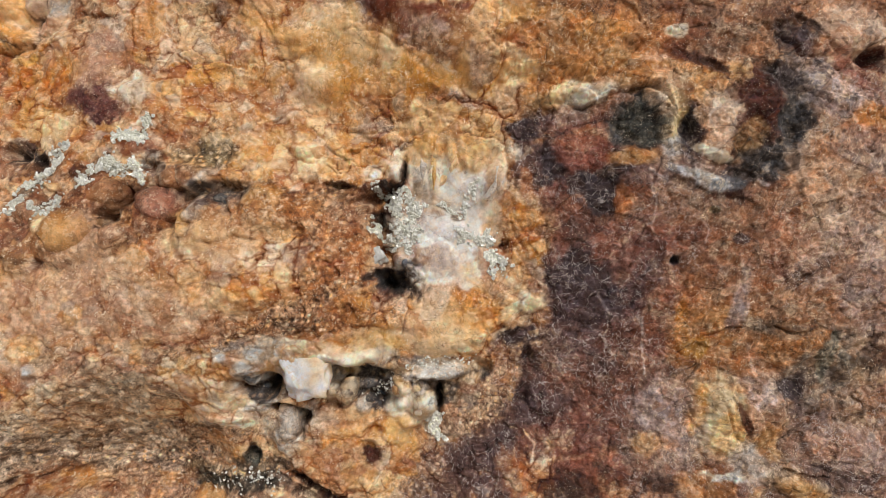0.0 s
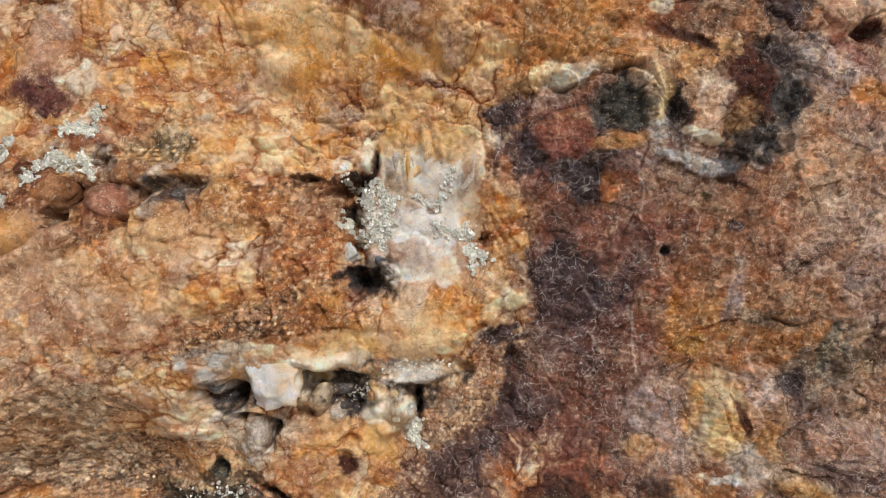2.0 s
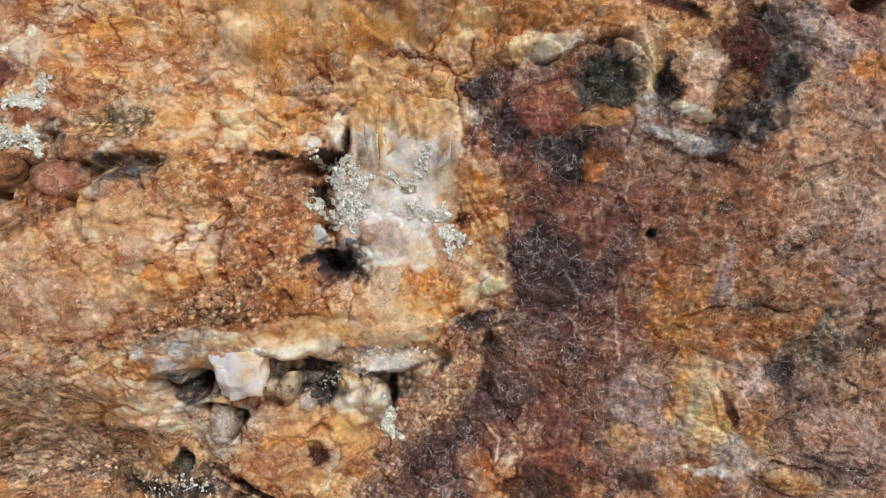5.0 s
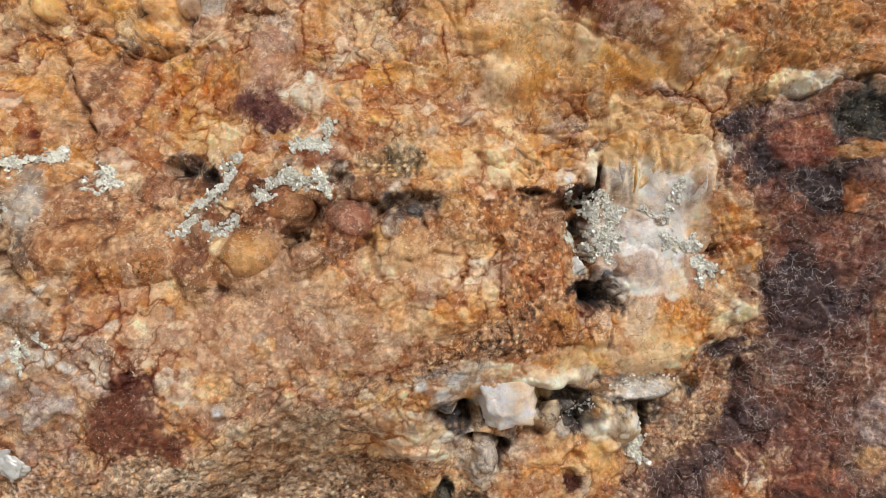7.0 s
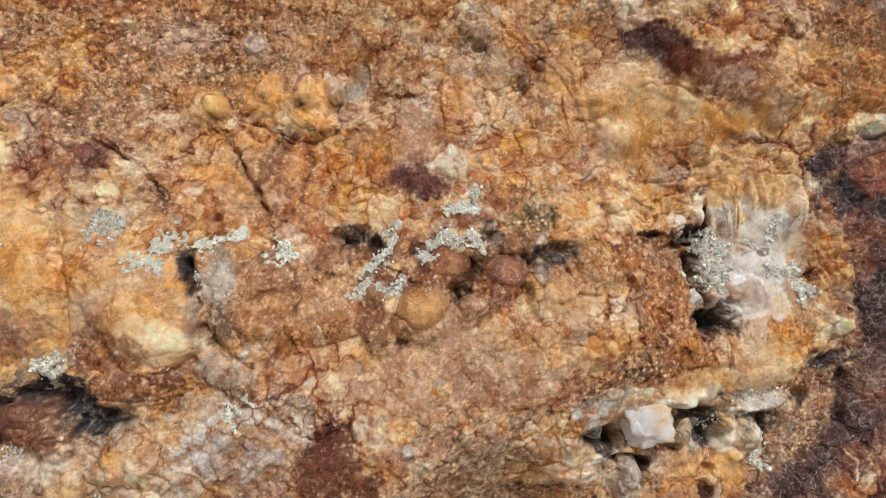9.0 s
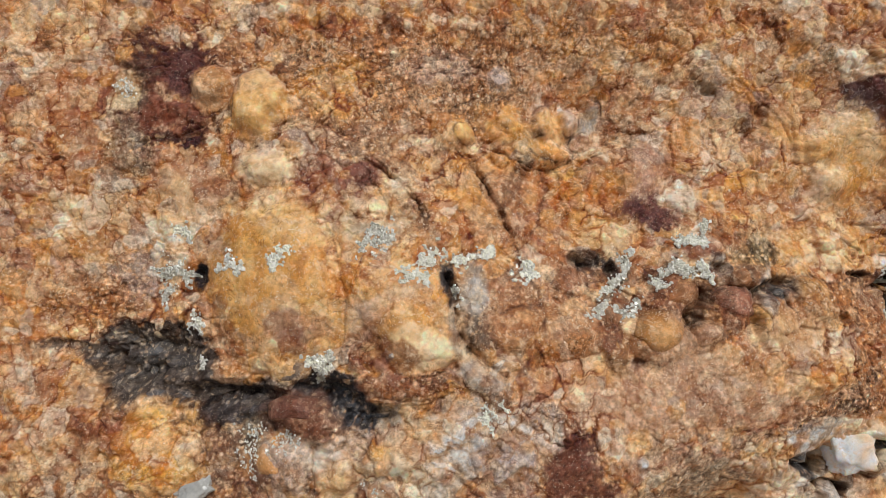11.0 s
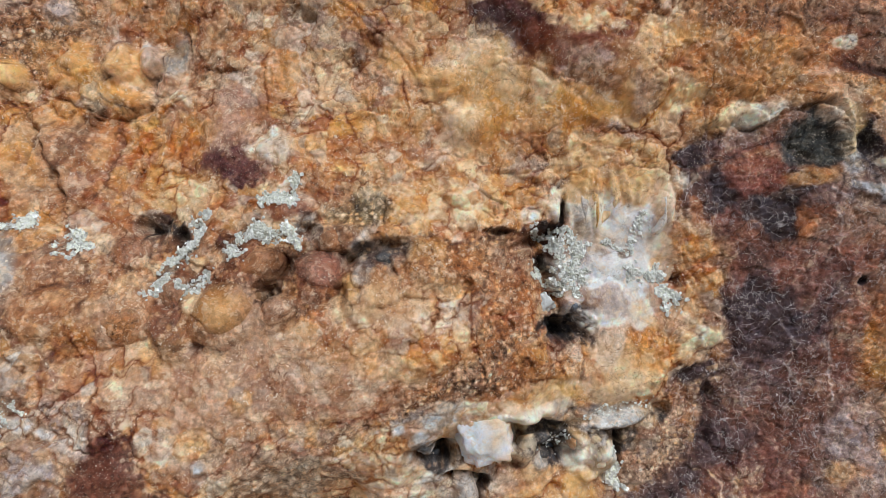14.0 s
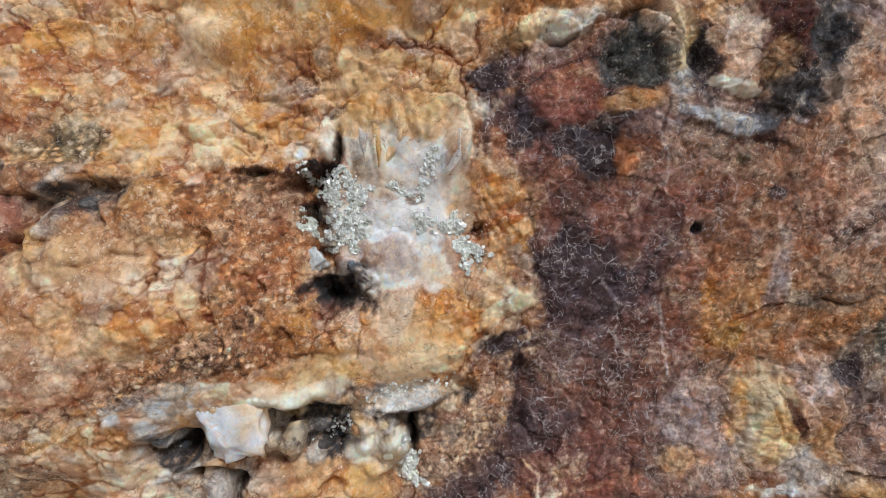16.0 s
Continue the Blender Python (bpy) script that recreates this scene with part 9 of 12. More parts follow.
patch(-79.5, -43.5, 18.7, 2.6, -1, "WHITEQ", .8, .25)
patch(-90.9, -43.6, 9.4, 1.9, -1, "GREYW", .7, .2)
patch(-96.0, -53.1, 15.5, 3.1, -1, "PALE", .7, .25)
patch(-88.3, -60.0, 13.8, 2.0, -1, "PINKTAN", .6, .25)
patch(-86.4, -65.8, 19.9, 2.0, 0, "PALE", .7, .25)
patch(-49.4, -53.4, 5.0, 8.9, -6, "PALE", .85, .2)
patch(1.5, -51.2, 15.3, 2.3, 4, "GREYW", .85, .25)
patch(4.8, -56.9, 9.7, 1.9, 9, "PALE", .7, .25)
patch(-2.1, 3.4, 13.5, 16.4, -6, "WHITEQ", .8, .25)
patch(-12.5, -8.3, 7.4, 8.1, 14, "WHITEQ", .8, .25)
patch(7.0, 21.0, 9.3, 7.4, -6, "GREYW", .7, .25)
patch(6.1, 11.8, 7.4, 7.4, -6, "WHITEQ", .7, .25)
patch(0.3, -26.0, 7.3, 11.0, -6, "PALE", .7, .25)
patch(-4.4, -36.4, 11.1, 5.5, 4, "PALEY", .6, .25)
patch(12.7, -22.0, 10.3, 8.1, -6, "AMBER", .8, .25)
patch(11.1, -20.0, 5.5, 3.7, -6, "ORANGE", .6, .25)
patch(23.8, -14.0, 7.4, 4.4, 4, "CREAM", .6, .25)
patch(22.2, 19.2, 2.9, 8.4, -6, "PALE", .6, .25)
patch(-21.3, -14.6, 10.9, 5.1, -18, "CHARB", .95, .25)
patch(-11.7, -17.7, 4.8, 2.6, -26, "CHARB", .8, .25)
patch(55.4, -11.5, 10.3, 9.2, -6, "CHARPL", .8, .2)
patch(59.4, -28.8, 11.3, 7.6, -6, "DKPLUM", .7, .25)
patch(70.7, -2.2, 6.6, 8.5, -6, "REDBR", .7, .25)
patch(48.4, 1.9, 3.7, 9.1, -6, "RUSTPL", .6, .25)
patch(82.9, -10.6, 7.5, 7.5, -6, "DKPLUM", .5, .3)
patch(105.4, -43.1, 12.1, 6.1, 4, "OLIVBR", .7, .25)
patch(97.5, -32.5, 4.7, 11.8, -6, "RUSTOR", .7, .25)
patch(120.1, -18.0, 2.8, 11.9, -6, "LILACW", .5, .25)
patch(141.6, -37.1, 14.8, 4.2, 0, "RUSTOR", .6, .25)
patch(151.8, -49.7, 13.2, 6.6, -6, "GREYBR", .7, .25)
patch(147.0, -64.5, 13.2, 5.7, -36, "CHARPL", .6, .25)
patch(41.3, -58.7, 7.9, 11.8, -6, "CHARPL", .7, .25)
patch(33.4, -38.2, 7.7, 3.8, -6, "CHARPL", .7, .25)
patch(58.4, -60.4, 14.0, 8.0, -6, "UMBERV", .6, .3)
patch(87.7, -66.7, 10.2, 8.2, -6, "LILAC", .5, .3)
patch(86.2, -81.9, 6.2, 3.7, 14, "AMBER", .8, .2)
patch(37.2, 35.6, 7.4, 7.4, -6, "DKPLUM", .6, .25)
patch(62.4, 23.7, 9.2, 7.3, -6, "CHARPL", .8, .2)
patch(45.9, 34.5, 5.5, 7.3, -6, "CHARPL", .6, .2)
patch(33.0, 9.0, 7.3, 9.1, -6, "ORANGE", .5, .3)
patch(34.0, -2.0, 4.8, 11.0, -6, "AMBER", .6, .25)
patch(38.6, -13.6, 4.4, 7.4, -6, "RUST", .6, .25)
patch(-323.5, 60.0, 12.3, 5.9, -2, "AMBER", .7, .25)
patch(-292.0, 58.6, 14.1, 4.7, -2, "PALEY", .7, .25)
patch(-286.9, 33.7, 6.9, 13.7, -2, "AMBERP", .6, .25)
patch(-320.0, 37.2, 9.6, 14.3, -2, "AMBERP", .6, .3)
patch(-308.0, 25.8, 9.3, 4.6, -2, "TANPK", .6, .25)
patch(-305.3, 11.6, 7.0, 3.3, -2, "PALE", .7, .2)
patch(-330.2, 13.4, 7.4, 7.4, -2, "RUSTTAN", .6, .25)
patch(-262.2, 24.0, 10.9, 6.5, -2, "PALEPK", .6, .25)
patch(-252.3, 36.8, 11.1, 5.3, -2, "CREAMOR", .6, .25)
patch(-243.7, 19.0, 8.7, 8.7, -2, "GOLDP", .7, .25)
patch(-243.8, 5.2, 9.5, 4.8, -17, "PALE", .85, .25)
patch(-260.4, 11.2, 4.3, 5.2, -2, "MAUVEPK", .7, .25)
patch(-241.4, -33.0, 11.3, 6.8, -2, "GREYW", .7, .25)
patch(-250.0, -28.5, 9.0, 4.1, 18, "ORANGE", .6, .25)
patch(-280.5, -44.2, 7.9, 9.3, -2, "CREAM", .7, .25)
patch(-292.7, -32.8, 6.1, 7.0, -2, "PALE", .6, .25)
patch(-263.2, -42.7, 5.5, 6.9, -2, "PALEPK", .7, .25)
patch(-225.4, -7.9, 8.8, 5.3, -22, "GREYQW", .8, .25)
patch(-224.5, 29.6, 5.9, 9.1, 8, "GREYQ", .8, .25)
patch(-354.8, -38.8, 15.3, 10.2, -2, "GOLDP", .6, .25)
patch(-236.6, -16.2, 13.4, 3.6, 8, "BROWN", .6, .25)
patch(-56.3, -40.2, 13.7, 2.7, -6, "PALE", .8, .25)
patch(-70.3, -42.4, 8.4, 4.5, -6, "GREYW", .8, .25)
pit(-75.2, -58.0, 6.5, 5.3, -36, 9, "CHARL", .9)
pit(-31.0, -54.9, 19.9, 5.2, -14, 6, "CHARL", .9)
pit(-29.3, -65.0, 9.3, 4.8, -14, 6, "CHARB", .9)
lobe(-40.9, -46.5, 6.4, 4.1, -16, 4, "PALEY", .95, .2)
lobe(-48.7, -45.7, 3.7, 2.6, -6, 3, "GREYW", .9, .2)
lobe(-76.3, -65.7, 6.5, 2.6, 14, 3, "GREYW", .85, .4)
lobe(-55.7, -67.4, 3.6, 4.4, -6, 3, "GREYQ", .85, .4)
lobe(-48.4, -54.0, 2.9, 4.7, -6, 3, "GREYQ", .9, .4)
lobe(-45.0, -54.7, 2.0, 4.3, 4, 3, "GREYQW", .9, .4)
lobe(-41.7, -60.9, 3.6, 6.7, -16, 3, "TANW", .95, .4)
lobe(-34.3, -58.0, 5.2, 2.4, -6, 2, "GREYQ", .8, .4)
lobe(-26.2, -54.5, 4.0, 2.0, 14, 2, "GREYG", .8, .4)
lobe(-18.0, -58.6, 4.3, 3.9, -6, 4, "CREAMOR", .9, .3)
lobe(-17.7, -64.5, 3.2, 4.7, -6, 3, "GREYQW", .9, .3)
lobe(-8.7, -68.6, 6.3, 9.1, -21, 4, "PALE", .95, .3)
lobe(-0.7, -54.5, 11.5, 2.7, 2, 2, "GREYW", .9, .3)
patch(-9.5, -49.6, 13.3, 2.3, -1, "GREYW", .7, .25)
patch(2.3, -42.7, 11.2, 2.6, -6, "PALE", .5, .3)
patch(-22.8, -39.8, 7.4, 3.3, -6, "CREAMY", .6, .3)
pit(2.7, -64.2, 2.0, 5.2, -26, 5, "CHARL", .9)
patch(-20.7, -9.8, 11.6, 3.9, -36, "GREYBL", .6, .3)
patch(-0.9, 32.4, 7.4, 11.1, -6, "PALE", .7, .25)
patch(7.7, 28.1, 9.2, 8.3, -6, "WHITEQ", .8, .25)
patch(16.9, 19.9, 4.8, 11.0, -6, "WHITEQ", .6, .25)
patch(20.3, 28.3, 2.9, 7.3, -14, "LILACGR", .7, .2)
patch(-7.2, 7.6, 12.9, 11.0, -6, "WHITEQ", .7, .25)
patch(5.5, 6.4, 11.0, 7.3, -6, "WHITEQ", .7, .3)
patch(6.2, 13.7, 3.0, 1.8, -6, "GREYBL", .6, .2)
patch(-30.8, 31.8, 4.1, 3.4, -16, "WHITEQ", .85, .2)
patch(-95.5, 115.0, 43.3, 22.9, -6, "OCHTAN", .35, .4)
patch(-122.9, 134.7, 40.8, 15.3, -6, "GOLDP", .25, .4)
patch(-12.8, 91.0, 24.3, 8.1, 14, "DKRED", .9, .25)
patch(-20.9, 88.0, 16.3, 3.8, 19, "RUST", .6, .2)
lobe(-180.3, 105.1, 10.2, 9.2, -6, 3, "AMBERP", .9, .6)
lobe(-172.1, 107.5, 4.4, 7.7, -14, 3, "PALEPK", .9, .7)
lobe(-164.2, 106.1, 4.6, 8.8, -18, 3, "GREYQ", .9, .8)
lobe(-169.3, 95.4, 4.6, 4.6, -6, 2.5, "PINKTAN", .9, .7)
lobe(-184.9, 92.6, 11.1, 5.0, -16, 2.5, "AMBER", .9, .7)
lobe(-203.3, 109.6, 5.7, 6.7, -6, 2, "AMBERP", .85, .6)
lobe(-224.1, 100.6, 5.1, 5.1, -6, 2, "AMBERP", .85, .6)
patch(-150.8, 100.0, 10.1, 10.1, -26, "BROWN", .6, .25)
crack(.6, 3, 1, -222.2, 98.3, -208.5, 92.3, -201.5, 89.1, -192.2, 84.7, -180.1, 82.2, -170.1, 82.2, -162.0, 88.6, -151.7, 92.3)
crack(.5, 2, 1, -159.4, 112.3, -162.8, 99.9, -167.0, 88.1)
crack(.6, 3, 1, -228.0, 94.6, -218.7, 81.7, -209.8, 65.5)
patch(-363.9, 3.7, 23.0, 13.0, -2, "CHARW", .9, .25)
patch(-325.9, -13.0, 15.1, 10.1, -22, "CHAR", .85, .25)
patch(-373.4, 9.9, 16.5, 8.2, -2, "CHARL", .6, .25)
pit(-286.4, -13.1, 14.9, 7.7, -22, 5, "CHARB", .95)
pit(-267.2, -22.3, 10.2, 4.2, 18, 4, "CHARB", .9)
lobe(-295.8, -20.0, 12.1, 8.4, -17, 3, "RUSTB", .9, .4)
patch(-305.1, -16.1, 7.2, 5.7, -2, "REDBR", .7, .25)
patch(-256.4, -12.2, 15.5, 5.3, -7, "RUST", .7, .25)
patch(-266.0, -1.7, 8.0, 5.8, -2, "MAUVEPK", .7, .25)
patch(-248.0, 3.3, 11.2, 6.5, -17, "CREAM", .9, .25)
patch(-251.6, 15.1, 15.1, 6.5, -2, "AMBERP", .7, .25)
patch(-301.6, 21.3, 20.7, 9.2, -2, "AMBERP", .5, .3)
patch(-311.2, 3.9, 14.4, 8.6, -12, "AMBERP", .6, .25)
patch(-303.1, 11.5, 6.1, 4.2, -2, "MAUVEPK", .6, .2)
patch(-243.7, -41.3, 15.8, 11.3, -17, "GREYW", .8, .25)
patch(-254.8, -45.5, 9.2, 6.9, -2, "PALE", .6, .25)
patch(-231.5, -6.6, 6.7, 9.3, -17, "GREYQ", .85, .25)
patch(-258.7, -30.2, 13.6, 4.5, -12, "RUSTOR", .6, .25)
patch(-361.0, -30.0, 15.4, 11.5, -2, "GOLDP", .75, .25)
patch(-220.1, -44.1, 13.4, 15.7, -2, "LILACGR", .6, .3)
patch(-306.0, -36.7, 8.6, 11.9, -2, "PINKGREY", .7, .25)
patch(-286.4, -48.6, 5.7, 9.5, -2, "CREAM", .75, .25)
patch(-276.3, -44.5, 7.0, 9.3, -2, "GREYQ", .6, .25)
patch(-322.7, -49.8, 17.4, 9.9, -22, "REDBR", .5, .3)
lobe(-345.5, -47.8, 10.2, 3.1, 33, 1.5, "GREYW", .8, .3)
crack(.6, 3, 1, -294.6, -32.8, -295.9, -43.9, -296.2, -58.5)
crack(.6, 3, 1, -278.5, -29.7, -272.1, -38.1, -270.2, -45.1)
patch(-347.5, 127.3, 9.8, 15.0, -2, "PLUM", .6, .3)
patch(-355.6, 112.9, 19.0, 9.3, -2, "DKRED", .7, .25)
patch(-374.2, 97.2, 8.2, 22.0, -2, "GREYG", .45, .35)
patch(-374.1, 125.9, 6.2, 6.2, -2, "PALEY", .5, .3)
patch(-312.7, 113.0, 10.6, 13.9, -2, "AMBERP", .8, .25)
patch(-332.6, 122.0, 8.9, 8.4, -2, "TANOR", .8, .25)
patch(-310.5, 84.8, 8.9, 7.9, -2, "PALEY", .8, .25)
patch(-313.7, 86.0, 4.0, 3.5, -2, "CREAM", .7, .2)
patch(-289.6, 86.8, 13.6, 12.2, -2, "MAUVEPK", .65, .25)
patch(-270.6, 80.5, 8.1, 5.7, -2, "PLUM", .5, .25)
patch(-282.7, 120.4, 17.9, 8.7, -2, "GOLDP", .55, .35)
patch(-350.7, 72.1, 6.8, 13.1, -2, "CREAM", .7, .25)
patch(-355.9, 55.2, 10.5, 11.5, -2, "PALE", .6, .25)
crack(.6, 3, 1, -327.2, 134.4, -324.7, 119.7, -327.4, 102.8)
crack(.6, 3, 1, -286.9, 101.7, -284.5, 90.3, -277.3, 85.3, -266.5, 89.3, -256.5, 79.7, -246.6, 74.0)
crack(.5, 2.5, 1, -234.8, 98.6, -220.8, 90.0, -211.7, 68.4, -204.2, 46.0)
patch(-119.7, 90.4, 13.0, 10.4, -22, "PALEPK", .7, .25)
patch(-108.7, 72.4, 13.0, 7.8, -2, "AMBERP", .7, .25)
patch(-118.5, 77.6, 6.2, 5.1, -2, "PALE", .6, .2)
patch(-86.7, 89.8, 18.9, 4.3, -17, "LILACW", .7, .25)
patch(-92.2, 75.1, 18.7, 5.3, -2, "GOLD", .6, .25)
patch(-129.2, 65.5, 7.6, 5.0, -2, "PALE", .7, .25)
patch(-63.1, 62.3, 8.4, 11.1, -2, "PALEPK", .5, .3)
patch(-148.0, 80.9, 17.6, 15.0, -2, "TANPK", .5, .3)
patch(-79.1, -42.8, 13.0, 4.8, -6, "GREYW", .6, .3)
patch(-81.4, -61.5, 12.0, 4.4, 4, "PALE", .6, .3)
patch(-0.2, -49.1, 17.0, 4.5, -1, "GREYBL", .45, .3)
patch(7.3, -61.7, 7.1, 7.1, -26, "GREYBL", .6, .3)
patch(-11.4, -34.6, 12.9, 2.9, 2, "PALE", .6, .3)
patch(7.5, -26.9, 7.4, 4.8, -6, "CREAMOR", .6, .25)
patch(91.0, 52.4, 4.4, 7.5, -9, "CREAMY", .8, .25)
patch(81.6, 50.3, 8.8, 6.6, -1, "CHARG", .8, .25)
patch(108.8, 52.0, 6.6, 8.9, -1, "PALEPK", .7, .25)
patch(108.3, 43.8, 4.8, 8.8, 9, "TANPK", .7, .25)
patch(123.5, 53.5, 9.9, 11.3, -1, "DKRUST", .7, .25)
patch(121.0, 44.4, 5.8, 6.7, -1, "OLIVBR", .6, .25)
patch(137.5, 47.6, 4.6, 13.8, -1, "CHAR", .8, .25)
patch(126.8, 34.6, 11.2, 4.5, -11, "CHAR", .75, .25)
patch(132.6, 66.9, 7.0, 6.5, -1, "CHARPL", .7, .25)
patch(106.3, 37.9, 7.8, 2.0, -26, "PALE", .9, .2)
patch(104.7, 28.5, 8.7, 2.0, -21, "GREYW", .75, .25)
patch(111.9, 26.4, 6.6, 2.6, -1, "GREYBL", .6, .25)
patch(65.2, 23.0, 7.8, 7.8, -1, "CHARPL", .8, .25)
patch(45.9, 36.6, 4.8, 7.0, -1, "CHARPL", .75, .25)
patch(56.1, 40.1, 9.6, 7.8, -1, "REDMAUVE", .7, .25)
patch(34.5, 50.8, 6.6, 4.8, -1, "CHARPL", .6, .25)
patch(151.9, 65.0, 16.7, 4.8, -31, "LILACW", .6, .3)
patch(162.2, 70.0, 14.7, 3.9, -26, "REDMAUVE", .6, .25)
patch(167.1, 39.1, 9.7, 9.7, -1, "LILAC", .5, .3)
patch(150.2, 25.1, 14.0, 10.2, -1, "TANPK", .55, .3)
patch(162.5, 7.0, 16.7, 12.0, -1, "LILACW", .4, .35)
patch(169.5, 52.3, 6.4, 3.9, -1, "OCHRE", .7, .25)
patch(142.9, 11.3, 9.2, 13.8, -1, "PINKTAN", .4, .3)
patch(72.2, 19.3, 3.0, 7.3, -1, "OCHRUST", .7, .25)
patch(75.0, 4.8, 15.1, 10.8, -1, "RUSTPL", .5, .3)
patch(99.9, 18.2, 19.4, 8.6, -1, "TANB", .5, .3)
patch(120.2, -2.5, 11.2, 13.4, -1, "RUSTTAN", .4, .3)
patch(117.7, 4.3, 3.5, 2.2, -1, "CHARPL", .8, .25)
patch(107.2, 16.4, 2.2, 1.7, -1, "OLIVGR", .7, .25)
patch(59.2, -22.6, 11.0, 15.4, -1, "DKPLUM", .7, .25)
patch(98.3, -32.9, 2.7, 12.4, -1, "ORANGE", .6, .3)
patch(107.7, -43.1, 12.9, 8.3, -1, "OCHRUST", .6, .3)
patch(104.2, -40.8, 6.9, 4.6, -1, "GOLDP", .5, .3)
patch(144.9, -39.9, 14.8, 7.2, -1, "BROWNOCH", .75, .25)
patch(136.5, -32.3, 14.1, 3.3, -11, "GREYG", .5, .3)
patch(157.1, -43.4, 2.9, 11.0, -11, "GREYG", .85, .25)
patch(120.1, -23.4, 3.2, 10.2, -1, "LILAC", .7, .25)
patch(113.4, -66.9, 8.0, 14.1, -11, "PALEY", .75, .25)
patch(116.3, -75.5, 5.7, 9.5, -1, "GOLDP", .5, .25)
patch(106.1, -67.6, 2.8, 10.4, -11, "AMBER", .8, .25)
patch(131.8, -66.3, 8.1, 10.5, -1, "PINKTAN", .8, .25)
patch(131.4, -60.1, 5.7, 4.7, -1, "LILACW", .7, .25)
patch(136.5, -80.1, 5.9, 7.3, -1, "OCHTAN", .7, .25)
patch(124.2, -70.7, 1.7, 8.1, 24, "DKRUST", .85, .25)
patch(127.2, -88.9, 7.3, 5.9, -1, "GREYQW", .6, .25)
patch(144.7, -57.6, 4.4, 6.3, -1, "CHARPL", .85, .25)
patch(156.3, -62.9, 9.9, 4.9, 19, "GREYBR", .7, .25)
patch(168.4, -67.2, 10.1, 7.6, -1, "TANB", .6, .3)
patch(167.8, -39.2, 5.4, 4.0, -1, "TANPK", .8, .25)
patch(176.6, -43.7, 7.5, 7.5, -1, "UMBER", .7, .3)
crack(.9, 5, 2, 167.7, -42.4, 173.2, -39.4, 181.9, -32.7)
crack(.9, 4, 2, 137.2, -91.2, 145.2, -91.7, 156.8, -93.8, 157.3, -99.1)
lobe(147.1, -98.1, 11.5, 5.0, -6, 3, "OLIVOCH", .85, .6)
patch(162.7, -83.6, 17.6, 9.0, -16, "MAUVETAN", .7, .3)
patch(165.1, -94.5, 15.3, 5.1, -16, "DKPLUM", .6, .3)
patch(64.5, -58.9, 23.0, 11.5, -1, "UMBERV", .7, .35)
patch(55.5, -72.4, 20.9, 11.6, -1, "REDBR", .4, .35)
pit(38.0, -66.3, 3.2, 4.2, -1, 5, "CHARPL", .9)
patch(40.2, -68.1, 8.4, 9.3, -1, "DKPLUM", .7, .25)
patch(35.0, -97.2, 10.9, 8.6, -1, "OCHRUST", .75, .25)
patch(52.6, -101.2, 14.3, 4.8, -1, "UMBER", .7, .25)
patch(91.3, -99.1, 6.7, 5.3, -1, "UMBER", .8, .25)
patch(94.5, -67.7, 9.4, 11.7, -1, "LILAC", .5, .3)
patch(89.6, -87.3, 14.2, 8.1, -1, "MAUVETAN", .5, .3)
patch(23.9, -90.6, 9.5, 14.2, -1, "DKPLUM", .5, .3)
patch(27.0, -49.8, 6.9, 9.2, -1, "TANB", .6, .3)
patch(-31.4, 0.9, 19.9, 6.6, -1, "OCHRUST", .45, .3)
patch(-23.2, -21.1, 26.5, 5.7, 9, "RUST", .5, .3)
patch(-37.1, -28.8, 19.5, 4.3, 9, "GRITRUST", .6, .3)
patch(-3.2, -4.0, 8.7, 6.6, -1, "RUST", .4, .3)
patch(6.7, -48.6, 13.5, 4.5, -1, "CREAMY", .5, .3)
patch(-60.9, 72.0, 13.8, 9.9, -6, "CREAMOR", .5, .35)
patch(-52.2, 63.2, 5.8, 5.1, -21, "CREAM", .8, .2)
patch(-36.3, 67.4, 7.7, 8.5, -6, "AMBER", .5, .3)
patch(-29.7, 51.6, 15.3, 2.7, -26, "OCHRUST", .6, .25)
patch(-13.6, 50.0, 7.6, 4.5, -6, "AMBERP", .6, .25)
patch(-9.1, 40.4, 4.8, 5.6, -6, "CREAMOR", .6, .25)
patch(7.6, 45.5, 9.2, 6.3, -6, "AMBERP", .6, .25)
patch(10.5, 38.4, 5.5, 7.4, -6, "CREAMOR", .7, .25)
patch(21.0, 35.4, 3.7, 9.2, -6, "CREAM", .6, .25)
patch(30.1, 18.3, 4.4, 7.3, -6, "AMBER", .6, .25)
patch(35.4, 26.8, 2.9, 7.3, 4, "OCHRUST", .7, .25)
patch(-33.1, 21.2, 9.5, 4.5, -6, "OCHRUST", .6, .25)
patch(-47.2, 25.5, 9.3, 5.6, -6, "BROWNOCH", .5, .3)
patch(-41.3, 12.5, 11.0, 7.3, -6, "RUST", .55, .3)
patch(-55.1, 17.1, 9.1, 4.7, -6, "OCHTAN", .6, .25)
patch(-59.5, 8.9, 7.2, 2.9, -6, "CREAM", .5, .25)
patch(-75.2, 5.6, 14.3, 5.3, -6, "CREAM", .5, .3)
patch(-86.5, 0.5, 10.7, 4.7, -6, "PALE", .5, .3)
patch(-75.5, -2.4, 10.6, 3.9, 4, "GREYQW", .5, .25)
patch(-68.5, -7.9, 8.8, 2.8, -6, "CREAM", .5, .25)
patch(-97.4, 9.4, 4.3, 5.4, -6, "GREYQW", .7, .25)
patch(-87.1, 28.3, 8.7, 4.9, -6, "RUSTTAN", .5, .3)
patch(-34.5, -26.5, 12.6, 5.4, 14, "OCHRUST", .5, .3)
patch(-21.4, -28.6, 10.9, 4.4, -6, "ORANGE", .5, .3)
patch(-11.6, -17.6, 5.6, 7.4, -6, "PALE", .6, .3)
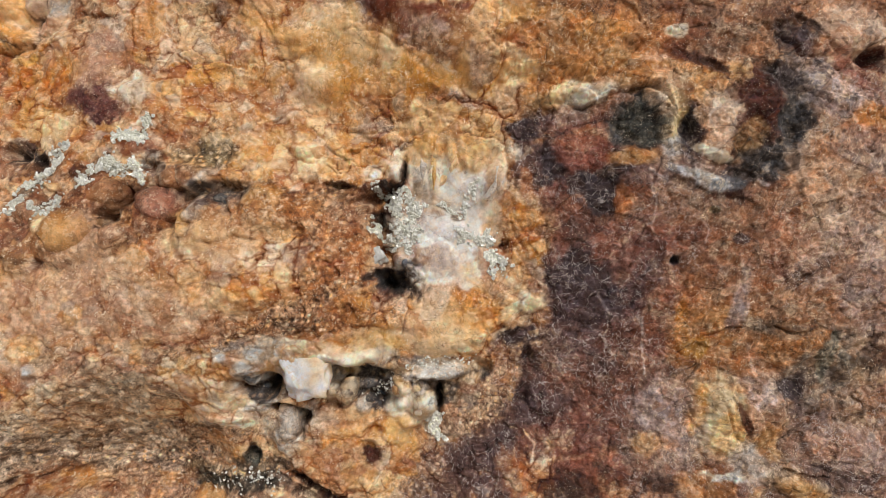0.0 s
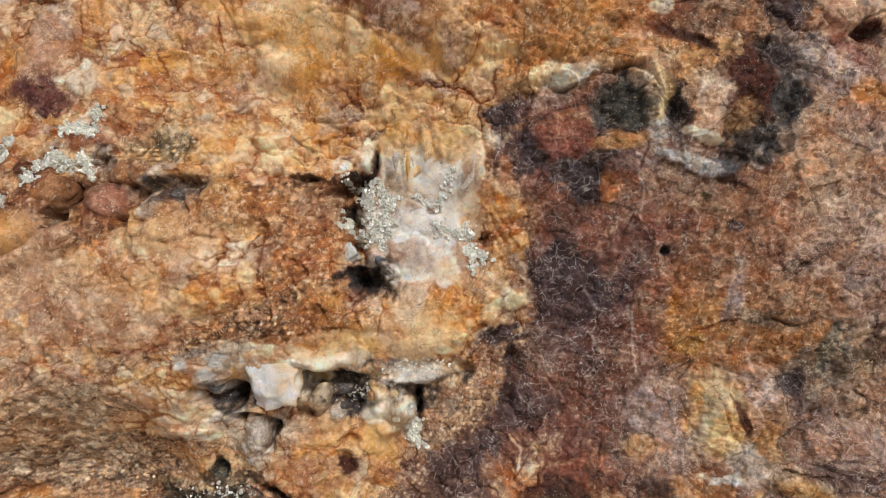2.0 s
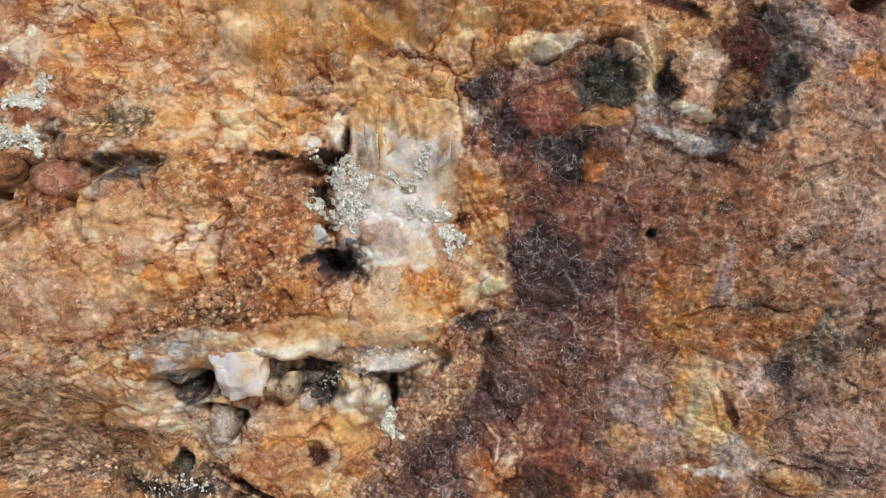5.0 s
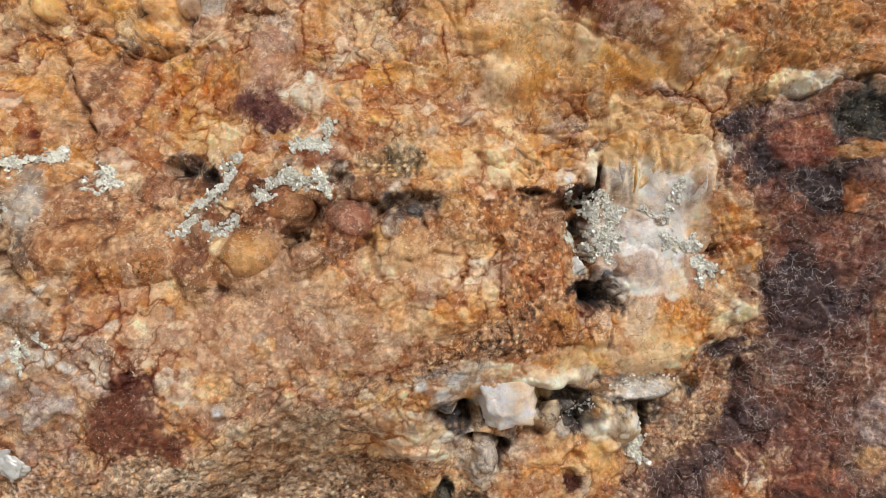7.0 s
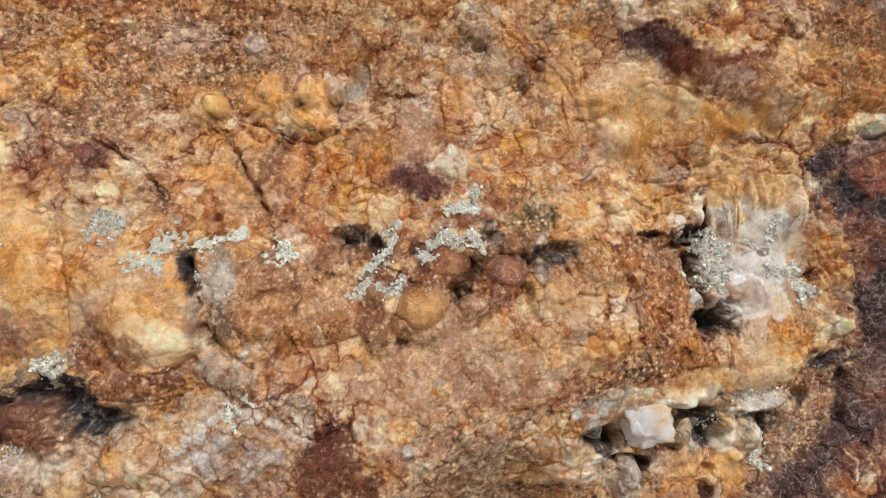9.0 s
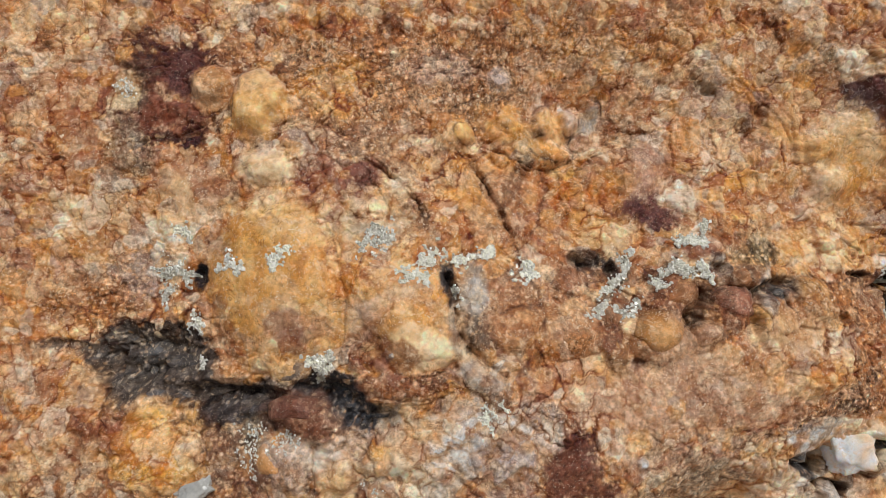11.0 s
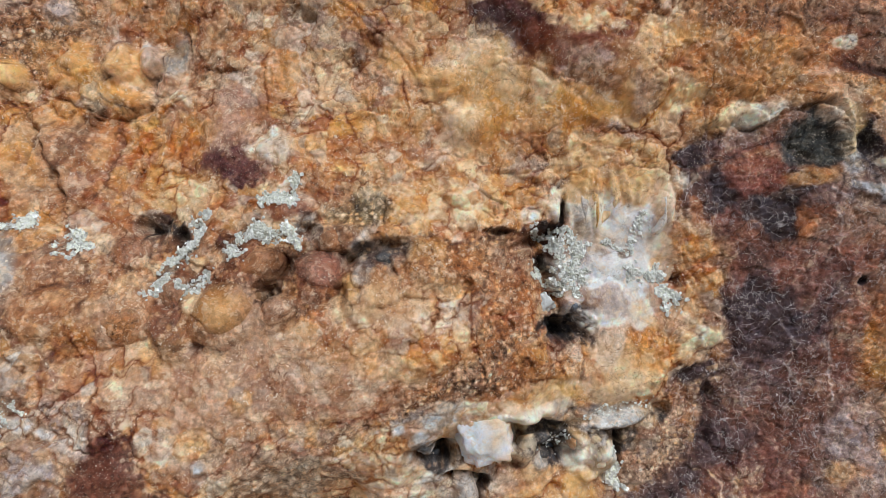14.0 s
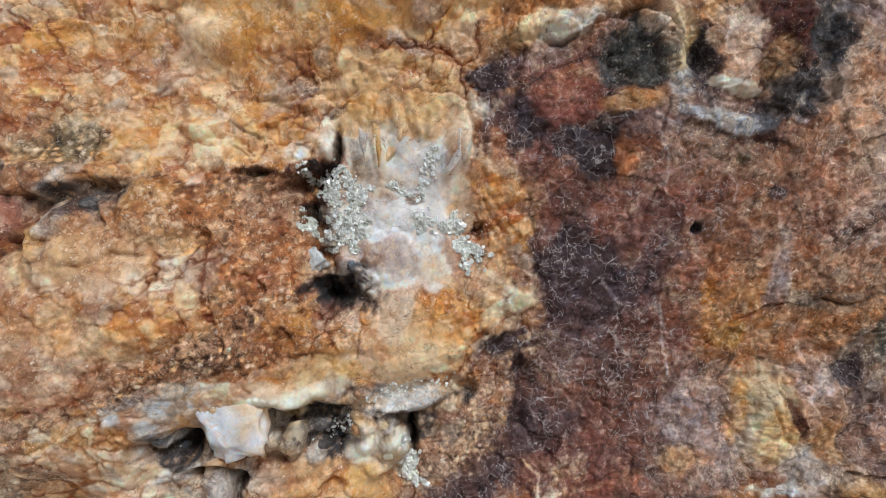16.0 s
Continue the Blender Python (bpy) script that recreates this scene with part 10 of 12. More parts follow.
patch(3.2, -33.8, 11.1, 4.8, -6, "CREAM", .6, .25)
patch(-293.2, 56.7, 12.3, 12.3, -6, "AMBERP", .6, .3)
patch(-246.2, 7.1, 13.5, 5.4, -21, "CREAM", .8, .25)
patch(-251.3, 22.3, 13.5, 9.0, -6, "AMBER", .5, .3)
patch(-303.3, 17.2, 9.9, 5.9, -6, "MAUVEPK", .6, .25)
patch(-307.6, 62.6, 10.1, 7.5, -6, "CREAMOR", .6, .3)
patch(-231.3, 17.1, 4.6, 13.8, -16, "GREYQ", .6, .25)
patch(-225.9, -2.7, 9.1, 10.0, -6, "GREYQ", .7, .25)
patch(-257.1, 4.1, 9.1, 4.6, -16, "RUST", .6, .25)
patch(-326.2, -1.3, 10.6, 5.3, -6, "AMBER", .5, .25)
patch(-273.5, 48.1, 12.0, 7.2, -6, "AMBERP", .6, .3)
patch(-234.5, 46.3, 11.8, 10.4, -6, "RUSTTAN", .4, .3)
patch(-202.3, 77.7, 3.5, 14.9, -31, "UMBER", .4, .3)
patch(-190.7, 41.9, 16.7, 7.2, -6, "OCHRUST", .4, .3)
patch(-89.7, -3.7, 14.2, 5.7, -6, "PALE", .6, .25)
patch(-78.3, 1.5, 7.3, 7.3, -6, "PALEPK", .5, .25)
patch(-95.8, 24.3, 7.2, 7.2, -16, "GREYQW", .6, .25)
patch(-120.8, -8.9, 34.4, 9.2, -6, "PINKTAN", .5, .35)
patch(-175.1, 8.2, 13.6, 6.8, -6, "RUSTTAN", .4, .3)
patch(-225.5, -25.7, 16.0, 9.1, -6, "GREYW", .6, .3)
patch(-257.8, -28.5, 11.9, 9.5, -6, "CREAM", .6, .25)
patch(-93.2, 83.5, 15.2, 15.2, -6, "AMBERP", .4, .3)
patch(-56.2, 70.2, 13.1, 7.9, -6, "PALEPK", .6, .25)
patch(-32.2, 70.7, 13.6, 8.1, -6, "AMBERP", .6, .25)
patch(-82.3, 47.6, 15.2, 6.1, -6, "CREAM", .5, .25)
patch(-46.0, 52.1, 18.8, 6.4, -6, "CREAM", .5, .3)
patch(-112.3, 74.9, 7.4, 14.8, 4, "AMBER", .5, .3)
patch(-124.8, 91.5, 9.9, 12.4, 4, "AMBER", .4, .3)
patch(-209.3, 111.4, 10.3, 7.7, -6, "AMBER", .5, .3)
pit(-237.6, 36.5, 3.0, 6.0, -14, 7, "CHARB", .95)
crack(1.6, 7, 2, -238.2, 39.9, -236.5, 29.7, -234.2, 19.6, -232.9, 11.0, -234.8, 2.9, -238.1, -3.0)
crack(.9, 4, 1, -232.9, 11.0, -228.9, 3.9, -221.6, -3.1)
pit(-92.6, 23.3, 9.7, 3.1, -18, 5, "CHARL", .92)
# Shadow between the nodules, put in as a dark hollow.
pit(-131.6, 11.7, 3.5, 5.5, 9, 6, "CHARW", .92)
patch(-111.6, 30.7, 6.1, 3.8, -6, "GREYBR", .7, .25)
# A shadow painted as a thin umber patch.
patch(-37.3, 23.1, 13.5, 3.8, -6, "UMBER", .6, .3)
patch(-145.0, 29.7, 5.6, 2.8, -6, "UMBER", .6, .25)
crack(.9, 4, 1, -135.4, 14.9, -129.7, 7.5, -129.8, 1.0)
crack(.7, 3, 1, -279.1, 96.6, -268.8, 81.6, -259.0, 64.6, -248.5, 59.1)
crack(.7, 3, 1, -218.5, 86.8, -211.8, 70.6, -206.0, 55.5)
patch(-65.9, -50.9, 11.4, 5.0, 4, "PALE", .7, .25)
patch(-77.8, -54.5, 9.3, 3.7, 9, "GREYW", .8, .25)
patch(-42.5, -45.8, 24.5, 2.7, 3, "PALE", .8, .25)
patch(-53.7, -41.2, 11.0, 2.6, 4, "CREAM", .6, .25)
patch(-4.4, -50.4, 13.5, 3.6, 7, "GREYW", .8, .25)
patch(2.5, -41.5, 8.9, 4.4, -1, "CREAM", .6, .25)
lobe(-19.5, -65.8, 6.1, 9.3, -16, 2, "PALE", .9, .4)
lobe(-34.1, -66.2, 3.3, 5.1, -1, 2, "GREYQW", .9, .4)
lobe(-46.4, -62.5, 3.2, 6.0, -1, 2, "TANW", .9, .4)
lobe(-41.8, -52.1, 5.0, 3.2, -1, 2, "PALEY", .9, .3)
pit(-76.8, -59.5, 6.2, 4.3, -21, 4, "CHARB", .9)
pit(-32.2, -59.0, 10.8, 4.2, -6, 4, "CHARL", .85)
pit(-4.6, -57.5, 9.1, 2.7, -16, 4, "CHARL", .8)
patch(-72.7, -72.8, 4.8, 6.2, -1, "GREYQ", .7, .25)
patch(-34.4, -81.9, 14.2, 5.7, -1, "AMBERP", .6, .25)
patch(-21.2, -82.7, 9.5, 8.0, -11, "CREAMOR", .7, .25)
patch(-79.2, -94.1, 12.4, 4.5, 9, "CHARG", .7, .3)
patch(-19.7, 77.5, 21.9, 14.6, 0, "AMBERP", .6, .35)
patch(-46.0, 80.9, 15.0, 15.0, 0, "GOLDP", .55, .35)
patch(-34.6, 65.1, 17.4, 7.4, 0, "AMBER", .6, .3)
patch(-38.5, 89.5, 6.5, 12.4, 20, "CREAM", .5, .25)
patch(-22.0, 82.1, 5.4, 7.3, 0, "CREAM", .7, .2)
patch(-53.1, 71.4, 6.0, 8.4, 0, "CREAM", .6, .25)
patch(-5.6, 68.4, 9.7, 6.3, 0, "GOLD", .6, .25)
patch(10.6, 71.5, 11.9, 6.2, 20, "AMBERP", .6, .25)
patch(-5.5, 86.5, 14.3, 6.2, -35, "LILACW", .6, .25)
patch(-19.2, 96.3, 14.6, 4.4, -30, "DKRED", .6, .25)
patch(22.5, 56.5, 14.4, 6.2, 20, "AMBER", .5, .3)
patch(52.0, 64.6, 9.6, 3.4, 30, "CREAM", .8, .25)
patch(40.1, 75.5, 14.3, 7.2, 0, "OCHTAN", .5, .3)
patch(71.5, 70.3, 12.0, 7.2, 0, "OCHRE", .5, .3)
patch(-71.9, 90.1, 15.3, 12.8, 0, "AMBERP", .4, .35)
patch(-77.4, 69.5, 10.2, 10.2, 0, "OCHTAN", .5, .3)
patch(-62.9, 45.5, 14.8, 6.4, 0, "CREAMOR", .5, .3)
patch(-37.3, 46.3, 12.4, 4.0, 0, "CREAMOR", .6, .3)
patch(-5.7, 48.0, 6.3, 7.3, 0, "CREAMOR", .6, .25)
patch(-5.7, -28.5, 12.0, 9.6, 0, "AMBERP", .5, .3)
patch(1.4, -18.9, 9.6, 7.2, 0, "ORANGE", .5, .3)
patch(20.7, -7.0, 4.8, 14.5, 0, "OCHRUST", .5, .3)
level(-87.0, 2.4, 16.3, 10.5, 0, .75)
patch(-85.2, 3.6, 16.3, 9.3, 0, "OCHTAN", .7, .3)
lobe(-101.3, 10.1, 4.2, 5.6, -10, 2, "CREAMOR", .9, .6)
lobe(-96.4, 15.4, 3.8, 5.2, 0, 2, "GREYQW", .85, .7)
lobe(-105.8, 3.5, 3.8, 4.7, 0, 1.5, "CREAM", .8, .6)
patch(-91.2, 18.3, 4.8, 3.8, 0, "CHARB", .8, .25)
patch(-70.2, -3.1, 9.2, 4.6, 0, "PALE", .6, .25)
patch(-68.5, 0.2, 2.8, 2.1, 0, "WHITEQ", .8, .2)
patch(-81.8, 12.6, 9.4, 5.2, 0, "RUSTTAN", .6, .25)
patch(-56.8, 16.5, 14.3, 7.1, 0, "BROWNOCH", .5, .3)
patch(-34.8, 12.3, 6.3, 7.3, 0, "RUST", .6, .3)
crack(.8, 4, 1, -97.7, 4.6, -90.7, 2.0, -81.1, 4.7, -73.8, 3.6)
crack(.8, 4, 1, -88.7, 20.8, -84.0, 11.5, -85.2, 4.7)
patch(17.0, 85.1, 14.1, 11.7, 0, "OCHTAN", .7, .35)
patch(44.2, 87.1, 19.2, 10.8, 0, "TANOR", .6, .35)
patch(73.7, 86.1, 14.7, 12.2, 0, "TANOR", .5, .35)
patch(26.6, 71.2, 11.9, 6.2, 0, "AMBERP", .7, .3)
patch(14.9, 77.1, 5.2, 7.1, 30, "LILACW", .6, .25)
patch(62.6, 75.0, 14.4, 4.8, 10, "OCHTAN", .6, .3)
patch(88.8, 60.8, 6.3, 9.7, 0, "TANPK", .5, .3)
patch(25.9, 94.1, 14.3, 3.8, 0, "AMBERP", .5, .3)
# Shade under the upper overhang, put into the colour as browner bands.
patch(-52.0, 9.5, 26.0, 11.8, 0, "BROWNOCH", .3, .4)
patch(-190.1, 10.6, 27.8, 12.8, -3, "BRPK", .3, .4)
patch(-119.2, 15.3, 30.5, 10.9, -3, "BROWNOCH", .3, .4)
patch(-218.6, 4.1, 12.8, 12.8, -3, "RUSTTAN", .3, .4)
patch(-4.2, -25.5, 6.2, 8.4, -6, "PALE", .6, .25)
patch(3.0, -35.5, 7.4, 6.3, -6, "CREAM", .5, .25)
pit(-18.6, -14.5, 10.7, 5.7, -26, 6, "CHARB", .95)
lobe(-14.3, -8.2, 4.5, 2.2, -36, 2, "GREYBL", .85, .4)
lobe(-21.4, -11.8, 3.4, 1.7, -26, 1.5, "GREYG", .8, .4)
slope(-132, -100, 46, 42, 4, 32)
dome(22, 108, 62, 36, -20, 7)
slope(-172, 104, 20, 16, 0, 8)
slope(-25, -8, 9, 22, 5, 6)

# worn lumps stand out little; the hollows keep their depth
hollow = smooth(0.12, 0.06, blur(C[..., 1], 6))
swell = blur(H, 7) - blur(H, 36)
H -= 0.5 * (1 - schist) * (1 - hollow) * (swell - 2.0 * np.tanh(swell / 2.0))

# ---- wear: grain relief and small changes of colour all over ----
grain_near, _, grain, _, _ = cells(X + 0.3 * WX, Z + 0.3 * WZ, 1.9, 14)
shade_tiny = RAND[2][grain] - 0.5
grit = C[..., 4]
glassy = smooth(0.5, 0.2, grit) * (1 - schist)
F += KEEP * (1.6 * FS + FC * (1 - 0.55 * glassy))
F -= KEEP * blocky * (0.2 * rim_small * smooth(0.0, 0.5, N12 + 0.3 * N5) + 0.08 * rim_chip * smooth(0.0, 0.5, N5 - N12))
H += grit * (0.32 * (RAND[0][grain] - 0.4) * smooth(0.7, 0.1, grain_near)) + 0.06 * wave(X, Z, 1.1, 60)
# thin plates that lap over one another on the schist, edge shadows painted dark
p1, p2, plate, qx, qz = cells(X + 0.9 * BX, (Z + 0.9 * BZ) * 1.3, 10, 61)
H += schist * (1.3 * (RAND[0][plate] - 0.5) + 2.2 * ((RAND[1][plate] - 0.5) * qx + (RAND[2][plate] - 0.3) * qz))
C[..., :3] *= (1 + schist * (0.42 * (RAND[2][plate] - 0.5) - 0.5 * smooth(0.06, 0.0, p2 - p1) * smooth(-0.2, 0.3, N12) - 0.07))[..., None]
p1, p2, plate, qx, qz = cells(X + 0.5 * BX, (Z + 0.5 * BZ) * 1.2, 4.2, 62)
H += schist * (0.55 * (RAND[0][plate] - 0.5) + 1.5 * ((RAND[1][plate] - 0.5) * qx + (RAND[2][plate] - 0.3) * qz))
C[..., :3] *= (1 + schist * (0.42 * (RAND[2][plate] - 0.5) - 0.3 * smooth(0.06, 0.0, p2 - p1) * smooth(0.1, -0.3, N12)))[..., None]
hue = schist * smooth(0.15, 0.3, np.abs(RAND[1][plate] - 0.5)) * np.sign(RAND[1][plate] - 0.5)
C[..., :3] *= 1 + hue[..., None] * np.array([0.05, -0.02, -0.1], np.float32)
H += 0.5 * glassy * (blur(H, 2) - H)
H += schist * (0.5 * cloud(X + 2 * LX, Z * 0.7, 9, 4, 70, 0.6) + 0.35 * np.abs(cloud(X, Z, 5, 3, 75)))
def weather(c, x, z, big, small, tiny, share, clean=0.0, grey=0.0):
    """Iron stain and clear quartz, by turns, over colours c."""
    sway = (0.5 - 0.2 * (1 - share)) * cloud(x + 3 * wave(x, z, 11, 101), z + 3 * wave(x, z, 11, 102), 13, 4, 110, 0.62) + 1.05 * big * share + 0.95 * small + 0.75 * tiny
    sway = np.clip(1.25 * sway, -1, 1)[..., None]
    lit = c @ np.array([0.3, 0.55, 0.15], np.float32)
    room = smooth(0.03, 0.2, lit)[..., None]
    pale = c * 0.7 + (0.4 * lit[..., None] + 0.14) * np.array([1.02, 0.82, 0.54], np.float32)
    iron = c * (np.array([0.82, 0.6, 0.36], np.float32) + grey * np.array([-0.06, 0.02, 0.12], np.float32))
    c = c + (pale - c) * np.clip(sway, 0, 1) * 0.6 * room
    c = c + (iron - c) * np.clip(-sway, 0, 1) * 0.65 * (1 - clean)
    return c


clean = 0.8 * smooth(0.24, 0.1, grit)
C[..., :3] = weather(C[..., :3], X, Z, 1.2 * soft_big, 1.3 * soft_small, 0.6 * shade_tiny * (1 - 0.8 * glassy) + 1.2 * soft_chip * (1 - 0.6 * glassy), blocky, clean[..., None], smooth(0.35, 0.8, grit)[..., None])
# clear quartz: pale and glassy within each fragment, stained with iron towards its joints
quartz = (1 - schist) * smooth(0.62, 0.3, grit) * smooth(0.05, 0.16, C[..., 1])
for (gap, who), much in zip(RIMS, (0.9, 0.75)):
    core = smooth(0.03, 0.4, gap + 0.05 * N2)
    lot = RAND[2][(who + 7) & 1023]
    lit = (C[..., :3] @ np.array([0.3, 0.55, 0.15], np.float32))[..., None]
    clear = 0.55 * C[..., :3] + (0.45 * lit + 0.13) * np.array([1.06, 0.81, 0.5], np.float32)
    C[..., :3] += (clear - C[..., :3]) * (0.8 * much * KEEP * quartz * core * smooth(0.35, 0.7, lot))[..., None]
    C[..., :3] *= 1 - (much * KEEP * quartz * (1 - core) * smooth(0.8, 0.3, lot))[..., None] * np.array([0.12, 0.34, 0.58], np.float32)
# split pieces of cream, amber, pink and grey quartz, with iron in the joints between them
stained = smooth(0.25, 0.55, 1 - blur(C[..., 2], 3) / blur(C[..., 0], 3))
for size, warp, seed, much in ((13.0, 5.0, 81, 0.45), (5.6, 2.2, 84, 0.4), (2.7, 1.0, 91, 0.12)):
    f1, f2, piece, ox, oz = cells(X + warp * BX + 0.5 * WX, (Z + warp * BZ + 0.5 * WZ) * 1.15, size, seed)
    gap, lot = f2 - f1, RAND[2][(piece + 3) & 1023]
    there = quartz * (0.25 + 0.75 * KEEP) * stained * smooth(-0.35, 0.2, wave(X, Z, 3.2 * size, seed + 1) + 0.3 * N12)
    inner = much * there * smooth(0.01, 0.07, gap + 0.03 * N2)
    for name, a, b in (("CREAM", 0.0, 0.15), ("AMBER", 0.15, 0.32), ("MAUVEPK", 0.32, 0.42), ("GREYQ", 0.42, 0.47), ("OCHRUST", 0.47, 0.6), ("PALE", 0.6, 0.66)):
        C[..., :3] += (MINERAL[name][:3].astype(np.float32) - C[..., :3]) * (inner * ((lot >= a) & (lot < b)))[..., None]
    seam = there * np.exp(-(gap / 0.045) ** 2) * smooth(-0.05, 0.4, wave(X, Z, 1.6 * size, seed + 2))
    C[..., :3] *= 1 - ((0.9 if size > 10 else 0.55) * seam)[..., None] * np.array([0.4, 0.6, 0.72], np.float32)
    H += there * (0.13 * size * ((RAND[0][piece] - 0.5) * ox + (RAND[1][piece] - 0.4) * oz) + 0.05 * size * (RAND[0][(piece + 9) & 1023] - 0.5)) - 0.04 * size * seam
# charcoal crystals in the hollows
dark = smooth(0.12, 0.06, C[..., 1]) * smooth(0.12, 0.07, C[..., 0]) * (1 - schist)
for size, seed in ((4.2, 87), (1.9, 88)):
    f1, f2, piece, ox, oz = cells(X + 0.5 * WX, Z + 0.5 * WZ, size, seed)
    H += dark * size * (0.28 * (RAND[0][piece] - 0.35) + 0.5 * ((RAND[1][piece] - 0.5) * ox + (RAND[2][piece] - 0.3) * oz))
    C[..., :3] *= (1 + dark * (1.1 * (RAND[2][(piece + 5) & 1023] - 0.4)))[..., None]
# crumbs of quartz in the gritty parts
crumb = grit * (1 - 0.85 * schist) * smooth(0.04, 0.16, C[..., 1]) * smooth(0.68, 0.72, RAND[1][grain]) * smooth(0.5, 0.25, grain_near)
warm = RAND[0][grain][..., None]
C[..., :3] += ((lin(232, 206, 176) * warm + lin(222, 164, 92) * (1 - warm)).astype(np.float32) - C[..., :3]) * (0.9 * crumb)[..., None]
ore = grit * smooth(0.22, 0.16, RAND[1][grain]) * smooth(0.6, 0.3, grain_near)
C[..., :3] *= (1 - 0.55 * ore)[..., None]
# iron along the joints of the quartz grains; open creases carry painted crevice shade too
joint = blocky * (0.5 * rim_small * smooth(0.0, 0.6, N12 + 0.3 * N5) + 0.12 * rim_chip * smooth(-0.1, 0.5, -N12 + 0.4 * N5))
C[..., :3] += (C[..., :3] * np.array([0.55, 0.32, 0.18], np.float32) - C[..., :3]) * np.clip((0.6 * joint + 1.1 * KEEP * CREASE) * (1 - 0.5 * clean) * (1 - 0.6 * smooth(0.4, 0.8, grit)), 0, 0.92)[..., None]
C[..., :3] *= np.clip(1 + (0.03 + 0.5 * grit) * shade_tiny + 0.08 * N2, 0.4, 1.8)[..., None]
# local contrast of the colours is raised, less on the schist
for reach, much in ((30, 0.36), (5, 0.2)):
    lit = C[..., :3] @ np.array([0.3, 0.55, 0.15], np.float32)
    turn = np.clip(lit / blur(lit, reach), 0.3, 2.5)
    for k, share in enumerate((0.75, 1.0, 1.15)):
        C[..., k] *= turn ** (share * much * (1 - 0.4 * schist))
np.clip(C[..., :3], 0.012, 0.88, out=C[..., :3])
np.clip(C[..., 3:], 0.005, 0.95, out=C[..., 3:])
away = np.clip(np.abs(X + 130) - 440, 0, None), np.clip(np.abs(Z - 20) - 230, 0, None)
H += F
DEPTH = base_depth(X, Z) - H + 0.45 * away[0] ** 2 / 1000 + 0.6 * away[1] ** 2 / 1000 * (Z > 0)
DEPTH += smooth(0, 200, away[0] + away[1]) * (60 * cloud(X, Z, 320, 4, 90) + 30)


# ---- materials ----
def material(name):
    m = bpy.data.materials.new(name)
    m.use_nodes = True
    return m, m.node_tree, m.node_tree.nodes["Principled BSDF"]


def rock_material():
    m, tree, out = material("stained_rock")
    n, link = tree.nodes, tree.links.new

    def node(kind, **values):
        q = n.new(kind)
        for k, v in values.items():
            q.inputs[k].default_value = v
        return q

    def maths(op, a, b):
        q = n.new("ShaderNodeMath")
        q.operation = op
        for k, v in enumerate((a, b)):
            if isinstance(v, (int, float)):
                q.inputs[k].default_value = v
            else:
                link(v, q.inputs[k])
        return q.outputs[0]

    def span(v, a, b, c, d):
        q = node("ShaderNodeMapRange", **{"From Min": a, "From Max": b, "To Min": c, "To Max": d})
        link(v, q.inputs["Value"])
        return q.outputs[0]

    def mix(kind, f, a, b):
        q = n.new("ShaderNodeMix")
        q.data_type, q.blend_type = "RGBA", kind
        for slot, v in ((0, f), (6, a), (7, b)):
            if isinstance(v, (int, float)):
                q.inputs[slot].default_value = v
            elif isinstance(v, tuple):
                q.inputs[slot].default_value = v
            else:
                link(v, q.inputs[slot])
        return q.outputs[2]

    geo = n.new("ShaderNodeNewGeometry")
    place = geo.outputs["Position"]
    tint, mask = n.new("ShaderNodeAttribute"), n.new("ShaderNodeAttribute")
    tint.attribute_name, mask.attribute_name = "tint", "mask"
    split = n.new("ShaderNodeSeparateColor")
    link(mask.outputs["Color"], split.inputs[0])
    rough, grit, vein = split.outputs

    def noise_at(scale, detail, rough=0.6, warp=0.0):
        q = node("ShaderNodeTexNoise", Scale=scale, Detail=detail, Roughness=rough, Distortion=warp)
        link(place, q.inputs["Vector"])
        return q.outputs["Fac"]

    bend = node("ShaderNodeTexNoise", Scale=260.0, Detail=3.0)
    link(place, bend.inputs["Vector"])
    sway = n.new("ShaderNodeVectorMath")
    sway.operation = "MULTIPLY_ADD"
    link(bend.outputs["Color"], sway.inputs[0])
    sway.inputs[1].default_value = (0.008, 0.008, 0.008)
    link(place, sway.inputs[2])

    def chips(scale):
        q = node("ShaderNodeTexVoronoi", Scale=scale)
        link(sway.outputs[0], q.inputs["Vector"])
        r = n.new("ShaderNodeSeparateColor")
        link(q.outputs["Color"], r.inputs[0])
        return r.outputs[0]

    broad, fine, dust = noise_at(260, 4, 0.65, 0.4), noise_at(1100, 3), noise_at(3200, 2)
    colour = mix("MULTIPLY", 1.0, tint.outputs["Color"], (1, 1, 1, 1))
    k = maths("ADD", span(broad, 0.3, 0.7, -0.12, 0.12), maths("MULTIPLY", span(fine, 0.3, 0.7, -0.35, 0.35), span(grit, 0.15, 0.9, 0.04, 0.95)))
    k = maths("ADD", k, maths("MULTIPLY", span(dust, 0.3, 0.7, -0.4, 0.4), grit))
    large_chip, small_chip = chips(380.0), chips(900.0)
    k = maths("ADD", k, maths("MULTIPLY", span(large_chip, 0.0, 1.0, -0.28, 0.28), span(grit, 0.15, 0.6, 0.22, 1.0)))
    k = maths("ADD", k, maths("MULTIPLY", span(small_chip, 0.0, 1.0, -0.34, 0.34), span(grit, 0.15, 0.8, 0.14, 1.2)))
    k = maths("ADD", k, maths("MULTIPLY", span(chips(1500.0), 0.0, 1.0, -0.15, 0.15), span(vein, 0.2, 0.8, 0.15, 1.0)))
    light = n.new("ShaderNodeCombineColor")
    for q in range(3):
        link(maths("ADD", k, 1.0), light.inputs[q])
    colour = mix("MULTIPLY", 1.0, colour, light.outputs[0])
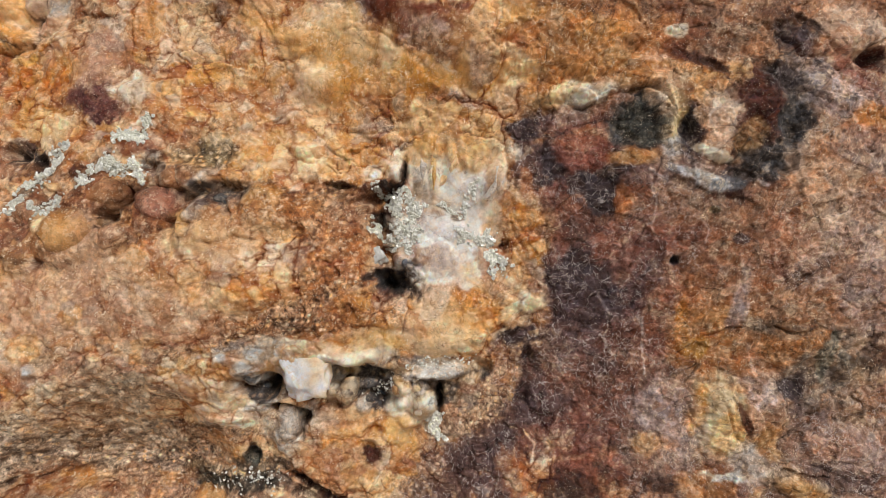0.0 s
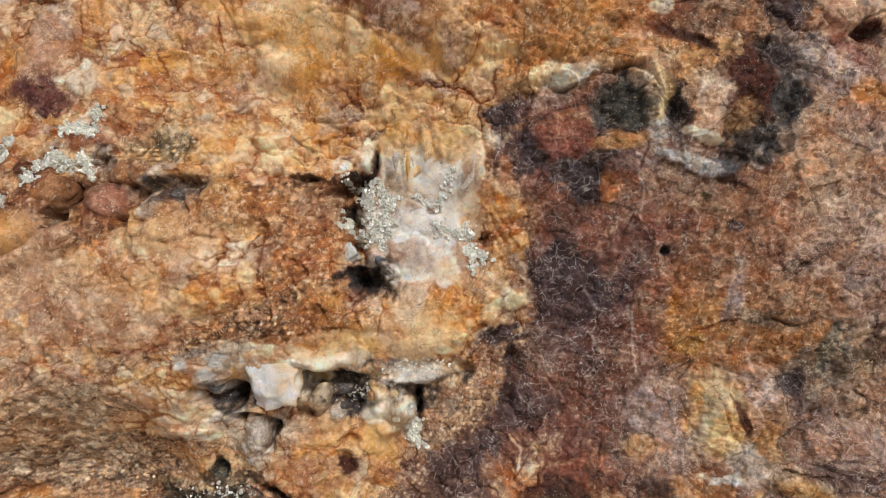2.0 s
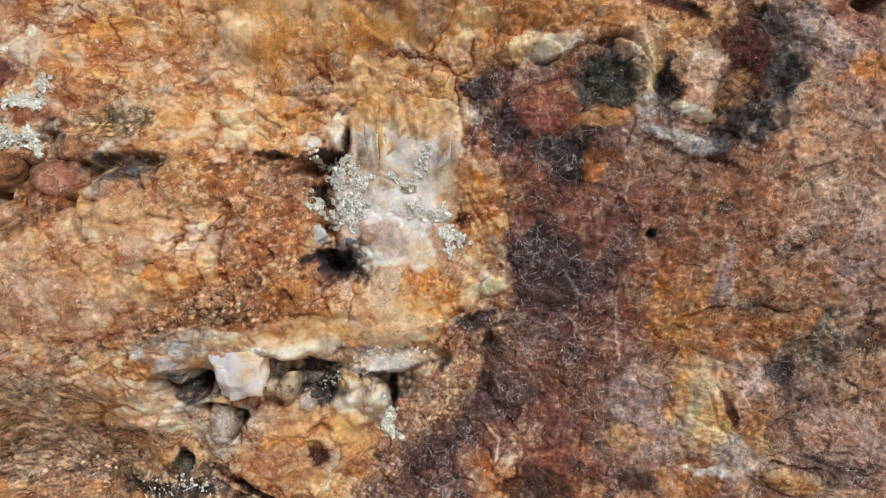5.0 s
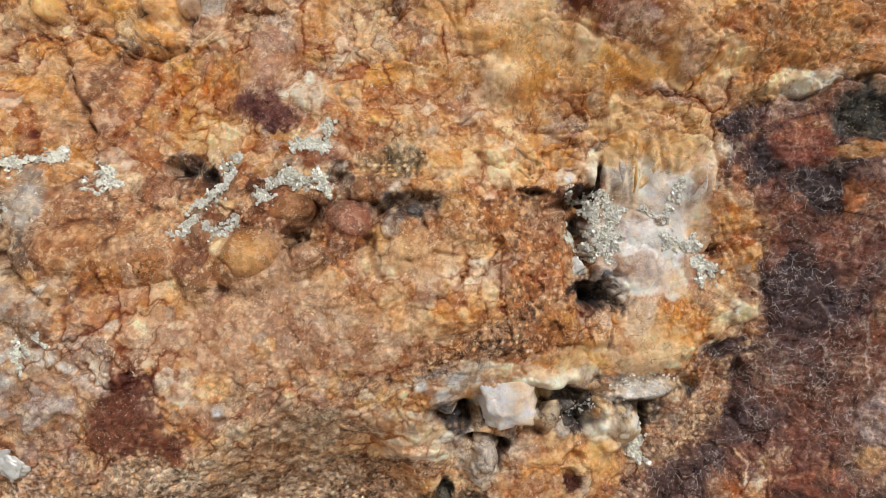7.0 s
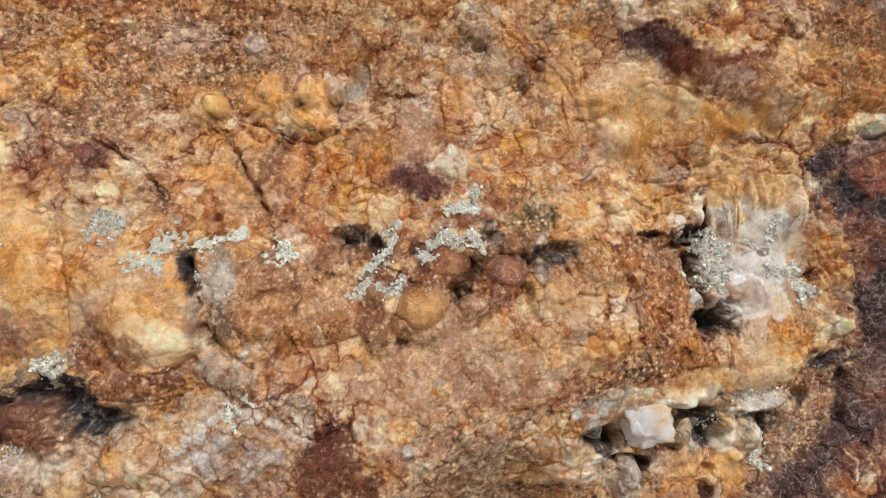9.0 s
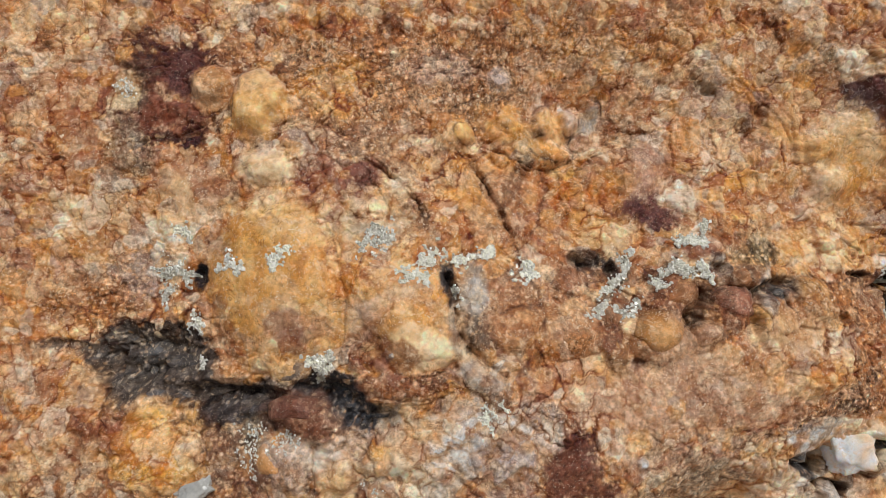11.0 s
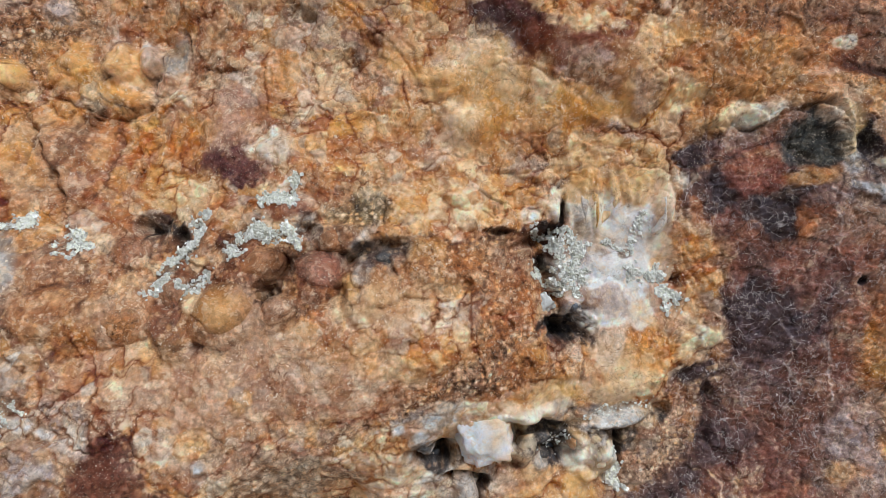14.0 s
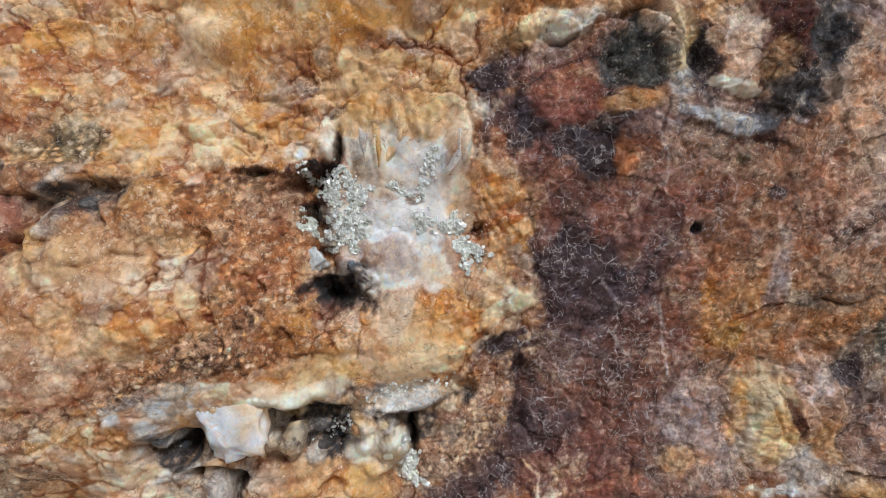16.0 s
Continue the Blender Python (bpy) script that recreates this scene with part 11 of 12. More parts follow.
    # rust films and dark specks
    film = maths("MULTIPLY", span(noise_at(170, 5, 0.66, 1.4), 0.52, 0.6, 0.0, 0.3), span(grit, 0.5, 1.0, 1.0, 0.3))
    colour = mix("MULTIPLY", film, colour, (0.9, 0.66, 0.36, 1))
    # pale flecks of quartz grit, dark crumbs of ore
    crumb = noise_at(820, 4, 0.7, 0.6)
    region = noise_at(90, 3)
    spot = maths("MULTIPLY", span(crumb, 0.6, 0.66, 0.0, 1.0), maths("MULTIPLY", span(grit, 0.2, 1.0, 0.04, 0.9), span(region, 0.4, 0.6, 0.3, 1.0)))
    # Glints of crystal faces, painted as tiny pale flecks.
    glint = maths("MULTIPLY", span(noise_at(1700, 2, 0.5), 0.665, 0.69, 0.0, 1.0), span(region, 0.46, 0.6, 0.08, 1.0))
    spot = maths("MAXIMUM", maths("MULTIPLY", spot, span(vein, 0.2, 0.9, 1.0, 0.25)), glint)
    colour = mix("MIX", spot, colour, (0.86, 0.72, 0.52, 1))
    shade = n.new("ShaderNodeSeparateColor")
    link(tint.outputs["Color"], shade.inputs[0])
    flake = maths("ADD", maths("MULTIPLY", maths("GREATER_THAN", small_chip, 0.9), 0.5), maths("MULTIPLY", maths("GREATER_THAN", large_chip, 0.94), 0.35))
    flake = maths("MULTIPLY", maths("MULTIPLY", flake, span(region, 0.35, 0.6, 0.25, 1.0)), span(shade.outputs[1], 0.06, 0.2, 0.0, 1.0))
    colour = mix("MIX", flake, colour, (0.78, 0.6, 0.38, 1))
    dark = maths("MULTIPLY", span(noise_at(640, 5, 0.7, 0.8), 0.4, 0.34, 0.0, 1.0), span(grit, 0.2, 1.0, 0.08, 0.65))
    colour = mix("MULTIPLY", dark, colour, (0.4, 0.32, 0.27, 1))
    # highlights of clean grains painted as pale specks, pores, and hair cracks in the quartz
    def specks(scale, share, size):
        q = node("ShaderNodeTexVoronoi", Scale=scale)
        link(sway.outputs[0], q.inputs["Vector"])
        lot = n.new("ShaderNodeSeparateColor")
        link(q.outputs["Color"], lot.inputs[0])
        return maths("MULTIPLY", span(q.outputs["Distance"], size, 0.7 * size, 0.0, 1.0), maths("GREATER_THAN", lot.outputs[0], 1 - share))

    sparkle = maths("MAXIMUM", specks(620, 0.34, 0.24), specks(300, 0.16, 0.18))
    sparkle = maths("MULTIPLY", maths("MULTIPLY", sparkle, span(noise_at(70, 3, 0.6), 0.42, 0.58, 0.12, 0.85)), maths("MULTIPLY", span(shade.outputs[1], 0.03, 0.16, 0.1, 1.0), span(vein, 0.1, 0.6, 1.0, 0.35)))
    colour = mix("MIX", sparkle, colour, (0.9, 0.74, 0.52, 1))
    pore = maths("MULTIPLY", maths("MAXIMUM", specks(420, 0.18, 0.24), specks(190, 0.1, 0.14)), maths("MULTIPLY", span(noise_at(55, 3, 0.6), 0.45, 0.6, 0.1, 0.75), span(grit, 0.15, 0.5, 0.4, 1.0)))
    colour = mix("MULTIPLY", pore, colour, (0.42, 0.3, 0.22, 1))
    split_line = maths("ABSOLUTE", maths("SUBTRACT", noise_at(75, 5, 0.6, 1.2), 0.5), 0.0)
    split_line = maths("MULTIPLY", span(split_line, 0.008, 0.002, 0.0, 1.0), span(noise_at(48, 2), 0.48, 0.56, 0.0, 0.75))
    split_line = maths("MULTIPLY", split_line, span(vein, 0.1, 0.5, 1.0, 0.2))
    colour = mix("MULTIPLY", split_line, colour, (0.4, 0.26, 0.17, 1))
    # hair veins of white salt on the schist
    hair = maths("ABSOLUTE", maths("SUBTRACT", noise_at(130, 3, 0.55, 0.8), 0.5), 0.0)
    line = maths("MULTIPLY", span(hair, 0.008, 0.002, 0.0, 0.9), span(noise_at(60, 2), 0.46, 0.54, 0.0, 0.9))
    mesh = node("ShaderNodeTexVoronoi", Scale=230.0)
    mesh.feature = "DISTANCE_TO_EDGE"
    link(sway.outputs[0], mesh.inputs["Vector"])
    web = maths("MULTIPLY", span(mesh.outputs["Distance"], 0.03, 0.01, 0.0, 0.9), maths("MULTIPLY", span(noise_at(75, 3, 0.6, 0.5), 0.44, 0.52, 0.0, 1.0), span(noise_at(330, 2), 0.42, 0.5, 0.0, 1.0)))
    line = maths("MULTIPLY", maths("MAXIMUM", line, web), vein)
    colour = mix("MIX", line, colour, (0.78, 0.68, 0.6, 1))
    link(colour, out.inputs["Base Color"])
    link(maths("ADD", rough, span(fine, 0.3, 0.7, -0.15, 0.12)), out.inputs["Roughness"])
    out.inputs["Specular IOR Level"].default_value = 0.25
    bump = node("ShaderNodeBump", Strength=0.5, Distance=0.0005)
    relief = maths("ADD", maths("MULTIPLY", fine, 0.6), maths("ADD", maths("MULTIPLY", broad, 1.2), maths("MULTIPLY", maths("ADD", maths("ADD", maths("SUBTRACT", sparkle, maths("ADD", pore, split_line)), maths("ADD", spot, line)), small_chip), 0.35)))
    link(span(grit, 0.15, 0.5, 0.22, 0.9), bump.inputs["Strength"])
    link(relief, bump.inputs["Height"])
    link(bump.outputs[0], out.inputs["Normal"])
    # light soaks into the clear quartz
    link(span(grit, 0.1, 0.3, 0.4, 0.0), out.inputs["Subsurface Weight"])
    out.inputs["Subsurface Radius"].default_value = (1.0, 0.6, 0.3)
    out.inputs["Subsurface Scale"].default_value = 0.0008
    return m


def plain_material(name, colour, rough, metal=0.0, spread=0.2, scale=400.0):
    m, tree, out = material(name)
    n, link = tree.nodes, tree.links.new
    geo, tex, ramp, info = n.new("ShaderNodeNewGeometry"), n.new("ShaderNodeTexNoise"), n.new("ShaderNodeMix"), n.new("ShaderNodeObjectInfo")
    tex.inputs["Scale"].default_value, tex.inputs["Detail"].default_value = scale, 5
    link(geo.outputs["Position"], tex.inputs["Vector"])
    ramp.data_type = "RGBA"
    low, high = [c * (1 - spread) for c in colour], [min(1, c * (1 + spread)) for c in colour]
    ramp.inputs[6].default_value, ramp.inputs[7].default_value = (*low, 1), (*high, 1)
    add = n.new("ShaderNodeMath")
    add.operation = "MULTIPLY_ADD"
    link(info.outputs["Random"], add.inputs[0])
    add.inputs[1].default_value = 0.7
    half = n.new("ShaderNodeMath")
    half.operation = "SUBTRACT"
    link(tex.outputs["Fac"], half.inputs[0])
    half.inputs[1].default_value = 0.3
    link(half.outputs[0], add.inputs[2])
    link(add.outputs[0], ramp.inputs[0])
    link(ramp.outputs[2], out.inputs["Base Color"])
    out.inputs["Roughness"].default_value, out.inputs["Metallic"].default_value = rough, metal
    bump = n.new("ShaderNodeBump")
    bump.inputs["Strength"].default_value, bump.inputs["Distance"].default_value = 0.4, 0.0006
    link(tex.outputs["Fac"], bump.inputs["Height"])
    link(bump.outputs[0], out.inputs["Normal"])
    return m


ROCK = rock_material()
PYRITE = plain_material("pale_pyrite", (0.84, 0.79, 0.65), 0.38, 0.35, 0.4, 900.0)
CRUST = plain_material("pyrite_crust", (0.76, 0.71, 0.57), 0.5, 0.15, 0.45, 1500.0)
SILVER = plain_material("silvery_flake", (0.62, 0.61, 0.55), 0.4, 0.35, 0.3, 700.0)
BOUNCE = plain_material("bounce_ground", (0.44, 0.39, 0.33), 0.9, 0.0, 0.3, 30.0)


def paint(me, colours):
    for name, part_of in (("tint", slice(0, 3)), ("mask", slice(3, 6))):
        a = me.attributes.new(name, "FLOAT_COLOR", "POINT")
        v = np.ones((len(colours), 4), np.float32)
        v[:, :3] = colours[:, part_of]
        a.data.foreach_set("color", v.ravel())


def shape(name, verts, faces, mat, flat=False):
    me = bpy.data.meshes.new(name)
    me.from_pydata(verts, [], faces)
    me.materials.append(mat)
    if not flat:
        me.shade_smooth()
    return me


# ---- the rock face, one closed slab that stands on the ground ----
def rock_face():
    rows, cols = SHAPE
    me = bpy.data.meshes.new("rock_face")
    v = np.stack([X / 1000, DEPTH / 1000, Z / 1000 + EYE], -1).reshape(-1, 3).astype(np.float32)
    k = np.arange(rows * cols, dtype=np.int32).reshape(rows, cols)
    quads = np.stack([k[:-1, :-1], k[:-1, 1:], k[1:, 1:], k[1:, :-1]], -1).reshape(-1, 4)
    # back plane: one quad ring closes the slab
    ring = np.concatenate([k[0, :-1], k[:-1, -1], k[-1, :0:-1], k[:0:-1, 0]])
    rear = v[ring] * np.array([1, 0, 1], np.float32) + np.array([0, 1.6, 0], np.float32)
    n0 = len(v)
    idx = n0 + np.arange(len(ring), dtype=np.int32)
    sides = np.stack([ring, idx, np.roll(idx, -1), np.roll(ring, -1)], -1)
    v = np.concatenate([v, rear])
    quads = np.concatenate([quads, sides])
    me.vertices.add(len(v))
    me.vertices.foreach_set("co", v.ravel())
    me.loops.add(len(quads) * 4 + len(idx))
    me.loops.foreach_set("vertex_index", np.concatenate([quads.ravel(), idx[::-1]]))
    me.polygons.add(len(quads) + 1)
    me.polygons.foreach_set("loop_start", np.arange(0, len(quads) * 4 + 1, 4, dtype=np.int32))
    me.update(calc_edges=True)
    me.shade_smooth()
    me.materials.append(ROCK)
    col = C.reshape(-1, 6)
    paint(me, np.concatenate([col, col[ring]]))
    return tagged(new("rock_face", me), "rust-stained quartz rock face with dark hollows and veined purple schist", "rock face", kind="structure")


FACE = rock_face()


# Ground out of view, kept pale so light bounces up onto the face.
def ground():
    rows = 40
    g = np.linspace(-6, 6, rows)
    verts = [(float(x), float(y), 0.03 * noise.noise((x, y, 0))) for y in g for x in g]
    faces = [(r * rows + c, r * rows + c + 1, (r + 1) * rows + c + 1, (r + 1) * rows + c) for r in range(rows - 1) for c in range(rows - 1)]
    verts = [(x * (60 if abs(x) > 5.9 else 1), y * (60 if abs(y) > 5.9 else 1), z) for x, y, z in verts]
    return tagged(new("ground", shape("ground", verts, faces, BOUNCE)), "unseen ground at the foot of the rock, pale to bounce light up", "ground", kind="structure")


ground()


# ---- stones set in the face ----
def ball(cuts):
    bm = bmesh.new()
    bmesh.ops.create_icosphere(bm, subdivisions=cuts, radius=1)
    v = np.array([p.co for p in bm.verts])
    f = [[p.index for p in q.verts] for q in bm.faces]
    bm.free()
    return v, f


BALL = ball(4)
LABELS = {
    "nodule": "rounded rust-coated nodule set in the rock",
    "quartz_lump": "smooth stained quartz lump in the rock",
    "quartz_blade": "long cream quartz crystal",
    "rock_chunk": "angular broken chunk in the dark hollow",
    "pebble": "small rounded pale pebble stuck on the rock",
}


def stone(kind, x, z, rx, rz, turn, high, name):
    v, f = BALL
    off = np.array([x * 0.31, 7.0, z * 0.27])
    n = np.array([noise.noise(Vector(p * 1.3 + off)) + 0.5 * noise.noise(Vector(p * 3.1 + off)) + 0.3 * noise.noise(Vector(p * 7 + off)) + 0.16 * noise.noise(Vector(p * 16 + off)) for p in v])
    rough = {"nodule": 0.2, "pebble": 0.16, "quartz_lump": 0.3, "rock_chunk": 0.3, "quartz_blade": 0.12}[kind]
    if kind in ("quartz_lump", "quartz_blade"):
        n = np.array([noise.noise(Vector(p * 1.3 + off)) + 0.5 * noise.noise(Vector(p * 2.6 + off)) + 0.12 * noise.noise(Vector(p * 6 + off)) for p in v])
    p = v * (1 + rough * n)[:, None]
    if kind != "nodule":
        # split faces: planes cut the ball
        cut = np.random.default_rng(int(abs(x * 13 + z * 7)))
        for _ in range(16 if kind == "rock_chunk" else 10):
            d = cut.normal(size=3)
            d /= np.linalg.norm(d)
            p -= np.clip(p @ d - 0.62 - 0.3 * cut.random(), 0, None)[:, None] * d * 0.95
    c, s = math.cos(radians(turn)), math.sin(radians(turn))
    ry = max(high * 1.2, 0.6 * min(rx, rz))
    px, pz = p[:, 0] * rx, p[:, 2] * rz
    y0 = depth_at(x, z) + ry - {"nodule": 0.3, "quartz_lump": 0.12, "quartz_blade": 0.2}.get(kind, 0.26) * high
    co = np.stack([px * c - pz * s, p[:, 1] * ry, px * s + pz * c], -1) / 1000
    me = shape(kind, co.tolist(), f, ROCK)
    tint = np.tile(MINERAL[name], (len(v), 1)).astype(np.float32)
    vx, vz = (x + co[:, 0] * 1000 + 300).astype(np.float32), (z + co[:, 2] * 1000 + co[:, 1] * 400).astype(np.float32)
    tint[:, 4] = np.maximum(tint[:, 4], 0.3 if kind == "nodule" else 0.22)
    tint[:, :3] = weather(tint[:, :3], vx, vz, 0.0, 0.9 * n, 0.0, 0.0, 0.4) * (1 + 0.2 * n)[:, None]
    stainy = (0.1 if kind == "quartz_blade" else 0.55) * smooth(0.0, 0.6, cloud(vx, vz, 7, 3, 210))[:, None]
    tint[:, :3] *= 1 - stainy * np.array([0.12, 0.32, 0.55])
    # the rock's own crust creeps over its edges
    i = np.clip(np.searchsorted(GZ, z + co[:, 2] * 1000), 0, SHAPE[0] - 1)
    j = np.clip(np.searchsorted(GX, x + co[:, 0] * 1000), 0, SHAPE[1] - 1)
    crust = smooth(0.35, 0.95, np.hypot(p[:, 0], p[:, 2]) + 0.35 * n) * {"quartz_blade": 0.2, "pebble": 0.5}.get(kind, 0.8)
    tint[:, :5] += (C[i, j, :5] - tint[:, :5]) * crust[:, None]
    paint(me, np.clip(tint, 0.01, 0.95))
    ob = new(kind, me)
    ob.location = (x / 1000, y0 / 1000, z / 1000 + EYE)
    ob.parent = FACE
    return tagged(ob, LABELS[kind])


stone("quartz_lump", -88.2, 9.2, 3.5, 3.1, 0, 4, "GREYQ")
stone("quartz_lump", -85.7, -109.9, 10.6, 9.6, -14, 7, "TANRUST")
stone("quartz_lump", -100.3, -114.6, 11.9, 6.2, -5, 5, "OCHTAN")
stone("pebble", -206.4, 127.2, 5.1, 5.1, 2, 4, "PINKGREY")
stone("rock_chunk", -321.4, -14.9, 6.8, 4.1, -1, 5, "CHARW")
stone("rock_chunk", -312.8, -37.9, 9, 11.3, 9, 7, "TANOR")
stone("pebble", -159.3, -46.9, 2.6, 2.4, -1, 3, "GREYW")
stone("pebble", -203.6, -26.1, 2.2, 2, -3, 2.5, "OLIVTAN")
stone("pebble", -214.2, -41.5, 2.2, 1.8, -3, 2, "PINKGREY")
stone("nodule", -112.7, 16.2, 10.9, 10.5, -2, 11, "BRPK")
stone("nodule", -147.3, 5.8, 13.3, 11.3, -2, 11, "OCHTAN")
stone("nodule", -135.3, 21.9, 10.3, 7.4, 8, 8, "RUSTTAN")
stone("nodule", -166.6, 13.5, 7.2, 6.4, -2, 6, "BROWN")
stone("nodule", -127.2, 5.1, 8.0, 5.2, 13, 7, "PINKTAN")
stone("nodule", -183.1, 4.1, 9.5, 8.2, -2, 6, "BROWNOCH")
stone("nodule", -106.2, 28.5, 7.4, 5.3, 8, 6, "RUSTTAN")
stone("rock_chunk", -89.4, 18.6, 7.0, 5.0, 8, 5, "GREYD")
stone("quartz_lump", -66.3, -74.5, 6.3, 8.3, -11, 7, "GREYQW")
stone("quartz_lump", -40.1, -59.8, 4.3, 7.0, -20, 6, "TANW")
stone("quartz_lump", -45.8, -55.4, 3.1, 4.6, 4, 5, "GREYQ")
stone("quartz_lump", -10.7, -61.4, 5.1, 7.0, -18, 7, "GREYQW")
stone("quartz_lump", -9.6, -68.6, 6.3, 7.5, -36, 7, "TANW")
stone("rock_chunk", -33.3, -58.6, 5.2, 2.8, -6, 5, "CHARL")
stone("rock_chunk", -26.5, -65.2, 6.1, 4.4, -16, 5, "CHARB")
stone("rock_chunk", -33.8, -65.9, 5.2, 3.2, 4, 5, "CHAR")
stone("rock_chunk", -80.3, -53.8, 5.1, 3.1, -16, 5, "GREYD")
stone("rock_chunk", -78.0, -59.6, 4.1, 2.8, 14, 4, "CHARB")
stone("quartz_lump", -20.2, -60.4, 3.2, 4.0, -26, 5, "TANOR")
stone("rock_chunk", -16.3, -5.3, 5.2, 3.0, -38, 5, "GREYBL")
stone("rock_chunk", -21.3, 1.4, 4.5, 2.6, -1, 5, "GREYG")
stone("quartz_lump", -11.6, -10.3, 4.1, 2.0, -42, 5, "GREYQ")
stone("rock_chunk", -23.7, -13.2, 5.0, 2.7, -26, 5, "CHARB")
stone("quartz_blade", -8.1, 33.1, 4.1, 11.5, -1, 5, "GREYQW")
stone("quartz_blade", -4.1, 33.5, 1.9, 11.1, 0, 5, "CREAMOR")
stone("quartz_blade", 0.8, 31.5, 2.2, 7.4, -10, 4, "CREAM")
stone("quartz_blade", 4.5, 36.4, 2.2, 6.3, -18, 4, "CREAM")
stone("quartz_blade", 11.5, 37.5, 2.2, 5.2, -2, 4, "CREAMY")
stone("quartz_blade", 21.5, 29.1, 4.0, 10.6, -18, 6, "WHITEQ")
stone("rock_chunk", -302.3, -16.8, 14.4, 8.1, -12, 8, "REDBR")
stone("rock_chunk", -302.8, -1.7, 8.1, 4.8, 18, 5, "GREYBR")
stone("rock_chunk", -268.6, -9.2, 9.9, 4.5, -22, 7, "RUSTB")
stone("rock_chunk", -364.7, 9.7, 13.4, 7.0, 8, 5, "CHARL")
stone("rock_chunk", -348.0, 2.6, 11.4, 5.7, -12, 5, "CHAR")
stone("rock_chunk", -372.8, 1.0, 10.8, 6.0, -2, 5, "GREYD")
stone("rock_chunk", -341.0, -8.9, 12.8, 5.1, -2, 5, "CHARW")
stone("rock_chunk", -358.1, -9.7, 14.4, 4.6, -6, 5, "CHARL")
stone("rock_chunk", -283.3, -11.5, 9.6, 4.3, -37, 5, "CHARB")
stone("rock_chunk", -268.2, -22.1, 8.4, 2.8, -2, 4, "CHARB")
stone("pebble", -260.6, 3.9, 2.0, 2.0, -2, 3, "GREYQW")


# ---- pyrite: clusters of small cubic crystals ----
def crystal_meshes():
    out = []
    pick = np.random.default_rng(5)
    for k in range(10):
        bm = bmesh.new()
        bmesh.ops.create_cube(bm, size=1)
        bmesh.ops.scale(bm, verts=bm.verts, vec=(1, 0.7 + 0.5 * pick.random(), 0.65 + 0.5 * pick.random()))
        corners = [v for v in bm.verts if pick.random() < 0.2]
        bmesh.ops.bevel(bm, geom=corners, offset=0.22, affect="VERTICES", segments=1)
        bmesh.ops.bevel(bm, geom=list(bm.edges), offset=0.05, affect="EDGES", segments=1)
        bmesh.ops.scale(bm, verts=bm.verts, vec=(1.15, 0.55, 1.0))
        me = bpy.data.meshes.new("crystal")
        bm.to_mesh(me)
        bm.free()
        me.materials.append(PYRITE)
        out.append(me)
    return out


CRYSTALS = crystal_meshes()
strew = np.random.default_rng(23)


def pyrite(size, count, spread, *points):
    p = np.array(points, float).reshape(-1, 2)
    mid = p.mean(0)
    y = depth_at(*mid)
    seat = new("pyrite_cluster")
    seat.location = (mid[0] / 1000, y / 1000, mid[1] / 1000 + EYE)
    tagged(seat, "cluster of tiny pale metallic pyrite crystals grown on the rock", "mineral cluster", "pyrite clusters")
    # the crust: a bumpy skin over the rock
    w, d, side, along = trail(points, 3 * spread)
    inside = d < spread * (0.75 + 1.0 * N2[w] + 1.1 * N5[w] + 0.9 * shade_chip[w])
    k = np.full(inside.shape, -1)
    k[inside] = np.arange(inside.sum())
    quads = np.stack([k[:-1, :-1], k[:-1, 1:], k[1:, 1:], k[1:, :-1]], -1).reshape(-1, 4)
    quads = quads[(quads >= 0).all(1)]
    if len(quads) and size > 1.2:
        cx, cz = X[w][inside], Z[w][inside]
        c1, c2, cid, cox, coz = cells(cx, cz, 1.3, 33)
        cy = DEPTH[w][inside] - 0.15 - 0.9 * (RAND[0][cid] + RAND[1][cid] * cox + RAND[2][cid] * coz) * smooth(0.0, 0.25, c2 - c1)
        co = np.stack([cx, cy, cz], -1) / 1000 + np.array([0, 0, EYE]) - np.array(seat.location)
        skin = new("crust", shape("crust", co.tolist(), quads.tolist(), CRUST, True))
        skin.parent = seat
        tagged(skin, "dull olive-grey pyrite crust")
    for _ in range(min(int(count * 4), 300)):
        k = strew.integers(0, len(p) - 1)
        a = p[k] + (p[k + 1] - p[k]) * strew.random() + strew.normal(size=2) * 0.6 * spread
        if inside.any() and strew.random() < 0.85:
            i = strew.integers(0, inside.sum())
            a = np.array([X[w][inside][i], Z[w][inside][i]], float) + strew.normal(size=2) * 0.2
        s = size * (0.26 + 0.6 * strew.random() ** 1.8) / 1000
        ob = new("crystal", CRYSTALS[strew.integers(0, 10)])
        ob.parent = seat
        ob.location = (a[0] / 1000 - seat.location.x, depth_at(*a) / 1000 - s * 0.2 - seat.location.y, a[1] / 1000 + EYE - seat.location.z)
        ob.rotation_euler = ((strew.random(3) - 0.5) * np.array([1.4, 6.28, 1.4])).tolist()
        ob.scale = (s, s, s)


pyrite(1.40, 50, 2, -133.7, 46.2, -126.9, 47.1, -122.3, 44.1, -120.1, 48.0, -119.4, 53.4)
pyrite(1.40, 70, 2.7, -143.4, 26.2, -140.2, 32.0, -135.1, 36.2, -128.5, 31.8)
pyrite(1.40, 50, 2.4, -128.5, 31.8, -123.4, 33.0, -120.1, 28.4, -125.0, 34.7)
pyrite(1.63, 50, 2.9, -156.2, 39.8, -156.5, 34.6, -158.2, 31.0)
pyrite(1.63, 88, 3.4, -158.6, 29.9, -164.1, 27.1, -167.2, 21.6, -172.9, 16.3)
pyrite(1.40, 30, 2.4, -159.5, 16.3, -154.1, 18.6)
pyrite(1.63, 85, 4.2, -19.1, 23.1, -19.1, 14.6, -18.0, 6.2)
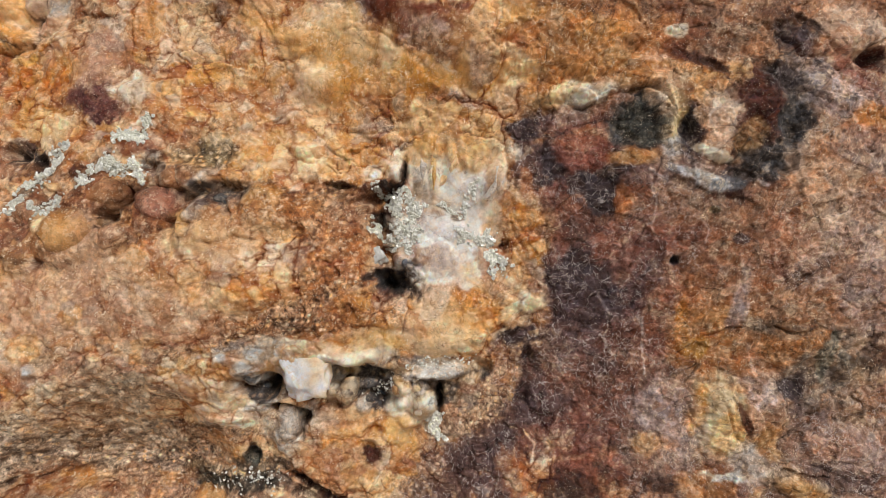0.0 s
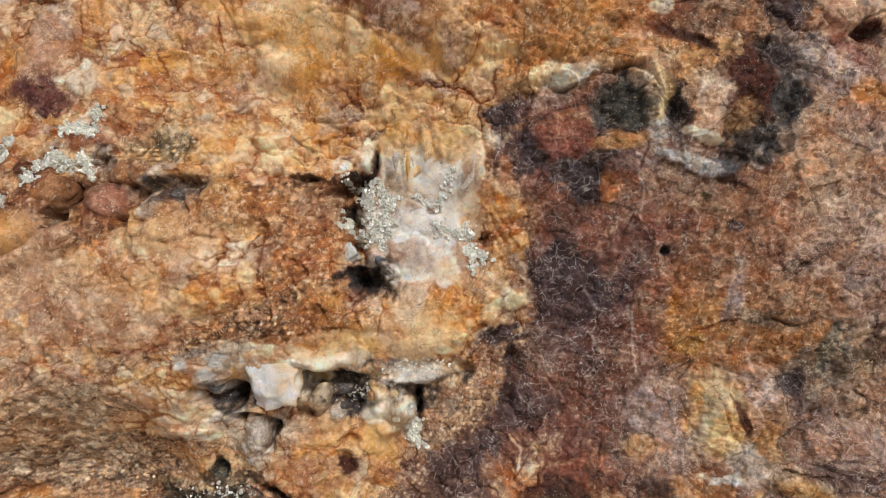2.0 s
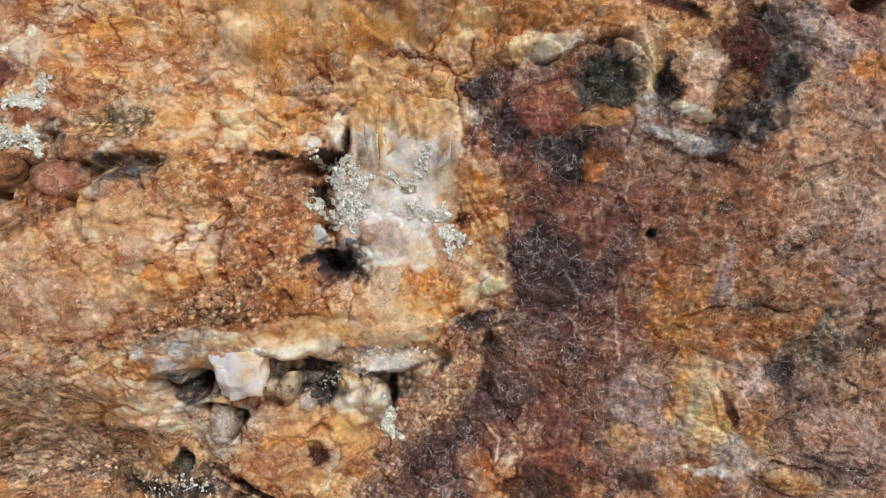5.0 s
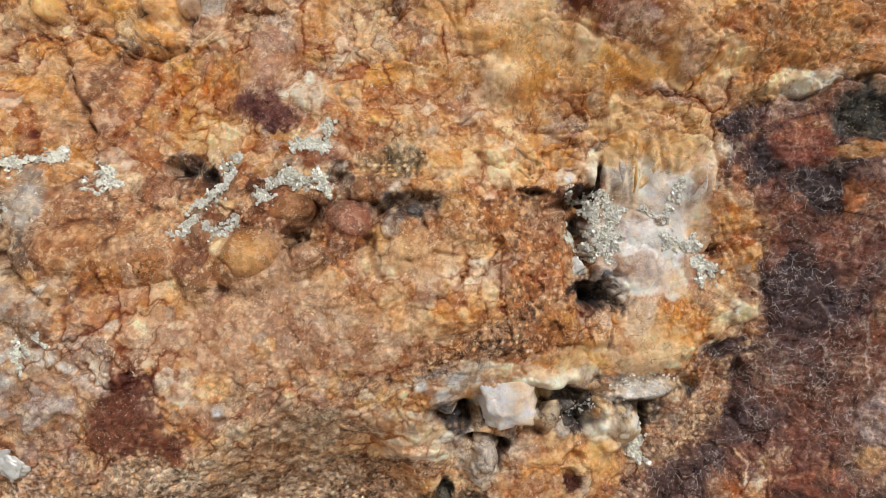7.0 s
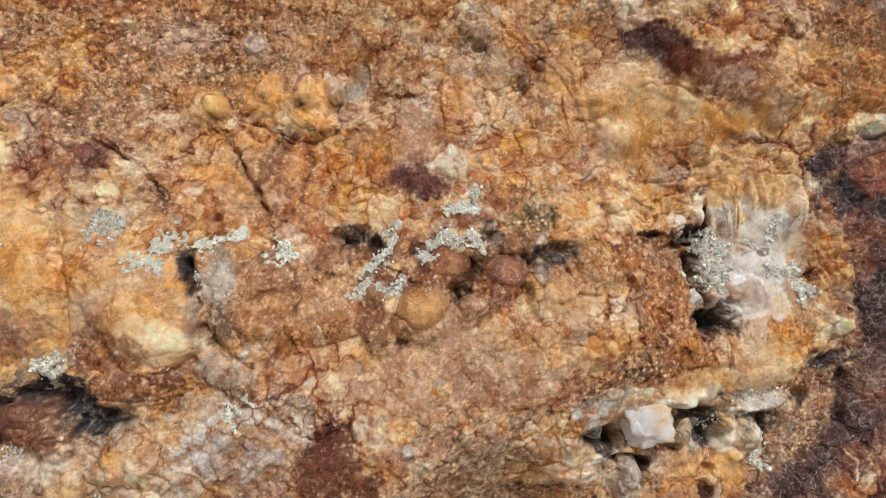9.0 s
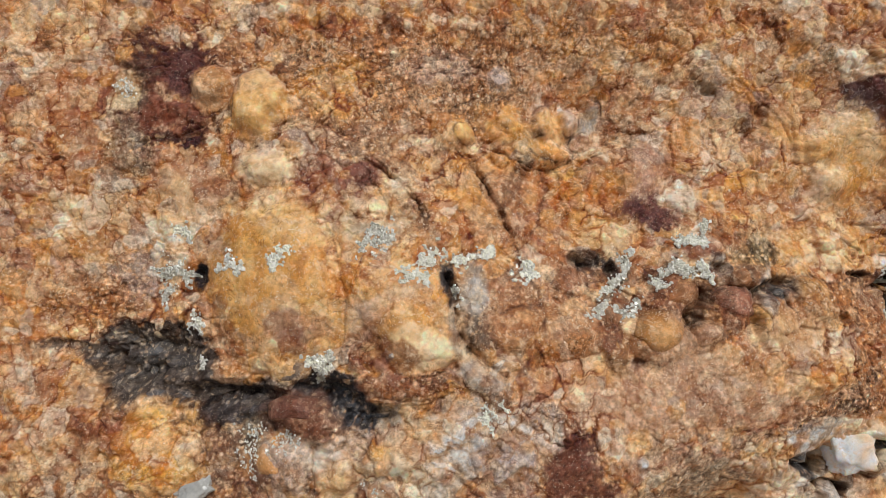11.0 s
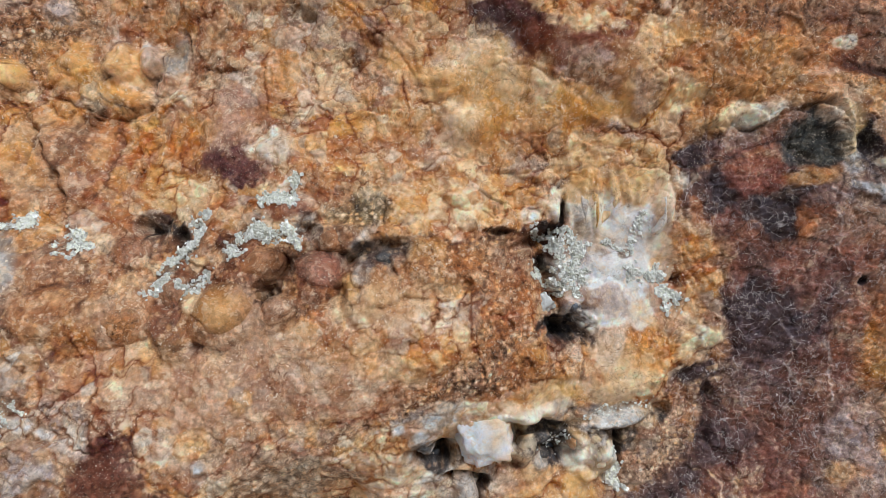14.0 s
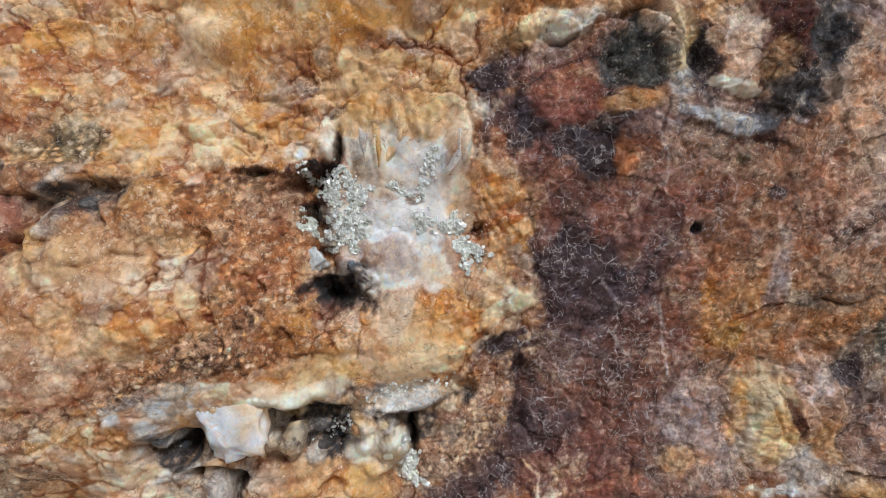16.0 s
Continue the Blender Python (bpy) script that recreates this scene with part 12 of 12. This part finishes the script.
pyrite(1.63, 85, 3.4, -13.9, 23.1, -12.5, 15.8, -14.0, 7.4)
pyrite(1.40, 46, 2.9, -20.4, 3.8, -14.7, 1.4, -10.4, 3.8)
pyrite(1.40, 40, 1.5, -2.0, 20.7, 3.5, 15.9, 7.6, 13.5, 9.4, 18.3)
pyrite(1.63, 88, 2.4, 7.0, 7.9, 11.7, 5.0, 16.4, 3.8, 21.1, 4.1)
pyrite(1.40, 22, 2, 12.8, 27.2, 12.2, 22.0)
pyrite(1.63, 50, 3.4, 20.0, -3.5, 24.7, -7.1, 21.6, -6.6)
pyrite(1.40, 20, 1.7, -28.8, 26.7, -27.5, 23.0)
pyrite(1.40, 30, 2.2, -29.4, 13.3, -27.6, 5.4, -21.9, 1.3)
pyrite(1.86, 34, 2, -5.8, -74.7, -2.1, -73.4, -5.8, -80.5, 0.4, -82.9)
pyrite(1.40, 14, 1.2, -4.7, -64.1, -3.4, -69.5)
pyrite(1.17, 30, 3.3, -27.9, -60.9, -23.0, -58.5, -32.6, -63.4)
pyrite(1.17, 36, 3.6, 1.3, -50.0, 8.4, -48.6, -13.4, -49.7)
pyrite(1.17, 34, 3.9, -100.9, -102.6, -81.8, -100.0, -71.6, -99.8)
pyrite(1.47, 70, 4, -263.4, 56.1, -262.3, 51.4, -268.8, 50.4)
pyrite(1.47, 80, 4, -253.5, 36.2, -244.8, 39.5, -242.7, 45.4, -247.0, 36.1)
pyrite(1.47, 60, 3.1, -233.0, 41.7, -222.9, 43.5, -215.0, 45.3)
pyrite(1.47, 50, 3.5, -201.0, 38.7, -199.0, 33.8, -202.5, 35.2)
pyrite(1.26, 24, 1.8, -232.9, 30.0, -233.4, 25.3)
pyrite(1.47, 60, 3.5, -328.2, 46.1, -324.6, 43.7)
pyrite(1.26, 26, 3.1, -305.7, 47.2, -308.0, 46.2, -300.5, 50.3)
pyrite(1.47, 50, 3.5, -357.5, 44.0, -352.8, 45.0, -348.2, 41.2)
pyrite(1.47, 30, 2.6, -358.9, 33.7, -354.2, 36.9)
pyrite(1.47, 30, 2.6, -345.4, 21.7, -344.4, 17.1)
pyrite(1.47, 16, 1.3, -343.5, 4.0, -343.1, 2.8)
pyrite(1.47, 60, 4, -292.9, -1.3, -288.4, 0.8, -294.7, 3.3)
pyrite(1.05, 60, 4, -320.9, -26.8, -320.3, -33.2, -321.1, -39.5)
pyrite(1.05, 40, 3.3, -308.5, -27.2, -303.4, -29.6)
pyrite(1.26, 30, 3.5, -223.2, -23.1, -218.9, -21.1, -225.5, -25.1)
pyrite(1.26, 24, 2.6, -351.9, 62.0, -348.4, 58.5)
pyrite(1.05, 30, 2.7, -374.1, 126.0, -371.8, 123.5)
pyrite(1.05, 30, 3.5, -271.4, -54.4, -270.7, -61.2)


# ---- single pieces ----
def hewn(name, half, mat, seed, cuts=3, rough=0.1):
    """A broken block: a box with cut, uneven faces."""
    v, f = ball(4)
    p = np.sign(v) * np.abs(v) ** (0.6 if cuts else 0.45)
    p /= np.abs(p).max(1, keepdims=True) ** 0.6
    cut = np.random.default_rng(seed)
    for _ in range(cuts):
        d = cut.normal(size=3)
        d /= np.linalg.norm(d)
        p -= np.clip(p @ d - 0.85, 0, None)[:, None] * d * 0.9
    n = np.array([noise.noise(Vector(q * 1.7 + np.array([seed, 0, 0]))) + 0.4 * noise.noise(Vector(q * 5)) + 0.2 * noise.noise(Vector(q * 13)) for q in p])
    p *= (1 + rough * n)[:, None]
    return shape(name, (p * np.array(half) / 1000).tolist(), f, mat)


def block(x, z, rx, rz, turn):
    me = hewn("quartz_block", (0.95 * rx, 6.5, rz), ROCK, 8, 6, 0.3)
    co = np.array([v.co for v in me.vertices], np.float32) * 1000
    tint = np.tile(np.array([0.86, 0.85, 0.83, 0.45, 0.14, 0.0], np.float32), (len(co), 1))
    stained = smooth(0.0, 0.9, (co[:, 0] + 0.7 * co[:, 2]) / rx + 0.8 * cloud(co[:, 0], co[:, 2] + co[:, 1], 6, 3, 9))[:, None]
    tint += (MINERAL["CREAM"] - tint) * 0.8 * stained
    paint(me, tint.astype(np.float32))
    ob = new("quartz_block", me)
    ob.location = (x / 1000, 0.2865, z / 1000 + EYE)
    ob.rotation_euler = (0, radians(-turn - 4), 0)
    tagged(ob, "chalk-white broken quartz block wedged over a dark hollow", "quartz block")


def flake(x, z, rx, rz, turn):
    ob = new("mineral_flake", hewn("mineral_flake", (rx, 1.2, rz), SILVER, int(x) + 500, 7, 0.45))
    ob.location = (x / 1000, depth_at(x, z) / 1000 - 0.0008, z / 1000 + EYE)
    ob.rotation_euler = (0, radians(-turn), 0)
    tagged(ob, "thin silvery-white mineral flake lying on the rock", "mineral flake", "mineral flakes")


flake(-344.5, -47.3, 7.9, 3.9, 30)
flake(-232.8, -58.9, 5.8, 2.7, 7)
flake(-227.5, -61.8, 4.9, 3.6, -34)
block(-57.0, -52.2, 10.2, 10.0, -6)
flake(-27.6, -3.1, 2.8, 3.4, 34)
